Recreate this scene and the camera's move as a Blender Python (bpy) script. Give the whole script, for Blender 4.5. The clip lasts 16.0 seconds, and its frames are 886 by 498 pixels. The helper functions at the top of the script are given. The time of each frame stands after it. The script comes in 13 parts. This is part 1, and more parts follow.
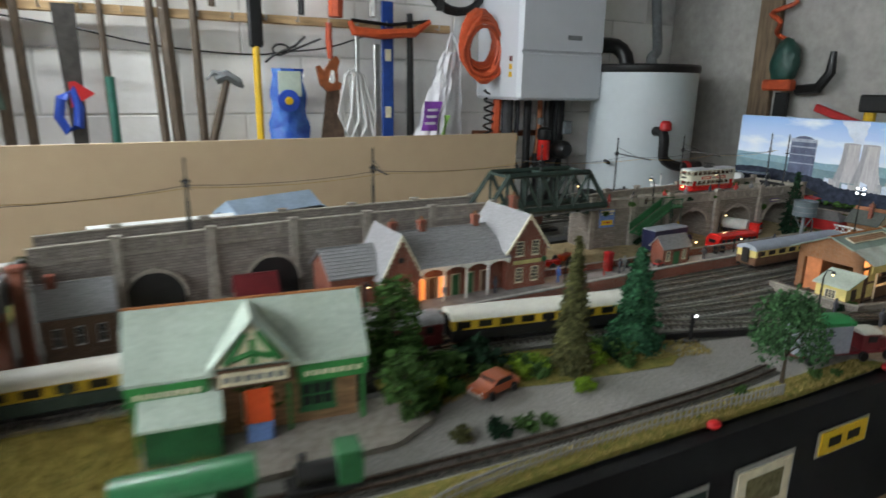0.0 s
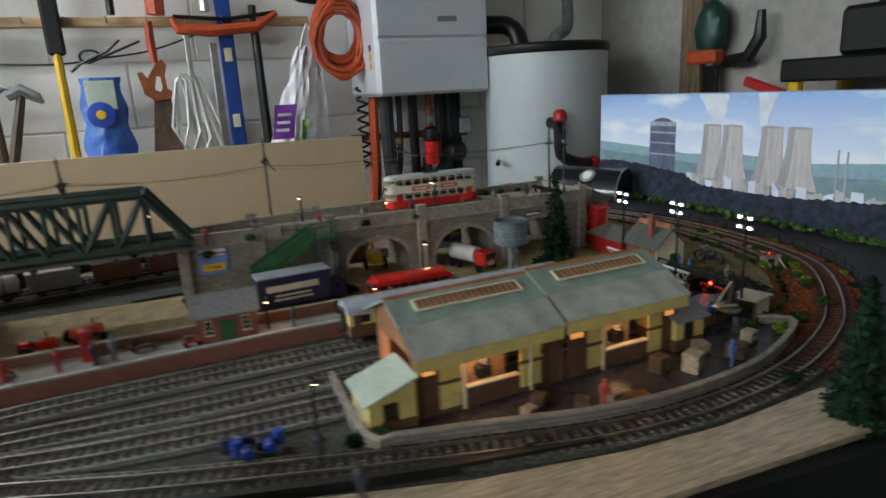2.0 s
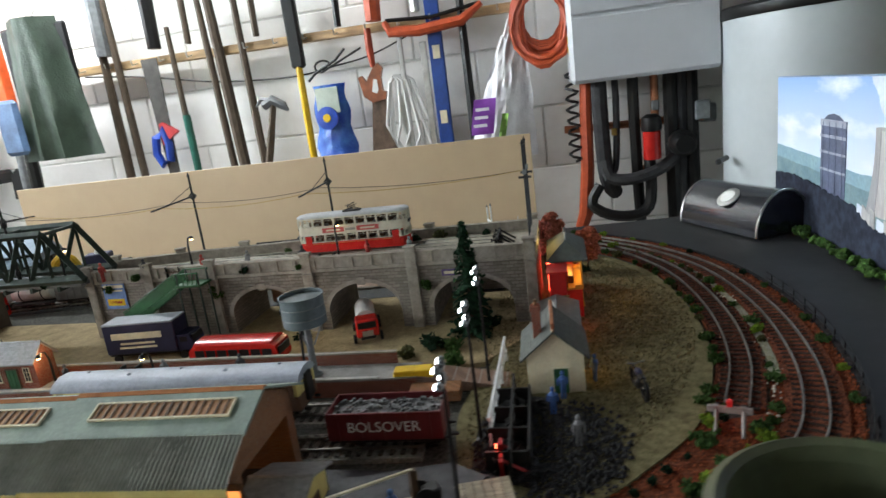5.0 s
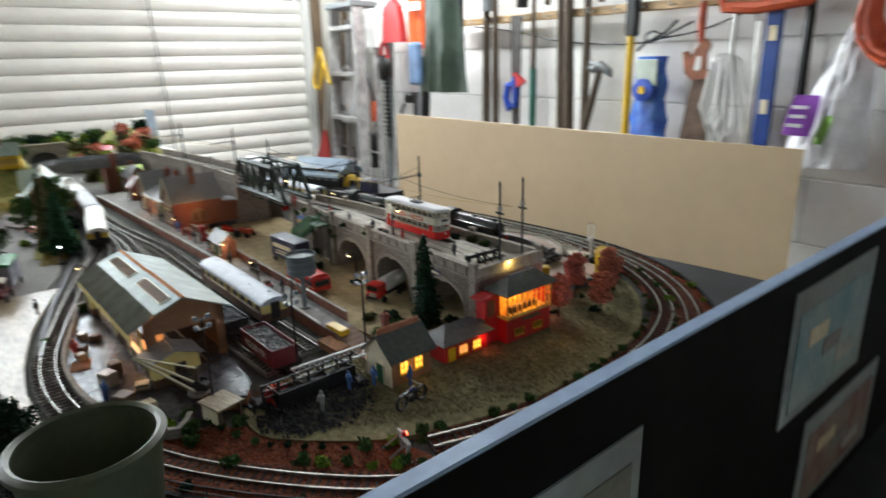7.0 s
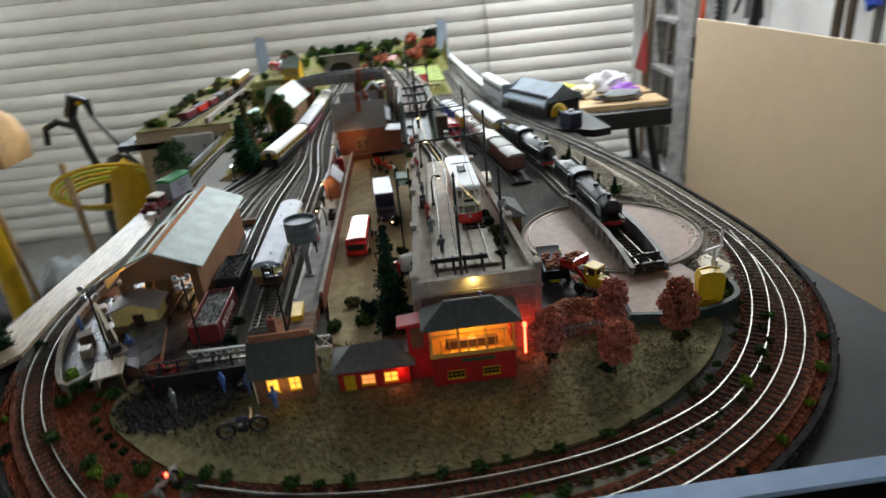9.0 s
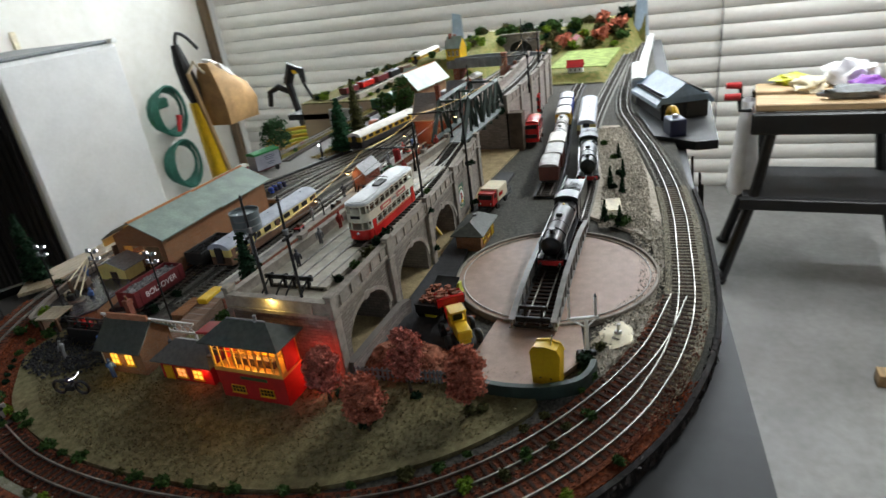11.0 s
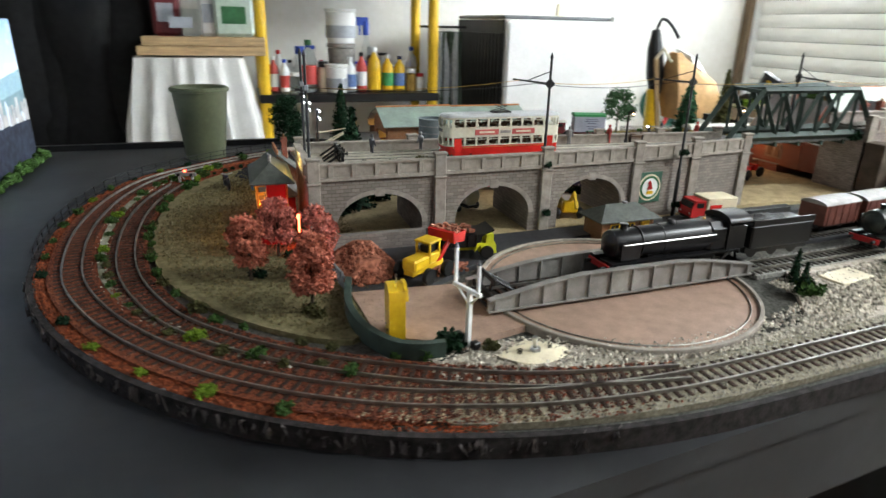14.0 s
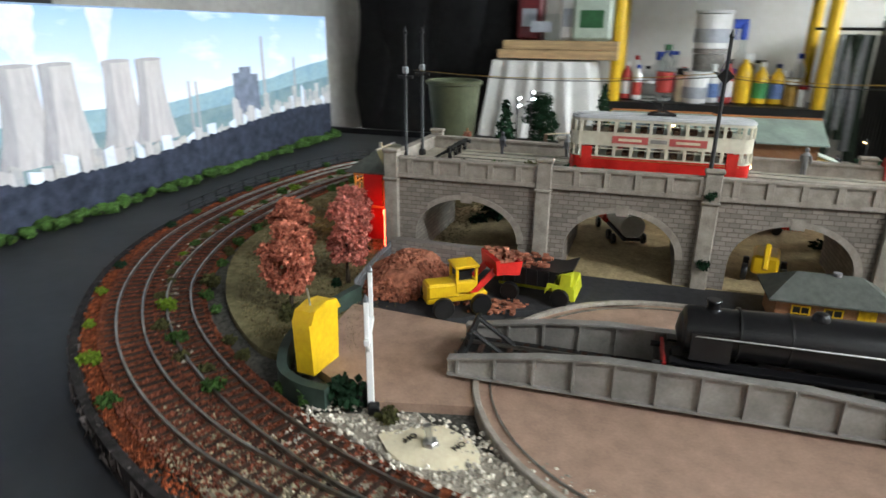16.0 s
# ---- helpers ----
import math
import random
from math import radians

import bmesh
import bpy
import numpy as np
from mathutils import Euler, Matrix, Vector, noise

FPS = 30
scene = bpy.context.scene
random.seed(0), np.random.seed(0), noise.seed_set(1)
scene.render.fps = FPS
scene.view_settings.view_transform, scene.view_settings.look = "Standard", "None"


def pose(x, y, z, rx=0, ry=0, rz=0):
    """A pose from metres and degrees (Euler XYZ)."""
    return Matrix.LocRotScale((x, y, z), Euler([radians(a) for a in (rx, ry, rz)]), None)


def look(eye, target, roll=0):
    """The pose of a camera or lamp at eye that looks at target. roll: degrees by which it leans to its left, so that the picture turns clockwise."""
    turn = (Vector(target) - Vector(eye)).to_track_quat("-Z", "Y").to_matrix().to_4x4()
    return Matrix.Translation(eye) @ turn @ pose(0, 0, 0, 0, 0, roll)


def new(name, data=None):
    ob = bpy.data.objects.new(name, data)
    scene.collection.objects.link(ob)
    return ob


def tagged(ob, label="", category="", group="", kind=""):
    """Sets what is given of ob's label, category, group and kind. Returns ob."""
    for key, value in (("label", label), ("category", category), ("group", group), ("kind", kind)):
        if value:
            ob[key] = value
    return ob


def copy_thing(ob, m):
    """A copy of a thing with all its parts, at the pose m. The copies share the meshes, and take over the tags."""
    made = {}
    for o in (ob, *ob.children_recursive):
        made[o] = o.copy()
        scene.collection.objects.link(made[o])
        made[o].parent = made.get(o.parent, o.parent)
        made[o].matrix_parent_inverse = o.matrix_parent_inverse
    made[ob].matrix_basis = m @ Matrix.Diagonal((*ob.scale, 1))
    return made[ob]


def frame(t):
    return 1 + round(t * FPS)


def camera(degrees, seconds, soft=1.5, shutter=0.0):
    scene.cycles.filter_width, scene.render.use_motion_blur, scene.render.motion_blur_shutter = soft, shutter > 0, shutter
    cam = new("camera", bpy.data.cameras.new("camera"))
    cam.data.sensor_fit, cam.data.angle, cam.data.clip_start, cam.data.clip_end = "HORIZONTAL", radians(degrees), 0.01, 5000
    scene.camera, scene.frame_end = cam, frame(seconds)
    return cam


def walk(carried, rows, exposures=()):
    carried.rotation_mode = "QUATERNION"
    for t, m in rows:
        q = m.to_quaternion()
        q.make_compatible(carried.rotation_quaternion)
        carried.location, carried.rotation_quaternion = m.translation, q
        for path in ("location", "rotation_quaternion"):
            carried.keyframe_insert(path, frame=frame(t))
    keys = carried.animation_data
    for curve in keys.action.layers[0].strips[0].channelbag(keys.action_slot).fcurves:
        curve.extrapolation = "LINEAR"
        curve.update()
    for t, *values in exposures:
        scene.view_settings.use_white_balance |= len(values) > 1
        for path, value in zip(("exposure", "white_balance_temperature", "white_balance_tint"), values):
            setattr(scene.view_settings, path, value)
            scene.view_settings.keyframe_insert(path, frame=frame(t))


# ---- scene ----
cam = camera(71.5, 16.0, shutter=0.5)
PATH = [
    (0, (0.425, 0.397, 0.292), (1.31, 2.115, -0.225), 0.9),
    (0.5, (0.602, 0.476, 0.284), (1.565, 2.145, -0.252), 0.3),
    (1, (0.769, 0.496, 0.277), (1.774, 2.13, -0.289), -4.1),
    (1.5, (0.993, 0.459, 0.281), (1.817, 2.201, -0.252), -3.2),
    (2, (1.185, 0.459, 0.248), (1.927, 2.247, -0.253), -3.0),
    (2.5, (1.297, 0.529, 0.219), (1.907, 2.345, -0.356), -2.1),
    (3, (1.383, 0.538, 0.218), (1.761, 2.413, -0.365), -3.4),
    (3.5, (1.526, 0.462, 0.227), (1.535, 2.389, -0.308), -3.2),
    (4, (1.62, 0.515, 0.232), (1.455, 2.445, -0.262), -4.5),
    (6.5, (2.150, 0.660, 0.321), (1.060, 2.149, -0.237), -3.4),
    (7, (2.292, 0.735, 0.346), (0.801, 1.931, -0.242), -1.4),
    (7.5, (2.31, 0.843, 0.365), (0.608, 1.729, -0.198), -6.4),
    (8, (2.274, 0.99, 0.369), (0.534, 1.691, -0.325), -5.8),
    (8.5, (2.258, 1.095, 0.362), (0.461, 1.568, -0.377), -6.5),
    (9, (2.277, 1.24, 0.366), (0.457, 1.308, -0.46), -5.8),
    (11.5, (2.127, 1.756, 0.361), (0.606, 0.727, -0.431), -8.1),
    (12, (2.099, 1.854, 0.334), (0.818, 0.53, -0.444), -7.6),
    (12.5, (2.056, 1.937, 0.301), (0.892, 0.502, -0.465), -5.2),
    (13, (1.969, 1.931, 0.264), (0.909, 0.408, -0.482), -0.6),
    (13.5, (1.897, 1.915, 0.243), (1.03, 0.274, -0.502), -1.9),
    (14, (1.8, 1.951, 0.223), (1.21, 0.168, -0.464), 1.3),
    (14.5, (1.705, 1.948, 0.205), (1.349, 0.092, -0.45), -1.5),
    (15, (1.641, 1.879, 0.215), (1.593, -0.031, -0.375), -0.5),
    (15.5, (1.602, 1.83, 0.198), (1.851, -0.028, -0.498), -0.1),
    (16, (1.528, 1.837, 0.195), (2.121, 0.05, -0.478), 0.6),
]
walk(cam, [(t, look(eye, target, roll)) for t, eye, target, roll in PATH],
     ((0.0, -0.25), (0.5, -0.62), (1.5, -0.4), (2.0, -0.4), (3.0, 0.2), (4.0, 0.35), (6.5, 0.4), (8.0, 0.34), (9.0, 0.21), (11.5, 0.32), (12.5, 0.45), (13.0, 0.66), (14.5, 1.02), (16.0, 0.68)))

# ---------------------------------------------------------------- light
world = bpy.data.worlds.new("garage_world")
scene.world = world
world.use_nodes = True
world.node_tree.nodes["Background"].inputs[0].default_value = (0.75, 0.85, 1.0, 1)
world.node_tree.nodes["Background"].inputs[1].default_value = 0.004


def fill_batten(x, y, z, length, watts, turn, colour=(0.91, 0.97, 1.0)):
    """An added fill light under the unseen ceiling, shaped like a batten."""
    lamp = bpy.data.lights.new("fill_tube_light", "AREA")
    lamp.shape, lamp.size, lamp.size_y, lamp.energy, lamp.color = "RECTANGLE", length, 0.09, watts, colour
    ob = new("fill_tube_light", lamp)
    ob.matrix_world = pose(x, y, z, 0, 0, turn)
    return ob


def small_lamp(x, y, z, watts, colour, radius=0.004):
    lamp = bpy.data.lights.new("bulb_light", "POINT")
    lamp.energy, lamp.color, lamp.shadow_soft_size = watts, colour, radius
    ob = new("bulb_light", lamp)
    ob.location = (x, y, z)
    return ob


# Fill tube added out of view, to brighten the tool wall and layout.
FILL_TUBES = [(-0.05, 2.32, 1.40, 1.2, 30, 0)]
for x, y, z, length, watts, turn in FILL_TUBES:
    fill_batten(x, y, z - 0.045, length, watts, turn)
# daylight through the row of panes above the roller door
sky_light = bpy.data.lights.new("window_light", "AREA")
sky_light.shape, sky_light.size, sky_light.size_y, sky_light.energy, sky_light.color = "RECTANGLE", 0.46, 3.7, 70, (0.86, 0.94, 1.0)
window_light = new("window_light", sky_light)
window_light.matrix_world = pose(-1.405, 0.60, 0.985, 0, -90, 0)
scene.view_settings.exposure = 0.0


# ---------------------------------------------------------------- materials
def mat(name, colour, rough=0.7, vary=0.25, scale=20.0, bump=0.0, fine=0.0, metal=0.0, second=None, stain=0.0, emit=0.0,
        gloss=0.5, stretch=(1, 1, 1), per_object=0.0, per_island=0.0, coat=0.0, alpha=1.0, bump_scale=None):
    """A surface with grain at two scales, blotches of a second colour, and relief. scale: grains in a metre."""
    if rough >= 0.8 and gloss == 0.5:
        gloss = 0.15
    m = bpy.data.materials.new(name)
    m.use_nodes = True
    nt = m.node_tree
    b = nt.nodes["Principled BSDF"]
    link = nt.links.new
    tc = nt.nodes.new("ShaderNodeTexCoord")
    mp = nt.nodes.new("ShaderNodeMapping")
    mp.inputs["Scale"].default_value = stretch
    link(tc.outputs["Object"], mp.inputs["Vector"])
    n1 = nt.nodes.new("ShaderNodeTexNoise")
    n1.inputs["Scale"].default_value, n1.inputs["Detail"].default_value = scale, 5
    link(mp.outputs[0], n1.inputs["Vector"])
    n2 = nt.nodes.new("ShaderNodeTexNoise")
    n2.inputs["Scale"].default_value, n2.inputs["Detail"].default_value = scale * 7.3, 3
    link(mp.outputs[0], n2.inputs["Vector"])
    ramp = nt.nodes.new("ShaderNodeMix")
    ramp.data_type = "RGBA"
    c2 = second or tuple(min(1, c * (1 + vary)) for c in colour)
    c1 = colour if second else tuple(c * (1 - vary) for c in colour)
    ramp.inputs["A"].default_value, ramp.inputs["B"].default_value = (*c1, 1), (*c2, 1)
    sharp = nt.nodes.new("ShaderNodeMapRange")
    sharp.inputs["From Min"].default_value, sharp.inputs["From Max"].default_value = 0.32, 0.68
    link(n1.outputs["Fac"], sharp.inputs["Value"])
    link(sharp.outputs["Result"], ramp.inputs["Factor"])
    out = ramp.outputs["Result"]
    fm = nt.nodes.new("ShaderNodeMix")
    fm.data_type, fm.blend_type = "RGBA", "OVERLAY"
    fm.inputs["Factor"].default_value = 0.25 + fine
    link(out, fm.inputs["A"])
    link(n2.outputs["Fac"], fm.inputs["B"])
    out = fm.outputs["Result"]
    if per_object or per_island:
        src = nt.nodes.new("ShaderNodeObjectInfo" if per_object else "ShaderNodeNewGeometry")
        hs = nt.nodes.new("ShaderNodeHueSaturation")
        mr = nt.nodes.new("ShaderNodeMapRange")
        k = per_object or per_island
        mr.inputs["To Min"].default_value, mr.inputs["To Max"].default_value = 1 - k, 1 + k
        link(src.outputs["Random" if per_object else "Random Per Island"], mr.inputs["Value"])
        link(mr.outputs["Result"], hs.inputs["Value"])
        link(out, hs.inputs["Color"])
        out = hs.outputs["Color"]
    if stain:
        n3 = nt.nodes.new("ShaderNodeTexNoise")
        n3.inputs["Scale"].default_value, n3.inputs["Detail"].default_value = scale * 0.21, 6
        link(tc.outputs["Object"], n3.inputs["Vector"])
        m3 = nt.nodes.new("ShaderNodeMapRange")
        m3.inputs["From Min"].default_value, m3.inputs["From Max"].default_value = 0.5, 0.75
        m3.inputs["To Max"].default_value = stain
        link(n3.outputs["Fac"], m3.inputs["Value"])
        mx = nt.nodes.new("ShaderNodeMix")
        mx.data_type = "RGBA"
        link(m3.outputs["Result"], mx.inputs["Factor"])
        link(out, mx.inputs["A"])
        mx.inputs["B"].default_value = (*(c * 0.35 for c in colour), 1)
        out = mx.outputs["Result"]
    link(out, b.inputs["Base Color"])
    b.inputs["Roughness"].default_value, b.inputs["Metallic"].default_value = rough, metal
    b.inputs["Specular IOR Level"].default_value = gloss
    b.inputs["Coat Weight"].default_value = coat
    if alpha < 1:
        b.inputs["Alpha"].default_value = alpha
    if bump:
        bn = nt.nodes.new("ShaderNodeBump")
        bn.inputs["Strength"].default_value = 0.6
        bn.inputs["Distance"].default_value = bump
        if bump_scale:
            n4 = nt.nodes.new("ShaderNodeTexNoise")
            n4.inputs["Scale"].default_value = bump_scale
            link(mp.outputs[0], n4.inputs["Vector"])
            link(n4.outputs["Fac"], bn.inputs["Height"])
        else:
            link(n2.outputs["Fac"], bn.inputs["Height"])
        link(bn.outputs["Normal"], b.inputs["Normal"])
    if emit:
        b.inputs["Emission Color"].default_value = (*colour, 1)
        b.inputs["Emission Strength"].default_value = emit
    return m


def brickwork(name, brick, joint, width, height, rough=0.85, bump=0.0004, vary=0.3, axis="xz"):
    """Coursed masonry too small to pick apart, from the brick texture, with its joints sunk."""
    m = mat(name, brick, rough, vary, 60, 0)
    nt = m.node_tree
    b = nt.nodes["Principled BSDF"]
    link = nt.links.new
    tc = nt.nodes.new("ShaderNodeTexCoord")
    sx = nt.nodes.new("ShaderNodeSeparateXYZ")
    cx = nt.nodes.new("ShaderNodeCombineXYZ")
    add = nt.nodes.new("ShaderNodeMath")
    link(tc.outputs["Object"], sx.inputs[0])
    link(sx.outputs["X"], add.inputs[0])
    link(sx.outputs["Y"], add.inputs[1])
    link(add.outputs[0], cx.inputs["X"])
    link(sx.outputs["Z"], cx.inputs["Y"])
    bt = nt.nodes.new("ShaderNodeTexBrick")
    bt.inputs["Scale"].default_value = 1.0
    bt.inputs["Brick Width"].default_value, bt.inputs["Row Height"].default_value = width, height
    bt.inputs["Mortar Size"].default_value, bt.inputs["Mortar Smooth"].default_value = height * 0.09, 0.3
    bt.inputs["Color1"].default_value = (*brick, 1)
    bt.inputs["Color2"].default_value = (*(c * (1 - vary) for c in brick), 1)
    bt.inputs["Mortar"].default_value = (*joint, 1)
    link(cx.outputs[0], bt.inputs["Vector"])
    mul = nt.nodes.new("ShaderNodeMix")
    mul.data_type, mul.blend_type = "RGBA", "MULTIPLY"
    mul.inputs["Factor"].default_value = 0.6
    link(bt.outputs["Color"], mul.inputs["A"])
    n = nt.nodes.new("ShaderNodeTexNoise")
    n.inputs["Scale"].default_value, n.inputs["Detail"].default_value = 35, 6
    link(tc.outputs["Object"], n.inputs["Vector"])
    mr = nt.nodes.new("ShaderNodeMapRange")
    mr.inputs["To Min"].default_value, mr.inputs["To Max"].default_value = 0.55, 1.5
    link(n.outputs["Fac"], mr.inputs["Value"])
    link(mr.outputs["Result"], mul.inputs["B"])
    link(mul.outputs["Result"], b.inputs["Base Color"])
    bn = nt.nodes.new("ShaderNodeBump")
    bn.invert = True
    bn.inputs["Distance"].default_value = bump
    link(bt.outputs["Fac"], bn.inputs["Height"])
    link(bn.outputs["Normal"], b.inputs["Normal"])
    return m


def glow(name, colour, strength):
    m = bpy.data.materials.new(name)
    m.use_nodes = True
    b = m.node_tree.nodes["Principled BSDF"]
    b.inputs["Base Color"].default_value = (*colour, 1)
    b.inputs["Emission Color"].default_value = (*colour, 1)
    b.inputs["Emission Strength"].default_value = strength
    return m


def clear(name, tint=(0.95, 0.97, 0.97), rough=0.03):
    m = bpy.data.materials.new(name)
    m.use_nodes = True
    b = m.node_tree.nodes["Principled BSDF"]
    b.inputs["Base Color"].default_value = (*tint, 1)
    b.inputs["Transmission Weight"].default_value, b.inputs["Roughness"].default_value = 1.0, rough
    b.inputs["IOR"].default_value = 1.1
    return m


# ---------------------------------------------------------------- mesh building
class Geo:
    """Collects the vertices and faces of one mesh."""

    def __init__(self):
        self.v, self.f = [], []

    def add(self, verts, faces, m=None):
        n = len(self.v)
        self.v += [tuple(m @ Vector(p)) if m else tuple(p) for p in verts]
        self.f += [tuple(n + i for i in f) for f in faces]
        return self

    def box(self, x, y, z, sx, sy, sz, b=0.0, m=None):
        """A box round the centre x, y, z, its edges chamfered by b."""
        hx, hy, hz = sx / 2, sy / 2, sz / 2
        at = (m or Matrix()) @ Matrix.Translation((x, y, z))
        if not b:
            verts = [(i * hx, j * hy, k * hz) for i in (-1, 1) for j in (-1, 1) for k in (-1, 1)]
            faces = [(0, 1, 3, 2), (4, 6, 7, 5), (0, 4, 5, 1), (2, 3, 7, 6), (0, 2, 6, 4), (1, 5, 7, 3)]
            return self.add(verts, faces, at)
        b = min(b, hx * 0.9, hy * 0.9, hz * 0.9)
        verts, ix = [], {}
        for i in (-1, 1):
            for j in (-1, 1):
                for k in (-1, 1):
                    for a in range(3):
                        p = [i * hx, j * hy, k * hz]
                        for c in range(3):
                            if c != a:
                                p[c] -= (i, j, k)[c] * b
                        ix[i, j, k, a] = len(verts)
                        verts.append(p)
        faces = []
        for a in range(3):
            u, w = [c for c in range(3) if c != a]
            for s in (-1, 1):
                loop = []
                for p, q in ((-1, -1), (1, -1), (1, 1), (-1, 1)):
                    key = [0, 0, 0]
                    key[a], key[u], key[w] = s, p, q
                    loop.append(ix[(*key, a)])
                faces.append(loop)
            for p in (-1, 1):
                for q in (-1, 1):
                    k1, k2 = [0, 0, 0], [0, 0, 0]
                    k1[a], k2[a] = -1, 1
                    k1[u] = k2[u] = p
                    k1[w] = k2[w] = q
                    faces.append([ix[(*k1, u)], ix[(*k2, u)], ix[(*k2, w)], ix[(*k1, w)]])
        for i in (-1, 1):
            for j in (-1, 1):
                for k in (-1, 1):
                    faces.append([ix[i, j, k, 0], ix[i, j, k, 1], ix[i, j, k, 2]])
        return self.add(verts, faces, at)

    def tube(self, pts, r, seg=8, closed=False, cap=True):
        """A round bar along points; r a number or one radius a point."""
        pts = [Vector(p) for p in pts]
        n = len(pts)
        rs = r if hasattr(r, "__len__") else [r] * n
        verts, faces = [], []
        up = None
        for i, p in enumerate(pts):
            a = pts[(i - 1) % n] if closed or i else p
            c = pts[(i + 1) % n] if closed or i < n - 1 else p
            d = (c - a).normalized()
            if up is None:
                up = Vector((0, 0, 1)) if abs(d.z) < 0.9 else Vector((1, 0, 0))
            side = d.cross(up).normalized()
            up = side.cross(d).normalized()
            for s in range(seg):
                w = 2 * math.pi * s / seg
                verts.append(p + (side * math.cos(w) + up * math.sin(w)) * rs[i])
        for i in range(n if closed else n - 1):
            for s in range(seg):
                j = (i + 1) % n
                faces.append((i * seg + s, i * seg + (s + 1) % seg, j * seg + (s + 1) % seg, j * seg + s))
        if cap and not closed:
            faces.append(tuple(range(seg))[::-1])
            faces.append(tuple((n - 1) * seg + s for s in range(seg)))
        return self.add(verts, faces)

    def lathe(self, prof, seg=20, at=(0, 0, 0), m=None, cap=True):
        """Turns a profile of (radius, height) round the z axis."""
        verts, faces = [], []
        for r, h in prof:
            for s in range(seg):
                w = 2 * math.pi * s / seg
                verts.append((at[0] + r * math.cos(w), at[1] + r * math.sin(w), at[2] + h))
        for i in range(len(prof) - 1):
            for s in range(seg):
                faces.append((i * seg + s, i * seg + (s + 1) % seg, (i + 1) * seg + (s + 1) % seg, (i + 1) * seg + s))
        if cap:
            faces.append(tuple(range(seg))[::-1])
            faces.append(tuple((len(prof) - 1) * seg + s for s in range(seg)))
        return self.add(verts, faces, m)

    def prism(self, poly, lo, hi, axis="y", m=None):
        """Pushes a polygon out along an axis: of (x, z) along y, of (y, z) along x, of (x, y) along z."""
        put = {"y": lambda p, d: (p[0], d, p[1]), "x": lambda p, d: (d, p[0], p[1]), "z": lambda p, d: (p[0], p[1], d)}[axis]
        n = len(poly)
        verts = [put(p, lo) for p in poly] + [put(p, hi) for p in poly]
        faces = [tuple(range(n))[::-1], tuple(range(n, 2 * n))] + [(i, (i + 1) % n, n + (i + 1) % n, n + i) for i in range(n)]
        return self.add(verts, faces, m)

    def blob(self, x, y, z, rx, ry, rz, rough=0.2, seed=0, sub=2):
        """A lumpy ball."""
        bm = bmesh.new()
        bmesh.ops.create_icosphere(bm, subdivisions=sub, radius=1)
        rnd = random.Random(seed)
        off = Vector((rnd.random() * 50, rnd.random() * 50, rnd.random() * 50))
        verts = []
        for v in bm.verts:
            k = 1 + rough * noise.noise(v.co * 2.3 + off) * 2
            verts.append((x + v.co.x * rx * k, y + v.co.y * ry * k, z + v.co.z * rz * k))
        faces = [tuple(v.index for v in f.verts) for f in bm.faces]
        bm.free()
        return self.add(verts, faces)

    def sheet(self, grid):
        """A net of rows of points."""
        w = len(grid[0])
        verts = [p for row in grid for p in row]
        faces = [(i * w + j, i * w + j + 1, (i + 1) * w + j + 1, (i + 1) * w + j) for i in range(len(grid) - 1) for j in range(w - 1)]
        return self.add(verts, faces)

    def mesh(self, name, material, smooth=35):
        me = bpy.data.meshes.new(name)
        me.from_pydata(self.v, [], self.f)
        bm = bmesh.new()
        bm.from_mesh(me)
        bmesh.ops.recalc_face_normals(bm, faces=bm.faces)
        bm.to_mesh(me)
        bm.free()
        if smooth:
            me.polygons.foreach_set("use_smooth", [True] * len(me.polygons))
            me.set_sharp_from_angle(angle=radians(smooth))
        if material:
            me.materials.append(material)
        return me


def part(name, geo, material, parent=None, label="", m=None, smooth=35):
    """Links a Geo (or a finished mesh) as one mesh object under a thing or a part."""
    me = geo.mesh(name, material, smooth) if isinstance(geo, Geo) else geo
    ob = new(name, me)
    if parent:
        ob.parent = parent
    if m is not None:
        ob.matrix_basis = m
    if label:
        ob["label"] = label
    return ob


def thing(name, label, category, m=None, group="", kind=""):
    """An empty at a thing's base, which its parts hang from."""
    ob = new(name)
    ob.empty_display_size = 0.02
    if m is not None:
        ob.matrix_basis = m
    return tagged(ob, label, category, group, kind)


def solid(name, geo, material, label, category, m=None, group="", kind="", smooth=35):
    """A thing of one mesh."""
    return tagged(part(name, geo, material, None, "", m, smooth), label, category, group, kind)


def spline(pts, step=0.01):
    """Points at even steps along a smooth curve through the given ones."""
    P = [Vector((*p, 0)) if len(p) == 2 else Vector(p) for p in pts]
    out = []
    for i in range(len(P) - 1):
        a, b, c, d = P[max(i - 1, 0)], P[i], P[i + 1], P[min(i + 2, len(P) - 1)]
        n = max(2, int((c - b).length / step))
        for k in range(n):
            t = k / n
            out.append(0.5 * ((2 * b) + (c - a) * t + (2 * a - 5 * b + 4 * c - d) * t * t + (3 * b - a - 3 * c + d) * t ** 3))
    out.append(P[-1])
    return out


def offset(pts, d):
    """The same line moved sideways by d, to its left."""
    out = []
    for i, p in enumerate(pts):
        t = (pts[min(i + 1, len(pts) - 1)] - pts[max(i - 1, 0)]).normalized()
        out.append(p + Vector((-t.y, t.x, 0)) * d)
    return out


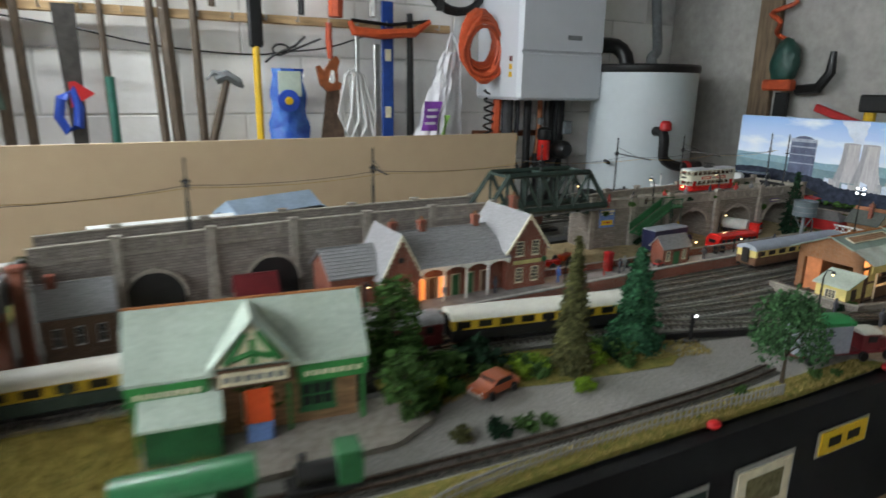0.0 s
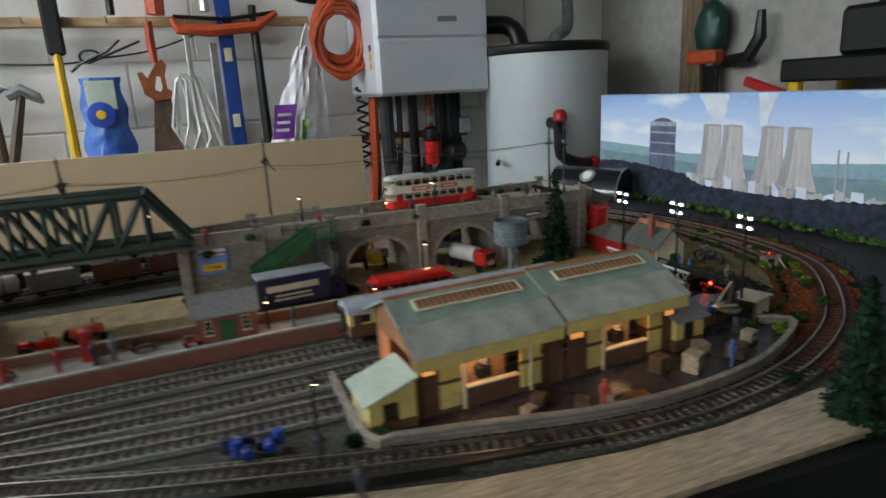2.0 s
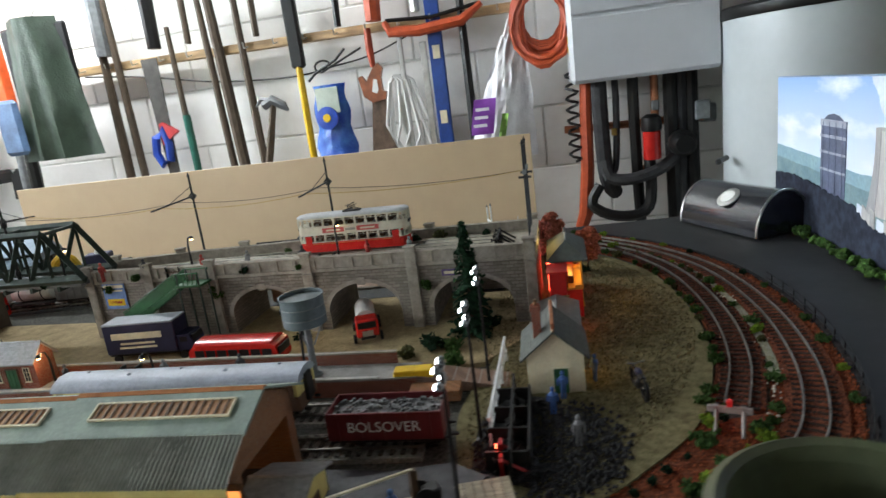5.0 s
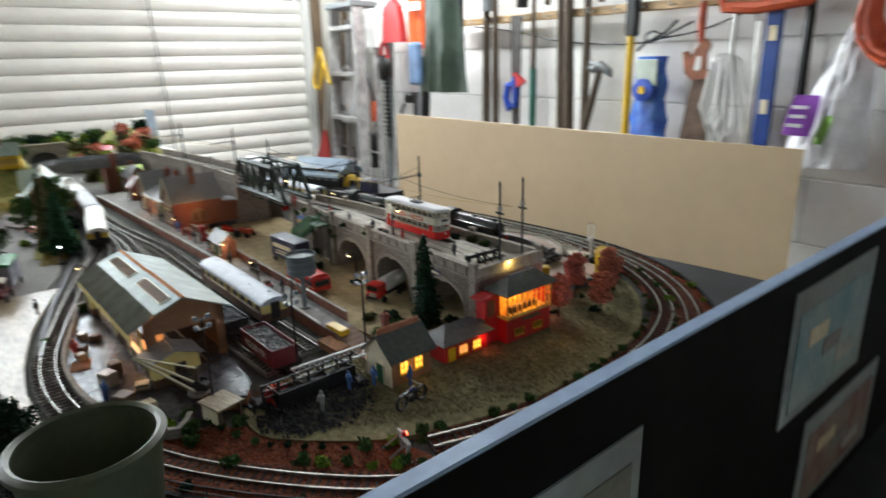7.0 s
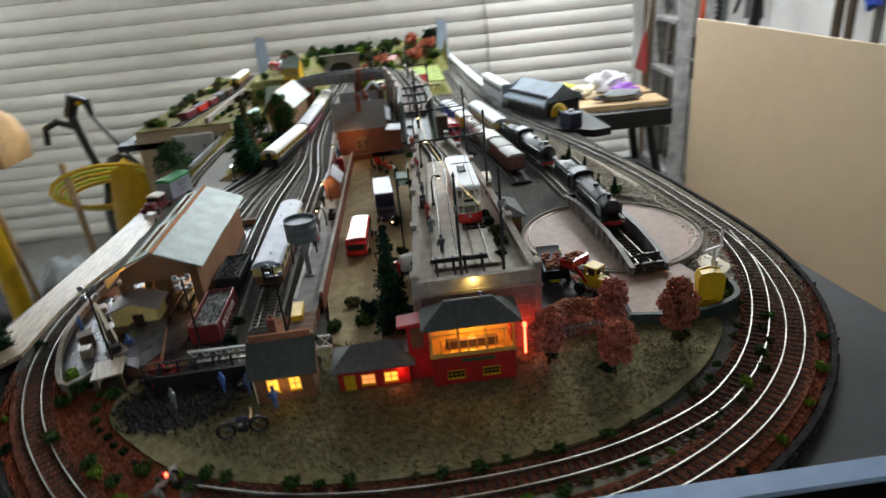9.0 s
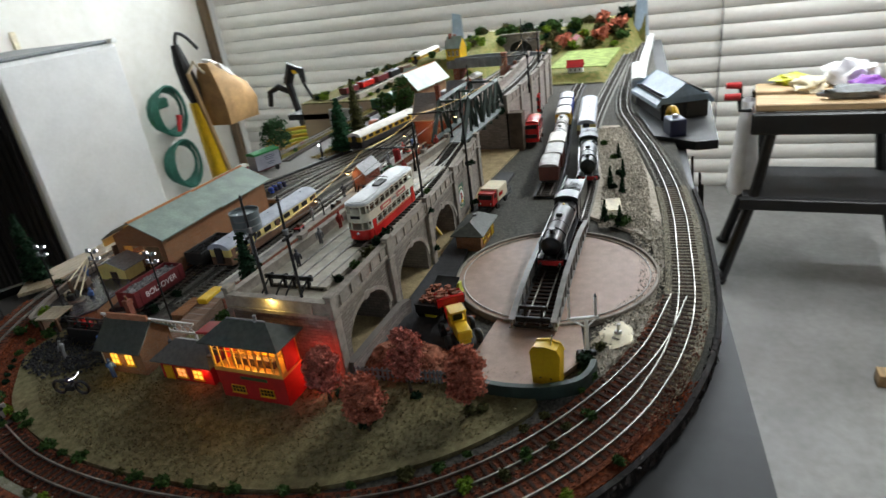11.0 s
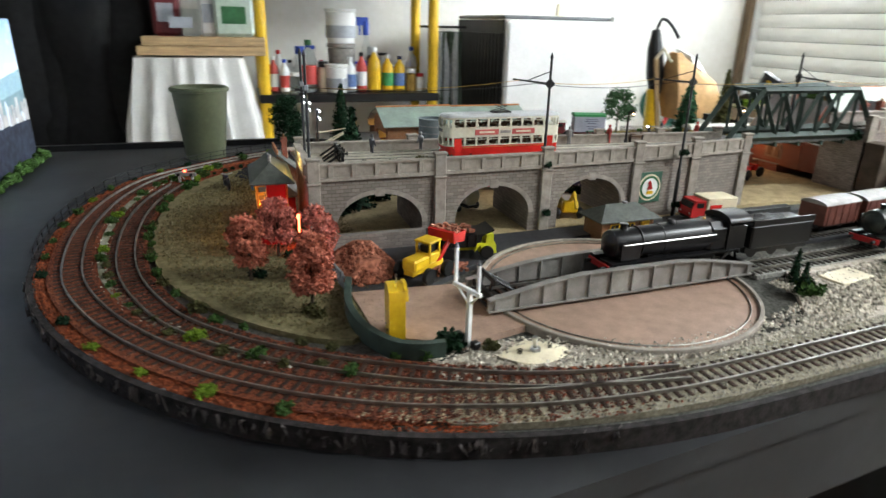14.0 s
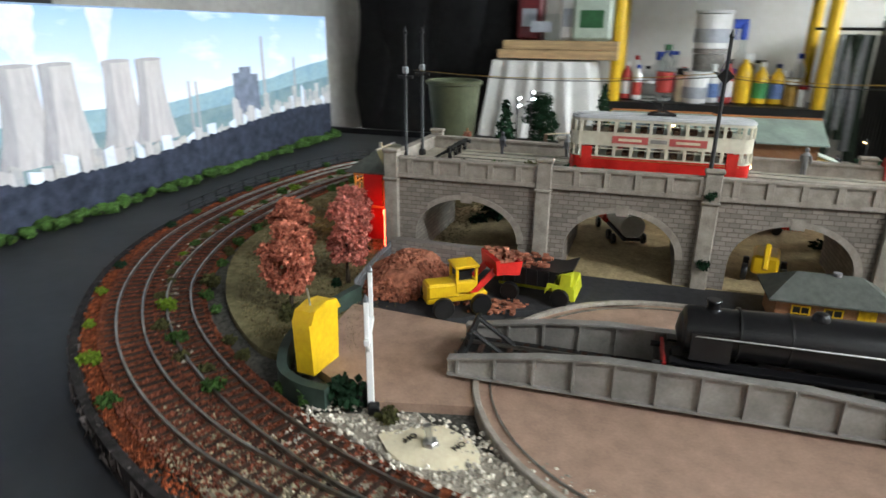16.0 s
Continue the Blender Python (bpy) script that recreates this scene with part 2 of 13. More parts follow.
def ribbon(pts, half, lo, hi, geo=None):
    """A bar of rectangular section along a line."""
    g = geo or Geo()
    a, b = offset(pts, half), offset(pts, -half)
    up = lambda p, z: (p.x, p.y, p.z + z)
    g.sheet([[up(p, lo) for p in a], [up(p, hi) for p in a], [up(p, hi) for p in b], [up(p, lo) for p in b], [up(p, lo) for p in a]])
    n = len(g.v) - 5 * len(pts)
    g.f += [(n, n + len(pts), n + 2 * len(pts), n + 3 * len(pts)), tuple(n + len(pts) - 1 + k * len(pts) for k in (3, 2, 1, 0))]
    return g


# ---------------------------------------------------------------- palette
M_WALL = mat("painted_block", (0.86, 0.85, 0.82), 0.75, 0.05, 6, 0.0012, stain=0.10, per_object=0.03)
M_WALL_PLAIN = mat("painted_plaster", (0.76, 0.74, 0.68), 0.8, 0.06, 4, 0.0005, stain=0.1)
M_CEIL = mat("dark_ceiling_board", (0.20, 0.19, 0.175), 0.85, 0.08, 3, 0.0004)
M_FLOOR = mat("concrete_floor", (0.24, 0.235, 0.225), 0.6, 0.18, 5, 0.0008, stain=0.35)
M_SLAT = mat("door_slat", (0.78, 0.76, 0.71), 0.42, 0.03, 8, 0, per_object=0.025)
M_TIMBER = mat("rough_timber", (0.17, 0.115, 0.068), 0.7, 0.35, 14, 0.0008, stretch=(6, 6, 0.6))
M_PINE = mat("planed_pine", (0.46, 0.31, 0.16), 0.55, 0.25, 10, 0.0003, stretch=(1, 8, 8))
M_PINE_V = mat("planed_pine_upright", (0.46, 0.31, 0.16), 0.55, 0.25, 10, 0.0003, stretch=(8, 8, 1))
M_HARDBOARD = mat("hardboard", (0.62, 0.46, 0.29), 0.42, 0.03, 3, 0.0001, fine=-0.17)
M_BOARD = mat("grey_painted_board", (0.022, 0.0225, 0.024), 0.58, 0.4, 9, 0.0003, stain=0.5, gloss=0.36)
M_BLACK = mat("black_paint", (0.008, 0.008, 0.0085), 0.5, 0.3, 12, 0.0001, gloss=0.3)
M_BLACK_PL = mat("black_plastic", (0.009, 0.009, 0.009), 0.38, 0.2, 30, gloss=0.4)
M_LOCO = mat("gloss_engine_black", (0.008, 0.008, 0.009), 0.30, 0.2, 60, gloss=0.4)
# sooty metal and paint; also painted shade in arches, tunnel and gap
M_SOOT_SHADE = mat("soot_and_shade_black", (0.011, 0.0105, 0.010), 0.55, 0.3, 60, 0.0002)
M_WHITE = mat("white_plastic", (0.75, 0.75, 0.73), 0.35, 0.04, 10)
M_STEEL = mat("bright_steel", (0.62, 0.62, 0.6), 0.28, 0.15, 40, metal=1.0)
M_ALU = mat("dull_aluminium", (0.55, 0.55, 0.53), 0.42, 0.15, 20, metal=0.9)
M_RAIL = mat("worn_rail", (0.34, 0.322, 0.287), 0.44, 0.3, 90, metal=1.0)
M_RAIL_D = mat("rusty_rail", (0.10, 0.07, 0.05), 0.5, 0.3, 90, metal=0.6)
M_ROOF_W = mat("white_roof", (0.66, 0.64, 0.56), 0.55, 0.08, 40, stain=0.1)
M_ROOF_B = mat("pale_blue_grey_roof", (0.36, 0.38, 0.42), 0.4, 0.12, 40)
M_SLEEPER = mat("weathered_sleeper", (0.040, 0.023, 0.016), 0.85, 0.5, 200, per_object=0.3)
M_SLEEPER_J = mat("weathered_sleeper_run", (0.062, 0.054, 0.045), 0.85, 0.5, 200, per_island=0.3)
M_BALLAST = mat("grey_ballast", (0.17, 0.166, 0.148), 0.95, 0.5, 420, 0.0008, fine=0.5, stain=0.22, second=(0.36, 0.35, 0.31))
M_BALLAST_D = mat("oily_ballast", (0.042, 0.041, 0.035), 0.9, 0.5, 420, 0.0008, fine=0.5, second=(0.135, 0.13, 0.112))
M_RED_EARTH = mat("rusty_red_ballast", (0.085, 0.028, 0.015), 0.95, 0.6, 330, 0.0012, fine=0.5, second=(0.26, 0.072, 0.028), stain=0.35)
M_SAND = mat("sandy_scatter", (0.115, 0.100, 0.046), 0.95, 0.35, 150, 0.0005, fine=0.5, second=(0.215, 0.185, 0.095), stain=0.35)
M_SANDY = mat("pale_yard_sand", (0.36, 0.28, 0.155), 0.92, 0.2, 60, 0.0003, fine=0.3, stain=0.15)
M_COB = mat("brown_paved_card", (0.33, 0.215, 0.155), 0.6, 0.15, 90, 0.0002, stain=0.15)
M_GRAVEL = mat("grey_gravel_road", (0.225, 0.215, 0.2), 0.95, 0.3, 300, 0.0008, fine=0.5, second=(0.33, 0.31, 0.28))
M_STONES = mat("pale_stone_chippings", (0.37, 0.32, 0.25), 0.9, 0.5, 160, 0.002, fine=0.5, second=(0.58, 0.52, 0.43), per_island=0.3)
M_TAR = mat("dark_tarmac", (0.028, 0.028, 0.030), 0.7, 0.3, 200, 0.0002)
M_YARD = mat("dark_yard", (0.052, 0.048, 0.055), 0.26, 0.3, 120, 0.0003, stain=0.3)
M_PLANK = mat("pale_plank_card", (0.36, 0.285, 0.19), 0.30, 0.35, 60, 0.0003, stretch=(1, 7, 7))
M_STONEWALL = brickwork("grey_stone_courses", (0.27, 0.235, 0.20), (0.14, 0.12, 0.10), 0.0085, 0.0038, bump=0.0005)
M_CAP = mat("grey_stone_trim", (0.30, 0.265, 0.225), 0.85, 0.2, 120, 0.0003)
M_BRICK = brickwork("red_brick_courses", (0.27, 0.075, 0.045), (0.3, 0.25, 0.2), 0.0035, 0.0013, bump=0.0002)
M_BRICK_O = brickwork("brown_brick_courses", (0.30, 0.135, 0.06), (0.28, 0.22, 0.16), 0.0035, 0.0013, bump=0.0002)
M_BRICK_P = brickwork("pale_brown_brick", (0.27, 0.17, 0.12), (0.3, 0.24, 0.2), 0.0045, 0.0018, bump=0.0002)
M_WEST = brickwork("lilac_grey_stone", (0.33, 0.285, 0.255), (0.19, 0.165, 0.145), 0.0085, 0.0038, bump=0.0005)
M_SLATE = mat("grey_slate_card", (0.24, 0.235, 0.24), 0.5, 0.22, 200, 0.0003, stretch=(1, 1, 4))
M_SLATE_D = mat("dark_green_slate", (0.075, 0.082, 0.07), 0.7, 0.22, 200, 0.0003)
M_ROOF_G = mat("grey_green_roof", (0.235, 0.295, 0.25), 0.5, 0.16, 50, 0.0001, stain=0.3, gloss=0.4)
M_ROOF_C = mat("corrugated_grey_green", (0.32, 0.335, 0.29), 0.24, 0.22, 45, 0.0002, stain=0.3, gloss=1.0, coat=1.0)
M_CREAM = mat("cream_paint", (0.62, 0.50, 0.17), 0.6, 0.12, 60)
M_PALE = mat("pale_cream", (0.68, 0.60, 0.42), 0.6, 0.12, 60)
M_BROWN = mat("brown_paint", (0.12, 0.06, 0.03), 0.6, 0.25, 60)
M_RED = mat("red_paint", (0.42, 0.012, 0.012), 0.45, 0.15, 60)
M_REDB = mat("bright_red_gloss", (0.55, 0.02, 0.015), 0.25, 0.1, 40, coat=0.4)
M_MAROON = mat("maroon_paint", (0.13, 0.012, 0.015), 0.45, 0.2, 60)
M_GREEN = mat("rail_green", (0.02, 0.11, 0.035), 0.5, 0.2, 60)
M_GREEN_L = mat("pale_green_paint", (0.44, 0.51, 0.43), 0.5, 0.1, 40)
M_GREEN_D = mat("dark_bridge_green", (0.028, 0.05, 0.038), 0.6, 0.3, 80, stain=0.3)
M_STEELGREY = mat("pale_grey_girder", (0.24, 0.225, 0.205), 0.55, 0.25, 70, stain=0.3)
M_GREY = mat("mid_grey_paint", (0.17, 0.18, 0.185), 0.5, 0.2, 60)
M_YELLOW = mat("yellow_plastic", (0.68, 0.42, 0.01), 0.35, 0.1, 40)
M_LIME = mat("lime_yellow_plastic", (0.60, 0.62, 0.03), 0.35, 0.1, 40)
M_BLUE = mat("blue_plastic", (0.02, 0.07, 0.42), 0.4, 0.2, 30)
M_NAVY = mat("navy_paint", (0.015, 0.018, 0.06), 0.45, 0.2, 40)
M_ORANGE = mat("orange_plastic", (0.62, 0.085, 0.02), 0.42, 0.15, 30)
M_WOOD_D = mat("dark_wood", (0.10, 0.055, 0.028), 0.6, 0.35, 20, stretch=(6, 6, 1))
M_COAL = mat("coal", (0.014, 0.014, 0.015), 0.5, 0.5, 300, 0.001, gloss=0.25)
M_COALG = mat("grey_coke", (0.20, 0.20, 0.20), 0.8, 0.5, 300, 0.001, per_island=0.5)
M_FOL = mat("green_scatter", (0.05, 0.105, 0.024), 0.95, 0.5, 260, 0.002, fine=0.5, per_island=0.4)
M_FOL_D = mat("dark_conifer", (0.012, 0.036, 0.016), 0.95, 0.5, 260, 0.002, fine=0.5, per_island=0.45)
M_FOL_L = mat("bright_scatter", (0.16, 0.26, 0.02), 0.95, 0.4, 260, 0.002, fine=0.5, per_island=0.3)
M_FOL_B = mat("olive_scatter", (0.085, 0.085, 0.03), 0.95, 0.5, 260, 0.002, fine=0.5, per_island=0.4)
M_FOL_R = mat("russet_foliage", (0.50, 0.16, 0.10), 0.95, 0.4, 260, 0.002, fine=0.5, per_island=0.35)
M_GRASS = mat("straw_grass", (0.27, 0.22, 0.06), 0.95, 0.4, 120, 0.0012, fine=0.5, second=(0.13, 0.14, 0.03))
M_BARK = mat("bark", (0.06, 0.045, 0.03), 0.9, 0.4, 300, 0.001)
M_CLOTH_W = mat("white_cloth", (0.70, 0.69, 0.66), 0.9, 0.05, 20, 0.0004)
M_CLOTH_G = mat("dark_green_canvas", (0.035, 0.05, 0.035), 0.85, 0.3, 60, 0.0006)
M_COAT = mat("black_padded_cloth", (0.007, 0.007, 0.0075), 0.75, 0.3, 40, 0.001, gloss=0.2)
M_BIN = mat("olive_plastic", (0.075, 0.085, 0.045), 0.45, 0.1, 20)
M_GALV = mat("galvanised_sheet", (0.20, 0.225, 0.24), 0.45, 0.2, 60, metal=0.3)
M_BRASS = mat("brass", (0.5, 0.33, 0.1), 0.35, 0.2, 60, metal=1.0)
M_COPPER = mat("copper_pipe", (0.35, 0.14, 0.07), 0.4, 0.3, 50, metal=0.8)
M_LIT = glow("lit_yellow", (1.0, 0.50, 0.06), 1.2)
M_LIT_O = glow("lit_orange", (1.0, 0.36, 0.09), 0.9)
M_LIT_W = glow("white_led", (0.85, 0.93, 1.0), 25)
M_LIT_WARM = glow("warm_bulb", (1.0, 0.62, 0.25), 12)
M_LIT_R = glow("red_led", (1.0, 0.05, 0.02), 14)
M_TUBE = glow("tube_glass", (1.0, 0.97, 0.92), 4)
M_GLASS = clear("window_glass")
M_PLASTIC_CLEAR = clear("clear_plastic", (0.85, 0.9, 0.9), 0.2)
M_FIG = [mat("figure_" + n, c, 0.7, 0.2, 200) for n, c in (("dark", (0.05, 0.05, 0.06)), ("blue", (0.06, 0.14, 0.36)), ("grey", (0.2, 0.2, 0.2)), ("red", (0.35, 0.04, 0.03)))]

# ---------------------------------------------------------------- the garage
FLOOR, CEIL = -0.91, 1.45
X0, X1, Y0, Y1 = -1.36, 3.0, -1.42, 2.85
solid("floor", Geo().box((X0 + X1) / 2, (Y0 + Y1) / 2, FLOOR - 0.06, X1 - X0 + 0.5, Y1 - Y0 + 0.5, 0.12), M_FLOOR,
      "worn grey concrete garage floor", "floor", kind="structure")
# Unseen ceiling; its dark tone holds down the bounced light.
solid("ceiling", Geo().box((X0 + X1) / 2, (Y0 + Y1) / 2, CEIL + 0.05, X1 - X0 + 0.5, Y1 - Y0 + 0.5, 0.1), M_CEIL,
      "unseen garage ceiling, dark to cut bounced light", "ceiling", kind="structure")
wall_south = solid("wall_south", Geo().box((X0 + X1) / 2, Y0 - 0.06, (FLOOR + CEIL) / 2, X1 - X0 + 0.24, 0.12, CEIL - FLOOR), M_WALL_PLAIN,
                   "cream painted plain garage wall", "wall", kind="structure")
wall_east = solid("wall_east", Geo().box(X1 + 0.06, (Y0 + Y1) / 2, (FLOOR + CEIL) / 2, 0.12, Y1 - Y0, CEIL - FLOOR), mat("dull_plaster", (0.38, 0.365, 0.335), 0.85, 0.10, 4, 0.0006, stain=0.25),
                  "dull grey painted garage end wall", "wall", kind="structure")
wall_north = solid("wall_north", Geo().box((X0 + X1) / 2, Y1 + 0.07, (FLOOR + CEIL) / 2, X1 - X0 + 0.24, 0.1, CEIL - FLOOR), mat("pale_mortar", (0.66, 0.65, 0.62), 0.9, 0.15, 20),
                   "white painted concrete block wall behind the tools", "wall", kind="structure")
g = Geo()
g.box(X0 - 0.06, (Y0 - 1.36) / 2 - 0.02, (FLOOR + CEIL) / 2, 0.12, 0.08, CEIL - FLOOR)
g.box(X0 - 0.06, (Y1 + 2.60) / 2, (FLOOR + CEIL) / 2, 0.12, Y1 - 2.60, CEIL - FLOOR)
g.box(X0 - 0.06, 0.62, CEIL - 0.1, 0.12, 3.96, 0.2)
wall_west = solid("wall_west", g, M_WALL_PLAIN, "white painted wall round the roller door opening", "wall", kind="structure")

# the roller door: one curved slat over another
roller_door = thing("door_1", "closed off-white ribbed roller garage door", "roller door", pose(X0 + 0.02, 0.62, FLOOR), kind="structure")
prof = [(-0.004, 0.0)] + [(0.010 * math.sin(math.pi * k / 6), 0.004 + 0.066 * k / 6) for k in range(7)] + [(-0.004, 0.075)]
slat = Geo().prism([(x, z) for x, z in prof] + [(-0.012, 0.075), (-0.012, 0)], -1.96, 1.96, "y").mesh("slat", M_SLAT)
for k in range(21):
    part("slat", slat, None, roller_door, m=pose(0, 0, 0.077 * k))
part("guide", Geo().box(0.012, 1.985, 0.81, 0.06, 0.05, 1.62, 0.004), M_WHITE, roller_door)
part("guide", Geo().box(0.012, -1.985, 0.81, 0.06, 0.05, 1.62, 0.004), M_WHITE, roller_door)
part("cord", Geo().tube([(0.03, 1.09, 1.63), (0.034, 1.10, 1.3), (0.03, 1.12, 0.9), (0.034, 1.11, 0.3)], 0.003, 5), M_BLACK_PL, roller_door, "black pull cord")
transom = thing("window_1", "row of bright glazed panes above the roller door", "window", pose(X0 - 0.01, 0.62, 0.735), kind="structure")
for z, h in ((0.0, 0.034), (0.50, 0.034)):
    part("window_frame", Geo().box(0, 0, z, 0.05, 3.96, h, 0.003), M_WHITE, transom)
for k in range(22):
    part("mullion", Geo().box(0, -1.97 + 0.1876 * k, 0.25, 0.035, 0.020, 0.466, 0.002), M_WHITE, transom)
for k in range(21):
    pn = part("pane", Geo().box(-0.006, -1.876 + 0.1876 * k, 0.25, 0.004, 0.166, 0.464), M_GLASS, transom)
    pn.visible_shadow = False
for y in (2.655, -1.385):
    solid("timber_post", Geo().box(X0 + 0.05, y, (FLOOR + CEIL) / 2, 0.09, 0.06, CEIL - FLOOR - 0.004, 0.004), M_TIMBER,
          "dark rough timber post beside the roller door", "post", kind="structure")

# Batten fixture made up round the added fill tube.
for x, y, z, length, watts, turn in FILL_TUBES:
    light = thing("ceiling_light", "added white batten light on the unseen ceiling", "ceiling light", pose(x, y, z, 0, 0, turn), group="ceiling lights")
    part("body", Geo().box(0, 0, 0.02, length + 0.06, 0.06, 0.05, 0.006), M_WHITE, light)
    part("tube", Geo().tube([(-length / 2, 0, -0.022), (length / 2, 0, -0.022)], 0.013, 12), M_TUBE, light, "glowing white tube of the added batten")

# ---------------------------------------------------------------- the baseboard
BZ = -0.014                                    # top of the grey board
deck = [(2.24, 0.66), (2.22, 1.775), (1.80, 1.735), (1.30, 1.678), (0.74, 1.627), (-0.62, 1.50), (-0.62, 0.40), (0.47, 0.40), (0.47, 0.725), (1.2, 0.725), (1.62, 0.70), (1.70, 0.66)]
baseboard = thing("baseboard", "grey painted plywood baseboard on pine legs under the model railway", "table", pose(0, 0, 0))
part("deck", Geo().prism(deck, BZ - 0.018, BZ, "z"), M_BOARD, baseboard)
part("edge_strip", ribbon(spline([(2.20, 1.758), (1.80, 1.72), (1.30, 1.664), (0.74, 1.613), (-0.6, 1.485)], 0.2), 0.009, BZ - 0.09, BZ - 0.0185), M_BOARD, baseboard)
part("edge_strip", ribbon(spline([(2.22, 0.68), (2.205, 1.75)], 0.2), 0.009, BZ - 0.09, BZ - 0.0185), M_BOARD, baseboard)
part("fascia", ribbon(spline([(0.47, 0.716), (1.2, 0.716), (1.62, 0.69), (1.7, 0.652), (2.22, 0.652)], 0.2), 0.006, -0.16, -0.004), M_BLACK, baseboard, "black painted fascia board")
leg = Geo().box(0, 0, (FLOOR + BZ - 0.018) / 2, 0.045, 0.07, BZ - 0.018 - FLOOR, 0.003).mesh("leg", M_PINE_V)
for x, y in ((2.1, 1.60), (2.1, 0.76), (0.3, 1.44), (-0.5, 1.38), (1.3, 0.8), (0.55, 0.8), (-0.5, 0.5), (0.3, 0.5)):
    part("leg", leg, None, baseboard, m=Matrix.Translation((x, y, 0)))
for x, y, lean, w, d in ((1.600, 1.600, -0.03, 0.022, 0.045), (1.330, 1.585, -0.02, 0.046, 0.040), (1.300, 1.560, 0.05, 0.040, 0.022), (0.86, 1.545, 0.03, 0.040, 0.030)):
    part("leg", Geo().prism([(-w / 2, BZ - 0.020), (w / 2, BZ - 0.020), (w / 2 + lean, FLOOR + 0.001), (-w / 2 + lean, FLOOR + 0.001)], -d / 2, d / 2, "y", m=Matrix.Translation((x, y, 0))), M_PINE_V, baseboard)
part("rail", Geo().box(0.9, 1.50, -0.075, 2.7, 0.03, 0.08, 0.002, m=pose(0, 0, 0, 0, 0, 0)), M_PINE, baseboard)
part("rail", Geo().box(0.9, 0.85, -0.075, 2.7, 0.03, 0.08, 0.002), M_PINE, baseboard)

# ---------------------------------------------------------------- ground of the layout
OUTER = [(-0.45, 1.02), (0.1, 1.0), (0.55, 0.985), (0.78, 0.965), (0.96, 0.935), (1.131, 0.874), (1.248, 0.837), (1.347, 0.808), (1.443, 0.784), (1.53, 0.777), (1.62, 0.787), (1.70, 0.811),
         (1.782, 0.853), (1.868, 0.921), (1.925, 0.985), (1.955, 1.06), (1.97, 1.15), (1.972, 1.25), (1.957, 1.36), (1.928, 1.437), (1.888, 1.502), (1.84, 1.555),
         (1.79, 1.594), (1.74, 1.622), (1.69, 1.641), (1.62, 1.657), (1.526, 1.663), (1.37, 1.653), (1.278, 1.644), (1.142, 1.622), (0.965, 1.581), (0.789, 1.533), (0.6, 1.490), (0.25, 1.462), (-0.45, 1.435)]
INNER = [(1.893, 1.035), (1.915, 1.11), (1.925, 1.2), (1.921, 1.30), (1.905, 1.385), (1.872, 1.465), (1.836, 1.513), (1.793, 1.552), (1.742, 1.586), (1.685, 1.615), (1.62, 1.638), (1.526, 1.655)]
outer, inner = spline(OUTER, 0.012), spline(INNER, 0.012)

rim = [p for p in outer if p.x > 1.15]
scenery = [(p.x, p.y) for p in offset(rim, -0.031)]
poly = scenery + [(0.74, 1.60), (-0.55, 1.46), (-0.55, 0.45), (0.46, 0.45), (0.46, 0.74), (1.15, 0.74)]
solid("ground", Geo().prism(poly, BZ + 0.0005, -0.0035, "z"), M_BALLAST_D, "layout base of fine dark ballast scatter", "ground", kind="structure")


def patch(name, pts, z, material, label, smooth_line=True, lo=None, kind="structure"):
    pl = [(p.x, p.y) for p in spline(list(pts) + [pts[0]], 0.015)][:-1] if smooth_line else pts
    return solid(name, Geo().prism(pl, -0.004 if lo is None else lo, z, "z"), material, label, "ground", kind=kind)


red = [(p.x, p.y) for p in offset([p for p in outer if p.x > 1.70 and p.y < 1.63], -0.029)] + [(p.x, p.y) for p in offset([p for p in inner if p.x > 1.70][::-1], 0.022)] + [(1.80, 1.0), (1.71, 0.86), (1.66, 0.826)]
solid("red_ballast", Geo().prism(red, -0.0036, -0.0006, "z"), M_RED_EARTH, "rusty red scatter ballast round the end curve", "ground", kind="structure")
patch("sand", [(1.70, 0.925), (1.77, 0.918), (1.822, 0.962), (1.865, 1.02), (1.893, 1.11), (1.902, 1.2), (1.896, 1.30), (1.878, 1.385), (1.84, 1.455), (1.79, 1.512), (1.735, 1.545), (1.71, 1.50),
               (1.715, 1.40), (1.70, 1.30), (1.70, 1.15), (1.68, 1.03)], 0.0012, M_SAND, "sandy scatter with coarse specks inside the curve")
patch("sandy_yard", [(0.95, 1.112), (1.3, 1.112), (1.57, 1.112), (1.69, 1.13), (1.735, 1.2), (1.73, 1.34), (1.55, 1.345), (1.35, 1.335), (1.15, 1.31), (0.93, 1.32)], 0.0014, M_SANDY,
      "pale sandy road surface behind the platform", False)
patch("pit_yard", [(1.735, 1.352), (1.72, 1.46), (1.66, 1.47), (1.60, 1.43), (1.50, 1.383), (1.35, 1.36), (1.1, 1.35), (1.1, 1.322), (1.35, 1.336), (1.55, 1.346), (1.72, 1.35)], 0.0018, M_TAR, "dark tarmac roadway behind the viaduct", False)
patch("brown_apron", [(1.722, 1.462), (1.716, 1.545), (1.66, 1.575), (1.60, 1.56), (1.58, 1.47)], 0.0022, M_COB, "brown paved card apron beside the turntable", False)
patch("chippings", [(1.68, 1.592), (1.63, 1.575), (1.57, 1.60), (1.49, 1.632), (1.38, 1.615), (1.32, 1.565), (1.25, 1.50), (1.10, 1.475), (0.85, 1.44), (0.80, 1.49), (0.97, 1.558), (1.15, 1.60), (1.3, 1.622), (1.45, 1.635), (1.6, 1.625)],
      0.0008, M_STONES, "pale grey stone chippings", False)
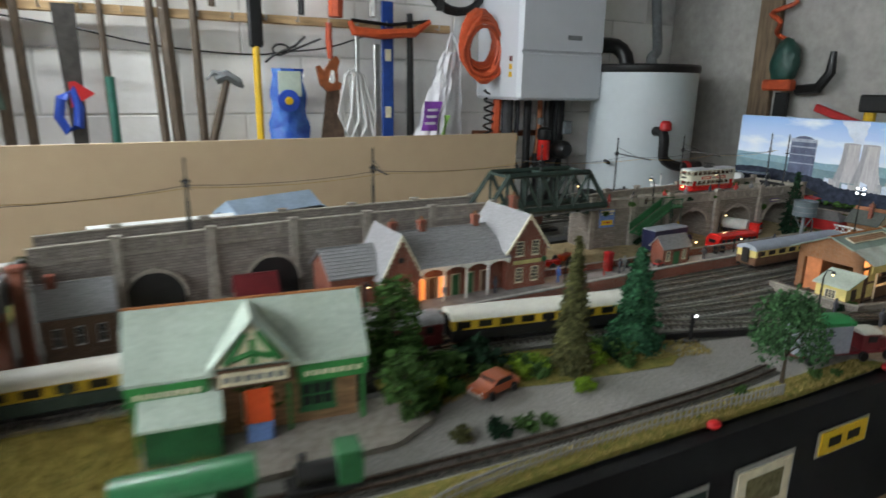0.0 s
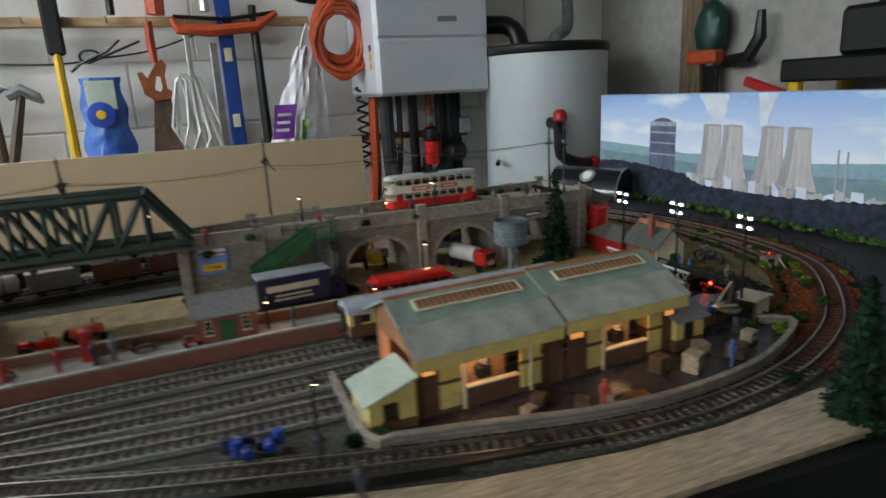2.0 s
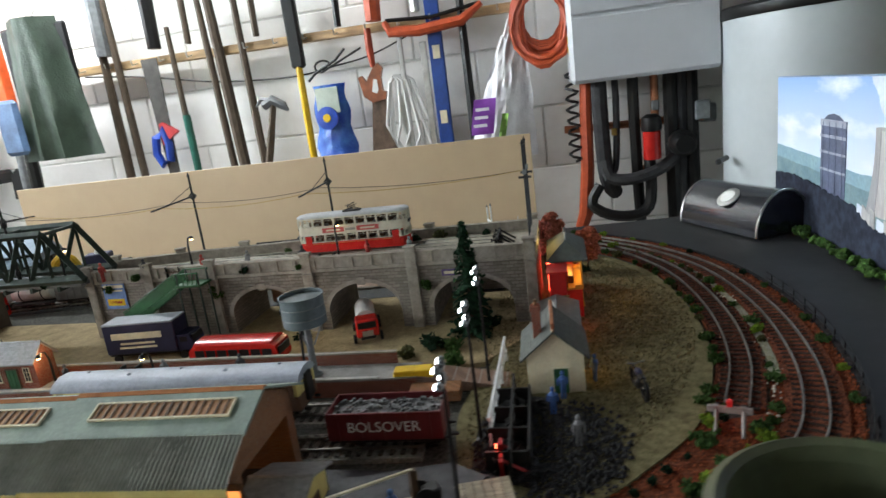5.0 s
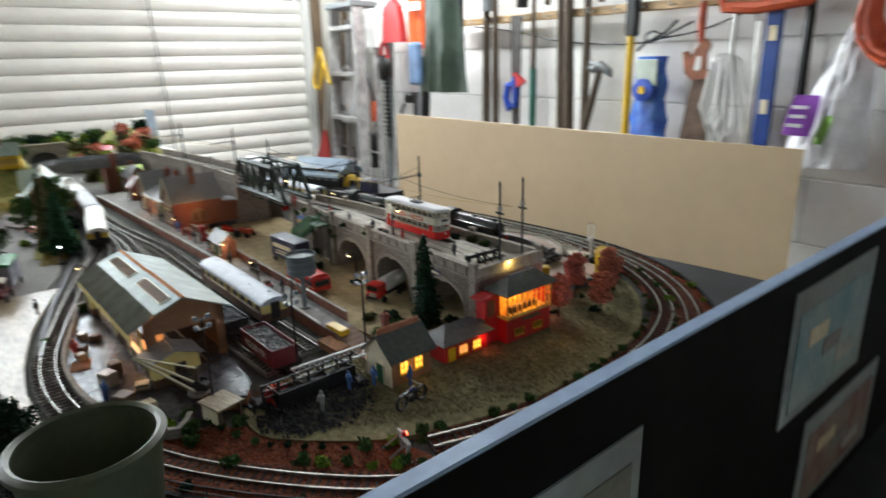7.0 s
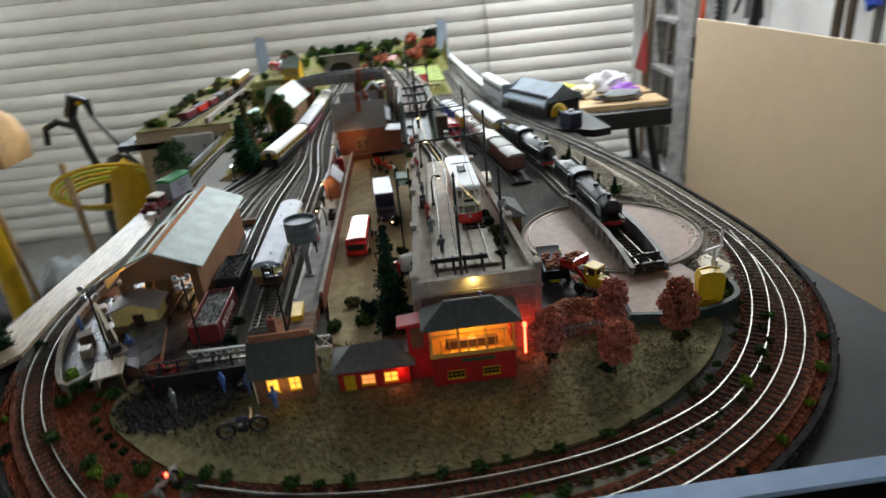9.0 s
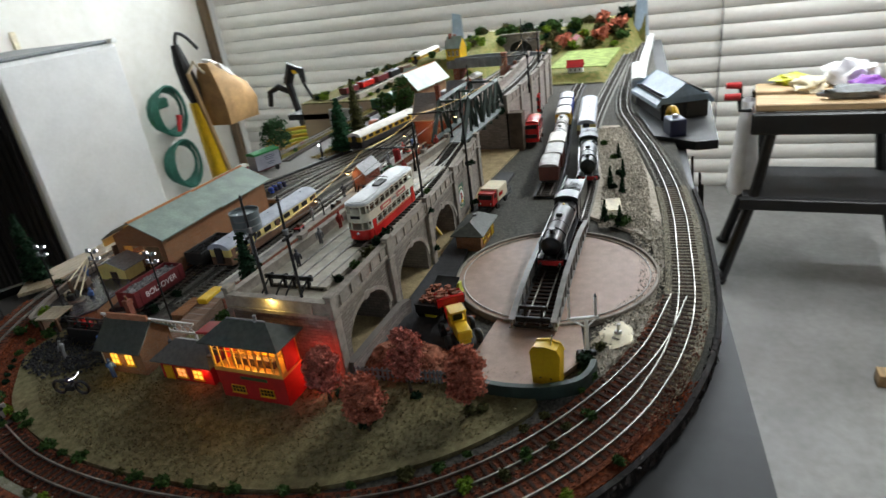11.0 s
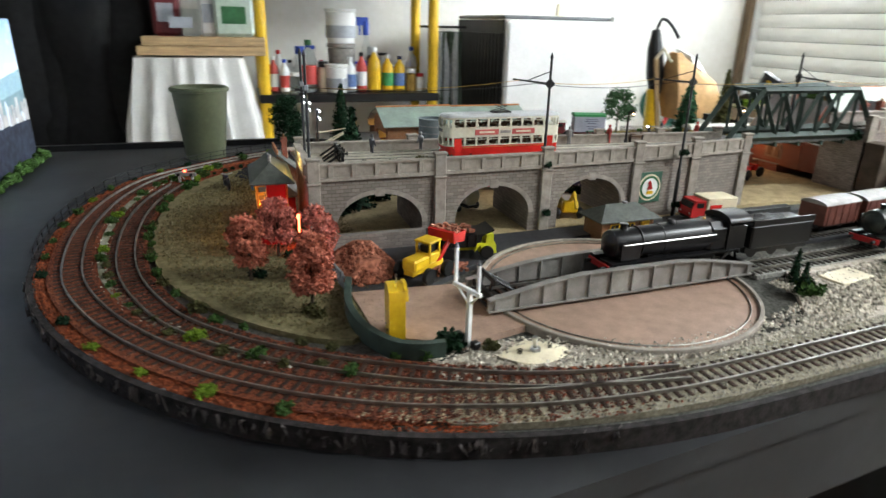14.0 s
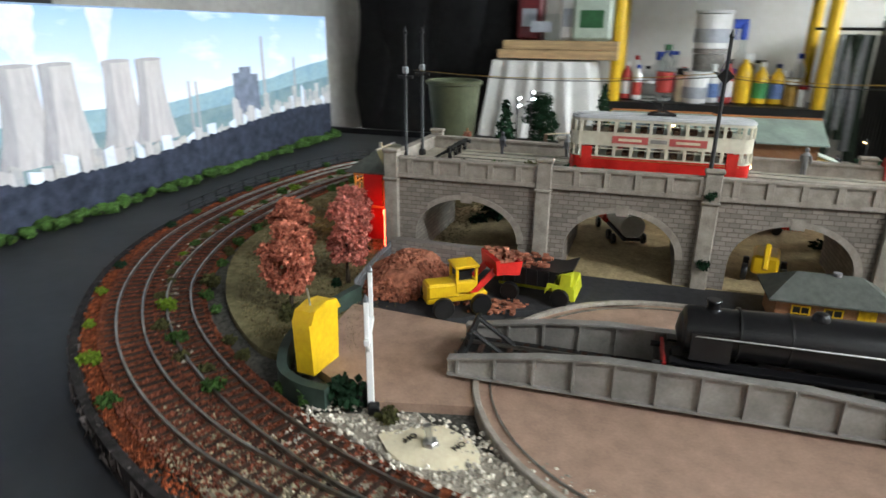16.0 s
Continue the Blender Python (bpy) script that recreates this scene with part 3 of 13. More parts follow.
patch("goods_yard", [(1.285, 0.842), (1.36, 0.826), (1.45, 0.802), (1.53, 0.795), (1.62, 0.805), (1.70, 0.836), (1.72, 0.86), (1.66, 0.955), (1.50, 0.96), (1.28, 0.965)], 0.002, M_YARD, "dark sooty goods yard surface", False)
patch("yard_road", [(0.48, 0.735), (0.9, 0.735), (1.15, 0.735), (1.24, 0.765), (1.20, 0.80), (1.07, 0.85), (0.93, 0.875), (0.75, 0.88), (0.48, 0.9)], 0.0006, M_GRAVEL, "grey gravel road with sandy verges", False)
patch("plank_strip", [(1.15, 0.722), (1.62, 0.700), (1.66, 0.735), (1.63, 0.758), (1.52, 0.752), (1.44, 0.758), (1.33, 0.778), (1.24, 0.805), (1.15, 0.84)], 0.0012, M_PLANK, "pale plank-pattern card strip along the front", False)


# ---------------------------------------------------------------- track
def track(name, line, label, singles=0, z=0.0, bed=M_BALLAST, gauge=0.0165, sleeper_len=0.031, pitch=0.0085, width=0.019, rail=None):
    """Flat-bottom rails on sleepers and a low bed. singles: how many sleepers stand as objects of their own."""
    root = thing(name, label, "railway track", kind="structure")
    line = [Vector((p.x, p.y, p.z + z)) for p in line]
    if bed:
        part("ballast_bed", ribbon(line, width, -0.003, 0.0012), bed, root)
    for s in (-1, 1):
        part("rail", ribbon(offset(line, s * gauge / 2), 0.0007, 0.0022, 0.0048), rail or M_RAIL, root)
    tie = Geo().box(0, 0, 0.0014, 0.0034, sleeper_len, 0.0022, 0.0003).mesh("sleeper", M_SLEEPER)
    joined, run, want, made = Geo(), 0.0, 0.0, 0
    for a, b in zip(line, line[1:]):
        d = b - a
        while want <= run + d.length:
            p = a + d * ((want - run) / d.length)
            m = Matrix.Translation((p.x, p.y, p.z)) @ Matrix.Rotation(math.atan2(d.y, d.x), 4, "Z")
            if made < singles:
                part("sleeper", tie, None, root, m=m)
            else:
                joined.box(0, 0, 0.0014, 0.0034, sleeper_len, 0.0022, m=m)
            made, want = made + 1, want + pitch
        run += d.length
    if joined.v:
        tagged(part("sleepers", joined, M_SLEEPER_J, root), kind="stuff")
    return root


near = [p for p in outer]
i0 = next(i for i, p in enumerate(near) if p.x > 1.2)
i1 = max(i for i, p in enumerate(near) if p.x > 1.15)
track("main_track", near[i0 - 1:i1], "single line with worn rails on dark sleepers round the end curve", 250, bed=M_BALLAST_D)
solid("red_track_bed", ribbon([p for p in outer if p.x > 1.70], 0.0202, -0.003, 0.0019), M_RED_EARTH, "rusty red ballast under the curved line", "ground", kind="structure")
solid("rear_track_bed", ribbon([p for p in outer if 1.16 < p.x < 1.70 and p.y > 1.4], 0.0235, -0.003, 0.0018), mat("straw_ballast", (0.15, 0.13, 0.088), 0.9, 0.5, 300, 0.001, fine=0.5, second=(0.30, 0.27, 0.195), stain=0.3),
      "pale straw coloured ballast under the rear line", "ground", kind="structure")
track("main_track_west", near[:i0], "main line with worn rails through the front of the station")
track("main_track_rear", near[i1 - 1:], "main line with worn rails along the rear edge")
track("siding_track", inner, "curved siding with worn rails ending at a buffer stop", 110, bed=M_RED_EARTH)
track("platform_track", spline([(0.5, 1.0), (0.75, 1.008), (0.9, 1.022), (1.05, 1.037), (1.27, 1.037), (1.45, 1.038), (1.64, 1.045)]), "platform line with worn rails", 0)
track("yard_track", spline([(0.72, 0.98), (0.9, 0.992), (1.05, 0.985), (1.2, 0.976), (1.4, 0.98), (1.66, 0.992)]), "yard siding with worn rails")
track("shed_track", spline([(0.80, 0.968), (0.95, 0.962), (1.1, 0.935), (1.25, 0.922), (1.4, 0.922), (1.58, 0.925)]), "siding that runs into the goods shed")
track("rear_track", spline([(1.34, 1.505), (1.15, 1.492), (0.95, 1.462), (0.75, 1.440), (0.4, 1.425), (-0.4, 1.405)]), "line that leads to the turntable")
track("carriage_track", spline([(1.22, 1.435), (1.1, 1.425), (0.95, 1.405), (0.75, 1.375), (0.50, 1.345), (0.30, 1.33)]), "dead-end line behind the viaduct", bed=M_TAR)
track("narrow_track", spline([(0.36, 0.797), (0.48, 0.786), (0.546, 0.777), (0.63, 0.772), (0.736, 0.767), (0.87, 0.767), (0.96, 0.770), (1.02, 0.776)]), "narrow gauge line with dark rusty rails along the front verge", bed=M_BALLAST_D, gauge=0.0105, sleeper_len=0.019, pitch=0.0065, width=0.012, rail=M_RAIL_D)

# Black strip stands for the shadow gap at the raised track's edge.
solid("shadow_gap_strip", ribbon(spline([(0.958, 0.896), (1.006, 0.885), (1.09, 0.860), (1.17, 0.837), (1.26, 0.812), (1.34, 0.794), (1.43, 0.778)], 0.02), 0.003, -0.004, 0.0045), M_SOOT_SHADE, "black strip for the shadow gap along the yard's front edge", "kerb", kind="structure")
# ---------------------------------------------------------------- the tram viaduct
def lerp_line(pts):
    xs, ys = [p[0] for p in pts], [p[1] for p in pts]
    return lambda x: float(np.interp(x, xs, ys))


yf = lerp_line([(1.16, 1.255), (1.348, 1.242), (1.745, 1.230)])
yb = lerp_line([(1.16, 1.305), (1.30, 1.326), (1.479, 1.340), (1.745, 1.350)])
VT = 0.079                                      # road deck of the viaduct
viaduct = thing("viaduct", "grey stone model viaduct with three arches and panelled parapets", "viaduct")
BAYS = [(1.735, 1.605), (1.605, 1.478), (1.478, 1.352)]
prof = [(1.742, -0.003)]
for a, b in BAYS:
    c, h = (a + b) / 2, (a - b) / 2 - 0.019
    prof += [(c + h, -0.003)] + [(c + h * math.cos(math.pi * k / 18), 0.024 + 0.034 * math.sin(math.pi * k / 18)) for k in range(19)] + [(c - h, -0.003)]
prof += [(1.352, -0.003), (1.300, -0.003), (1.165, -0.003)]
top = VT - 0.004
part("arcade", Geo().sheet([[(x, yf(x), top) for x, z in prof], [(x, yf(x), z) for x, z in prof], [(x, yb(x), z) for x, z in prof], [(x, yb(x), top) for x, z in prof]])
     .add([(1.742, yf(1.742), -0.003), (1.742, yb(1.742), -0.003), (1.742, yb(1.742), top), (1.742, yf(1.742), top)], [(0, 1, 2, 3)])
     .add([(1.165, yf(1.165), -0.003), (1.165, yb(1.165), -0.003), (1.165, yb(1.165), top), (1.165, yf(1.165), top)], [(3, 2, 1, 0)]), M_STONEWALL, viaduct)
# ring stones round each arch, on both faces
for a, b in BAYS:
    c, h = (a + b) / 2, (a - b) / 2 - 0.019
    for fy, s in ((yf, -1), (yb, 1)):
        rim_pts = [(c + h * math.cos(math.pi * k / 24), 0.024 + 0.034 * math.sin(math.pi * k / 24), h, k) for k in range(25)]
        ring = part("arch_ring", Geo().box(c, fy(c) + s * 0.0004, 0.0595, 0.010, 0.0022, 0.009, 0.0004), M_CAP, viaduct, "pale ring of arch stones")
        for (x1, z1, _, k1), (x2, z2, _, k2) in zip(rim_pts, rim_pts[1:]):
            o = 1.13
            q = [(x1, z1), (x2, z2), (c + (x2 - c) * o, 0.024 + (z2 - 0.024) * o), (c + (x1 - c) * o, 0.024 + (z1 - 0.024) * o)]
            q = [(c + (x - c) * 1.0, z) for x, z in q]
            y1 = fy(c)
            part("arch_stone", Geo().prism([(c + (x - c) * 0.985, z * 0.99 + 0.0002) for x, z in q], y1, y1 + s * 0.0013, "y"), M_CAP, ring, smooth=0)
part("road_deck", Geo().prism([(x, yf(x) + 0.001) for x in (1.165, 1.348, 1.741)] + [(x, yb(x) - 0.001) for x in (1.741, 1.479, 1.30, 1.165)], top, VT, "z"), mat("pale_road_card", (0.42, 0.38, 0.31), 0.8, 0.15, 60, 0.0002, stain=0.2), viaduct, "pale road surface")


def parapet(line, z0, z1, owner, side, pitch=0.0235, stuff=M_CAP, wall_mat=M_CAP):
    """A low wall along a line, with a coping, a plinth and sunk panels on its outer side."""
    line = [Vector((*p, 0)) for p in line]
    part("parapet_wall", ribbon(line, 0.0022, z0, z1 - 0.002), wall_mat, owner)
    part("coping", ribbon(line, 0.0040, z1 - 0.002, z1), stuff, owner)
    part("plinth", ribbon(offset(line, side * 0.0014), 0.0024, z0 - 0.002, z0 + 0.0016), stuff, owner)
    total = sum((b - a).length for a, b in zip(line, line[1:]))
    stile = Geo().box(0, 0, (z0 + z1 - 0.001) / 2, 0.005, 0.0022, z1 - z0 - 0.0015, 0.0004).mesh("panel_stile", stuff)
    d = pitch / 2
    while d < total:
        run = 0
        for a, b in zip(line, line[1:]):
            if run + (b - a).length >= d:
                t = (b - a).normalized()
                p = a + t * (d - run) + Vector((-t.y, t.x, 0)) * side * 0.0026
                part("panel_stile", stile, None, owner, m=Matrix.Translation(p) @ Matrix.Rotation(math.atan2(t.y, t.x), 4, "Z"))
                break
            run += (b - a).length
        d += pitch


P0, P1 = VT - 0.003, 0.0915
parapet([(x, yf(x) + 0.001) for x in (1.170, 1.348, 1.74)], P0, P1, viaduct, -1)
parapet([(x, yb(x) - 0.001) for x in (1.170, 1.30, 1.479, 1.74)], P0, P1, viaduct, 1)
parapet([(1.741, yf(1.74)), (1.741, yb(1.74))], P0, P1, viaduct, -1, pitch=0.2)
for x in (1.737, 1.605, 1.478, 1.352, 1.262, 1.172):
    for fy, s in ((yf, -1), (yb, 1)):
        y = fy(x)
        gp = Geo().box(x, y + s * 0.0012, 0.046, 0.0125, 0.0066, 0.098, 0.0008).box(x, y + s * 0.0012, 0.0965, 0.0145, 0.0085, 0.003, 0.0008)
        gp.box(x, y + s * 0.0016, 0.072, 0.0140, 0.0085, 0.0024, 0.0006)
        part("pilaster", gp, M_CAP, viaduct)

# tram rails sunk in the deck
for n, pts in enumerate(([(1.70, 1.302), (1.50, 1.303), (1.38, 1.298), (1.28, 1.285), (1.17, 1.270), (1.06, 1.260), (0.94, 1.260)], [(1.70, 1.270), (1.62, 1.271), (1.48, 1.276), (1.36, 1.281), (1.27, 1.283)])):
    tram_track = track("tram_track", spline(pts, 0.02), "tram line with bright rails on the viaduct deck", z=VT - 0.0005, bed=None, pitch=0.0095)
    tram_track["group"] = "tram lines"
    paved = [Vector((p.x, p.y, VT)) for p in spline(pts, 0.02) if p.x > (1.60 if n == 0 else 1.30)]
    for d, w in ((0, 0.0066), (0.0145, 0.0050), (-0.0145, 0.0050)):
        part("paving", ribbon(offset(paved, d), w, 0.0, 0.0036 + 0.0001 * n), mat("tram_paving", (0.40, 0.36, 0.29), 0.75, 0.2, 60, stain=0.2), tram_track, "pale paving beside the rails")

# advertising and name boards on the walls
def board(name, x, z, w, h, fy, side, label, face, bars=(), round_face=None):
    """A flat sign on the viaduct; bars: plain shapes on it (x, z, w, h, material)."""
    y = fy(x)
    turn = math.degrees(math.atan2(fy(x + 0.01) - fy(x - 0.01), 0.02))
    root = thing(name, label, "sign", pose(x, y + side * 0.0004, z, 0, 0, turn))
    part("panel", Geo().box(0, side * 0.0008, 0, w, 0.0012, h, 0.0003), face, root)
    for bx, bz, bw, bh, bm in bars:
        part("mark", Geo().box(bx, side * 0.0016, bz, bw, 0.0004, bh), bm, root)
    if round_face:
        for r, dy, mm in round_face:
            part("disc", Geo().lathe([(r, 0), (r, 0.0004)], 28, m=pose(0, side * (0.0015 + dy), 0, -90 * side if side > 0 else 90)), mm, root)
    return root


M_PBLUE = mat("faded_blue_print", (0.12, 0.2, 0.42), 0.7, 0.2, 80)
board("advert_sign", 1.205, 0.058, 0.034, 0.036, yf, -1, "faded blue and yellow enamel advert on the stone wall", M_PBLUE,
      [(0, 0.012, 0.03, 0.004, M_PALE), (0, 0.0065, 0.026, 0.002, M_PALE), (0, -0.009, 0.026, 0.009, M_YELLOW), (0, -0.009, 0.018, 0.003, M_RED)])
board("name_sign", 1.652, 0.064, 0.028, 0.0075, yf, -1, "purple name board over the viaduct arches", mat("purple_sign", (0.09, 0.05, 0.16), 0.6, 0.1, 60), [(0, 0, 0.022, 0.003, M_PALE)])
board("crest_sign", 1.330, 0.040, 0.036, 0.038, yb, 1, "square dark green sign with a round white and red crest", mat("sign_green", (0.03, 0.10, 0.06), 0.6, 0.1, 60),
      [], [(0.0165, 0, M_PALE), (0.0145, 0.0004, M_GREEN), (0.0115, 0.0008, M_WHITE)])
crest = bpy.data.objects["crest_sign"]
part("mark", Geo().box(-0.001, 0.0034, 0.003, 0.004, 0.0004, 0.011, m=pose(0, 0, 0, 0, 25, 0)).box(0.002, 0.0034, 0.001, 0.003, 0.0004, 0.009, m=pose(0, 0, 0, 0, -30, 0)), M_RED, crest)
part("mark", Geo().box(0, 0.0034, -0.006, 0.009, 0.0004, 0.004), M_YELLOW, crest)

# ---------------------------------------------------------------- west approach wall and the truss bridge
wf = lerp_line([(-0.45, 1.11), (0.1, 1.165), (0.30, 1.183), (0.40, 1.199), (0.62, 1.221), (0.81, 1.231), (0.945, 1.230)])
west_wall = thing("approach_wall", "long pale stone retaining wall with pilasters carrying the tram line", "retaining wall")
W0, W1, WT = 0.315, 0.950, 0.094
xs = [W0 + (W1 - W0) * k / 12 for k in range(13)]
outline = [(x, wf(x)) for x in xs] + [(x, wf(x) + 0.066) for x in xs[::-1]]
part("core", Geo().prism(outline, -0.003, WT, "z"), M_WEST, west_wall)
parapet([(x, wf(x) + 0.001) for x in xs], WT - 0.003, 0.1100, west_wall, -1, 0.03, wall_mat=M_WEST)
parapet([(x, wf(x) + 0.065) for x in xs], WT - 0.003, 0.1100, west_wall, 1, 0.03, wall_mat=M_WEST)
for k in range(6):
    x = 0.943 - 0.108 * k
    for dy, s in ((0, -1), (0.066, 1)):
        part("pilaster", Geo().box(x, wf(x) + dy + s * 0.001, 0.0540, 0.012, 0.007, 0.115, 0.0008).box(x, wf(x) + dy + s * 0.001, 0.1125, 0.0145, 0.009, 0.003, 0.0007), M_CAP, west_wall)
for x in (0.44, 0.587, 0.80):                        # shade of the arches, painted as black panels on the wall's face
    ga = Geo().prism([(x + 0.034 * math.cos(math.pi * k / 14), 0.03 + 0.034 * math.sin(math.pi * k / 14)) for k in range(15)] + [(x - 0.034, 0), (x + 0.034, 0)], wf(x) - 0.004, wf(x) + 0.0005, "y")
    part("arch_shade", ga, M_SOOT_SHADE, west_wall, "black panel for the shade in the arch")
    ring = part("arch_ring", Geo().box(x, wf(x) - 0.003, 0.0665, 0.008, 0.0062, 0.007, 0.0004), M_CAP, west_wall, "pale ring of arch stones")
    for k in range(16):
        a1, a2 = math.pi * k / 16, math.pi * (k + 1) / 16
        part("arch_stone", Geo().prism([(x + r * math.cos(a), 0.03 + r * math.sin(a)) for a, r in ((a1, 0.034), (a2, 0.034), (a2, 0.039), (a1, 0.039))], wf(x) - 0.006, wf(x), "y"), M_CAP, ring, smooth=0)
track("tram_track_west", spline([(0.945, 1.262), (0.80, 1.263), (0.62, 1.254), (0.40, 1.232), (0.32, 1.219)], 0.03), "tram line on the approach wall", z=WT - 0.0005, bed=None, pitch=0.0095)

bridge = thing("truss_bridge", "dark green braced girder bridge between the viaduct and the approach wall", "bridge")
BX0, BX1, BZ0, BZ1 = 0.928, 1.184, 0.088, 0.149
for y in (1.232, 1.288):
    def bar(a, b, w=0.0048, name="lattice_bar"):
        part(name, Geo().tube([(a[0], y, a[1]), (b[0], y, b[1])], w * 0.72, 4), M_GREEN_D, bridge, smooth=0)
    xa, xb = BX0 + 0.045, BX1 - 0.045
    bar((BX0, BZ0), (BX1, BZ0), 0.008, "bottom_chord")
    bar((xa, BZ1), (xb, BZ1), 0.0065, "top_chord")
    bar((BX0, BZ0), (xa, BZ1), 0.0065, "end_post")
    bar((BX1, BZ0), (xb, BZ1), 0.0065, "end_post")
    n = 5
    for k in range(n + 1):
        x = xa + (xb - xa) * k / n
        bar((x, BZ0), (x, BZ1), 0.0036, "upright")
        part("gusset", Geo().box(x, y, BZ1 - 0.004, 0.011, 0.0042, 0.008, 0.0005), M_GREEN_D, bridge)
        if k < n:
            x2 = xa + (xb - xa) * (k + 1) / n
            a, b = ((x, BZ1), (x2, BZ0)) if k < n / 2 else ((x, BZ0), (x2, BZ1))
            bar(a, b, 0.0050, "diagonal")
for x in (BX0 + 0.045, (BX0 + BX1) / 2, BX1 - 0.045):
    part("top_brace", Geo().box(x, 1.260, BZ1 - 0.001, 0.0035, 0.056, 0.004), M_GREEN_D, bridge)
part("deck", Geo().box((BX0 + BX1) / 2, 1.260, 0.080, BX1 - BX0 - 0.02, 0.050, 0.005, 0.0006), M_GREY, bridge)
for k in range(5):
    x = BX0 + 0.05 + 0.041 * k
    part("cross_beam", Geo().box(x, 1.260, 0.0765, 0.004, 0.056, 0.006), M_GREEN_D, bridge)
solid("bridge_pier", Geo().box(0.936, 1.296, 0.037, 0.026, 0.066, 0.08, 0.001), mat("dark_pier_stone", (0.11, 0.085, 0.065), 0.85, 0.25, 60, 0.0004), "dark brown stone abutment of the girder bridge", "pier", kind="structure")

# ---------------------------------------------------------------- green footbridge stair beside the viaduct
stair = thing("footbridge_stair", "green timber footbridge stair against the viaduct", "stairs")
sx0, sx1, sy = 1.245, 1.322, 1.222
for s in (-1, 1):
    part("stringer", Geo().prism([(sx0, 0.030), (sx1, 0.074), (sx1, 0.069), (sx0 + 0.006, 0.027)], sy + s * 0.010 - 0.0006, sy + s * 0.010 + 0.0006, "y"), M_GREEN, stair)
    part("side_panel", Geo().prism([(sx0, 0.046), (sx1, 0.089), (sx1, 0.076), (sx0, 0.033)], sy + s * 0.0112 - 0.0004, sy + s * 0.0112 + 0.0004, "y"), M_GREEN, stair)
    part("handrail", Geo().tube([(sx0 - 0.001, sy + s * 0.0112, 0.047), (sx1, sy + s * 0.0112, 0.090), (sx1 + 0.032, sy + s * 0.0112, 0.090)], 0.0009, 6), M_GREEN, stair)
for k in range(11):
    part("tread", Geo().box(sx0 + 0.007 * k + 0.004, sy, 0.031 + 0.0040 * k, 0.0062, 0.020, 0.0012), M_GREEN, stair)
part("landing", Geo().box(sx1 + 0.016, sy, 0.0745, 0.034, 0.024, 0.003, 0.0004), M_GREEN, stair)
for x in (sx1 + 0.003, sx1 + 0.03):
    for s in (-1, 1):
        part("post", Geo().tube([(x, sy + s * 0.010, 0), (x, sy + s * 0.010, 0.091)], 0.0011, 6), M_GREEN_D, stair)
for k in range(5):
    part("baluster", Geo().tube([(sx1 + 0.004 + 0.006 * k, sy - 0.0112, 0.076), (sx1 + 0.007 + 0.006 * k, sy - 0.0112, 0.09)], 0.0006, 5), M_GREEN, stair)


# ---------------------------------------------------------------- turntable
TX, TY = 1.488, 1.508
pit = thing("turntable_pit", "round shallow turntable well with a brown floor and grey rim", "turntable well", pose(TX, TY, 0))
part("well_floor", Geo().lathe([(0.0005, 0.0018), (0.121, 0.0018), (0.121, -0.004)], 64), M_COB, pit, "brown paper well floor")
part("kerb_ring", Geo().lathe([(0.1205, 0.001), (0.1205, 0.0040), (0.1210, 0.0045), (0.1236, 0.0045), (0.1242, 0.0038), (0.1245, -0.003)], 72, cap=False), M_CAP, pit, "grey stone kerb ring")
part("ring_rail", Geo().tube([(0.114 * math.cos(a), 0.114 * math.sin(a), 0.0026) for a in [2 * math.pi * k / 64 for k in range(64)]], 0.0007, 5, closed=True), M_RAIL, pit)
table = thing("turntable_bridge", "grey plate girder turntable bridge with hump-backed sides", "turntable", pose(TX, TY, 0.002, 0, 0, 2.5))
L = 0.137
for s in (-1, 1):
    y = s * 0.0225
    shape = [(-L, 0.004), (L, 0.004), (L, 0.013), (L * 0.62, 0.022), (L * 0.36, 0.0255), (-L * 0.36, 0.0255), (-L * 0.62, 0.022), (-L, 0.013)]
    part("girder", Geo().prism(shape, y - 0.0009, y + 0.0009, "y"), M_STEELGREY, table)
    tops = [(-L, 0.013), (-L * 0.62, 0.022), (-L * 0.36, 0.0255), (L * 0.36, 0.0255), (L * 0.62, 0.022), (L, 0.013)]
    for (x1, z1), (x2, z2) in zip(tops, tops[1:]):
        part("flange", Geo().prism([(x1, z1), (x2, z2), (x2, z2 + 0.0013), (x1, z1 + 0.0013)], y - 0.0032, y + 0.0032, "y"), M_STEELGREY, table)
    part("flange", Geo().box(0, y, 0.0042, 2 * L, 0.0064, 0.0013), M_STEELGREY, table)
    for k in range(13):
        x = -L + 0.006 + (2 * L - 0.012) * k / 12
        h = np.interp(x, [p[0] for p in tops], [p[1] for p in tops])
        for t in (-1, 1):
            part("stiffener", Geo().box(x, y + t * 0.0019, (0.005 + h) / 2, 0.0014, 0.0022, h - 0.005), M_STEELGREY, table)
part("deck", Geo().box(0, 0, 0.0052, 2 * L - 0.004, 0.043, 0.003, 0.0004), M_SOOT_SHADE, table)
for s in (-1, 1):
    part("rail", Geo().box(0, s * 0.00825, 0.0094, 2 * L, 0.0014, 0.0024), M_RAIL, table)
tie = Geo().box(0, 0, 0.0076, 0.0034, 0.033, 0.002, 0.0003).mesh("sleeper", M_SLEEPER)
for k in range(31):
    part("sleeper", tie, None, table, m=Matrix.Translation((-L + 0.005 + 0.0088 * k, 0, 0)))
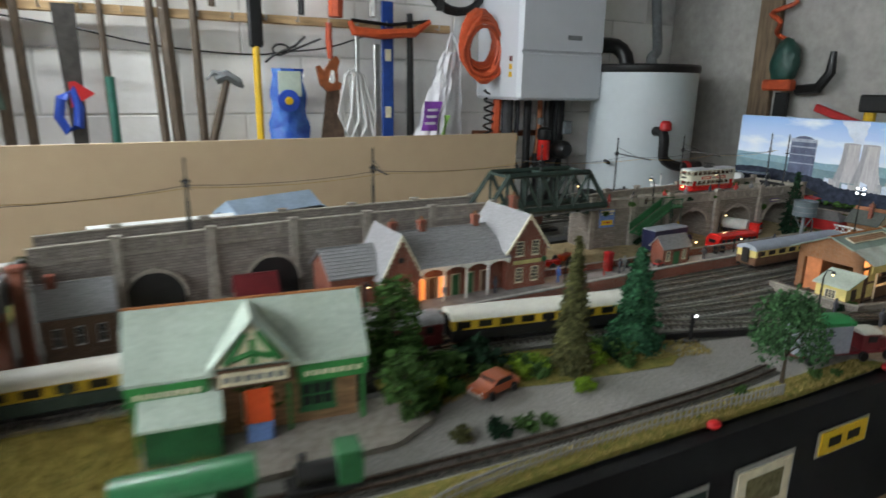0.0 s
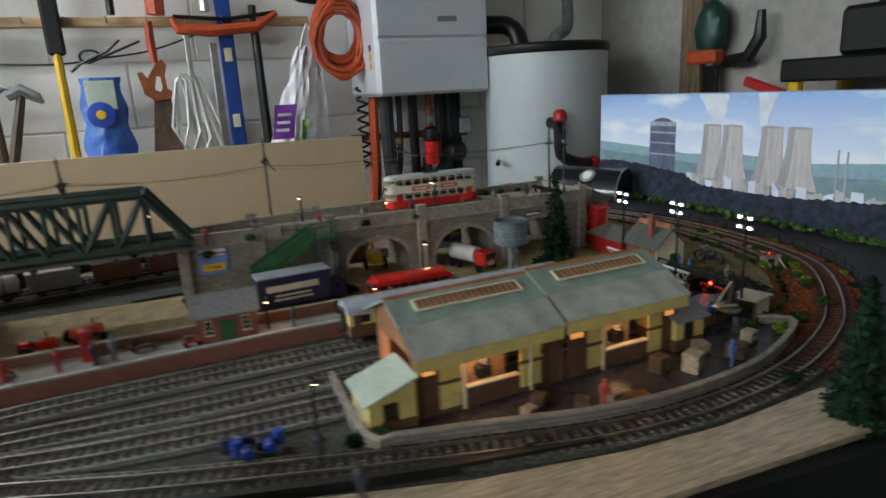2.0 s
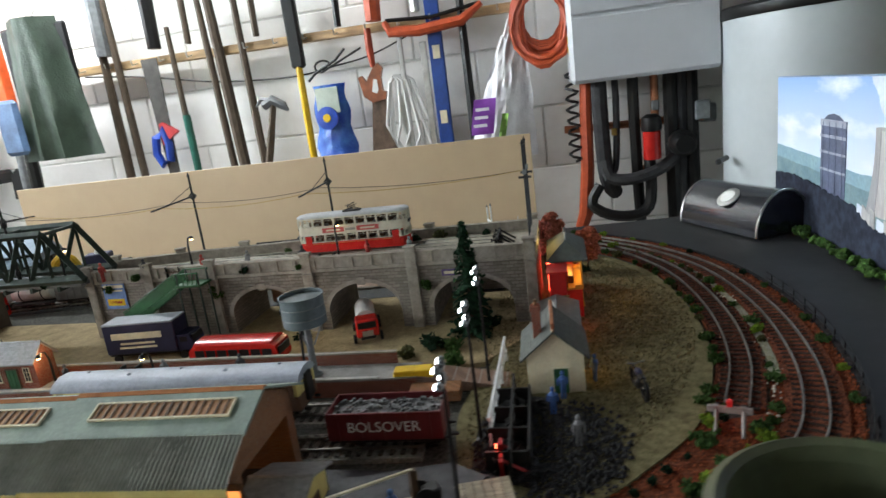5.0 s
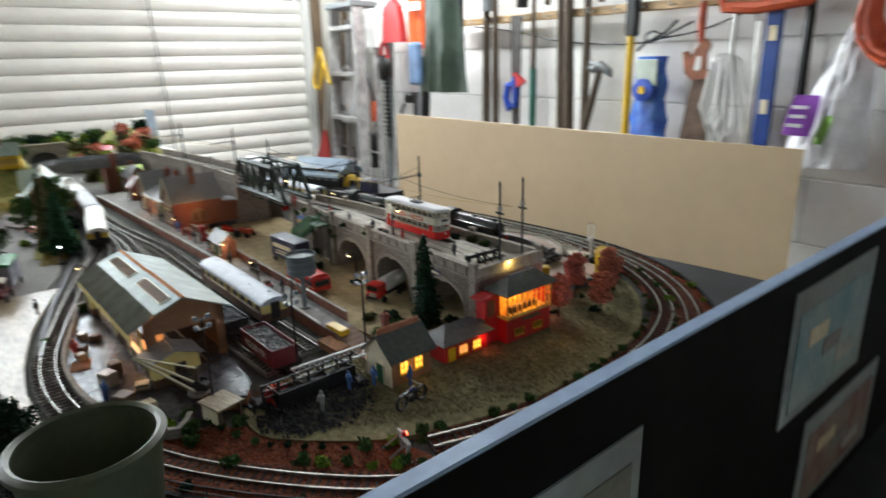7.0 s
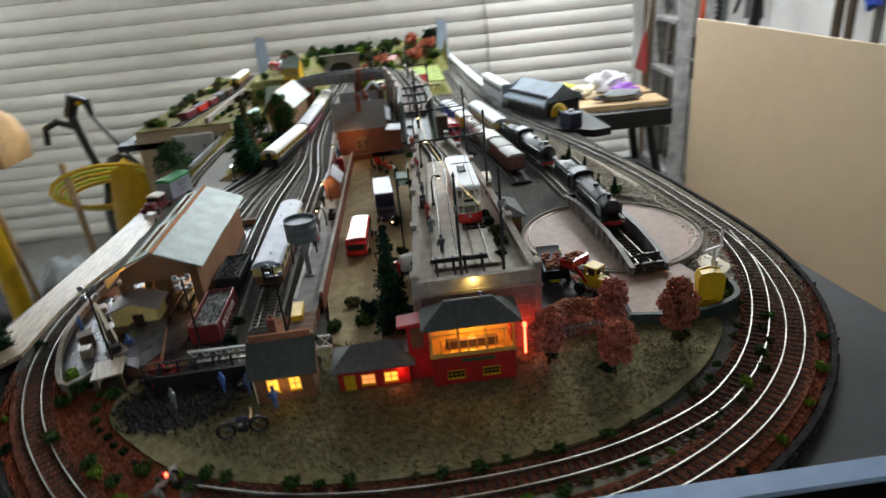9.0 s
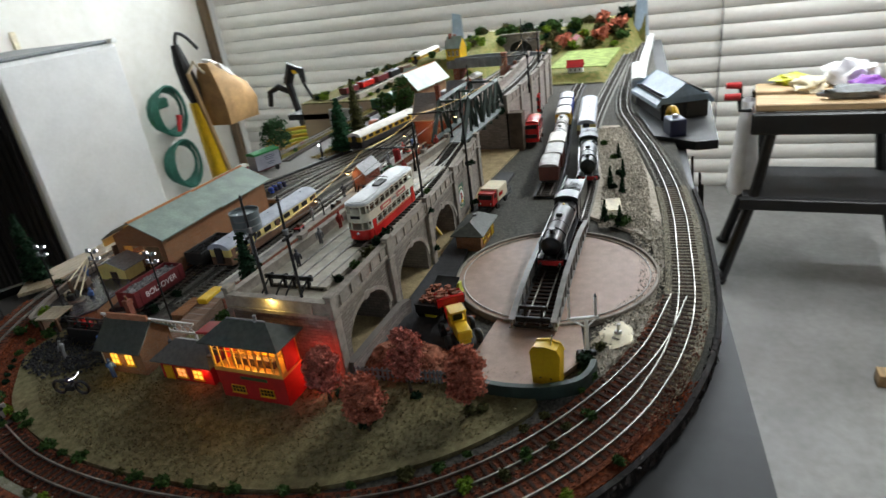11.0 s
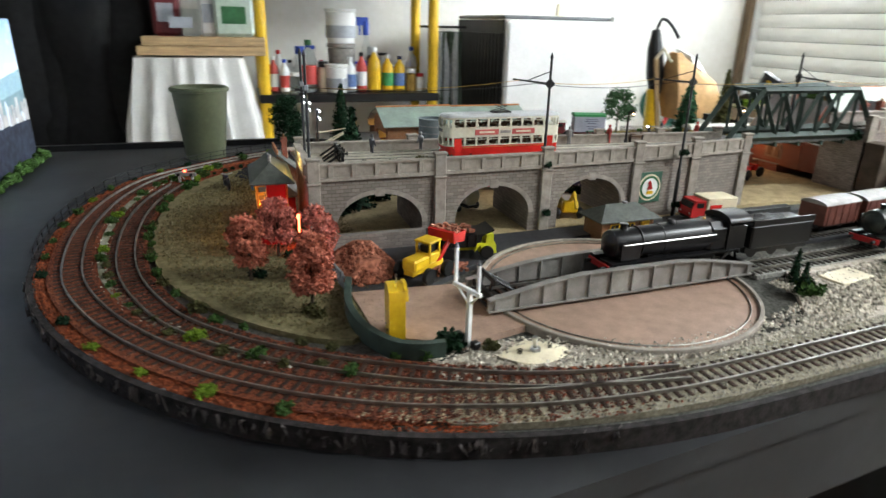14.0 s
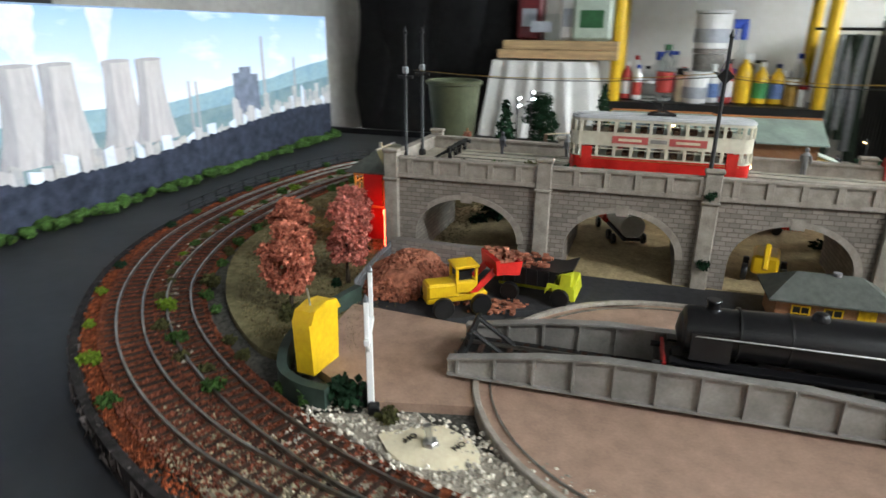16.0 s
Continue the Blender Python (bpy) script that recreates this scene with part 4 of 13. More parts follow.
for e in (-1, 1):
    part("buffer_beam", Geo().box(e * (L - 0.006), 0, 0.0125, 0.004, 0.038, 0.006, 0.0006), M_BLACK_PL, table)
    for s in (-1, 1):
        part("strut", Geo().tube([(e * (L - 0.006), s * 0.009, 0.010), (e * (L - 0.010), s * 0.009, 0.026), (e * (L - 0.034), s * 0.009, 0.010)], 0.0016, 6), M_BLACK_PL, table)
    part("cross_bar", Geo().box(e * (L - 0.010), 0, 0.0245, 0.003, 0.030, 0.0045, 0.0006), M_BLACK_PL, table)

# ---------------------------------------------------------------- model buildings
def add_window(root, face, w, d, u, z, ww, hh, frame=M_WHITE, pane=M_BLACK_PL, bars=(2, 3), deep=0.0006, sill=True, name="window"):
    """A framed window on one face of a body w by d. u: place along the face, z: its foot."""
    turn = {"front": 0, "right": 90, "back": 180, "left": 270}[face]
    off = d / 2 if face in ("front", "back") else w / 2
    m = pose(0, 0, 0, 0, 0, turn) @ Matrix.Translation((u, -off, z))
    win = part(name, Geo().box(0, -deep * 0.3, hh / 2, ww, deep, hh), pane, root, m=m)
    t = max(0.0006, min(ww, hh) * 0.09)
    gf = Geo()
    for x, zz, sx, sz in ((-ww / 2, hh / 2, t, hh + t), (ww / 2, hh / 2, t, hh + t), (0, 0, ww, t), (0, hh, ww, t)):
        gf.box(x, -deep, zz, sx, deep * 1.2, sz)
    part("frame", gf, frame, win)
    for k in range(1, bars[0]):
        part("glazing_bar", Geo().box(-ww / 2 + ww * k / bars[0], -deep, hh / 2, t * 0.6, deep, hh), frame, win)
    for k in range(1, bars[1]):
        part("glazing_bar", Geo().box(0, -deep, hh * k / bars[1], ww, deep, t * 0.6), frame, win)
    if sill:
        part("sill", Geo().box(0, -deep * 1.4, -t, ww + 2 * t, deep * 2.4, t * 1.3), frame, win)
    return win


def add_door(root, face, w, d, u, z, ww, hh, paint, frame=M_WHITE, boards=3):
    turn = {"front": 0, "right": 90, "back": 180, "left": 270}[face]
    off = d / 2 if face in ("front", "back") else w / 2
    m = pose(0, 0, 0, 0, 0, turn) @ Matrix.Translation((u, -off, z))
    door = part("door", Geo().box(0, -0.0003, hh / 2, ww, 0.0008, hh), paint, root, m=m)
    for k in range(boards):
        part("panel", Geo().box(-ww / 2 + ww * (k + 0.5) / boards, -0.0008, hh / 2, ww / boards * 0.8, 0.0006, hh * 0.9, 0.0002), paint, door)
    part("frame", Geo().box(-ww / 2, -0.0006, hh / 2, 0.0009, 0.0014, hh).box(ww / 2, -0.0006, hh / 2, 0.0009, 0.0014, hh).box(0, -0.0006, hh, ww + 0.0009, 0.0014, 0.0009), frame, door)
    return door


def gable_roof(root, w, d, h, rise, over, thick, material, along="x", ridge=None, barge=None, rows=0):
    """Two roof slabs over a body w by d of height h; along: the way the ridge runs."""
    span, length = (d, w) if along == "x" else (w, d)
    half = span / 2 + over
    slope = rise / (span / 2)
    lo = h - over * slope
    for s in (-1, 1):
        poly = [(0, h + rise), (s * half, lo), (s * half, lo + thick), (0, h + rise + thick)]
        if along == "x":
            gs = Geo().prism(poly, -length / 2 - over * 0.8, length / 2 + over * 0.8, "x")
        else:
            gs = Geo().prism(poly, -length / 2 - over * 0.8, length / 2 + over * 0.8, "y")
        slab = part("roof_slope", gs, material, root)
        for k in range(rows):                   # slate courses that stand a little proud
            t0 = (k + 0.5) / rows
            y, z = s * half * t0, h + rise + thick - (h + rise - lo) * t0
            L2 = length / 2 + over * 0.8
            ang = math.degrees(math.atan2(h + rise - lo, half)) * (-s)
            if along == "x":
                gc = Geo().box(0, y, z, 2 * L2, half / rows * 1.25, 0.0004, m=None)
                m = Matrix.Translation((0, y, z)) @ Matrix.Rotation(math.radians(ang), 4, "X") @ Matrix.Translation((0, -y, -z))
            else:
                gc = Geo().box(y, 0, z, half / rows * 1.25, 2 * L2, 0.0004)
                m = Matrix.Translation((y, 0, z)) @ Matrix.Rotation(math.radians(-ang), 4, "Y") @ Matrix.Translation((-y, 0, -z))
            part("slate_course", gc, material, slab, m=m)
    gr = Geo().tube([(-length / 2 - over * 0.8, 0, h + rise + thick), (length / 2 + over * 0.8, 0, h + rise + thick)], 0.0011, 6) if along == "x" else \
        Geo().tube([(0, -length / 2 - over * 0.8, h + rise + thick), (0, length / 2 + over * 0.8, h + rise + thick)], 0.0011, 6)
    part("ridge", gr, ridge or material, root)
    if barge:
        for e in (-1, 1):
            for s in (-1, 1):
                q = e * (length / 2 + over * 0.85)
                poly = [(0, h + rise + thick), (s * half, lo + thick), (s * half, lo - 0.0015), (0, h + rise - 0.002)]
                part("bargeboard", Geo().prism(poly, q - 0.0006, q + 0.0006, "x" if along == "x" else "y"), barge, root)


def gable_body(w, d, h, rise, along="x", z0=-0.002):
    """Walls with gables as one solid."""
    if along == "x":
        return Geo().prism([(-d / 2, z0), (d / 2, z0), (d / 2, h), (0, h + rise), (-d / 2, h)], -w / 2, w / 2, "x")
    return Geo().prism([(-w / 2, z0), (w / 2, z0), (w / 2, h), (0, h + rise), (-w / 2, h)], -d / 2, d / 2, "y")


def hip_roof(w, d, h, rise, over, ridge_len, along="x"):
    a, b = w / 2 + over, d / 2 + over
    r = ridge_len / 2
    rid = [(-r, 0, h + rise), (r, 0, h + rise)] if along == "x" else [(0, -r, h + rise), (0, r, h + rise)]
    v = [(-a, -b, h), (a, -b, h), (a, b, h), (-a, b, h)] + rid + [(-a, -b, h - 0.0012), (a, -b, h - 0.0012), (a, b, h - 0.0012), (-a, b, h - 0.0012)]
    f = [(0, 1, 5, 4), (1, 2, 5), (2, 3, 4, 5), (3, 0, 4)] if along == "x" else [(0, 1, 4), (1, 2, 5, 4), (2, 3, 5), (3, 0, 4, 5)]
    f += [(0, 6, 7, 1), (1, 7, 8, 2), (2, 8, 9, 3), (3, 9, 6, 0), (6, 9, 8, 7)]
    return Geo().add(v, f)


def chimney(root, x, y, z0, z1, s=0.008, material=M_BRICK, pots=1):
    ch = part("chimney", Geo().box(x, y, (z0 + z1) / 2, s, s, z1 - z0, 0.0003).box(x, y, z1 - 0.003, s * 1.25, s * 1.25, 0.002).box(x, y, z1, s * 1.15, s * 1.15, 0.002), material, root)
    for k in range(pots):
        part("chimney_pot", Geo().lathe([(0.0012, 0), (0.0016, 0.001), (0.0011, 0.004), (0.0014, 0.005)], 10, (x, y + (k - (pots - 1) / 2) * 0.0035, z1 + 0.001)), M_BRICK_O, ch)


# --- goods shed: two long bays under one ridge, a deep canopy to the front
shed = thing("goods_shed", "cream and brown goods shed with a grey-green roof", "goods shed", pose(1.4495, 0.9125, 0, 0, 0, 1.6))
SW, SD, SH, SR = 0.250, 0.092, 0.066, 0.021       # body, eaves at the back, rise to the ridge
body = Geo()
body.box(0, SD / 2 - 0.001, SH / 2, SW, 0.002, SH)                        # rear wall
for s in (-1, 1):                                                        # gable ends with a wide doorway
    x = s * (SW / 2 - 0.001)
    body.box(x, -0.040, SH / 2, 0.002, 0.012, SH).box(x, 0.041, SH / 2, 0.002, 0.010, SH)
    body.prism([(-0.046, 0.050), (0.046, 0.050), (0.046, SH), (0, SH + SR), (-0.046, SH)], x - 0.001, x + 0.001, "x")
part("brick_wall", body, M_BRICK_O, shed, "brown brick gable walls")
part("floor", Geo().box(0, 0, 0.001, SW - 0.006, SD - 0.006, 0.003), M_YARD, shed)
# front wall in bays: cream panels in brown framing, lit openings above a brown dado
panels = [(-0.123, 0.014, "door"), (-0.107, 0.018, "panel"), (-0.084, 0.048, "open"), (-0.034, 0.020, "panel"), (-0.011, 0.018, "door2"), (0.013, 0.018, "door"), (0.033, 0.018, "panel"), (0.052, 0.048, "open"), (0.101, 0.016, "panel"), (0.118, 0.014, "door")]
yfw = -SD / 2
hw = 0.052
for x0, w0, what in panels:
    xc = x0 + w0 / 2
    if what == "panel":
        part("dado", Geo().box(xc, yfw, 0.003, w0, 0.002, 0.006), M_BROWN, shed)
        for z0, z1 in ((0.006, 0.027), (0.0295, hw)):
            part("cream_panel", Geo().box(xc, yfw, (z0 + z1) / 2, w0, 0.002, z1 - z0, 0.0003), M_CREAM, shed)
        part("rail", Geo().box(xc, yfw, 0.0283, w0, 0.003, 0.003), M_BROWN, shed)
    elif what == "open":
        part("counter_wall", Geo().box(xc, yfw, 0.0095, w0, 0.002, 0.019, 0.0003), M_BROWN, shed)
        part("counter", Geo().box(xc, yfw, 0.0198, w0, 0.006, 0.0016, 0.0003), M_PALE, shed)
        part("head_rail", Geo().box(xc, yfw, 0.0505, w0, 0.002, 0.003), M_BROWN, shed)
        part("inner_wall", Geo().box(xc, yfw + 0.026, 0.026, w0 + 0.004, 0.0012, 0.052), mat("buff_inside", (0.5, 0.36, 0.24), 0.8, 0.1, 40), shed, "buff inner wall")
        part("sack_stack", Geo().box(xc - 0.004, yfw + 0.009, 0.0255, 0.013, 0.010, 0.010, 0.001, m=None).blob(xc - 0.002, yfw + 0.009, 0.032, 0.006, 0.005, 0.003, 0.2, 3), M_SOOT_SHADE, shed)
    else:
        part("door_leaf", Geo().box(xc, yfw, 0.026, w0, 0.002, 0.052, 0.0003), M_BROWN, shed)
        part("lit_light", Geo().box(xc, yfw - 0.0011, 0.043, w0 * 0.72, 0.0008, 0.010), M_LIT_O if what == "door" else M_BROWN, shed, "orange lit top window")
        part("door_frame", Geo().box(xc - w0 / 2, yfw - 0.0012, 0.026, 0.0012, 0.001, 0.052).box(xc + w0 / 2, yfw - 0.0012, 0.026, 0.0012, 0.001, 0.052), M_WOOD_D, shed)
for x in (-0.0615, 0.0745, 0.0, ):
    part("post", Geo().box(x * 1.0 - 0.0245, yfw - 0.0015, 0.026, 0.0022, 0.0022, 0.052), M_PALE, shed)
# roof: slated upper slopes, corrugated canopy over the loading bank
M_RIDGE = mat("orange_ridge", (0.36, 0.14, 0.05), 0.8, 0.2, 100)
yc = -0.0635                                   # canopy edge
kz = 0.058
ridge_z = SH + SR
mid_y, mid_z = -0.034, 0.074
for x0, x1, dz in ((-0.133, -0.0005, 0.0), (0.0005, 0.133, 0.0016)):
    part("roof_slope", Geo().prism([(0, ridge_z + dz), (mid_y, mid_z + dz), (mid_y, mid_z + dz + 0.0018), (0, ridge_z + dz + 0.0018)], x0, x1, "x"), M_ROOF_G, shed, "grey-green slated roof slope")
    part("roof_slope", Geo().prism([(0, ridge_z + dz), (0.056, 0.0615 + dz), (0.056, 0.0633 + dz), (0, ridge_z + dz + 0.0018)], x0, x1, "x"), M_ROOF_G, shed, "grey-green slated roof slope")
    n = 46
    gc = Geo().sheet([[(x0 + (x1 - x0) * k / (n * 2), y, z + dz + 0.0016 + 0.0006 * math.cos(math.pi * k)) for k in range(n * 2 + 1)] for y, z in ((mid_y + 0.001, mid_z + 0.0006), (yc, kz))])
    part("corrugated_canopy", gc, M_ROOF_C, shed, "weathered corrugated canopy", smooth=60)
    for k in range(9):                           # slate courses
        t = (k + 0.5) / 9
        y, z = mid_y * t, ridge_z + dz + 0.0019 - (ridge_z - mid_z) * t
        part("slate_course", Geo().box(0, 0, 0, x1 - x0, 0.0045, 0.0005, m=pose((x0 + x1) / 2, y, z, 23, 0, 0)), M_ROOF_G, shed)
    part("fascia", Geo().box((x0 + x1) / 2, yc + 0.0015, kz + dz - 0.004, x1 - x0 - 0.002, 0.0014, 0.011, 0.0003), M_CREAM, shed, "cream fascia board")
    part("ridge_tile", Geo().prism([(-0.0028, -0.0014), (0, 0), (0.0028, -0.0014), (0.0028, -0.0004), (0, 0.0012), (-0.0028, -0.0004)], x0, x1, "x", m=Matrix.Translation((0, 0, ridge_z + dz + 0.0018))), M_RIDGE, shed, "orange ridge tiles")
    # lit roof lantern
    cx = (x0 + x1) / 2 + 0.003
    tilt = math.degrees(math.atan2(ridge_z - mid_z, -mid_y))
    mm = Matrix.Translation((cx, mid_y * 0.46, ridge_z + dz + 0.0024 - (ridge_z - mid_z) * 0.46)) @ Matrix.Rotation(math.radians(tilt), 4, "X")
    sky = part("skylight", Geo().box(0, 0, 0, 0.094, 0.0125, 0.0012), mat("skylight_tan", (0.42, 0.22, 0.10), 0.36, 0.1, 40), shed, "long tan skylight in a cream frame", m=mm)
    for q, sx, sy2 in (((0, -0.0066), 0.097, 0.0012), ((0, 0.0066), 0.097, 0.0012), ((-0.048, 0), 0.0012, 0.0135), ((0.048, 0), 0.0012, 0.0135)):
        part("frame", Geo().box(q[0], q[1], 0.0006, sx, sy2, 0.0016), M_PALE, sky)
    for k in range(17):
        part("glazing_bar", Geo().box(-0.044 + 0.0055 * k, 0, 0.0009, 0.0012, 0.0125, 0.0008), M_BROWN, sky)
part("roof_notice", Geo().box(0, 0, 0, 0.024, 0.011, 0.0006, m=pose(0.086, -0.048, 0.0685, 28, 0, 0)), M_YELLOW, shed, "yellow frame mark on the canopy")
part("roof_notice", Geo().box(0, 0, 0.0004, 0.020, 0.007, 0.0006, m=pose(0.086, -0.048, 0.0685, 28, 0, 0)), M_ROOF_C, shed)
part("door_leaf", Geo().box(-SW / 2 - 0.001, 0.02, 0.026, 0.0016, 0.022, 0.050), mat("rust_door", (0.45, 0.15, 0.05), 0.7, 0.2, 60), shed, "rust orange sliding door")
for x in (-0.062, 0.074):
    small_lamp(1.4495 + x, 0.9125 - 0.038, 0.045, 0.045, (1.0, 0.5, 0.2), 0.006)
small_lamp(1.36, 0.885, 0.04, 0.02, (1.0, 0.55, 0.25), 0.006)

lean = thing("office_lean_to", "small cream office with a pale green lean-to roof", "lean-to", pose(1.3015, 0.877, 0, 0, 0, 1.6))
part("wall", Geo().prism([(-0.018, -0.002), (0.020, -0.002), (0.020, 0.041), (-0.018, 0.028)], -0.021, 0.021, "y"), M_CREAM, lean)
part("brick_base", Geo().box(0.001, 0, 0.005, 0.0392, 0.0432, 0.012), M_BRICK_O, lean)
part("roof", Geo().prism([(-0.022, 0.0285), (0.021, 0.043), (0.021, 0.0445), (-0.022, 0.030)], -0.025, 0.025, "y"), M_GREEN_L, lean)
add_window(lean, "front", 0.038, 0.042, -0.001, 0.012, 0.011, 0.014, M_WOOD_D, M_BLACK_PL, (3, 3))
add_window(lean, "left", 0.036, 0.042, 0.0, 0.011, 0.014, 0.012, M_PALE, M_BLACK_PL, (3, 3))

store = thing("store_annex", "small cream and brown annex with a grey felt roof", "annex", pose(1.596, 0.890, 0, 0, 0, 1.6))
part("wall", gable_body(0.034, 0.052, 0.033, 0.009, "x"), M_CREAM, store)
part("brick_base", Geo().box(0, 0, 0.006, 0.0345, 0.0525, 0.014), M_BROWN, store)
gable_roof(store, 0.034, 0.052, 0.033, 0.009, 0.005, 0.0015, M_SLATE, "x")
add_door(store, "front", 0.034, 0.052, -0.002, 0.012, 0.010, 0.017, M_BLACK_PL, M_BROWN)
add_window(store, "right", 0.034, 0.052, 0.004, 0.012, 0.012, 0.014, M_BROWN, M_BLACK_PL)

bank = thing("loading_bank", "brick loading bank with a dark paved top along the goods yard", "platform", kind="structure")
part("top", Geo().prism([(1.612, 0.882), (1.70, 0.905), (1.716, 0.93), (1.69, 0.945), (1.612, 0.925)], 0.013, 0.0155, "z"), M_YARD, bank, "dark paved top")
part("brick_face", Geo().prism([(1.613, 0.884), (1.698, 0.906), (1.713, 0.93), (1.69, 0.943), (1.613, 0.924)], -0.002, 0.0129, "z"), M_BRICK_O, bank)

# low stone wall round the goods yard
g_line = spline([(1.281, 0.965), (1.280, 0.85), (1.30, 0.840), (1.36, 0.825), (1.45, 0.8015), (1.53, 0.795), (1.62, 0.806), (1.70, 0.838), (1.722, 0.858), (1.70, 0.876)], 0.01)
yard_wall = thing("yard_wall", "low weathered stone wall round the goods yard", "wall", kind="structure")
part("wall", ribbon(g_line, 0.0016, -0.003, 0.0095), M_STONEWALL, yard_wall)
part("coping", ribbon(g_line, 0.0026, 0.0095, 0.0112), M_CAP, yard_wall, "grey coping stones")

# --- signal box with a glowing cabin
sbox = thing("signal_box", "red signal box with a lit yellow cabin and hipped roof", "signal box", pose(1.7750, 1.277, 0))
BW, BD = 0.030, 0.080
# Frame and wall colour tinted amber for the cabin lamp's glow.
M_AMBER_LIT = mat("lamplit_amber_frame", (0.62, 0.36, 0.07), 0.5, 0.12, 60)
part("brick_base", Geo().box(0, 0, 0.0155, BW, BD, 0.035, 0.0004), M_RED, sbox, "dark red lower storey")
part("cabin_floor", Geo().box(0, 0, 0.0340, BW + 0.002, BD + 0.002, 0.002), M_AMBER_LIT, sbox)
part("back_wall", Geo().box(-BW / 2 + 0.001, 0, 0.0505, 0.002, BD, 0.031), M_AMBER_LIT, sbox)
part("end_wall", Geo().box(-0.004, BD / 2 - 0.001, 0.0505, BW - 0.010, 0.002, 0.031), M_RED, sbox)
part("end_wall", Geo().box(-0.007, -BD / 2 + 0.001, 0.0505, BW - 0.016, 0.002, 0.031), M_RED, sbox)
part("window_sill", Geo().box(BW / 2, 0, 0.0362, 0.0024, BD + 0.001, 0.0030), M_AMBER_LIT, sbox)
part("window_head", Geo().box(BW / 2, 0, 0.0647, 0.0022, BD + 0.001, 0.0026), M_AMBER_LIT, sbox)
for k in range(10):
    part("mullion", Geo().box(BW / 2, -BD / 2 + 0.001 + (BD - 0.002) * k / 9, 0.0505, 0.0014, 0.0011 if k % 3 else 0.0022, 0.027), M_AMBER_LIT, sbox)
part("transom", Geo().box(BW / 2, 0, 0.0572, 0.0010, BD, 0.0008), M_AMBER_LIT, sbox)
for y in (-BD / 2 + 0.001, BD / 2 - 0.001):
    part("end_transom", Geo().box(BW / 2 - 0.004, y, 0.0572, 0.008, 0.0010, 0.0008).box(BW / 2 - 0.004, y, 0.0362, 0.008, 0.0018, 0.0028).box(BW / 2 - 0.004, y, 0.0647, 0.008, 0.0018, 0.0026), M_AMBER_LIT, sbox)
part("lever_frame", Geo().box(0.003, 0, 0.0395, 0.006, 0.05, 0.008), M_BROWN, sbox)
part("cabin_lamp", Geo().lathe([(0.0008, 0), (0.002, -0.001), (0.0024, -0.003), (0.001, -0.005)], 10, (0.0, 0.0, 0.0625)), M_LIT_WARM, sbox, "bare glowing bulb")
part("ceiling_panel", Geo().box(0, 0, 0.0662, BW + 0.002, BD + 0.002, 0.0012), M_PALE, sbox)
part("roof", hip_roof(BW, BD, 0.068, 0.017, 0.007, 0.046, "y"), M_SLATE_D, sbox, "dark slate hipped roof")
part("ridge", Geo().tube([(0, -0.023, 0.085), (0, 0.023, 0.085)], 0.001, 6), M_SLATE, sbox)
part("stove_pipe", Geo().tube([(0, 0.012, 0.083), (0, 0.012, 0.091)], 0.0018, 8), M_SLATE, sbox)
part("name_plate", Geo().box(BW / 2 + 0.0006, 0.004, 0.0275, 0.0008, 0.032, 0.003), M_GREEN, sbox, "dark green name plate")
for y in (-0.018, 0.016):
    add_window(sbox, "right", BW, BD, y, 0.009, 0.016, 0.008, M_YELLOW, M_BLACK_PL, (4, 2))
small_lamp(1.777, 1.277, 0.0545, 0.040, (1.0, 0.55, 0.12), 0.004)
porch = thing("signal_box_porch", "red timber entrance porch of the signal box", "porch", pose(1.7645, 1.2265, 0))
part("wall", Geo().box(0, 0, 0.03, 0.018, 0.021, 0.064, 0.0004), M_RED, porch)
part("door", Geo().box(0.0092, -0.001, 0.048, 0.0008, 0.012, 0.022), M_BROWN, porch)
part("roof", Geo().box(0, -0.0005, 0.0635, 0.022, 0.024, 0.0025, 0.0005, m=pose(0, 0, 0, 6, 0, 0)), M_RED, porch)
for k in range(9):
    part("step", Geo().box(0.004, -0.013 - 0.0040 * k, 0.034 - 0.004 * k, 0.014, 0.0042, 0.0012), M_BROWN, porch)
solid("red_signal_lamp", Geo().lathe([(0.0015, 0), (0.0024, 0.002), (0.0018, 0.005)], 10, (1.752, 1.3335, 0.032)).tube([(1.752, 1.3335, 0), (1.752, 1.3335, 0.032)], 0.0012, 6), M_LIT_R, "glowing red lamp at the signal box corner", "lamp")
small_lamp(1.758, 1.338, 0.038, 0.007, (1.0, 0.03, 0.02), 0.003)
small_lamp(1.7475, 1.286, 0.088, 0.018, (1.0, 0.7, 0.2), 0.003)

# --- low red office
office = thing("red_office", "long low red office with a grey hipped roof and lit windows", "hut", pose(1.762, 1.180, 0))
part("wall", Geo().box(0, 0, 0.0115, 0.034, 0.070, 0.027, 0.0004), M_RED, office)
part("roof", hip_roof(0.034, 0.070, 0.026, 0.016, 0.006, 0.040, "y"), mat("dull_slate", (0.12, 0.115, 0.11), 0.5, 0.22, 200, 0.0003), office, "grey slate hipped roof")
add_door(office, "right", 0.034, 0.070, -0.024, 0.0, 0.010, 0.018, M_YELLOW, M_YELLOW)
for y, lit in ((-0.006, M_LIT_O), (0.016, M_LIT)):
    add_window(office, "right", 0.034, 0.070, y, 0.0065, 0.013, 0.011, M_YELLOW, lit, (2, 2))
small_lamp(1.785, 1.205, 0.016, 0.004, (1.0, 0.12, 0.05), 0.002)

# --- weighbridge office with two lit windows
weigh = thing("weigh_house", "small brown weighbridge office with a green slate roof and lit windows", "hut", pose(1.759, 1.094, 0, 0, 0, 2))
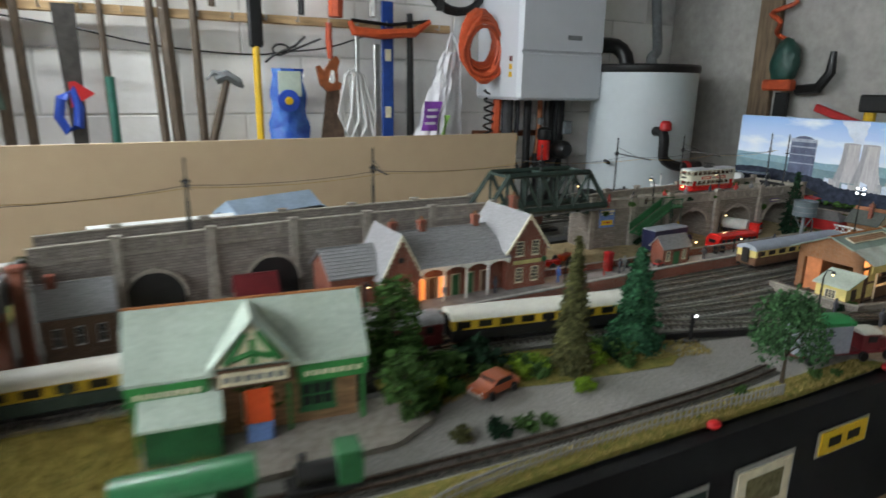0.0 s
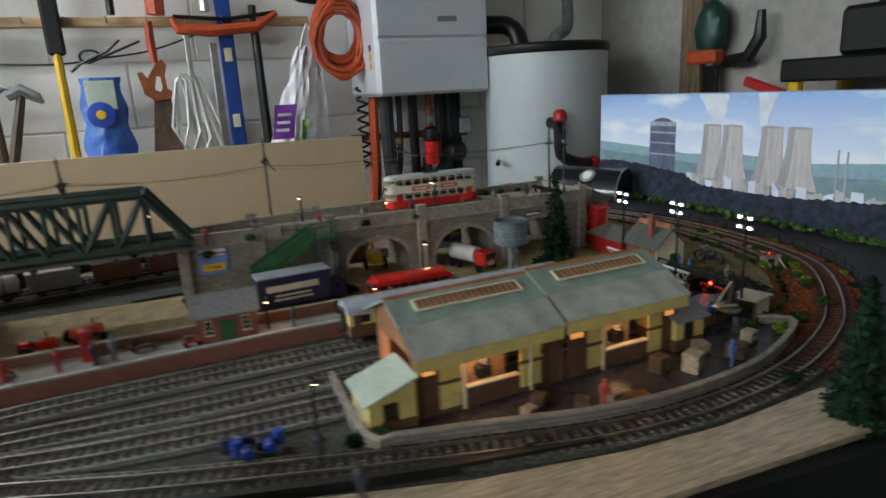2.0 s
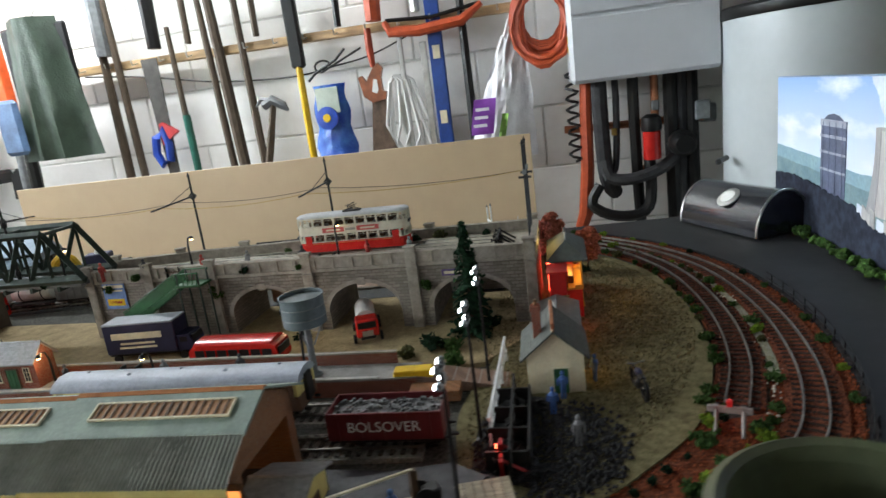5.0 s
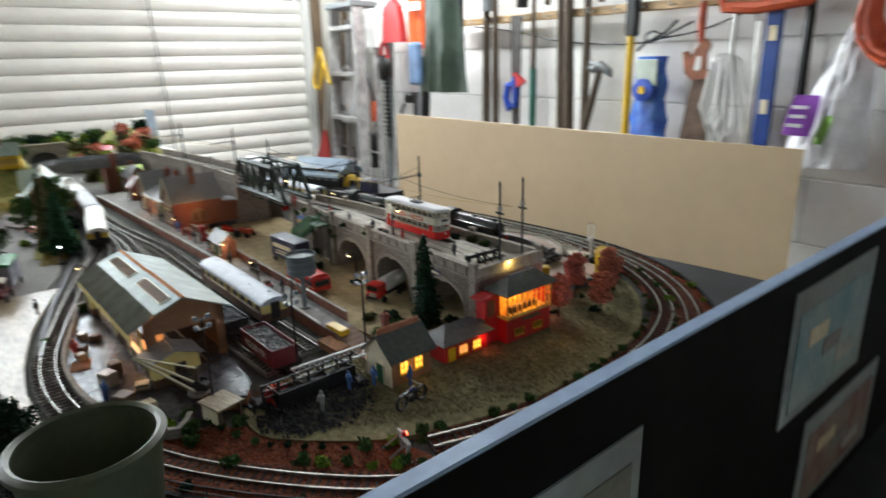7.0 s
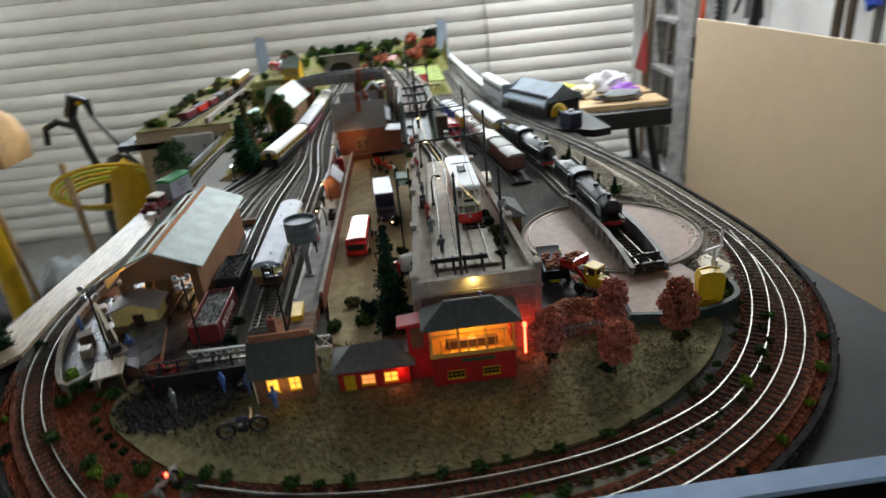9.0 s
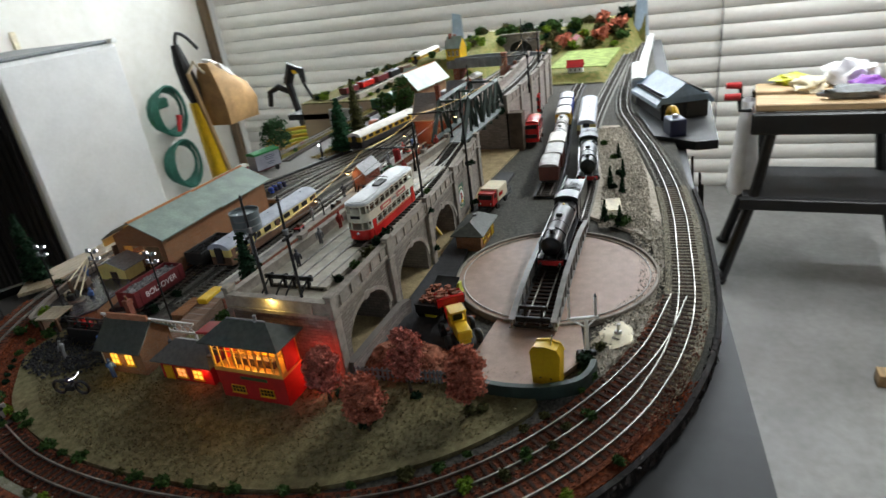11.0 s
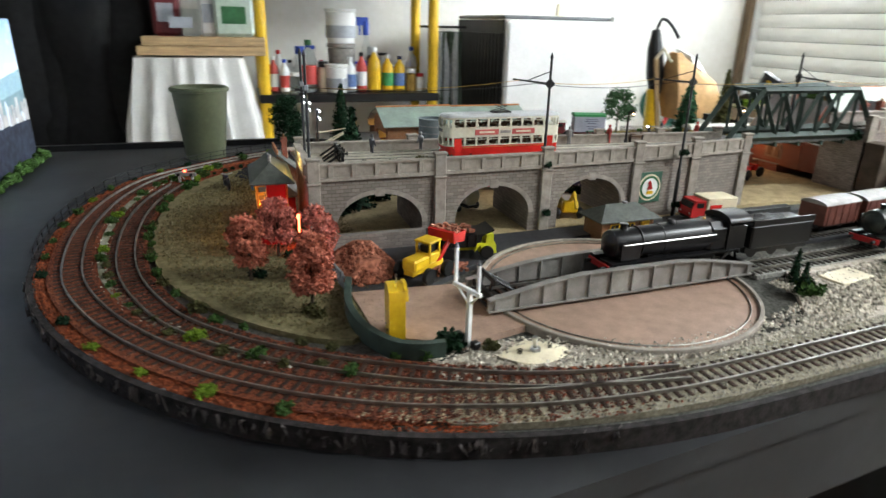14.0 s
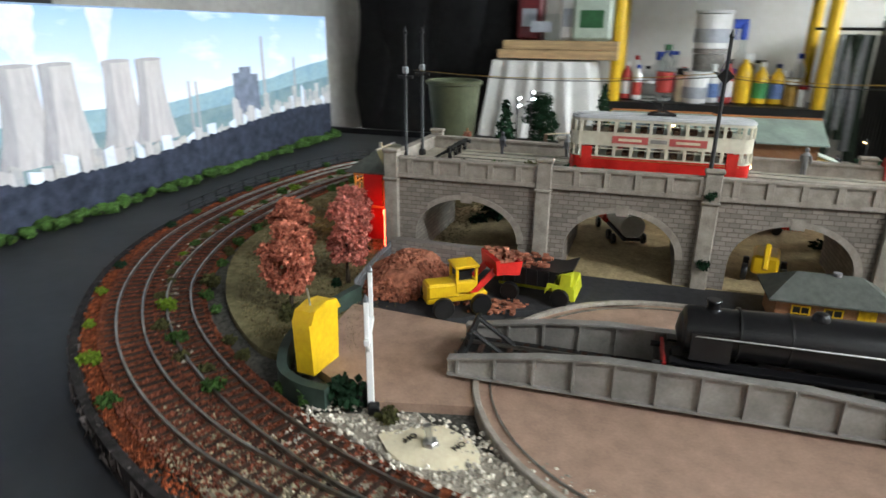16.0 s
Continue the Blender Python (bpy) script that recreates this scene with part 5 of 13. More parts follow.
part("wall", gable_body(0.046, 0.056, 0.036, 0.020, "y"), M_BRICK_O, weigh)
part("gable_wall", Geo().prism([(-0.0235, -0.002), (0.0235, -0.002), (0.0235, 0.036), (0, 0.0565), (-0.0235, 0.036)], -0.0292, -0.0278, "y"), M_PALE, weigh, "pale cream end wall")
gable_roof(weigh, 0.046, 0.056, 0.036, 0.020, 0.006, 0.0016, M_SLATE_D, "y", ridge=M_BRICK_O, rows=6)
part("ridge_board", Geo().box(0, 0, 0.0595, 0.003, 0.058, 0.008, 0.0005), mat("terracotta_ridge", (0.36, 0.15, 0.08), 0.8, 0.2, 90), weigh, "tall terracotta ridge")
chimney(weigh, -0.013, -0.008, 0.03, 0.072, 0.007)
add_door(weigh, "front", 0.046, 0.0585, 0.004, 0.0, 0.013, 0.024, M_GREEN, M_PALE)
for y in (-0.011, 0.010):
    add_window(weigh, "right", 0.046, 0.056, y, 0.013, 0.011, 0.014, M_YELLOW, M_LIT, (2, 2))
small_lamp(1.79, 1.094, 0.02, 0.003, (1.0, 0.6, 0.2), 0.003)

# --- hut by the turntable, brown with a grey hipped roof
yhut = thing("brick_hut", "brown brick hut with yellow doors and a dark hipped roof", "hut", pose(1.398, 1.374, 0, 0, 0, 2))
part("wall", Geo().box(0, 0, 0.0105, 0.068, 0.036, 0.025, 0.0004), M_BRICK_O, yhut)
part("roof", hip_roof(0.068, 0.036, 0.023, 0.014, 0.006, 0.040, "x"), M_SLATE_D, yhut, "dark grey felt hipped roof")
part("vent", Geo().lathe([(0.003, 0), (0.003, 0.0025), (0.001, 0.003)], 10, (-0.005, 0, 0.036)), M_SLATE, yhut)
add_door(yhut, "back", 0.068, 0.036, 0.022, 0.0, 0.010, 0.019, M_YELLOW, M_YELLOW)
for u in (0.002, -0.018):
    add_window(yhut, "back", 0.068, 0.036, u, 0.007, 0.011, 0.011, M_YELLOW, M_BLACK_PL, (2, 2))

# ---------------------------------------------------------------- station: platform, brick building, waiting hut
platform = thing("station_platform", "long brick-faced platform with a pale edge", "platform", kind="structure")
pl = [(0.42, 1.035), (0.75, 1.052), (1.0, 1.066), (1.25, 1.0755), (1.60, 1.0755), (1.635, 1.078), (1.635, 1.108), (1.25, 1.109), (0.95, 1.115), (0.95, 1.155), (0.42, 1.14)]
part("brick_face", Geo().prism(pl, -0.003, 0.0125, "z"), M_BRICK, platform)
part("paving", Geo().prism([(x, y) for x, y in pl], 0.0126, 0.0142, "z"), mat("platform_paving", (0.27, 0.255, 0.24), 0.85, 0.2, 60, 0.0002, stain=0.25), platform, "grey platform paving")
edge_line = [Vector((*p, 0)) for p in pl[:5]]
part("white_edge", ribbon(offset(edge_line, 0.0025), 0.0022, 0.0142, 0.0152), mat("edge_white", (0.5, 0.48, 0.44), 0.8, 0.2, 80), platform, "worn white platform edge")
part("ramp", Geo().prism([(1.635, 0.0142), (1.72, 0.001), (1.72, -0.002), (1.635, -0.002)], 1.079, 1.107, "y"), M_BRICK_P, platform)
rear_fence = thing("platform_wall", "low red brick wall behind the platform", "wall", kind="structure")
part("wall", ribbon(spline([(0.965, 1.114), (1.25, 1.1135), (1.61, 1.1125)], 0.1), 0.0014, 0.0, 0.024), M_BRICK, rear_fence)
part("coping", ribbon(spline([(0.965, 1.114), (1.25, 1.1135), (1.61, 1.1125)], 0.1), 0.0022, 0.024, 0.0255), M_CAP, rear_fence)

# station building: a long range behind a scalloped verandah between two gabled wings, a low range to the west
station = thing("station_building", "red brick station building with grey slate roofs, gables and tall chimneys", "station building", pose(0.815, 1.120, 0.014, 0, 0, 1.0))
part("main_range", Geo().prism([(-0.022, -0.002), (0.075, -0.002), (0.075, 0.052), (0.030, 0.080), (-0.022, 0.054)], -0.072, 0.068, "x"), M_BRICK, station)


def slated(root, yr, zr, ye, ze, x0, x1, rows):
    """A roof slope from its ridge to its eaves, in overlapping slate courses."""
    slope = part("roof_slope", Geo().prism([(yr, zr), (ye, ze), (ye, ze + 0.0016), (yr, zr + 0.0016)], x0, x1, "x"), M_SLATE, root, "grey slate roof slope")
    for n in range(rows):
        y0, z0, y1, z1 = (yr + (ye - yr) * n / rows, zr + (ze - zr) * n / rows, yr + (ye - yr) * (n + 1.1) / rows, zr + (ze - zr) * (n + 1.1) / rows)
        part("slate_course", Geo().prism([(y0, z0 + 0.0016), (y1, z1 + 0.0017), (y1, z1 + 0.0026), (y0, z0 + 0.0018)], x0, x1, "x"), M_SLATE, slope, smooth=0)


slated(station, 0.030, 0.081, -0.041, 0.0475, -0.072, 0.068, 14)
slated(station, 0.030, 0.081, 0.082, 0.050, -0.072, 0.068, 8)
part("west_range", Geo().prism([(-0.014, -0.002), (0.060, -0.002), (0.060, 0.046), (0.024, 0.070), (-0.014, 0.046)], -0.182, -0.118, "x"), M_BRICK, station)
slated(station, 0.024, 0.071, -0.020, 0.0425, -0.186, -0.112, 9)
slated(station, 0.024, 0.071, 0.066, 0.0425, -0.186, -0.112, 6)
part("ridge", Geo().tube([(-0.072, 0.030, 0.0832), (0.068, 0.030, 0.0832)], 0.0012, 6).tube([(-0.186, 0.024, 0.0732), (-0.112, 0.024, 0.0732)], 0.0012, 6), M_SLATE, station)
part("annex", Geo().box(0.104, 0.094, 0.020, 0.052, 0.050, 0.044, 0.0004), M_BRICK, station, "low brick annex")
part("annex_roof", Geo().prism([(0.067, 0.046), (0.122, 0.040), (0.122, 0.0415), (0.067, 0.0478)], 0.074, 0.134, "x"), M_ROOF_B, station, "pale felt annex roof")
for x, w, d, h, r, yc in ((0.098, 0.066, 0.105, 0.060, 0.045, 0.0165), (-0.095, 0.052, 0.086, 0.044, 0.050, 0.010)):
    wing = part("gabled_wing", gable_body(w, d, h, r, "y"), M_BRICK, station, m=Matrix.Translation((x, yc, 0)))
    half = w / 2 + 0.005
    sl = r / (w / 2)
    for s in (-1, 1):
        poly = [(0, h + r), (s * half, h - 0.005 * sl), (s * half, h - 0.005 * sl + 0.002), (0, h + r + 0.002)]
        part("roof_slope", Geo().prism(poly, -d / 2 - 0.004, d / 2 + 0.004, "y"), M_SLATE, wing, "grey slate roof slope")
        barge = part("bargeboard", Geo().prism([(0, h + r + 0.0022), (s * half, h - 0.005 * sl + 0.0022), (s * half, h - 0.005 * sl - 0.0016), (0, h + r - 0.0020)], -d / 2 - 0.0052, -d / 2 - 0.0038, "y"), M_PALE, wing, "pale scalloped bargeboard")
        for n in range(9):
            f = (n + 0.5) / 9
            part("scallop", Geo().box(s * half * f, -d / 2 - 0.0046, h + r - 0.0020 - (r + 0.005 * sl) * f, 0.0022, 0.0012, 0.0030, m=None), M_PALE, barge)
    for u in (-0.2, 0.2):
        add_window(wing, "front", w, d, u * w, 0.010, 0.011, 0.020, M_PALE, M_BLACK_PL, (2, 4))
        if x > 0:
            add_window(wing, "front", w, d, u * w, 0.048, 0.011, 0.020, M_PALE, M_BLACK_PL, (2, 4))
    if x > 0:
        part("name_board", Geo().box(0, -d / 2 - 0.0012, 0.0385, w * 0.72, 0.0012, 0.0055), mat("straw_board", (0.45, 0.38, 0.14), 0.6, 0.2, 60), wing)
        arch_p = part("arch_panel", Geo().prism([(0.018 * math.cos(math.pi * n / 12), 0.020 + 0.018 * math.sin(math.pi * n / 12)) for n in range(13)] + [(-0.018, 0.008), (0.018, 0.008)], w / 2, w / 2 + 0.0010, "x"), M_BRICK_P, wing, "pale blind arch")
        for u in (-0.008, 0.008):
            part("pane", Geo().box(w / 2 + 0.0014, u, 0.021, 0.0008, 0.009, 0.018), M_BROWN, arch_p)
        part("clock", Geo().lathe([(0.0042, 0), (0.0042, 0.0012)], 16, m=pose(w / 2 - 0.006, -d / 2 - 0.003, 0.040, 90)), M_GREEN, wing, "green hanging sign disc")
    else:
        part("rose_window", Geo().lathe([(0.004, 0), (0.004, 0.0008)], 14, m=pose(0, -d / 2 - 0.0002, 0.062, 90)), M_BLACK_PL, wing)
M_VER = mat("verandah_white", (0.62, 0.60, 0.55), 0.6, 0.1, 60)
for n in range(4):
    x0 = -0.070 + 0.0338 * n
    part("valance_arch", Geo().prism([(x0 + 0.0169 * (1 - math.cos(a)), 0.0468 - 0.0062 * abs(math.cos(a)) ** 2) for a in [math.pi * j / 8 for j in range(9)]] + [(x0 + 0.0338, 0.0492), (x0, 0.0492)], -0.0418, -0.0406, "y"), M_VER, station, "white scalloped valance")
    if n:
        part("post", Geo().box(x0, -0.0395, 0.0205, 0.0030, 0.0030, 0.043, 0.0004), M_VER, station, "white square post")
for u, c in ((-0.062, M_LIT_O), (-0.046, M_BROWN), (-0.030, M_LIT_O), (-0.010, M_GREEN), (0.012, M_GREEN), (0.036, M_BROWN)):
    add_door(station, "front", 0.16, 0.044, u, 0, 0.012, 0.030, c, M_PALE)
add_door(station, "front", 0.16, 0.029, -0.150, 0, 0.013, 0.030, M_GREEN, M_PALE)
for x, y, z0, z1 in ((-0.082, 0.024, 0.070, 0.098), (-0.036, 0.030, 0.074, 0.096), (0.050, 0.030, 0.074, 0.097), (0.108, 0.018, 0.086, 0.122)):
    chimney(station, x, y, z0, z1, 0.0095, M_BRICK, 2)
small_lamp(0.765, 1.072, 0.046, 0.014, (1.0, 0.5, 0.2), 0.003)
small_lamp(0.980, 1.120, 0.058, 0.030, (1.0, 0.5, 0.2), 0.003)

wait = thing("waiting_hut", "small red brick waiting hut with a grey slate roof", "hut", pose(1.205, 1.096, 0.014))
part("wall", gable_body(0.058, 0.026, 0.031, 0.014, "x"), M_BRICK, wait)
gable_roof(wait, 0.058, 0.026, 0.031, 0.014, 0.004, 0.0015, M_SLATE, "x", rows=5)
add_window(wait, "front", 0.058, 0.026, -0.018, 0.008, 0.007, 0.015, M_PALE, M_BLACK_PL, (2, 3))
add_window(wait, "front", 0.058, 0.026, 0.018, 0.008, 0.007, 0.015, M_PALE, M_BLACK_PL, (2, 3))
add_door(wait, "front", 0.058, 0.026, 0, 0, 0.014, 0.022, M_GREEN, M_BROWN)
small_lamp(1.245, 1.085, 0.05, 0.015, (1.0, 0.6, 0.25), 0.003)

# front-left: green and cream halt with a pale green roof
halt = thing("green_station", "brown and green timber halt with a pale green roof", "station building", pose(0.503, 0.9135, 0, 0, 0, -6.3) @ Matrix.Diagonal((1.157, 1.03, 1.267, 1)))
part("wall", gable_body(0.150, 0.062, 0.060, 0.028, "x"), mat("brown_boards", (0.24, 0.13, 0.06), 0.7, 0.3, 40, stretch=(1, 1, 8)), halt)
gable_roof(halt, 0.150, 0.062, 0.060, 0.028, 0.010, 0.002, M_GREEN_L, "x", ridge=mat("terracotta", (0.4, 0.16, 0.06), 0.8, 0.2, 90))
M_GREEN_B = mat("bright_eaves_green", (0.03, 0.20, 0.045), 0.5, 0.2, 60)
for x, w in ((-0.056, 0.052), (0.056, 0.052)):
    band = part("eaves_board", Geo().box(x, -0.0405, 0.0445, w, 0.0016, 0.0125, 0.0003), M_GREEN_B, halt, "bright green eaves board with pale lettering")
    for k in range(7):
        part("letter_bar", Geo().box(x - w * 0.36 + w * 0.12 * k, -0.0415, 0.0445, w * 0.08, 0.0006, 0.0035), M_PALE, band)
for x in (0.024, 0.078, -0.078):
    part("post", Geo().box(x, -0.0385, 0.019, 0.0026, 0.0026, 0.040, 0.0003), M_GREEN_B, halt)
gab = part("cross_gable", Geo().prism([(-0.024, 0.058), (0.024, 0.058), (0, 0.084)], -0.046, -0.01, "y"), M_PALE, halt, "cream gable with green framing")
for s in (-1, 1):
    part("gable_slope", Geo().prism([(0, 0.088), (s * 0.030, 0.056), (s * 0.030, 0.058), (0, 0.090)], -0.050, 0.0, "y"), M_GREEN_L, gab)
    part("gable_strut", Geo().tube([(s * 0.004, -0.0465, 0.080), (s * 0.018, -0.0465, 0.060)], 0.0026, 6), M_GREEN_B, gab)
    part("gable_tie", Geo().tube([(0, -0.0466, 0.0665), (s * 0.013, -0.0466, 0.0625)], 0.0020, 6), M_GREEN_B, gab)
part("king_post", Geo().box(0, -0.0468, 0.067, 0.0045, 0.002, 0.016), M_GREEN_B, gab)
sign_h = part("porch_sign", Geo().box(0, -0.047, 0.0505, 0.050, 0.0015, 0.0125), M_BROWN, halt)
part("sign_face", Geo().box(0, -0.0482, 0.0505, 0.046, 0.0008, 0.0090), M_PALE, sign_h, "cream sign face")
for k in range(6):
    part("letter_bar", Geo().box(-0.018 + 0.0072 * k, -0.0488, 0.0505, 0.0048, 0.0006, 0.0036), M_GREY, sign_h)
for u in (-0.052, 0.045):
    add_window(halt, "front", 0.150, 0.062, u, 0.016, 0.024, 0.026, M_GREEN, M_BLACK_PL, (3, 3))
add_door(halt, "front", 0.150, 0.062, 0.0, 0, 0.016, 0.036, M_GREEN, M_PALE)
part("lean_to_roof", Geo().prism([(-0.031, 0.044), (-0.065, 0.030), (-0.065, 0.032), (-0.031, 0.046)], -0.075, -0.022, "x"), M_GREEN_L, halt)
part("lean_to", Geo().box(-0.048, -0.046, 0.015, 0.048, 0.030, 0.031), M_GREEN, halt)
part("poster", Geo().box(0.002, -0.0485, 0.030, 0.018, 0.001, 0.024), M_ORANGE, halt)
part("poster", Geo().box(0.002, -0.049, 0.010, 0.018, 0.001, 0.016), M_PBLUE, halt)
solid("halt_platform", Geo().prism([(0.41, 0.815), (0.60, 0.812), (0.645, 0.835), (0.615, 0.89), (0.41, 0.90)], -0.002, 0.006, "z"), M_CAP, "low pale platform in front of the halt", "platform", kind="structure")

# ---------------------------------------------------------------- rolling stock
WHEEL = Geo().lathe([(0.0058, 0), (0.0058, 0.0008), (0.0050, 0.001), (0.0048, 0.0022), (0.0015, 0.0024)], 18, m=pose(0, 0, 0, 90)).mesh("wheel", M_SOOT_SHADE)


def wheels(root, xs, r=0.0058, z=None, name="wheel"):
    for x in xs:
        for s in (-1, 1):
            k = r / 0.0058
            part(name, WHEEL, None, root, m=Matrix.Translation((x, s * 0.0068, (z if z is not None else r + 0.0045))) @ Matrix.Diagonal((k, s, k, 1)))


def coach(label, m, length, upper, lower, roof, stripe=None, group="coaches"):
    c = thing("railway_coach", label, "railway coach", m, group)
    L, W = length / 2, 0.0185
    part("underframe", Geo().box(0, 0, 0.0125, length - 0.006, 0.024, 0.004, 0.0005).box(-0.01, 0, 0.0085, length * 0.3, 0.016, 0.006, 0.0006), M_SOOT_SHADE, c)
    part("lower_side", Geo().box(0, 0, 0.0205, length, 2 * W, 0.013, 0.0012), lower, c)
    part("upper_side", Geo().box(0, 0, 0.0330, length, 2 * W - 0.0006, 0.0125, 0.0012), upper, c)
    arc = [(W * 1.02 * math.cos(math.pi * k / 14), 0.0390 + 0.0095 * math.sin(math.pi * k / 14)) for k in range(15)]
    part("roof", Geo().prism(arc, -L - 0.001, L + 0.001, "x"), roof, c)
    n = max(5, int(length / 0.024))
    for s in (-1, 1):
        for k in range(n):
            x = -L + length * (k + 0.5) / n
            part("window", Geo().box(x, s * (W - 0.0001), 0.0335, length / n * 0.62, 0.0008, 0.0075, 0.0002), M_BLACK_PL, c)
        for x in (-L * 0.93, 0, L * 0.93):
            part("door", Geo().box(x, s * (W + 0.0001), 0.027, 0.008, 0.0005, 0.022), lower, c)
    for k in range(5):
        part("roof_vent", Geo().lathe([(0.0018, 0), (0.0016, 0.0016), (0.0006, 0.002)], 8, (-L + length * (k + 0.5) / 5, 0.004 * (-1) ** k, 0.0478)), roof, c)
    for e in (-1, 1):
        part("gangway", Geo().box(e * (L + 0.0015), 0, 0.030, 0.004, 0.012, 0.024, 0.0006), M_SOOT_SHADE, c)
        bogie = part("bogie", Geo().box(e * (L - 0.032), 0, 0.0085, 0.036, 0.020, 0.005, 0.0006), M_SOOT_SHADE, c)
        wheels(bogie, (e * (L - 0.032) - 0.012, e * (L - 0.032) + 0.012))
        for s in (-1, 1):
            part("buffer", Geo().tube([(e * L, s * 0.0115, 0.0135), (e * (L + 0.005), s * 0.0115, 0.0135)], 0.0014, 8), M_SOOT_SHADE, c)
    return c


def wagon(label, m, length, paint, load=None, height=0.018, group="wagons", lettering=None, roof=None):
    w = thing("goods_wagon", label, "goods wagon", m, group)
    L, W = length / 2, 0.0155
    part("underframe", Geo().box(0, 0, 0.0125, length, 0.026, 0.004, 0.0005), M_SOOT_SHADE, w)
    z0, z1 = 0.0145, 0.0145 + height
    for s in (-1, 1):
        part("side", Geo().box(0, s * W, (z0 + z1) / 2, length, 0.0014, height, 0.0003), paint, w)
        part("end", Geo().box(s * (L - 0.0007), 0, (z0 + z1) / 2, 0.0014, 2 * W, height, 0.0003), paint, w)
        for k in range(5):
            part("strapping", Geo().box(-L + length * (k + 0.5) / 5, s * (W + 0.0009), (z0 + z1) / 2, 0.0013, 0.0007, height), paint, w)
    part("floor", Geo().box(0, 0, z0 + 0.0006, length - 0.002, 2 * W - 0.001, 0.0012), M_WOOD_D, w)
    if load:
        gl, rnd = Geo(), random.Random(length * 1000)
        gl.box(0, 0, z0 + height * 0.4, length - 0.003, 2 * W - 0.002, height * 0.75)
        for _ in range(150):
            s = rnd.uniform(0.0012, 0.0026)
            gl.box(rnd.uniform(-L + 0.003, L - 0.003), rnd.uniform(-W + 0.003, W - 0.003), z0 + height * 0.78 + rnd.uniform(0, 0.002), s, s, s, 0, m=None)
        part("load", gl, load, w, smooth=0)
    if roof:
        arc = [(W * 1.06 * math.cos(math.pi * k / 10), z1 + 0.005 * math.sin(math.pi * k / 10)) for k in range(11)]
        part("roof", Geo().prism(arc, -L - 0.001, L + 0.001, "x"), roof, w)
    wheels(w, (-L * 0.55, L * 0.55))
    for e in (-1, 1):
        part("coupling", Geo().box(e * (L + 0.004), 0, 0.009, 0.008, 0.003, 0.0014), M_SOOT_SHADE, w)
        for s in (-1, 1):
            part("buffer", Geo().tube([(e * L, s * 0.0105, 0.0125), (e * (L + 0.0045), s * 0.0105, 0.0125)], 0.0012, 8), M_SOOT_SHADE, w)
    if lettering:
        for s in (-1, 1):
            cu = bpy.data.curves.new("lettering", "FONT")
            cu.body, cu.size, cu.extrude, cu.align_x, cu.align_y = lettering, 0.0115, 0.0001, "CENTER", "CENTER"
            tmp = new("tmp", cu)
            dg = bpy.context.evaluated_depsgraph_get()
            me = bpy.data.meshes.new_from_object(tmp.evaluated_get(dg))
            bpy.data.objects.remove(tmp)
            me.materials.clear()
            me.materials.append(M_WHITE)
            part("lettering", me, None, w, "white painted lettering", pose(0, s * (W + 0.0016), (z0 + z1) / 2, 90, 0, 0 if s < 0 else 180))
    return w


def tank_wagon(label, m, paint):
    w = thing("tank_wagon", label, "tank wagon", m, "wagons")
    part("underframe", Geo().box(0, 0, 0.0125, 0.07, 0.024, 0.004, 0.0005), M_SOOT_SHADE, w)
    part("barrel", Geo().lathe([(0.004, -0.034), (0.0125, -0.032), (0.0135, -0.028), (0.0135, 0.028), (0.0125, 0.032), (0.004, 0.034)], 20, m=pose(0, 0, 0.0285, 0, 90)), paint, w)
    part("dome", Geo().lathe([(0.004, 0), (0.004, 0.004), (0.002, 0.005)], 12, (0, 0, 0.041)), paint, w)
    for x in (-0.018, 0.018):
        part("strap", Geo().lathe([(0.0139, -0.001), (0.0139, 0.001)], 20, m=pose(x, 0, 0.0285, 0, 90)), M_SOOT_SHADE, w)
    wheels(w, (-0.02, 0.02))
    return w


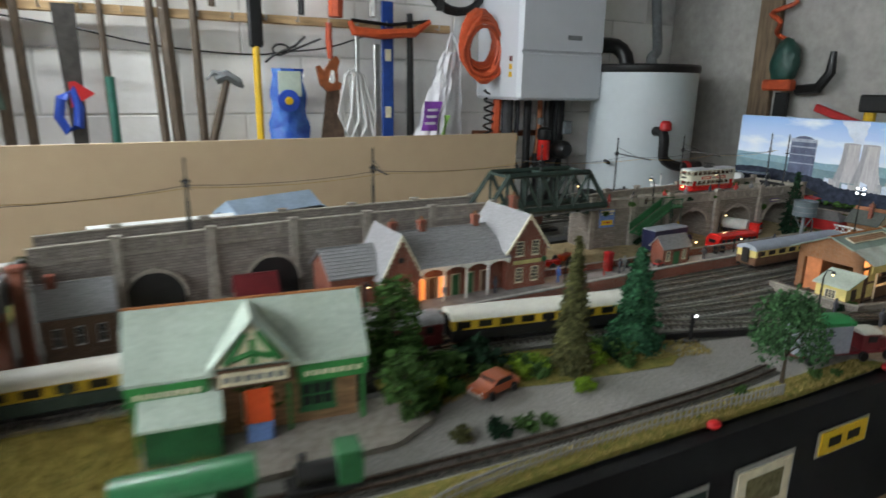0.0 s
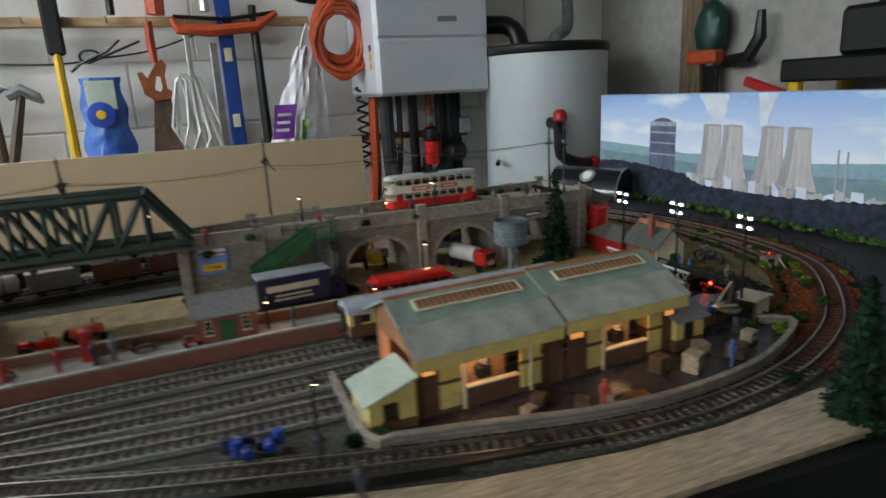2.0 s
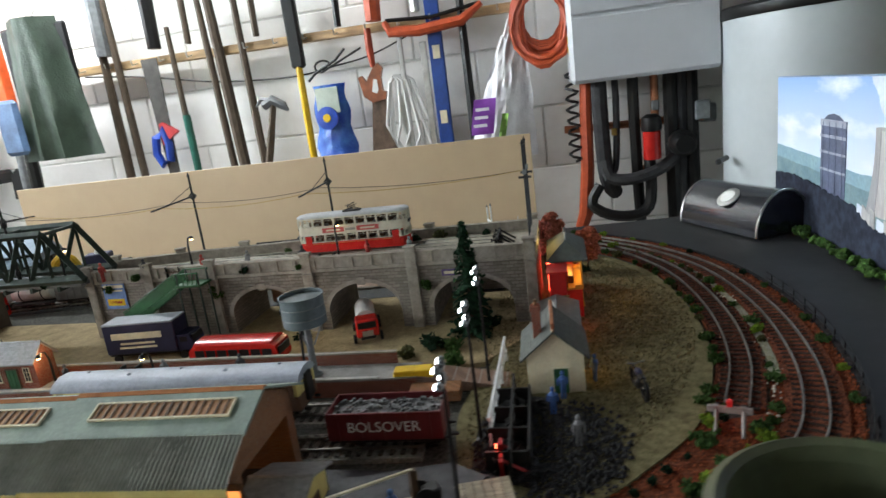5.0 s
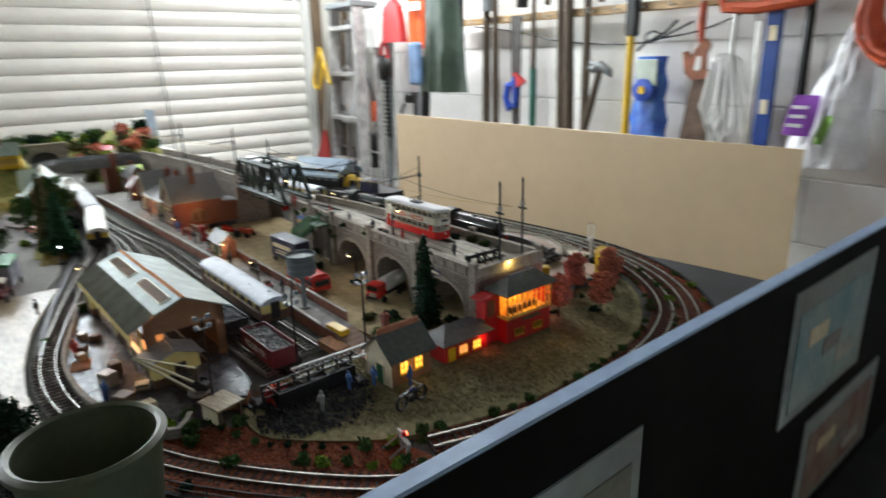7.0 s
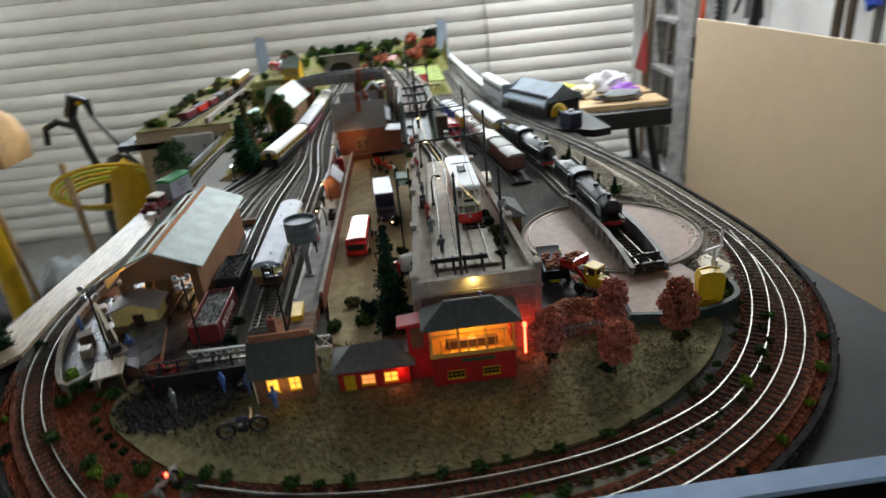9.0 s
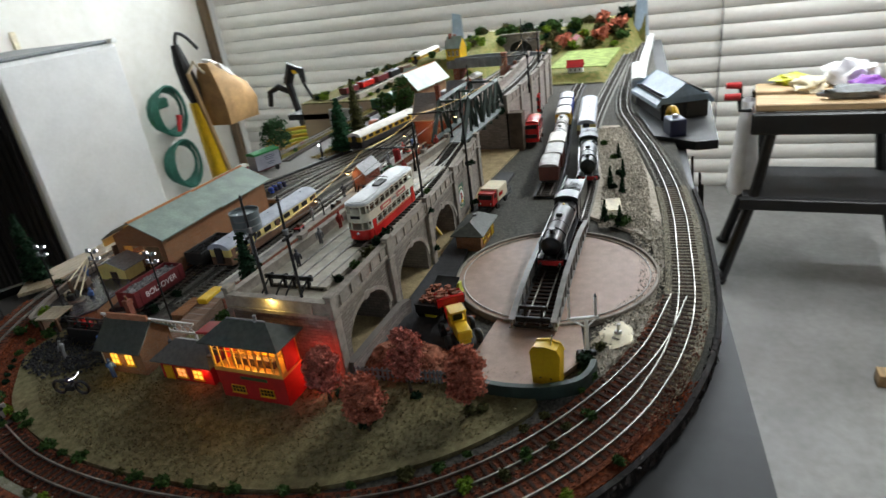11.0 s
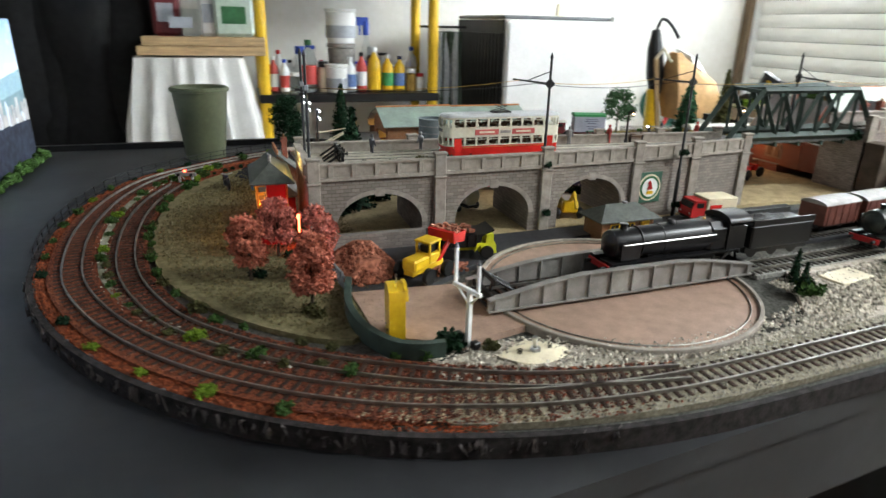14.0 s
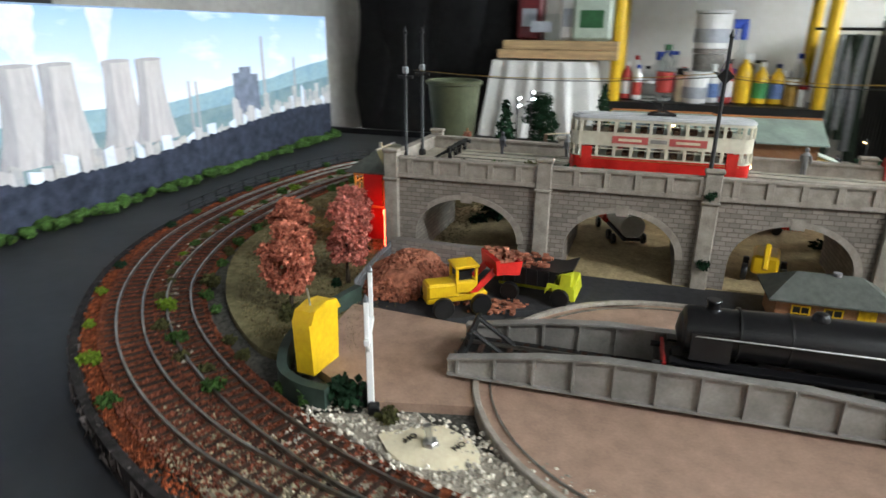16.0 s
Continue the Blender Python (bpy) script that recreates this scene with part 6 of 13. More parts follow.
def loco(label, m, body=M_LOCO, group="locomotives"):
    """A tender engine, chimney towards +x; its own length is about 0.24 with the tender."""
    e = thing("steam_locomotive", label, "steam locomotive", m, group)
    boiler = part("boiler", Geo().lathe([(0.0005, 0.078), (0.0095, 0.078), (0.0125, 0.0765), (0.0132, 0.074), (0.0132, 0.052), (0.0136, 0.050), (0.0152, -0.028), (0.0152, -0.032)], 26, m=pose(0, 0, 0.0330, 0, 90)), body, e)
    for x in (0.050, 0.026, 0.0, -0.024):
        part("boiler_band", Geo().lathe([(0.0146, -0.0006), (0.0146, 0.0006)], 26, m=pose(x, 0, 0.033, 0, 90)), M_BLACK_PL, boiler)
    part("smokebox_door", Geo().lathe([(0.0095, 0.078), (0.008, 0.0792), (0.003, 0.0805), (0.0008, 0.081)], 20, m=pose(0, 0, 0.033, 0, 90)), body, boiler)
    part("handrail", Geo().tube([(0.072, -0.0150, 0.036), (-0.028, -0.0160, 0.037)], 0.0005, 5), M_STEEL, boiler)
    part("handrail", Geo().tube([(0.072, 0.0150, 0.036), (-0.028, 0.0160, 0.037)], 0.0005, 5), M_STEEL, boiler)
    part("firebox", Geo().box(-0.034, 0, 0.0315, 0.028, 0.029, 0.031, 0.006), body, e)
    part("chimney", Geo().lathe([(0.0048, 0), (0.0033, 0.0014), (0.0031, 0.004), (0.0040, 0.0058), (0.0036, 0.0064)], 16, (0.0635, 0, 0.0452)), body, e)
    part("dome", Geo().lathe([(0.0055, 0), (0.0045, 0.001), (0.0042, 0.0035), (0.003, 0.005), (0.0008, 0.0056)], 16, (0.012, 0, 0.0455)), body, e)
    part("safety_valve", Geo().lathe([(0.0026, 0), (0.002, 0.002), (0.001, 0.0036)], 10, (-0.026, 0, 0.0455)), M_BRASS, e)
    cab = part("cab", Geo().box(-0.0535, -0.0155, 0.0315, 0.021, 0.001, 0.023).box(-0.0535, 0.0155, 0.0315, 0.021, 0.001, 0.023).box(-0.0435, 0, 0.036, 0.001, 0.031, 0.028), body, e)
    arc = [(0.0172 * math.cos(math.pi * k / 12), 0.0465 + 0.0075 * math.sin(math.pi * k / 12)) for k in range(13)]
    part("cab_roof", Geo().prism(arc, -0.068, -0.042, "x"), body, cab)
    for s in (-1, 1):
        part("cab_window", Geo().box(-0.052, s * 0.0159, 0.0395, 0.0085, 0.0006, 0.0065), M_BLACK_PL, cab)
        part("running_plate", Geo().box(0.012, s * 0.0135, 0.0195, 0.142, 0.007, 0.0014), body, e)
        part("smoke_deflector", Geo().box(0.064, s * 0.0150, 0.030, 0.020, 0.0006, 0.016), body, e)
        part("cylinder", Geo().tube([(0.058, s * 0.0148, 0.0125), (0.076, s * 0.0148, 0.0125)], 0.0045, 12), body, e)
        rod = part("connecting_rod", Geo().box(0.024, s * 0.0118, 0.0125, 0.062, 0.0007, 0.0018), M_STEEL, e)
        part("coupling_rod", Geo().box(-0.002, s * 0.0110, 0.0115, 0.058, 0.0006, 0.0016), M_STEEL, rod)
    drv = Geo().lathe([(0.0122, 0), (0.0122, 0.0008), (0.0112, 0.001), (0.0110, 0.002), (0.0095, 0.0021), (0.0093, 0.0009), (0.0028, 0.0009), (0.0026, 0.0024)], 26, m=pose(0, 0, 0, 90)).mesh("driving_wheel", M_SOOT_SHADE)
    for x in (-0.028, -0.001, 0.027):
        for s in (-1, 1):
            part("driving_wheel", drv, None, e, m=Matrix.Translation((x, s * 0.0072, 0.0168)) @ Matrix.Diagonal((1, s, 1, 1)))
    wheels(e, (0.056, 0.074), 0.0058)
    part("frame", Geo().box(0.006, 0, 0.0155, 0.150, 0.011, 0.006), M_SOOT_SHADE, e)
    part("buffer_beam", Geo().box(0.0855, 0, 0.0155, 0.002, 0.031, 0.006, 0.0004), M_RED, e, "red buffer beam")
    for s in (-1, 1):
        part("buffer", Geo().tube([(0.0865, s * 0.0115, 0.0155), (0.0915, s * 0.0115, 0.0155)], 0.0017, 10), M_SOOT_SHADE, e)
    tender = part("tender", Geo().box(-0.112, 0, 0.0285, 0.078, 0.031, 0.023, 0.0012), body, e)
    part("coal", Geo().blob(-0.100, 0, 0.0395, 0.026, 0.012, 0.006, 0.35, 5, 3), M_COAL, tender)
    part("coping", Geo().box(-0.112, 0.0146, 0.0425, 0.078, 0.0012, 0.006).box(-0.112, -0.0146, 0.0425, 0.078, 0.0012, 0.006), body, tender)
    part("frame", Geo().box(-0.112, 0, 0.0145, 0.080, 0.022, 0.006), M_SOOT_SHADE, tender)
    for x in (-0.138, -0.112, -0.086):
        for s in (-1, 1):
            part("wheel", WHEEL, None, tender, m=Matrix.Translation((x, s * 0.0068, 0.0115)) @ Matrix.Diagonal((1.15, s, 1.15, 1)))
    return e


loco("black steam engine with tender standing on the turntable", pose(1.4215, 1.5045, 0.0095, 0, 0, 2.5))
loco("black tender engine at the head of a passenger train", pose(1.092, 1.4855, 0.0012, 0, 0, 8.6), mat("loco_black_green", (0.010, 0.016, 0.012), 0.3, 0.2, 60, gloss=0.45))
coach("chocolate and cream coach with a pale roof behind the engine", pose(0.795, 1.4365, 0, 0, 0, 7.5), 0.235, M_CREAM, M_BROWN, M_ROOF_B)
coach("chocolate and cream coach with a white roof at the platform", pose(1.432, 1.0375, 0, 0, 0, 0.5), 0.236, M_CREAM, M_BROWN, mat("white_coach_roof", (0.32, 0.35, 0.41), 0.5, 0.15, 40, stain=0.2))
coach("chocolate and yellow coach with a cream roof on the upper line", pose(-0.235, 0.6155, 0.0225, 0, 0, 2), 0.235, M_YELLOW, M_BROWN, M_ROOF_W)
M_YBAND = mat("coach_yellow", (0.50, 0.33, 0.02), 0.45, 0.15, 60)
coach("yellow and black coach with a cream roof on the front line", pose(0.846, 0.9555, 0, 0, 0, -9.2), 0.236, M_YBAND, M_SOOT_SHADE, M_ROOF_W, group="coaches on the front line")
coach("maroon coach with a grey roof on the front line", pose(0.601, 0.9815, 0, 0, 0, -3.2), 0.232, M_MAROON, M_MAROON, M_SLATE, group="coaches on the front line")
coach("yellow and green coach with a cream roof on the front line", pose(0.358, 0.9905, 0, 0, 0, -1.4), 0.232, M_YBAND, M_GREEN_D, M_ROOF_W, group="coaches on the front line")
wagon("maroon open wagon loaded with grey coke, lettered in white", pose(1.635, 0.991, 0, 0, 0, 1), 0.088, M_MAROON, M_COALG, 0.022, lettering="BOLSOVER")
wagon("black open wagon in the yard siding", pose(1.512, 0.985, 0, 0, 0, 1), 0.075, M_SOOT_SHADE, M_COAL, 0.016)
M_RUSTY = mat("red_brown_van", (0.12, 0.035, 0.022), 0.5, 0.25, 60)
train_y = lerp_line([(0.45, 1.33), (0.75, 1.375), (0.95, 1.405), (1.1, 1.425), (1.22, 1.435)])
for x, kind in ((1.150, "van"), (1.080, "van2"), (1.004, "pale"), (0.930, "tank"), (0.856, "tank"), (0.782, "yellow"), (0.705, "blue"), (0.628, "blue")):
    mm = pose(x, train_y(x), 0, 0, 0, 8)
    if kind == "tank":
        tank_wagon("pale grey tank wagon in the goods train", mm, mat("pale_tank", (0.55, 0.54, 0.5), 0.5, 0.12, 40))
    else:
        paint, roof, lab = {"van": (M_RUSTY, M_STEELGREY, "red-brown brake van with a grey roof"), "van2": (M_RUSTY, M_STEELGREY, "red-brown covered van with a grey roof"), "pale": (M_GREY, M_ROOF_W, "grey covered van with a white roof"),
                            "yellow": (M_YELLOW, M_ROOF_W, "yellow and red container wagon"), "blue": (M_BLUE, M_ROOF_B, "blue covered van in the goods train"),
                            }[kind]
        wagon(lab, mm, 0.062, paint, None, 0.024, roof=roof)

# a green saddle tank engine and carriage on the narrow gauge line
ng = thing("narrow_gauge_coach", "dark green narrow gauge carriage with a curved roof", "railway coach", pose(0.437, 0.790, 0, 0, 0, -5))
part("body", Geo().box(0, 0, 0.021, 0.085, 0.030, 0.024, 0.0015), M_GREEN, ng)
part("roof", Geo().prism([(0.0165 * math.cos(math.pi * k / 12), 0.033 + 0.010 * math.sin(math.pi * k / 12)) for k in range(13)], -0.045, 0.045, "x"), mat("green_roof", (0.03, 0.16, 0.06), 0.3, 0.1, 40, coat=0.3), ng)
for k in range(4):
    for s in (-1, 1):
        part("window", Geo().box(-0.032 + 0.021 * k, s * 0.0152, 0.026, 0.014, 0.0006, 0.009), M_BLACK_PL, ng)
wheels(ng, (-0.025, 0.025), 0.005)
ngl = thing("narrow_gauge_engine", "small green narrow gauge engine with black wheels", "steam locomotive", pose(0.528, 0.779, 0, 0, 0, -7))
part("frame", Geo().box(0, 0, 0.012, 0.055, 0.020, 0.005, 0.0005), M_SOOT_SHADE, ngl)
part("boiler", Geo().tube([(-0.020, 0, 0.022), (0.010, 0, 0.022)], 0.0085, 16), M_SOOT_SHADE, ngl)
part("cab", Geo().box(0.018, 0, 0.027, 0.018, 0.024, 0.026, 0.001), M_GREEN, ngl)
part("chimney", Geo().lathe([(0.003, 0), (0.002, 0.002), (0.003, 0.009)], 12, (-0.015, 0, 0.029)), M_SOOT_SHADE, ngl)
wheels(ngl, (-0.014, 0.012), 0.0058)

# ---------------------------------------------------------------- the tram
tram = thing("tram", "red and cream double-deck tram with glazed upper deck on the viaduct", "tram", pose(1.5205, 1.3015, VT + 0.0042, 0, 0, 0.5))
TL, TW = 0.142, 0.0155
part("truck", Geo().box(0, 0, 0.004, 0.100, 0.020, 0.006, 0.0006), M_SOOT_SHADE, tram)


def rounded_plan(length, width, end):
    pts = []
    for k in range(9):
        a = -math.pi / 2 + math.pi * k / 8
        pts.append((length / 2 - end + end * math.cos(a), width * math.sin(a)))
    return pts + [(-x, -y) for x, y in pts]


plan = rounded_plan(TL, TW, 0.009)
M_TCREAM = mat("tram_cream", (0.60, 0.56, 0.44), 0.4, 0.06, 40)
M_TROOF = mat("tram_roof_grey", (0.50, 0.51, 0.52), 0.45, 0.08, 40)
scaled = lambda k: [(x * (1 - (1 - k) * 0.2), y * k) for x, y in plan]
part("lower_panel", Geo().prism(plan, 0.0018, 0.0140, "z"), M_REDB, tram, "bright red lower panels")
part("waist_rail", Geo().prism(scaled(1.015), 0.0140, 0.0150, "z"), M_TCREAM, tram)
part("upper_panel", Geo().prism(plan, 0.0232, 0.0335, "z"), M_TCREAM, tram, "cream panels between the decks")
part("upper_rail", Geo().prism(scaled(1.015), 0.0335, 0.0343, "z"), M_TCREAM, tram)
part("cant_rail", Geo().prism(scaled(0.99), 0.0428, 0.0448, "z"), M_TCREAM, tram)
part("roof", Geo().prism(scaled(1.02), 0.0448, 0.0458, "z").prism(scaled(0.90), 0.0458, 0.0470, "z").prism(scaled(0.66), 0.0470, 0.0477, "z"), M_TROOF, tram, "pale grey roof")
M_SEAT = mat("tram_seat_brown", (0.16, 0.08, 0.04), 0.7, 0.2, 60)
for z in (0.0150, 0.0343):                          # seats inside both decks
    for k in range(9):
        for s in (-1, 1):
            part("seat", Geo().box(-0.050 + 0.0125 * k, s * 0.0085, z + 0.0016, 0.0050, 0.0090, 0.0032, 0.0004).box(-0.0523 + 0.0125 * k, s * 0.0085, z + 0.0030, 0.0012, 0.0090, 0.0056, 0.0003), M_SEAT, tram)
for z0, z1 in ((0.0150, 0.0232), (0.0343, 0.0428)):
    for s in (-1, 1):
        for k in range(10):
            x = -0.0612 + 0.0136 * k
            part("pillar", Geo().box(x, s * (TW * 0.97), (z0 + z1) / 2, 0.0026, 0.0014, z1 - z0, 0.0003), M_TCREAM, tram)
        for k in range(9):
            x = -0.0544 + 0.0136 * k
            part("window", Geo().box(x, s * (TW * 0.955), (z0 + z1) / 2, 0.0112, 0.0006, z1 - z0), M_GLASS, tram, "clear window pane")
            part("vent_bar", Geo().box(x, s * (TW * 0.965), z1 - 0.0022, 0.0110, 0.0008, 0.0006), M_TCREAM, tram)
        for e in (-1, 1):
            for a in (28, 62):
                part("pillar", Geo().box(e * (TL / 2 - 0.009 + 0.0088 * math.cos(radians(a))), s * TW * 0.96 * math.sin(radians(a)), (z0 + z1) / 2, 0.0018, 0.0018, z1 - z0, 0.0003), M_TCREAM, tram)
for s in (-1, 1):
    adv = part("advert", Geo().box(0, s * (TW + 0.0004), 0.0287, 0.072, 0.0006, 0.0058), mat("advert_red", (0.50, 0.09, 0.08), 0.5, 0.1, 40), tram, "red advert strip with plain pale bars")
    part("mark", Geo().box(0, s * (TW + 0.0008), 0.0287, 0.016, 0.0004, 0.0056), M_TCREAM, adv)
    part("mark", Geo().box(0, s * (TW + 0.0011), 0.0287, 0.0125, 0.0004, 0.0030), M_STEELGREY, adv)
    for u in (-0.022, 0.022):
        part("mark", Geo().box(u, s * (TW + 0.0008), 0.0287, 0.018, 0.0004, 0.0020), M_PALE, adv)
    part("gold_line", Geo().box(0, s * (TW + 0.0003), 0.0125, 0.122, 0.0004, 0.0005), M_BRASS, tram)
    for e in (-1, 1):
        part("door", Geo().box(e * 0.0555, s * (TW + 0.0001), 0.0128, 0.0085, 0.0009, 0.0195), M_REDB, tram, "red platform door")
for e in (-1, 1):
    part("headlamp", Geo().lathe([(0.0016, 0), (0.0013, 0.0008)], 12, m=pose(e * TL / 2, 0, 0.0105, 0, 90 * e)), M_LIT_WARM if e < 0 else M_WHITE, tram)
    part("destination_box", Geo().box(e * TL / 2 * 0.995, 0, 0.0305, 0.0014, 0.012, 0.0035), M_BLACK_PL, tram)
panto = part("pantograph", Geo().box(0, 0, 0.0485, 0.022, 0.010, 0.0016), M_SOOT_SHADE, tram)
for s in (-1, 1):
    part("arm", Geo().tube([(-0.010, s * 0.004, 0.049), (0.004, s * 0.004, 0.0525), (-0.006, s * 0.004, 0.0555)], 0.0005, 5), M_SOOT_SHADE, panto)
    part("arm", Geo().tube([(0.010, s * 0.004, 0.049), (-0.004, s * 0.004, 0.0525), (0.006, s * 0.004, 0.0555)], 0.0005, 5), M_SOOT_SHADE, panto)
part("contact_strip", Geo().tube([(0, -0.013, 0.0555), (0, -0.010, 0.0562), (0, 0.010, 0.0562), (0, 0.013, 0.0555)], 0.0006, 5), M_SOOT_SHADE, panto)


# ---------------------------------------------------------------- road vehicles
TYRE = Geo().lathe([(0.0025, 0), (0.0048, 0), (0.0052, 0.0008), (0.0052, 0.0026), (0.0048, 0.0034), (0.0025, 0.0034)], 18, m=pose(0, 0, 0, 90)).mesh("tyre", M_BLACK_PL)
RIM = Geo().lathe([(0.0027, 0.0002), (0.0022, 0.001), (0.0008, 0.0018)], 14, m=pose(0, 0, 0, 90)).mesh("rim", M_ALU)


def road_wheels(root, xs, half, r=0.0052):
    for x in xs:
        for s in (-1, 1):
            k = r / 0.0052
            w = part("wheel", TYRE, None, root, m=Matrix.Translation((x, s * (half - 0.0034 * k), r)) @ Matrix.Diagonal((k, -s * k, k, 1)) @ Matrix.Translation((0, -0.0034, 0)))
            part("rim", RIM, None, w)


def box_van(label, m, length, body, cab, roof, height=0.036, marks=(), category="lorry"):
    v = thing("box_lorry", label, category, m)
    L = length / 2
    part("chassis", Geo().box(0, 0, 0.0072, length, 0.018, 0.003), M_SOOT_SHADE, v)
    part("box_body", Geo().box(-0.009, 0, 0.0095 + height / 2, length - 0.020, 0.030, height, 0.0012), body, v)
    part("roof", Geo().box(-0.009, 0, 0.0100 + height, length - 0.020, 0.0305, 0.0022, 0.0008), roof, v)
    part("cab", Geo().prism([(L - 0.019, 0.008), (L, 0.008), (L, 0.018), (L - 0.004, 0.028), (L - 0.019, 0.028)], -0.013, 0.013, "y"), cab, v)
    part("windscreen", Geo().box(L - 0.002, 0, 0.0225, 0.0035, 0.022, 0.007, m=None), M_BLACK_PL, v)
    for s in (-1, 1):
        part("side_window", Geo().box(L - 0.011, s * 0.0131, 0.0225, 0.009, 0.0006, 0.006), M_BLACK_PL, v)
        part("headlamp", Geo().lathe([(0.0013, 0), (0.001, 0.0006)], 10, m=pose(L, s * 0.009, 0.0125, 0, 90)), M_WHITE, v)
        for x, z, w, h, mm in marks:
            part("mark", Geo().box(x, s * 0.0153, z, w, 0.0006, h), mm, v)
    road_wheels(v, (-L + 0.014, L - 0.012), 0.0135)
    return v


box_van("navy blue removal lorry with a pale roof and white bars", pose(1.297, 1.187, 0, 0, 0, 4), 0.108, M_NAVY, M_NAVY, M_ROOF_B, 0.036,
        [(-0.012, 0.032, 0.062, 0.0075, M_PALE), (-0.012, 0.023, 0.042, 0.0022, M_PALE), (-0.012, 0.018, 0.046, 0.0022, M_PALE)])
box_van("cream box lorry with a red mark and red cab", pose(1.262, 1.358, 0.0018, 0, 0, -4), 0.062, M_PALE, M_RED, M_PALE, 0.020, [(0, 0.020, 0.016, 0.006, M_REDB)])
parcels = thing("parcels_lorry", "grey box trailer with a green roof behind a maroon lorry cab", "lorry", pose(1.122, 0.7635, 0.0012, 0, 0, -16))
trailer = part("trailer_box", Geo().box(-0.036, 0, 0.0265, 0.066, 0.030, 0.033, 0.0008), mat("lilac_grey_paint", (0.30, 0.31, 0.36), 0.5, 0.1, 40), parcels, "pale grey trailer box")
part("trailer_roof", Geo().prism([(-0.016, 0.043), (0.016, 0.043), (0.016, 0.047), (0.006, 0.0495), (-0.006, 0.0495), (-0.016, 0.047)], -0.070, -0.002, "x"), mat("green_tarp", (0.02, 0.22, 0.06), 0.55, 0.1, 40), trailer, "bright green roof")
for s in (-1, 1):
    for z, w in ((0.037, 0.026), (0.033, 0.030), (0.029, 0.018), (0.022, 0.022), (0.018, 0.014)):
        part("letter_bar", Geo().box(-0.040, s * 0.0153, z, w, 0.0005, 0.0012), M_NAVY, trailer)
part("bed", Geo().box(-0.010, 0, 0.0085, 0.116, 0.024, 0.004, 0.0006), M_MAROON, parcels, "maroon chassis")
part("bonnet", Geo().box(0.045, 0, 0.0165, 0.018, 0.020, 0.012, 0.002), M_MAROON, parcels)
lcab = part("cab", Geo().box(0.026, 0, 0.0195, 0.022, 0.025, 0.020, 0.0012), M_MAROON, parcels, "maroon cab")
part("cab_roof", Geo().prism([(0.0135 * math.cos(math.pi * n / 10), 0.0295 + 0.004 * math.sin(math.pi * n / 10)) for n in range(11)], 0.013, 0.038, "x"), M_ROOF_W, lcab, "white cab roof")
for s in (-1, 1):
    part("side_window", Geo().box(0.027, s * 0.0127, 0.0235, 0.011, 0.0006, 0.007), M_BLACK_PL, lcab)
    part("mudguard", Geo().box(0.047, s * 0.0115, 0.0125, 0.014, 0.004, 0.003, 0.001), M_MAROON, parcels)
part("windscreen", Geo().box(0.0372, 0, 0.0240, 0.0010, 0.021, 0.007), M_BLACK_PL, lcab)
road_wheels(parcels, (-0.054, 0.014, 0.046), 0.0145, 0.0058)
box_van("dark green delivery van", pose(0.44, 0.775, 0.002, 0, 0, 60), 0.055, M_GREEN, M_GREEN, M_GREEN, 0.020)


def bus(label, m, length=0.105, height=0.028, decks=1):
    b = thing("bus", label, "bus", m)
    L = length / 2
    outline = [(-L, 0.006), (L - 0.002, 0.006), (L, 0.010), (L - 0.002, height - 0.003), (L - 0.007, height), (-L + 0.008, height), (-L + 0.001, height - 0.006)]
    part("body", Geo().prism(outline, -0.0150, 0.0150, "y"), M_REDB, b)
    part("roof", Geo().prism([(0.0150 * math.cos(math.pi * k / 10), height + 0.0035 * math.sin(math.pi * k / 10)) for k in range(11)], -L + 0.008, L - 0.007, "x"), M_REDB, b)
    for d in range(decks):
        z = 0.019 + 0.020 * d
        for s in (-1, 1):
            for k in range(7):
                part("window", Geo().box(-L + 0.014 + (length - 0.026) * k / 6, s * 0.0151, z, (length - 0.03) / 7, 0.0006, 0.0075), M_BLACK_PL, b)
        part("windscreen", Geo().box(L - 0.0005, 0, z, 0.002, 0.024, 0.008), M_BLACK_PL, b)
        part("rear_window", Geo().box(-L + 0.0003, 0, z, 0.002, 0.014, 0.006), M_BLACK_PL, b)
    part("waist_band", Geo().box(0, 0, 0.0135, length - 0.004, 0.0306, 0.0012), M_PALE, b)
    road_wheels(b, (-L + 0.022, L - 0.020), 0.0145)
    return b


bus("bright red single-deck coach with a rounded roof", pose(1.425, 1.150, 0.0014, 0, 0, -2), 0.105)
bus("red double-deck bus on the road behind the wall", pose(0.885, 1.335, 0.002, 0, 0, 8), 0.085, 0.046, 2)
bus("red double-deck bus on the road behind the wall", pose(0.62, 1.275, 0.002, 0, 0, 10), 0.085, 0.046, 2)
bus("cream and yellow single-deck bus on the far road", pose(-0.05, 0.80, 0.086, 0, 0, 30), 0.10, 0.028, 1)

tanker = thing("tank_lorry", "white tank lorry with a bright red cab", "lorry", pose(1.545, 1.222, 0.0014, 0, 0, -70))
part("chassis", Geo().box(0, 0, 0.0075, 0.075, 0.016, 0.003), M_SOOT_SHADE, tanker)
part("tank", Geo().tube([(-0.036, 0, 0.0195), (0.012, 0, 0.0195)], 0.0115, 18), mat("white_tank", (0.6, 0.59, 0.56), 0.4, 0.1, 40), tanker)
part("cab", Geo().box(0.0265, 0, 0.018, 0.020, 0.025, 0.021, 0.002), M_REDB, tanker)
part("windscreen", Geo().box(0.0365, 0, 0.022, 0.0012, 0.020, 0.007), M_BLACK_PL, tanker)
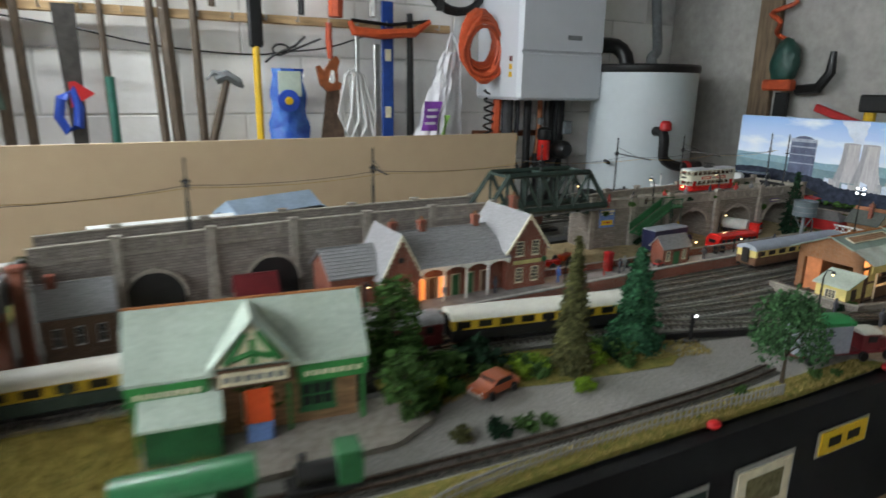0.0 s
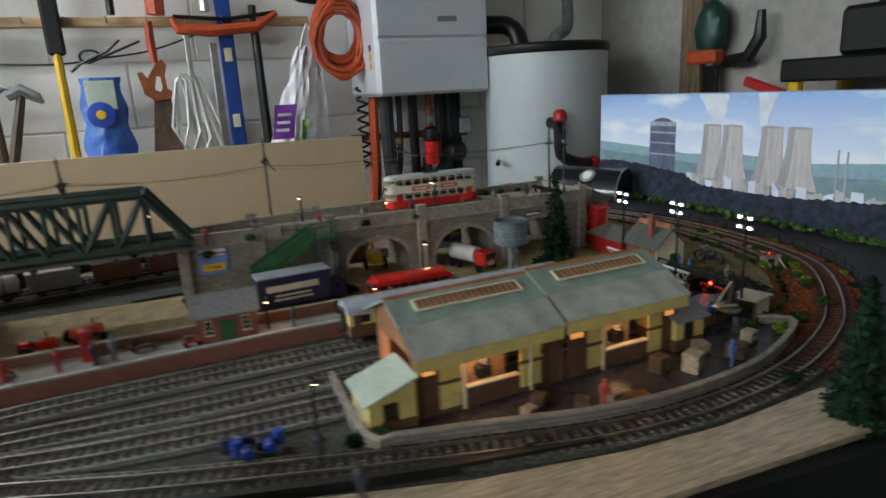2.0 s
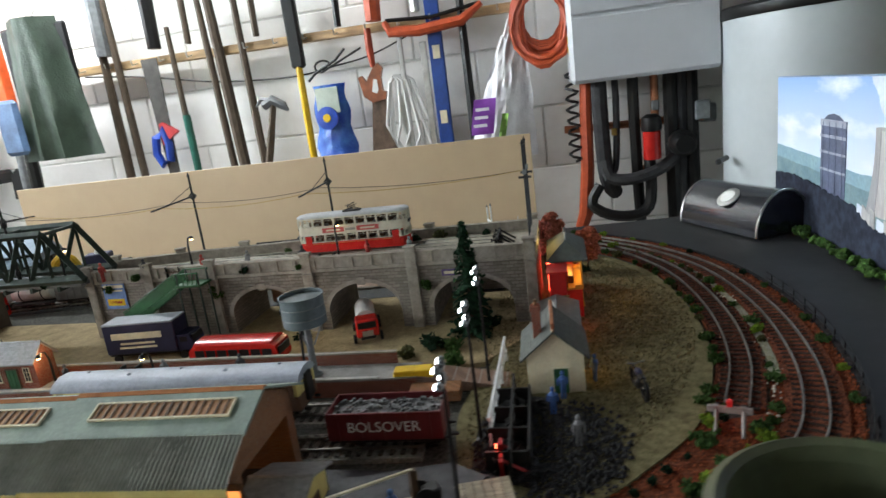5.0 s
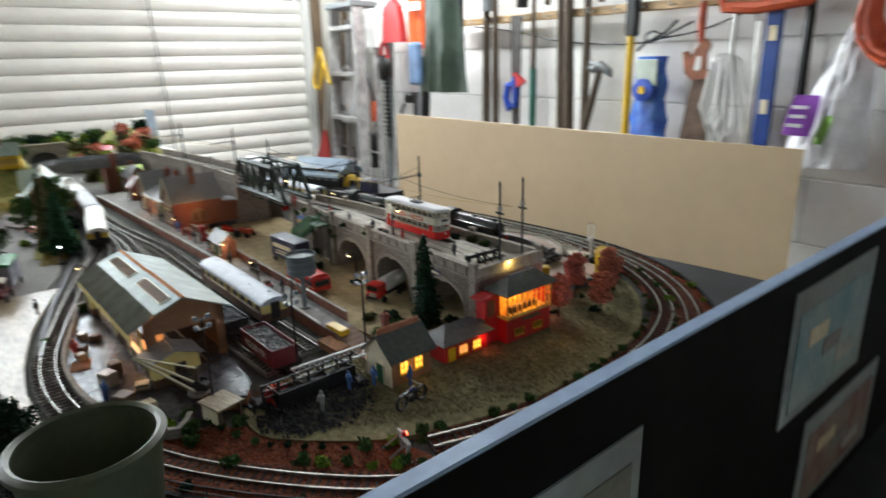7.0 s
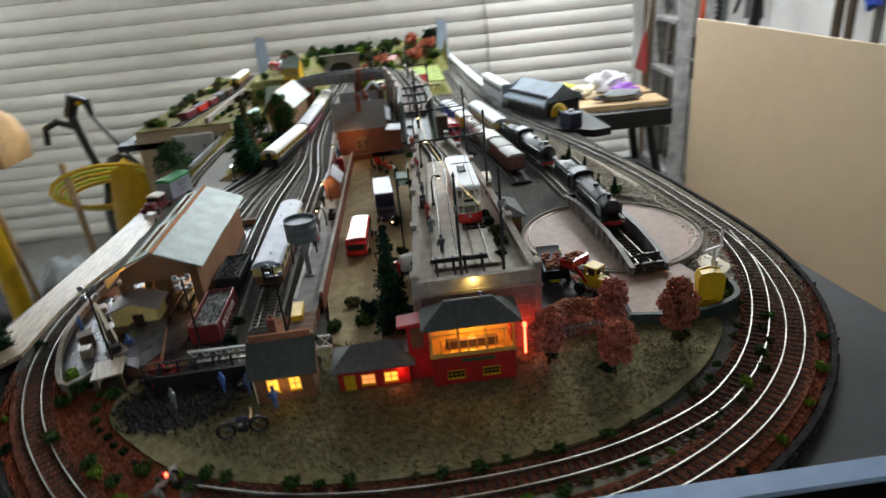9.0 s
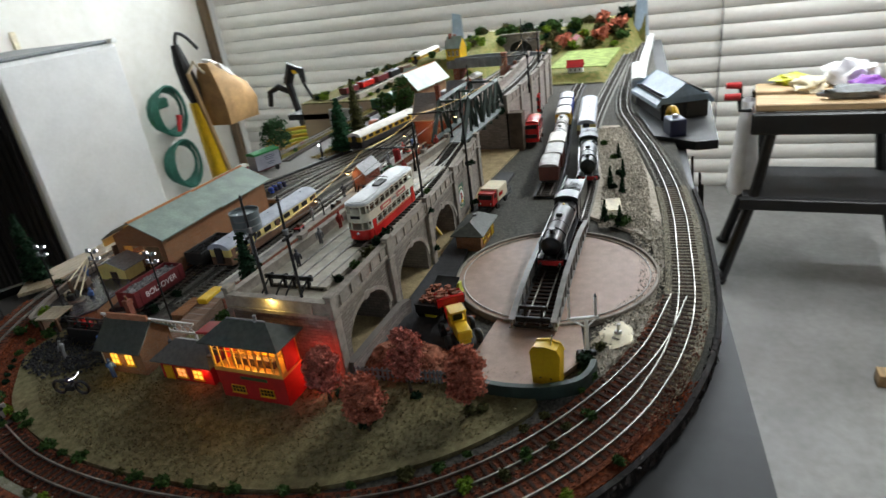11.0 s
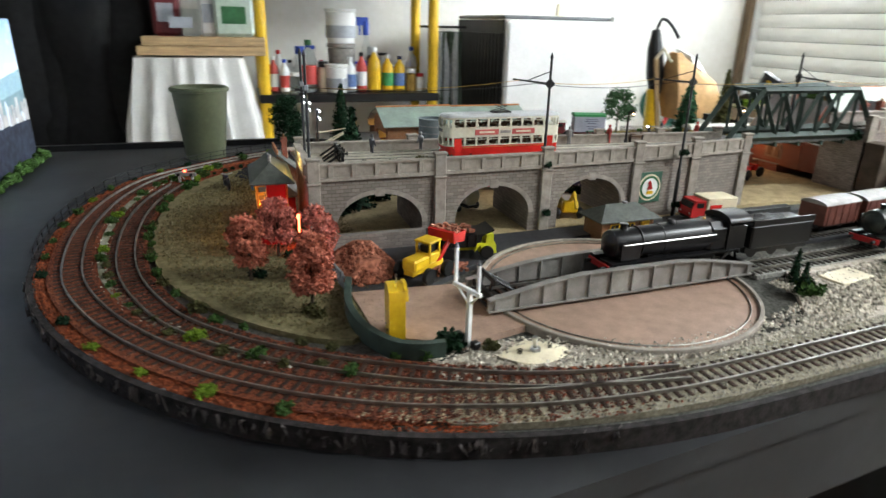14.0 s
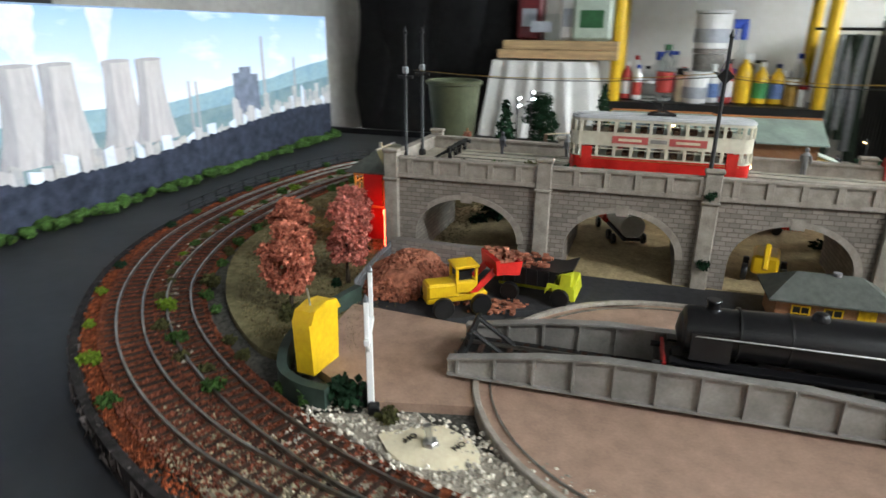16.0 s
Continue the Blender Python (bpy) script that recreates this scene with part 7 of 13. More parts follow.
part("grille", Geo().box(0.0368, 0, 0.0125, 0.0012, 0.012, 0.006), M_ALU, tanker)
road_wheels(tanker, (-0.026, -0.012, 0.028), 0.013)

# loader with a red bucket, dump truck, gravel heap
loader = thing("wheel_loader", "yellow toy wheel loader with a red raised bucket", "loader", pose(1.648, 1.440, 0.0018, 0, 0, 216))
part("bonnet", Geo().box(-0.013, 0, 0.0165, 0.024, 0.016, 0.011, 0.0015), M_YELLOW, loader)
cabin = part("cabin", Geo().box(0.004, 0, 0.0185, 0.017, 0.0175, 0.009, 0.001), M_YELLOW, loader)
for sx in (-1, 1):
    for s in (-1, 1):
        part("pillar", Geo().box(0.004 + sx * 0.0072, s * 0.0075, 0.0275, 0.0018, 0.0018, 0.011), M_YELLOW, cabin)
part("seat_block", Geo().box(0.004, 0, 0.026, 0.010, 0.010, 0.007), M_BLACK_PL, cabin)
part("roof", Geo().box(0.004, 0, 0.0338, 0.019, 0.0185, 0.0022, 0.0007), M_YELLOW, cabin)
part("chassis", Geo().box(-0.002, 0, 0.0095, 0.046, 0.012, 0.006, 0.001), M_YELLOW, loader)
for s in (-1, 1):
    part("lift_arm", Geo().prism([(0.006, 0.014), (0.012, 0.014), (0.030, 0.030), (0.026, 0.033)], s * 0.0085 - 0.001, s * 0.0085 + 0.001, "y"), M_REDB, loader, "red lift arm")
part("bucket", Geo().prism([(0.024, 0.028), (0.042, 0.026), (0.044, 0.036), (0.041, 0.037), (0.039, 0.029), (0.028, 0.031), (0.026, 0.039), (0.023, 0.038)], -0.015, 0.015, "y").box(0.033, -0.0148, 0.032, 0.018, 0.001, 0.009).box(0.033, 0.0148, 0.032, 0.018, 0.001, 0.009), M_REDB, loader, "red bucket full of rubble")
HEAP = (1.702, 1.404)
M_RUBBLE = mat("pink_rubble", (0.30, 0.115, 0.07), 0.9, 0.4, 200, 0.0006, per_island=0.3)
gr, rnd = Geo(), random.Random(4)
for _ in range(60):
    s = rnd.uniform(0.002, 0.004)
    gr.box(0.033 + rnd.uniform(-0.007, 0.007), rnd.uniform(-0.013, 0.013), 0.0345 + rnd.uniform(0, 0.005), s, s, s * 0.7)
part("bucket_load", gr, M_RUBBLE, loader, smooth=0)
road_wheels(loader, (-0.016, 0.012), 0.014, 0.0078)

dump = thing("dump_truck", "lime yellow toy dump truck with a black tipper body", "dump truck", pose(1.598, 1.398, 0.0018, 0, 0, -3))
part("chassis", Geo().box(0, 0, 0.0095, 0.056, 0.014, 0.005, 0.001), M_LIME, dump)
part("tipper", Geo().prism([(-0.016, 0.013), (0.031, 0.013), (0.034, 0.026), (-0.020, 0.026), (-0.030, 0.030), (-0.030, 0.0285), (-0.018, 0.024)], -0.0145, 0.0145, "y"), M_BLACK_PL, dump, "black ribbed tipper body")
for k in range(6):
    for s in (-1, 1):
        part("rib", Geo().box(-0.012 + 0.0085 * k, s * 0.0150, 0.0195, 0.0014, 0.0012, 0.012), M_BLACK_PL, dump)
part("cab", Geo().prism([(-0.032, 0.006), (-0.016, 0.006), (-0.016, 0.016), (-0.021, 0.017), (-0.022, 0.026), (-0.029, 0.026), (-0.029, 0.016), (-0.032, 0.015)], 0.003, 0.0165, "y"), M_LIME, dump)
part("mudguard", Geo().prism([(-0.033, 0.006), (-0.031, 0.017), (-0.012, 0.017), (-0.010, 0.008), (-0.014, 0.014), (-0.028, 0.014), (-0.030, 0.005)], -0.016, 0.016, "y"), M_LIME, dump)
part("front", Geo().box(-0.026, -0.007, 0.011, 0.012, 0.014, 0.010, 0.001), M_LIME, dump)
gr = Geo()
for _ in range(90):
    s = rnd.uniform(0.002, 0.004)
    gr.box(0.008 + rnd.uniform(-0.018, 0.020), rnd.uniform(-0.012, 0.012), 0.0265 + rnd.uniform(0, 0.003), s, s, s * 0.7)
part("load", gr, M_RUBBLE, dump, smooth=0)
road_wheels(dump, (-0.022, 0.016), 0.0145, 0.0072)

gh = Geo().blob(1.702, 1.404, 0.002, 0.028, 0.042, 0.021, 0.15, 8, 3)
gh.v = [(x, y, max(z, 0.0)) for x, y, z in gh.v]
for _ in range(900):
    a, r = rnd.uniform(0, 2 * math.pi), rnd.random() ** 0.6
    s = rnd.uniform(0.0016, 0.0034)
    gh.box(0, 0, 0, s * 1.6, s * 0.7, s * 0.8, m=pose(1.702 + 0.031 * r * math.cos(a), 1.404 + 0.046 * r * math.sin(a), 0.003 + 0.0225 * max(0, 1 - r ** 1.5), rnd.uniform(0, 360), rnd.uniform(0, 90), rnd.uniform(0, 360)))
solid("arch_wall", Geo().prism([(1.735, 1.352), (1.618, 1.352), (1.606, 1.358), (1.606, 1.364), (1.620, 1.360), (1.735, 1.360)], 0, 0.019, "z"), M_WEST, "low grey stone wall across the viaduct arch", "wall")
solid("rubble_heap", gh, M_RUBBLE, "heap of pinkish brown rubble", "heap", smooth=0)
gs = Geo()
for _ in range(70):
    s = rnd.uniform(0.0015, 0.0035)
    gs.box(0, 0, 0, s * 1.5, s, s * 0.6, m=pose(1.622 + rnd.gauss(0, 0.010), 1.432 + rnd.gauss(0, 0.007), 0.003, 0, 0, rnd.uniform(0, 360)))
tagged(solid("spilled_rubble", gs, M_RUBBLE, "spilled pinkish rubble on the tarmac", "rubble", smooth=0), kind="stuff")

# tractors and small cars
def tractor(label, m, paint):
    t = thing("tractor", label, "tractor", m)
    part("bonnet", Geo().box(0.010, 0, 0.013, 0.020, 0.010, 0.009, 0.001), paint, t)
    part("seat", Geo().box(-0.008, 0, 0.014, 0.010, 0.012, 0.010, 0.001), paint, t)
    part("exhaust", Geo().tube([(0.012, 0.003, 0.017), (0.012, 0.003, 0.025)], 0.0008, 6), M_SOOT_SHADE, t)
    for s in (-1, 1):
        w = part("wheel", TYRE, None, t, m=Matrix.Translation((-0.008, s * 0.011, 0.0085)) @ Matrix.Diagonal((1.6, -s, 1.6, 1)))
        part("rim", RIM, None, w)
        part("wheel", TYRE, None, t, m=Matrix.Translation((0.015, s * 0.009, 0.005)) @ Matrix.Diagonal((0.95, -s, 0.95, 1)))
    return t


tractor("orange farm tractor on the sandy yard", pose(1.062, 1.190, 0.0014, 0, 0, 30), M_ORANGE)
tractor("red farm tractor on the sandy yard", pose(1.020, 1.170, 0.0014, 0, 0, 10), M_REDB)
yd = thing("yellow_digger", "yellow digger inside the viaduct arch", "digger", pose(1.425, 1.30, 0.0014, 0, 0, 80))
part("body", Geo().box(0, 0, 0.016, 0.032, 0.020, 0.016, 0.002), M_YELLOW, yd)
part("boom", Geo().tube([(0.012, 0, 0.022), (0.024, 0, 0.036), (0.036, 0, 0.020)], 0.0022, 6), M_YELLOW, yd)
road_wheels(yd, (-0.010, 0.010), 0.012, 0.007)


def car(label, m, paint):
    c = thing("motor_car", label, "car", m)
    part("body", Geo().prism([(-0.026, 0.004), (0.026, 0.004), (0.026, 0.010), (0.013, 0.0125), (0.007, 0.0185), (-0.014, 0.0185), (-0.024, 0.012), (-0.026, 0.010)], -0.0105, 0.0105, "y"), paint, c)
    for s in (-1, 1):
        part("side_window", Geo().prism([(-0.016, 0.0125), (0.010, 0.0125), (0.006, 0.0172), (-0.012, 0.0172)], s * 0.0106 - 0.0002, s * 0.0106 + 0.0002, "y"), M_BLACK_PL, c)
        part("headlamp", Geo().lathe([(0.0014, 0), (0.001, 0.0008)], 8, m=pose(0.026, s * 0.007, 0.0085, 0, 90)), M_WHITE, c)
    part("windscreen", Geo().box(0.0098, 0, 0.0153, 0.0012, 0.018, 0.0055, m=None), M_BLACK_PL, c)
    part("bumper", Geo().box(0.0268, 0, 0.0055, 0.0016, 0.020, 0.0022, 0.0004), M_ALU, c)
    road_wheels(c, (-0.016, 0.016), 0.0108, 0.0046)
    return c


car("orange and dark saloon car on the gravel road", pose(0.722, 0.860, 0.002, 0, 0, 196), mat("orange_car", (0.45, 0.1, 0.03), 0.3, 0.1, 30, coat=0.5))
car("dark saloon car on the far road", pose(0.74, 1.305, 0.002, 0, 0, 8), M_NAVY)
car("dark red saloon car behind the station", pose(0.57, 1.185, 0.002, 0, 0, 10), M_MAROON)
car("orange van behind the station", pose(0.49, 1.165, 0.002, 0, 0, 10), M_ORANGE)

# ---------------------------------------------------------------- block wall of the garage
block = Geo().box(0, 0, 0, 0.4345, 0.0135, 0.2100, 0.0022).mesh("block", M_WALL)
for r in range(11):
    z = FLOOR + 0.108 + 0.2165 * r
    for k in range(11):
        x = X0 + 0.22 + 0.4415 * k + (0.2205 if r % 2 else 0)
        if x < X1:
            part("block", block, None, wall_north, m=Matrix.Translation((x, Y1 + 0.0232, z)))

# ---------------------------------------------------------------- hardboard sheet
hb = solid("hardboard_sheet", Geo().box(0.87, 2.302, -0.39, 1.662, 0.005, 1.03, 0.001), M_HARDBOARD, "large plain tan hardboard sheet standing upright in the aisle", "board")
for x in (0.35, 1.4):
    stand = thing("sheet_stand", "plain wooden foot that holds the hardboard sheet", "stand", pose(x, 2.302, FLOOR), group="sheet stands")
    part("foot", Geo().box(0, 0.03, 0.02, 0.05, 0.30, 0.04, 0.002), M_PINE, stand)
    part("upright", Geo().box(0, 0.016, 0.20, 0.05, 0.022, 0.32, 0.002), M_PINE_V, stand)

# ---------------------------------------------------------------- boiler and hot water tank
M_BOILER = mat("boiler_enamel", (0.56, 0.58, 0.61), 0.32, 0.02, 6, fine=-0.22)
boiler_unit = thing("wall_boiler", "white wall-hung gas boiler with rounded corners", "boiler", pose(2.035, 2.66, 0.235))
part("casing", Geo().box(0, 0, 0.36, 0.42, 0.33, 0.72, 0.012), M_BOILER, boiler_unit)
part("front_panel", Geo().box(0, -0.169, 0.094, 0.404, 0.010, 0.176, 0.005).box(0, -0.169, 0.452, 0.404, 0.010, 0.526, 0.005), M_BOILER, boiler_unit, "white front panel with a joint line")
part("badge", Geo().box(0.05, -0.1755, 0.245, 0.070, 0.002, 0.018), M_GREY, boiler_unit, "grey maker's badge bar")
for k in range(3):
    part("warning_label", Geo().box(-0.2115, -0.11, 0.10 + 0.03 * k, 0.002, 0.02, 0.02), M_YELLOW if k < 2 else M_MAROON, boiler_unit)
M_LAG = mat("dark_pipe_lagging", (0.035, 0.035, 0.038), 0.7, 0.3, 30, 0.002)
pipes = thing("boiler_pipes", "tangle of copper and lagged black pipes under the boiler", "pipes", pose(0, 0, 0))
for k, (x, r, m_, zl) in enumerate(((1.915, 0.026, M_LAG, -0.08), (1.965, 0.011, M_LAG, -0.05), (2.02, 0.018, M_BLACK_PL, -0.25), (2.085, 0.013, M_COPPER, -0.02), (2.135, 0.024, M_BLACK_PL, -0.35), (2.165, 0.020, M_LAG, -0.30), (2.195, 0.022, M_BLACK_PL, -0.5))):
    part("pipe", Geo().tube(spline([(x, 2.70, 0.24), (x, 2.70, 0.12), (x + 0.01 * (-1) ** k, 2.71, zl), (x + 0.04 * (-1) ** k, 2.76, zl - 0.06)], 0.03), r, 10), m_, pipes)
part("pipe", Geo().tube(spline([(1.80, 2.80, 0.085), (1.9, 2.79, 0.083), (2.25, 2.79, 0.08)], 0.05), 0.013, 8), M_COPPER, pipes)
part("pipe", Geo().tube(spline([(1.90, 2.68, -0.10), (1.87, 2.66, -0.16), (1.95, 2.64, -0.20), (2.05, 2.66, -0.18), (2.06, 2.68, 0.0)], 0.02), 0.018, 8), M_BLACK_PL, pipes)
part("pump", Geo().lathe([(0.030, 0), (0.040, 0.02), (0.040, 0.07), (0.026, 0.09)], 16, m=pose(2.15, 2.66, 0.02, 90, 0, 0)), M_BLACK_PL, pipes, "black circulating pump")
part("pipe", Geo().tube(spline([(1.92, 2.66, -0.02), (1.93, 2.64, -0.07), (2.00, 2.63, -0.08), (2.10, 2.64, -0.05), (2.15, 2.66, 0.0)], 0.02), 0.020, 8), M_LAG, pipes)
for x, z, s in ((1.955, 0.07, 0.018), (2.085, 0.14, 0.024), (2.16, -0.02, 0.02), (2.225, 0.11, 0.045)):
    part("valve", Geo().box(x, 2.69, z, s, s, s * 1.3, 0.003), M_BRASS if s < 0.02 else M_GREY, pipes)
vessel = thing("pump_valve", "bright red pump valve on a black pipe", "valve", pose(2.062, 2.625, -0.022) @ Matrix.Diagonal((1.25, 1.25, 1.0, 1)))
part("body", Geo().lathe([(0.020, 0), (0.022, 0.004), (0.022, 0.085), (0.018, 0.09)], 16, (0, 0, 0)), M_REDB, vessel)
part("cap", Geo().lathe([(0.024, 0.088), (0.026, 0.10), (0.024, 0.13), (0.012, 0.14)], 16), M_BLACK_PL, vessel)
tank = thing("hot_water_tank", "large white hot water cylinder with a black lid", "water cylinder", pose(2.462, 2.47, FLOOR))
part("body", Geo().lathe([(0.218, 0), (0.222, 0.01), (0.222, 1.262), (0.218, 1.267)], 48), mat("pale_blue_white", (0.50, 0.55, 0.56), 0.35, 0.03, 6, fine=-0.2), tank)
part("lid", Geo().lathe([(0.225, 1.262), (0.228, 1.267), (0.228, 1.287), (0.222, 1.295), (0.05, 1.300)], 48), M_BLACK_PL, tank)
part("inlet_pipe", Geo().tube(spline([(-0.100, -0.19, 1.030), (-0.100, -0.235, 1.025), (-0.100, -0.245, 0.98), (-0.095, -0.245, 0.925), (-0.04, -0.25, 0.895), (0.04, -0.25, 0.885), (0.12, -0.235, 0.885)], 0.02), 0.020, 10), M_BLACK_PL, tank, "black lagged pipe with a red tap")
part("tap", Geo().lathe([(0.018, 0), (0.024, 0.008), (0.022, 0.03), (0.012, 0.04)], 14, m=pose(-0.100, -0.245, 1.035)), M_RED, tank)
part("clip", Geo().lathe([(0.024, -0.012), (0.026, 0), (0.024, 0.012)], 14, m=pose(0.03, -0.25, 0.886, 0, 90, 0)), M_RED, tank)
part("bracket", Geo().tube([(-0.235, -0.06, 0.90), (-0.27, -0.12, 0.90)], 0.008, 8), M_BLACK_PL, tank)
part("flow_pipe", Geo().tube(spline([(-0.10, 0.0, 1.27), (-0.10, 0.02, 1.33), (-0.13, 0.05, 1.37), (-0.22, 0.08, 1.38), (-0.24, 0.1, 1.45), (-0.24, 0.12, 1.7)], 0.03), 0.032, 12), M_BLACK_PL, tank, "thick black flue hose")
part("flow_pipe", Geo().tube(spline([(0.05, 0.0, 1.27), (0.08, 0.05, 1.33), (0.16, 0.1, 1.36), (0.20, 0.15, 1.45), (0.20, 0.2, 1.75)], 0.03), 0.022, 12), M_GREY, tank)
vent = thing("socket_box", "small grey electrical junction box on the wall", "junction box", pose(2.27, 2.84, 0.09))
part("box", Geo().box(0, -0.02, 0, 0.05, 0.04, 0.06, 0.004), M_GREY, vent)

# ---------------------------------------------------------------- painted backdrop of cooling towers
bk = thing("painted_backdrop", "painted landscape board with cooling towers under a pale blue sky", "backdrop", pose(2.151, 0.704, BZ, 0, 0, 90.9))
BL, BH = 1.003, 0.228                             # along the board from its near end, and its height
M_SKY = mat("painted_sky", (0.20, 0.42, 0.80), 0.6, 0.0, 5)
nt = M_SKY.node_tree
sky_tc = nt.nodes.new("ShaderNodeTexCoord")
sky_sep = nt.nodes.new("ShaderNodeSeparateXYZ")
nt.links.new(sky_tc.outputs["Object"], sky_sep.inputs[0])
sky_ramp = nt.nodes.new("ShaderNodeValToRGB")
sky_ramp.color_ramp.elements[0].position, sky_ramp.color_ramp.elements[0].color = 0.11, (0.72, 0.80, 0.90, 1)
sky_ramp.color_ramp.elements[1].position, sky_ramp.color_ramp.elements[1].color = 0.245, (0.22, 0.41, 0.75, 1)
nt.links.new(sky_sep.outputs["Z"], sky_ramp.inputs[0])
cl = nt.nodes.new("ShaderNodeTexNoise")
cl.inputs["Scale"].default_value, cl.inputs["Detail"].default_value = 7, 5
clm = nt.nodes.new("ShaderNodeMapping")
clm.inputs["Scale"].default_value = (1, 1, 3.2)
nt.links.new(sky_tc.outputs["Object"], clm.inputs[0])
nt.links.new(clm.outputs[0], cl.inputs["Vector"])
clr = nt.nodes.new("ShaderNodeMapRange")
clr.inputs["From Min"].default_value, clr.inputs["From Max"].default_value = 0.52, 0.66
nt.links.new(cl.outputs["Fac"], clr.inputs["Value"])
clx = nt.nodes.new("ShaderNodeMix")
clx.data_type = "RGBA"
nt.links.new(clr.outputs["Result"], clx.inputs["Factor"])
nt.links.new(sky_ramp.outputs["Color"], clx.inputs["A"])
clx.inputs["B"].default_value = (0.78, 0.83, 0.88, 1)
nt.links.new(clx.outputs["Result"], nt.nodes["Principled BSDF"].inputs["Base Color"])
part("board", Geo().box(BL / 2, -0.004, BH / 2, BL, 0.006, BH, 0.0005), mat("matt_black", (0.006, 0.006, 0.006), 0.75, 0.3, 12, gloss=0.12), bk, "black back of the board")
part("sky", Geo().box(BL / 2, -0.0 + 0.0004, BH / 2, BL, 0.002, BH), M_SKY, bk, "blue sky with white clouds")
# The edge's pale blue is window light put into its colour.
part("top_edge", Geo().box(BL / 2, -0.003, BH + 0.001, BL, 0.009, 0.002, 0.0008), mat("skylit_edge", (0.28, 0.40, 0.60), 0.4, 0.05, 20), bk, "top edge tinted pale blue for the window light")


def flat(name, pts, depth, material, label=""):
    return part(name, Geo().prism(pts, 0.0008, 0.0014 + depth, "y"), material, bk, label)


def ridge(keys, wobble, seed, step=0.012):
    """A skyline through (u, height) keys with a small ragged edge."""
    r = random.Random(seed)
    n = round(BL / step)
    return [(0, 0)] + [(BL * k / n, float(np.interp(BL * k / n, [q[0] for q in keys], [q[1] for q in keys])) + r.uniform(-wobble, wobble)) for k in range(n + 1)] + [(BL, 0)]


flat("far_hills", ridge([(0, 0.150), (0.1, 0.142), (0.2, 0.128), (0.32, 0.124), (0.45, 0.112), (0.6, 0.118), (0.72, 0.110), (0.86, 0.118), (BL, 0.122)], 0.0006, 2), 0.0002, mat("hazy_blue_hills", (0.20, 0.34, 0.44), 0.7, 0.10, 24, second=(0.27, 0.42, 0.46)), "hazy blue-green hills")
flat("near_hills", ridge([(0, 0.118), (0.15, 0.110), (0.3, 0.098), (0.5, 0.090), (0.7, 0.092), (0.85, 0.098), (BL, 0.102)], 0.0009, 3), 0.0005, mat("pale_green_hills", (0.13, 0.23, 0.27), 0.7, 0.2, 40, second=(0.21, 0.31, 0.32)), "pale green lower hills")
M_TOWER = mat("tower_grey", (0.40, 0.39, 0.40), 0.7, 0.14, 30, second=(0.54, 0.53, 0.52), stretch=(5, 1, 0.6))
M_TOWER_S = mat("tower_side", (0.35, 0.345, 0.36), 0.7, 0.14, 30, stretch=(5, 1, 0.6))
M_STEAM = mat("steam_white", (0.64, 0.70, 0.79), 0.8, 0.10, 30)
for u0, lean, wide in ((0.552, -0.006, 0.011), (0.648, 0.012, 0.020)):
    left = [(u0 - wide * (0.5 + 0.16 * k + 0.10 * math.sin(2.1 * k + u0 * 9)) + lean * k / 6, 0.168 + (BH - 0.168) * k / 8) for k in range(9)]
    right = [(u0 + wide * (0.5 + 0.16 * k + 0.12 * math.sin(1.7 * k + 2)) + lean * k / 6, 0.168 + (BH - 0.168) * k / 8) for k in range(9)]
    flat("steam", left + right[::-1], 0.0007, M_STEAM, "white plume of steam")
for u in (0.532, 0.480, 0.663, 0.615):
    d = 0.0010 if u in (0.532, 0.663) else 0.0014
    side = [(0.039 * (1 - k / 10) ** 1.7 + 0.0215 * (1 - (1 - k / 10) ** 1.7) - 0.0025 * math.sin(math.pi * k / 10), 0.066 + 0.104 * k / 10) for k in range(11)]
    tw = flat("cooling_tower", [(u - w, z) for w, z in side] + [(u + w, z) for w, z in side[::-1]], d, M_TOWER, "grey cooling tower")
    part("shaded_side", Geo().prism([(u + w * 0.45, z) for w, z in side] + [(u + w * 0.99, z) for w, z in side[::-1]], 0.0015 + d, 0.0018 + d, "y"), M_TOWER_S, tw)
    part("mouth", Geo().prism([(u + 0.0215 * math.cos(a), 0.1695 + 0.0022 * math.sin(a)) for a in [math.pi * k / 8 for k in range(17)]], 0.0016 + d, 0.0020 + d, "y"), M_TOWER_S, tw, "shaded mouth")
M_GAS = mat("gasometer_blue", (0.10, 0.12, 0.19), 0.7, 0.25, 40)
M_GASP = mat("gasometer_pale", (0.34, 0.37, 0.45), 0.7, 0.2, 40)
M_GASL = mat("gasometer_line", (0.15, 0.17, 0.25), 0.7, 0.2, 40)
gaso = flat("gasometer", [(0.758, 0.066), (0.832, 0.066), (0.832, 0.172), (0.758, 0.172)], 0.0012, M_GAS, "dark blue gasometer")
for z, h in ((0.168, 0.009), (0.150, 0.004), (0.128, 0.003), (0.104, 0.003)):
    part("band", Geo().box(0.795, 0.0031, z, 0.076, 0.0006, h), M_GASP, gaso)
for k in range(4):
    part("column", Geo().box(0.766 + 0.0193 * k, 0.0034, 0.119, 0.0010, 0.0006, 0.102), M_GASL, gaso)
part("crown", Geo().prism([(0.764, 0.172), (0.826, 0.172), (0.812, 0.1785), (0.795, 0.181), (0.778, 0.1785)], 0.0022, 0.0026, "y"), M_GAS, gaso)
M_WORKS = mat("works_pale", (0.50, 0.48, 0.44), 0.7, 0.2, 60, second=(0.30, 0.31, 0.34))
M_WORKS_D = mat("works_dark", (0.14, 0.17, 0.23), 0.7, 0.3, 60)
rnd = random.Random(12)
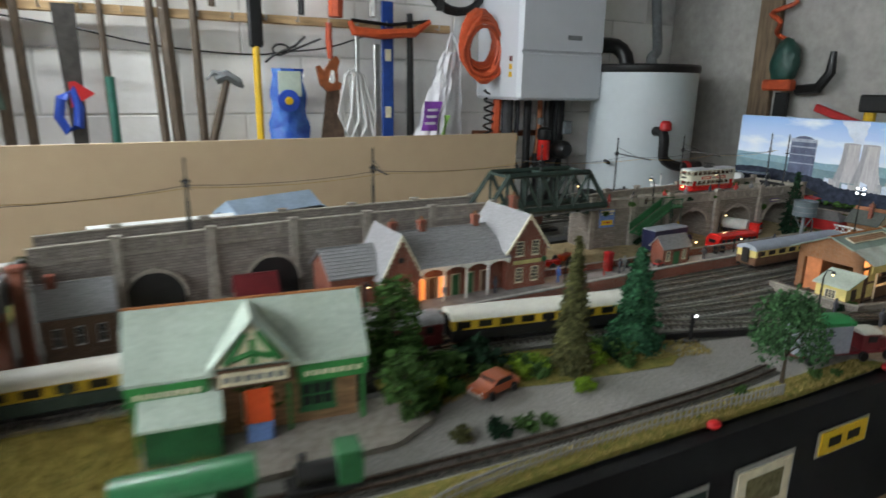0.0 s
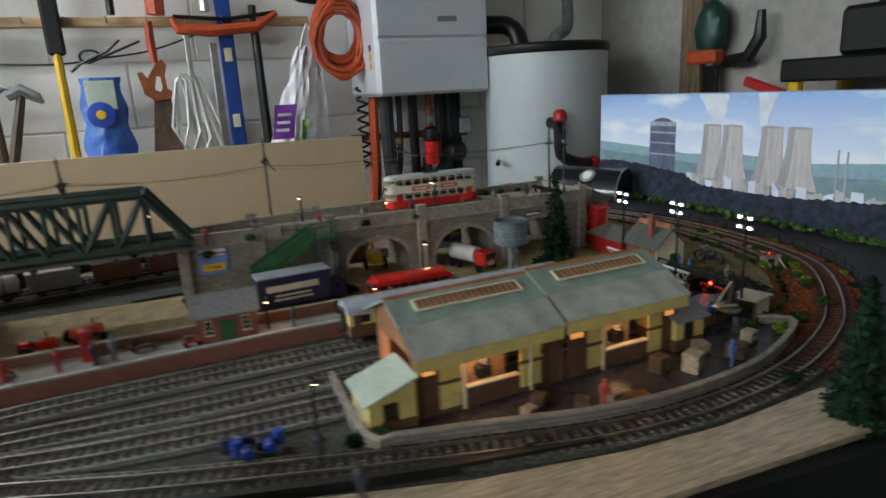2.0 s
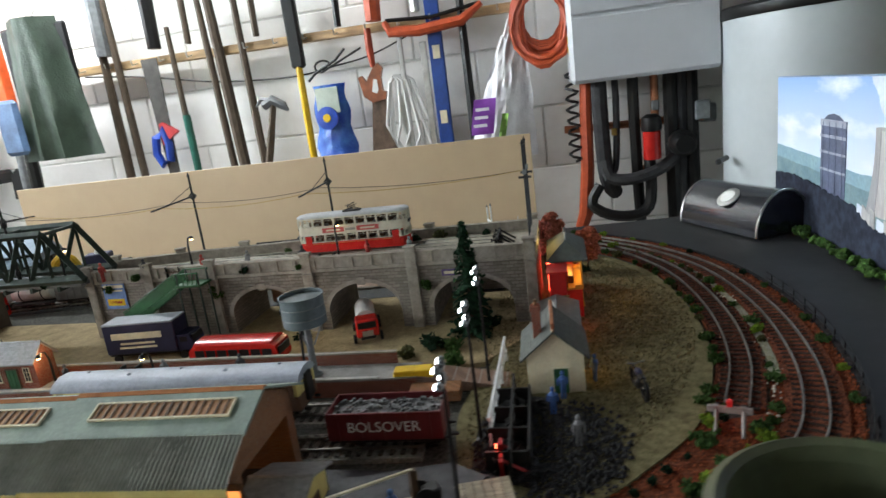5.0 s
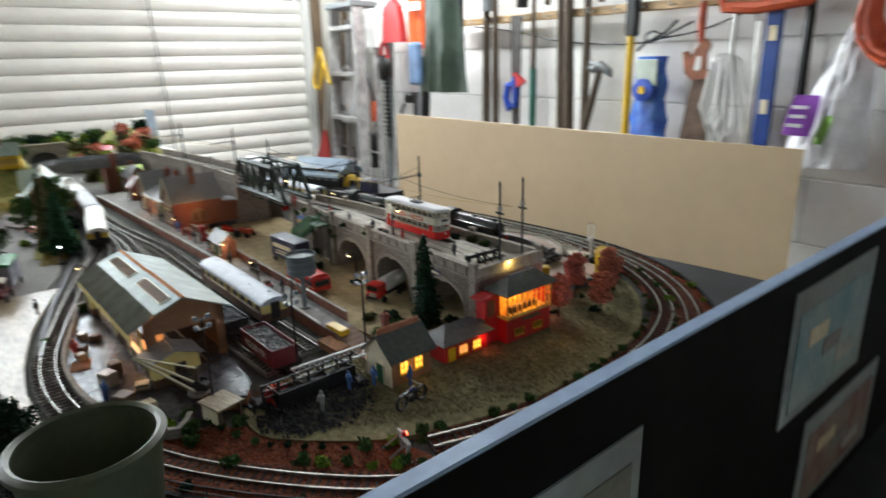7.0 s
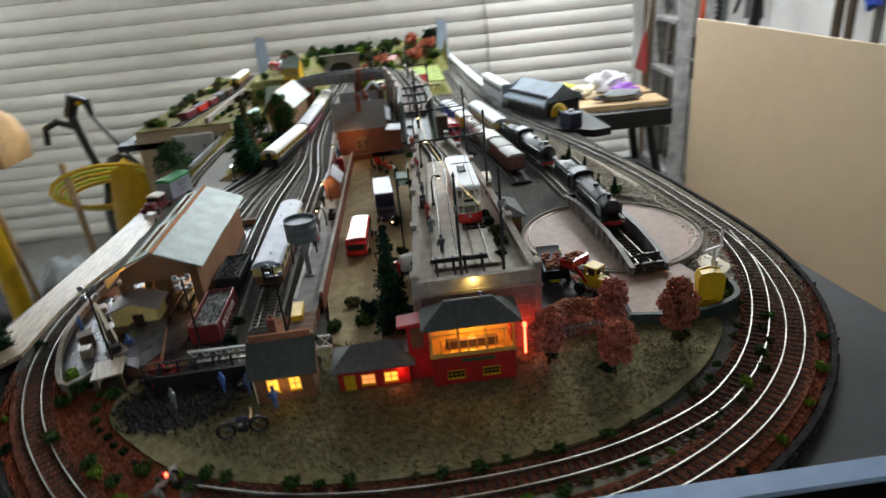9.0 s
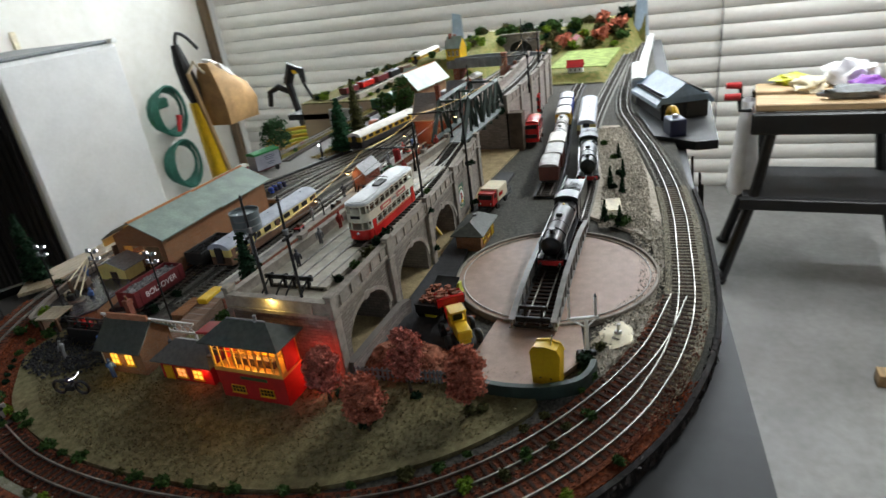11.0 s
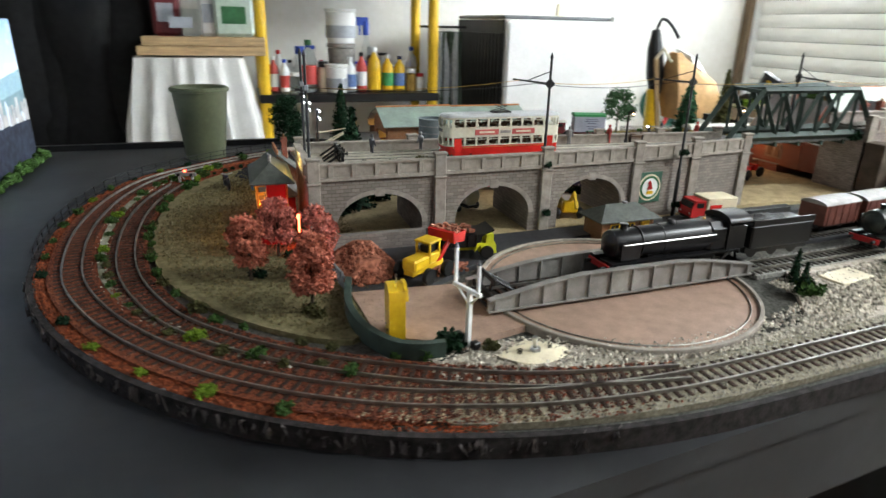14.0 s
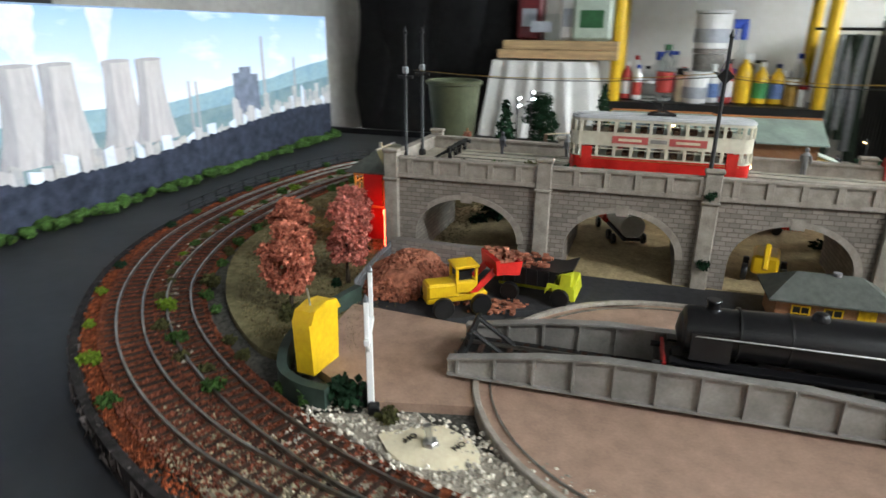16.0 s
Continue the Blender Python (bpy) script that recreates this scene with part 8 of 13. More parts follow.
for k in range(34):
    u, w, h = 0.005 + 0.0092 * k + rnd.uniform(-0.003, 0.003), rnd.uniform(0.008, 0.020), rnd.uniform(0.006, 0.050) * (1.0 if k < 18 else 0.75)
    flat("works_block", [(u - w / 2, 0.058), (u + w / 2, 0.058), (u + w / 2, 0.066 + h), (u + w / 5, 0.066 + h + rnd.uniform(0, 0.006)), (u - w / 2, 0.066 + h)], 0.0014 + 0.00005 * (k % 5), (M_WORKS, M_TOWER, M_WORKS, M_STEAM)[k % 4])
flat("works_block", [(0.243, 0.06), (0.308, 0.06), (0.308, 0.142), (0.290, 0.142), (0.290, 0.150), (0.262, 0.150), (0.262, 0.138), (0.243, 0.138)], 0.0012, M_WORKS_D, "dark blue-grey works block")
for u, h, w in ((0.225, 0.195, 0.0036), (0.41, 0.138, 0.0022), (0.395, 0.136, 0.0022), (0.128, 0.160, 0.003)):
    flat("stack", [(u - w, 0.06), (u + w, 0.06), (u + w * 0.6, h), (u - w * 0.6, h)], 0.0011, M_TOWER_S, "tall thin chimney stack")
for k in range(26):
    u, w = 0.32 + 0.0165 * k + rnd.uniform(-0.004, 0.004), rnd.uniform(0.010, 0.022)
    flat("works_block", [(u - w / 2, 0.045), (u + w / 2, 0.045), (u + w / 2, 0.060 + rnd.uniform(0, 0.016)), (u - w / 2, 0.060 + rnd.uniform(0, 0.016))], 0.0019 + 0.00005 * (k % 4), (M_STEAM, M_WORKS, M_TOWER)[k % 3])
flat("dark_wood", ridge([(0, 0.067), (0.15, 0.072), (0.3, 0.064), (0.42, 0.056), (0.5, 0.050), (0.68, 0.050), (0.74, 0.070), (0.86, 0.078), (0.94, 0.082), (BL, 0.074)], 0.0022, 9, 0.006), 0.0026, mat("dark_tree_line", (0.030, 0.036, 0.055), 0.8, 0.4, 80), "dark line of trees")
part("foot_strip", Geo().box(BL / 2, 0.004, 0.003, BL, 0.010, 0.006, 0.001), M_BLACK, bk)
gsh, rs = Geo(), random.Random(6)
for k in range(230):
    x = rs.uniform(0.0, BL)
    s = rs.uniform(0.004, 0.009)
    gsh.blob(x, 0.012 + rs.uniform(-0.004, 0.010), 0.004 + rs.uniform(0, 0.005), s, s * 0.9, s * 0.8, 0.5, k, 1)
tagged(part("hedge", gsh, M_FOL, bk, "green scatter hedge along the foot", smooth=0), kind="stuff")
M_DIM = mat("grey_blue_paper", (0.26, 0.30, 0.31), 0.6, 0.12, 12)
for u0, z0, w, h, c, lab in ((0.50, 0.166, 0.150, 0.098, mat("faded_map", (0.16, 0.30, 0.36), 0.6, 0.35, 26, second=(0.34, 0.42, 0.42)), "pale blue printed sheet taped to the back"),
                             (0.56, 0.058, 0.160, 0.082, mat("faded_print", (0.20, 0.09, 0.08), 0.6, 0.4, 30, second=(0.30, 0.26, 0.22)), "faded red brown print taped to the back"),
                             (0.20, 0.150, 0.115, 0.090, mat("faded_green", (0.12, 0.14, 0.11), 0.6, 0.35, 24, second=(0.24, 0.23, 0.20)), "faded grey green print taped to the back"),
                             (0.80, 0.130, 0.150, 0.110, mat("faded_yellow", (0.30, 0.32, 0.05), 0.6, 0.35, 24, second=(0.14, 0.20, 0.26)), "yellow and blue print taped to the back")):
    pst = part("poster", Geo().box(u0, -0.0076, z0, w, 0.0012, h), M_DIM, bk, lab)
    part("picture", Geo().box(u0, -0.0086, z0 - 0.004, w * 0.86, 0.0008, h * 0.74), c, pst)
    for k in range(3):
        part("mark", Geo().box(u0 - w * 0.2 + w * 0.2 * k, -0.0094, z0 + h * (0.10 - 0.16 * k), w * 0.22, 0.0006, h * 0.13), (M_PALE, M_STEELGREY, M_WORKS)[k], pst)

# ---------------------------------------------------------------- black lamp and bin on the board
spk = thing("clip_lamp", "black half-round plastic hood with bright metal rims and a silver disc", "lamp", pose(2.054, 1.643, BZ, 0, 0, 117))
arc = [(0.052 * math.cos(a) - 0.008, 0.004 + 0.066 * math.sin(a)) for a in [math.pi * k / 14 for k in range(15)]]
part("shell", Geo().prism(arc, -0.086, 0.086, "x"), mat("gloss_black", (0.012, 0.014, 0.02), 0.18, 0.1, 20, coat=0.6), spk)
for e in (-1, 1):
    part("rim", Geo().tube([(e * 0.086, y, z) for y, z in arc], 0.002, 6), M_STEEL, spk, "bright metal rim")
disc = part("disc", Geo().lathe([(0.019, 0), (0.019, 0.002), (0.014, 0.003)], 24, m=pose(-0.01, 0.026, 0.054, -38, 0, 0)), M_ALU, spk, "silver disc")
part("ring", Geo().lathe([(0.012, 0.003), (0.012, 0.0042), (0.007, 0.0044)], 20, m=pose(-0.01, 0.026, 0.054, -38, 0, 0)), M_WHITE, disc)
part("foot", Geo().box(0, -0.006, 0.003, 0.17, 0.085, 0.006, 0.001), M_BLACK_PL, spk)

wbin = thing("plant_pot", "olive green plastic tub with a rolled rim", "tub", pose(1.864, 0.770, BZ))
part("wall", Geo().lathe([(0.030, 0.001), (0.033, 0.001), (0.046, 0.119), (0.0435, 0.119), (0.031, 0.004), (0.001, 0.004)], 40, cap=False), M_BIN, wbin)
part("rim", Geo().lathe([(0.0432, 0.117), (0.0492, 0.1185), (0.0497, 0.1235), (0.046, 0.1258), (0.0430, 0.124), (0.0432, 0.117)], 40, cap=False), M_BIN, wbin, "rolled rim")
part("base", Geo().lathe([(0.0300, -0.0002), (0.0305, 0.003)], 40), M_BIN, wbin)

# ---------------------------------------------------------------- south side: yellow shelf rack, fridge, cloth table, coats
rack = thing("shelf_rack", "black plastic shelf rack on yellow tube posts", "shelf rack", pose(1.318, -0.98, FLOOR))
RW, RD = 0.74, 0.30
for sx in (-1, 1):
    for sy2 in (-1, 1):
        part("post", Geo().tube([(sx * RW / 2, sy2 * RD / 2, 0), (sx * RW / 2, sy2 * RD / 2, 1.85)], 0.023, 14), M_YELLOW, rack, "yellow plastic tube post")
for z in (0.06, 0.42, 0.83, 1.27, 1.82):
    sh = part("shelf", Geo().box(0, 0, z, RW + 0.05, RD + 0.05, 0.012, 0.003).box(0, -RD / 2 - 0.02, z - 0.012, RW + 0.05, 0.012, 0.034, 0.002).box(0, RD / 2 + 0.02, z - 0.012, RW + 0.05, 0.012, 0.034, 0.002)
              .box(-RW / 2 - 0.02, 0, z - 0.012, 0.012, RD + 0.05, 0.034, 0.002).box(RW / 2 + 0.02, 0, z - 0.012, 0.012, RD + 0.05, 0.034, 0.002), M_BLACK_PL, rack)

BOT = {"bottle": [(0.6, 0), (1, 0.04), (1, 0.6), (0.85, 0.72), (0.35, 0.84), (0.33, 0.90), (0.42, 0.90), (0.42, 1.0)], "jar": [(0.9, 0), (1, 0.03), (1, 0.74), (0.8, 0.80), (0.86, 0.82), (0.86, 1.0)],
       "spray": [(0.8, 0), (1, 0.05), (0.95, 0.45), (0.4, 0.72), (0.35, 0.8), (0.45, 0.8), (0.45, 1.0)], "tub": [(0.85, 0), (0.9, 0.02), (1, 0.9), (1.06, 0.92), (1.06, 1.0)]}


def bottle(shape, label, x, y, z, r, h, body, cap, band=None):
    b = thing("bottle" if shape != "tub" else "tub", label, "bottle" if shape != "tub" else "tub", pose(x, y, z), group="bottles on the shelves")
    pr = BOT[shape]
    part("body", Geo().lathe([(r * a, h * c) for a, c in pr[:-2]], 18), body, b)
    part("cap", Geo().lathe([(r * pr[-2][0], h * pr[-2][1]), (r * pr[-1][0], h * pr[-1][1])], 14), cap, b)
    if shape == "spray":
        part("trigger", Geo().box(r * 0.5, 0, h * 1.0, r * 1.7, r * 0.5, h * 0.12, 0.002).box(r * 0.9, 0, h * 0.9, r * 0.25, r * 0.3, h * 0.2), cap, b)
    if band:
        part("label_band", Geo().lathe([(r * 1.01, h * 0.16), (r * 1.01, h * 0.52)], 18), band, b)
    return b


SZ = FLOOR + 0.836
rnd = random.Random(21)
M_RED_L, M_GRN_L = mat("label_red", (0.5, 0.05, 0.04), 0.5, 0.2, 20), mat("label_green", (0.05, 0.3, 0.1), 0.5, 0.2, 20)
row = [("bottle", 1.645, 0.022, 0.15, M_RED_L, M_WHITE, M_WHITE), ("bottle", 1.60, 0.021, 0.14, M_WHITE, M_BLUE, M_RED_L), ("jar", 1.555, 0.03, 0.085, M_PLASTIC_CLEAR, M_WHITE, None),
       ("bottle", 1.495, 0.034, 0.22, M_PLASTIC_CLEAR, M_GREEN, M_RED_L), ("jar", 1.43, 0.026, 0.13, M_PALE, M_BLACK_PL, None), ("tub", 1.375, 0.05, 0.12, M_WHITE, M_WHITE, M_ROOF_B),
       ("bottle", 1.315, 0.026, 0.15, M_WHITE, M_WHITE, M_PBLUE), ("bottle", 1.262, 0.024, 0.17, M_RED_L, M_BLACK_PL, M_WHITE), ("bottle", 1.205, 0.030, 0.19, M_YELLOW, M_WHITE, M_YELLOW),
       ("bottle", 1.14, 0.027, 0.16, M_YELLOW, M_WHITE, M_GRN_L), ("bottle", 1.082, 0.027, 0.155, M_YELLOW, M_NAVY, M_PBLUE), ("jar", 1.03, 0.025, 0.10, M_BRASS, M_WHITE, None), ("jar", 0.99, 0.02, 0.08, M_WHITE, M_RED, None)]
for sh_, x, r, h, body_, cap_, band_ in row:
    bottle(sh_, "plastic bottle with a coloured label on the shelf", x, -0.90 + rnd.uniform(-0.02, 0.02), SZ, r, h, body_, cap_, band_)
for k in range(14):
    bottle(rnd.choice(("bottle", "jar", "tub", "jar")), "assorted bottle at the back of the shelf", 0.99 + 0.048 * k, -1.03 + rnd.uniform(-0.03, 0.03), SZ, rnd.uniform(0.02, 0.028), rnd.uniform(0.09, 0.2),
           rnd.choice((M_WHITE, M_PLASTIC_CLEAR, M_GREY, M_ROOF_B, M_BROWN)), rnd.choice((M_WHITE, M_BLACK_PL, M_RED, M_BLUE)), rnd.choice((None, M_PBLUE, M_PALE)))
bottle("tub", "large white plastic tub standing on other tubs", 1.335, -0.99, SZ + 0.205, 0.068, 0.145, M_WHITE, M_WHITE, M_ROOF_B)
bottle("tub", "grey lower tub that carries another", 1.335, -0.99, SZ, 0.062, 0.204, M_STEELGREY, M_STEELGREY)
bottle("spray", "spray bottle with a blue trigger head", 1.215, -1.02, SZ, 0.032, 0.30, M_PLASTIC_CLEAR, M_BLUE)
for x, w, h, m_ in ((1.52, 0.22, 0.10, M_BLUE), (1.20, 0.30, 0.10, M_PINE), (1.05, 0.14, 0.09, M_REDB)):
    cr = thing("storage_crate", "storage crate on the upper shelf", "crate", pose(x, -0.98, FLOOR + 1.276), group="crates on the shelf")
    part("crate_body", Geo().box(0, 0, h / 2, w, 0.24, h, 0.006), m_, cr)
for x, w, h, m_ in ((1.56, 0.24, 0.10, M_RED), (1.28, 0.26, 0.13, M_STEELGREY), (1.05, 0.14, 0.16, M_REDB)):
    cr = thing("storage_crate", "storage crate on the lower shelf", "crate", pose(x, -0.98, FLOOR + 0.426), group="crates on the shelf")
    part("crate_body", Geo().box(0, 0, h / 2, w, 0.24, h, 0.006), m_, cr)
rag = thing("hanging_rags", "grey rags and gloves hanging at the rack's end", "rags", pose(0.87, -0.90, FLOOR + 0.62))
for k in range(7):
    part("rag", Geo().tube(spline([(0.02 * k - 0.06, 0.01 * (k % 3), 0.48), (0.02 * k - 0.06, 0.015 * (k % 2), 0.3), (0.025 * k - 0.08, 0.0, 0.02 + 0.04 * (k % 4))], 0.05), 0.022, 7), M_GREY if k % 2 else M_CLOTH_G, rag)
part("hook_rail", Geo().tube([(-0.10, 0, 0.50), (0.12, 0, 0.50)], 0.006, 6), M_BLACK_PL, rag)

fridge = thing("fridge", "white fridge with black ribbed side panel", "fridge", pose(0.392, -0.985, FLOOR))
part("cabinet", Geo().box(0, 0, 0.58, 0.55, 0.60, 1.16, 0.006), M_WHITE, fridge)
part("door", Geo().box(0, 0.315, 0.60, 0.545, 0.035, 1.11, 0.010), M_WHITE, fridge, "plain white door")
part("top", Geo().box(0, 0, 1.168, 0.555, 0.605, 0.014, 0.004), M_GREY, fridge)
for k in range(14):
    part("side_rib", Geo().box(0.281, -0.27 + 0.0415 * k, 0.56, 0.012, 0.030, 1.08, 0.003), M_BLACK, fridge, "black ribbed side")
part("side_panel", Geo().box(0.2765, 0, 0.58, 0.004, 0.60, 1.15), M_BLACK, fridge)
part("hinge", Geo().box(-0.255, 0.33, 1.17, 0.03, 0.03, 0.02, 0.003), M_WHITE, fridge)
solid("light_switch", Geo().box(0.02, Y0 + 0.006, 0.30, 0.03, 0.012, 0.085, 0.003), M_PALE, "small cream light switch on the wall", "switch")

table2 = thing("cloth_table", "small table under a draped white cloth", "table", pose(1.97, -0.86, FLOOR))
grid = []
for r in range(13):
    z = 0.99 - 0.90 * max(0, r - 2) / 10
    flare = 1 + 0.50 * max(0, r - 2) / 10
    rowp = []
    for k in range(145):
        a = 2 * math.pi * k / 144
        c, s = math.cos(a), math.sin(a)
        q = 1 / max(abs(c), abs(s))
        q = 0.75 * q + 0.25
        w = (0.020 * math.sin(19 * a + 0.12 * r) + 0.009 * math.sin(31 * a + 1.3)) * min(1.2, max(0, r - 2) / 2.5)
        sc = (0.0 if r == 0 else 0.6 if r == 1 else 1) * flare
        rowp.append(((0.205 * q * c) * sc + w * c, (0.20 * q * s) * sc + w * s, z))
    grid.append(rowp)
part("cloth", Geo().sheet(grid), M_CLOTH_W, table2, "draped white cloth", smooth=80)
part("table_frame", Geo().box(0, 0, 0.48, 0.36, 0.35, 0.96, 0.004), M_PINE, table2)
wb = thing("wooden_box", "pine box of two boards on the cloth-covered table", "box", pose(1.915, -0.86, FLOOR + 0.992))
part("board", Geo().box(0, 0, 0.022, 0.47, 0.30, 0.034, 0.002), M_PINE, wb)
part("board", Geo().box(-0.01, 0, 0.057, 0.45, 0.29, 0.034, 0.002), M_PINE, wb)
for x, w, h, m_, lab in ((2.04, 0.10, 0.17, M_MAROON, "dark red"), (1.985, 0.14, 0.10, M_PLASTIC_CLEAR, "pale blue clear"), (1.885, 0.07, 0.17, M_WHITE, "white"), (1.79, 0.15, 0.16, M_GREEN_L, "white and green")):
    bx = thing("packet", lab + " packet on the pine box", "packet", pose(x, -0.84 + 0.03 * (w > 0.12), FLOOR + 1.067), group="packets on the pine box")
    part("packet_body", Geo().box(0, 0, h / 2, w, 0.12, h, 0.012), m_, bx)
    part("packet_label", Geo().box(0, 0.0605, h * 0.5, w * 0.6, 0.002, h * 0.4), M_GREEN if "green" in lab else M_ROOF_B, bx)

coats = thing("hanging_coats", "black padded coats hanging in a heavy row", "coats", pose(2.48, -0.95, FLOOR))
for k in range(5):
    grid, r5 = [], random.Random(k)
    for r in range(15):
        z = 1.75 - 1.62 * r / 14
        w = (0.06 + 0.09 * min(1, r / 4)) * (1 + 0.1 * math.sin(r * 1.3 + k))
        grid.append([(0.12 * (k - 2) + w * math.cos(a) * (1 + 0.12 * math.sin(3 * a + k + r * 0.3)), 0.03 * (k % 2) + w * 0.7 * math.sin(a) * (1 + 0.1 * math.sin(4 * a + r)), z) for a in [2 * math.pi * j / 24 for j in range(25)]])
    part("coat", Geo().sheet(grid), M_COAT, coats, smooth=80)
part("coat_rail", Geo().tube([(-0.35, 0, 1.78), (0.42, 0, 1.78)], 0.016, 10), M_WOOD_D, coats)
part("coat_badge", Geo().box(0.08, 0.16, 1.38, 0.03, 0.004, 0.03), M_YELLOW, coats, "small yellow badge")
# ---------------------------------------------------------------- plants
def leaf_cluster(g, rnd, c, r, n, size):
    """n small leaf-like flakes over a rough ball of radii r."""
    for _ in range(n):
        d = Vector((rnd.gauss(0, 1), rnd.gauss(0, 1), rnd.gauss(0, 1)))
        d.normalize()
        k = 0.55 + 0.5 * rnd.random()
        p = Vector((c[0] + d.x * r[0] * k, c[1] + d.y * r[1] * k, c[2] + d.z * r[2] * k))
        a = Vector((rnd.gauss(0, 1), rnd.gauss(0, 1), rnd.gauss(0, 0.7))).normalized()
        b = a.cross(d + Vector((rnd.gauss(0, 0.5), rnd.gauss(0, 0.5), rnd.gauss(0, 0.5)))).normalized()
        s = size * (0.6 + 0.8 * rnd.random())
        q = d * s * 0.5
        g.add([p - a * s, p + b * s * 0.7 + q, p + a * s, p - b * s * 0.7 - q], [(0, 1, 2), (0, 2, 3)])


def round_crown(h, r, seed, clumps=26, flakes=34, size=0.0022, low=0.32):
    g, rnd = Geo(), random.Random(seed)
    for _ in range(clumps):
        w, u = rnd.random() * 6.283, rnd.random()
        z = low + (1 - low) * (0.08 + 0.84 * u)
        wide = math.sin(math.pi * (0.18 + 0.74 * u)) ** 0.7
        rad = r * wide * (0.35 + 0.5 * rnd.random())
        k = r * (0.26 + 0.18 * rnd.random())
        leaf_cluster(g, rnd, (rad * math.cos(w), rad * math.sin(w), z * h), (k, k, k * 0.75), flakes, size)
    return g


def fir_crown(h, r, seed, layers=15, size=0.004, low=0.1, whorl=15):
    g, rnd = Geo(), random.Random(seed)
    for i in range(layers):
        f = i / (layers - 1)
        z, rad = h * (low + (0.97 - low) * f), r * (1 - f) ** 0.8 + r * 0.06
        for k in range(max(5, int(whorl * (1 - f * 0.6)))):
            w = 6.283 * rnd.random()
            ln = rad * (0.7 + 0.45 * rnd.random())
            d = Vector((math.cos(w), math.sin(w), 0))
            s = Vector((-d.y, d.x, 0))
            dz = h / layers
            wd = size * (0.7 + 0.6 * rnd.random()) + ln * 0.10
            base, tip = Vector((0, 0, z + dz * 0.5)), d * ln + Vector((0, 0, z - dz * (0.5 + 0.6 * rnd.random())))
            mid = d * ln * 0.55 + Vector((0, 0, z + dz * 0.15))
            g.add([base, mid + s * wd, tip, mid - s * wd, mid + Vector((0, 0, dz * 0.35))], [(0, 1, 4), (1, 2, 4), (2, 3, 4), (3, 0, 4)])
            leaf_cluster(g, rnd, tuple(tip * 0.85 + base * 0.15), (wd, wd, dz * 0.4), 3, size * 0.7)
    return g


def tree(name, x, y, z, h, r, crown, material, label, seed, trunk=0.3, group=""):
    root = thing(name, label, "tree", pose(x, y, z, 0, 0, seed * 57), group=group)
    rnd = random.Random(seed)
    t = Geo().tube([(0, 0, -0.002), (0.0006, 0, h * trunk * 0.5), (0, 0.0005, h * trunk), (0.0005, 0, h * 0.8)], [h * 0.03, h * 0.022, h * 0.018, h * 0.006], 7)
    for k in range(5):
        w = k * 1.26 + rnd.random()
        t.tube([(0, 0, h * (trunk + 0.04 * k)), (r * 0.55 * math.cos(w), r * 0.55 * math.sin(w), h * (trunk + 0.2 + 0.06 * k))], [h * 0.011, h * 0.004], 5)
    part("trunk", t, M_BARK, root)
    part("crown", crown, material, root)
    return root


M_FOL_R2 = mat("pink_russet_foliage", (0.56, 0.185, 0.14), 0.95, 0.4, 260, 0.002, fine=0.5, per_island=0.4)
M_FOL_BLUE = mat("blue_green_conifer", (0.03, 0.10, 0.045), 0.95, 0.5, 260, 0.002, fine=0.5, per_island=0.5)
M_FOL_G2 = mat("mid_green_tree", (0.05, 0.115, 0.045), 0.95, 0.5, 260, 0.002, fine=0.5, per_island=0.5)
AUTUMN = "small autumn tree with clumped russet pink foliage"
for i, (x, y, h, r) in enumerate(((1.803, 1.410, 0.060, 0.021), (1.745, 1.425, 0.070, 0.021), (1.757, 1.489, 0.067, 0.022), (1.775, 1.352, 0.062, 0.020))):
    tree("autumn_tree", x, y, 0.001, h, r, round_crown(h, r * 0.88, 11 + i, 64, 84, 0.0017, 0.24), M_FOL_R2 if i % 2 else M_FOL_R, AUTUMN, 11 + i, 0.25, "autumn trees")
tree("fir_tree", 1.672, 1.200, 0.001, 0.128, 0.023, fir_crown(0.128, 0.023, 5, 26, 0.0035, 0.04), M_FOL_D, "tall slender dark fir beside the viaduct", 5)
tree("conifer", 0.822, 0.868, 0, 0.146, 0.026, fir_crown(0.150, 0.024, 6, 32, 0.003, 0.03, 24), M_FOL_B, "tall olive conifer with ragged branches", 6)
tree("conifer", 0.922, 0.880, 0, 0.116, 0.030, fir_crown(0.124, 0.032, 7, 30, 0.0036, 0.05, 30), M_FOL_BLUE, "bushy blue green conifer by the station road", 7)
tree("broadleaf_tree", 1.000, 0.749, 0, 0.090, 0.043, round_crown(0.094, 0.043, 8, 44, 66, 0.0022, 0.34), M_FOL_G2, "open crowned green tree above the front verge", 8)
tree("broadleaf_tree", 0.640, 0.918, 0.003, 0.110, 0.034, round_crown(0.110, 0.036, 9, 40, 60, 0.0026, 0.12), M_FOL, "dense dark green tree behind the green halt", 9)
tree("fir_tree", 1.609, 0.716, BZ, 0.126, 0.022, fir_crown(0.126, 0.023, 10, 30, 0.003, 0.04, 22), M_FOL_D, "dark bushy fir at the front corner of the board", 10)
dome = round_crown(0.104, 0.034, 12, 56, 110, 0.0018, 0.12)
tree("clipped_tree", 1.716, 0.722, BZ, 0.112, 0.034, dome, M_FOL_D, "dome-shaped clipped dark green tree", 12, 0.2)
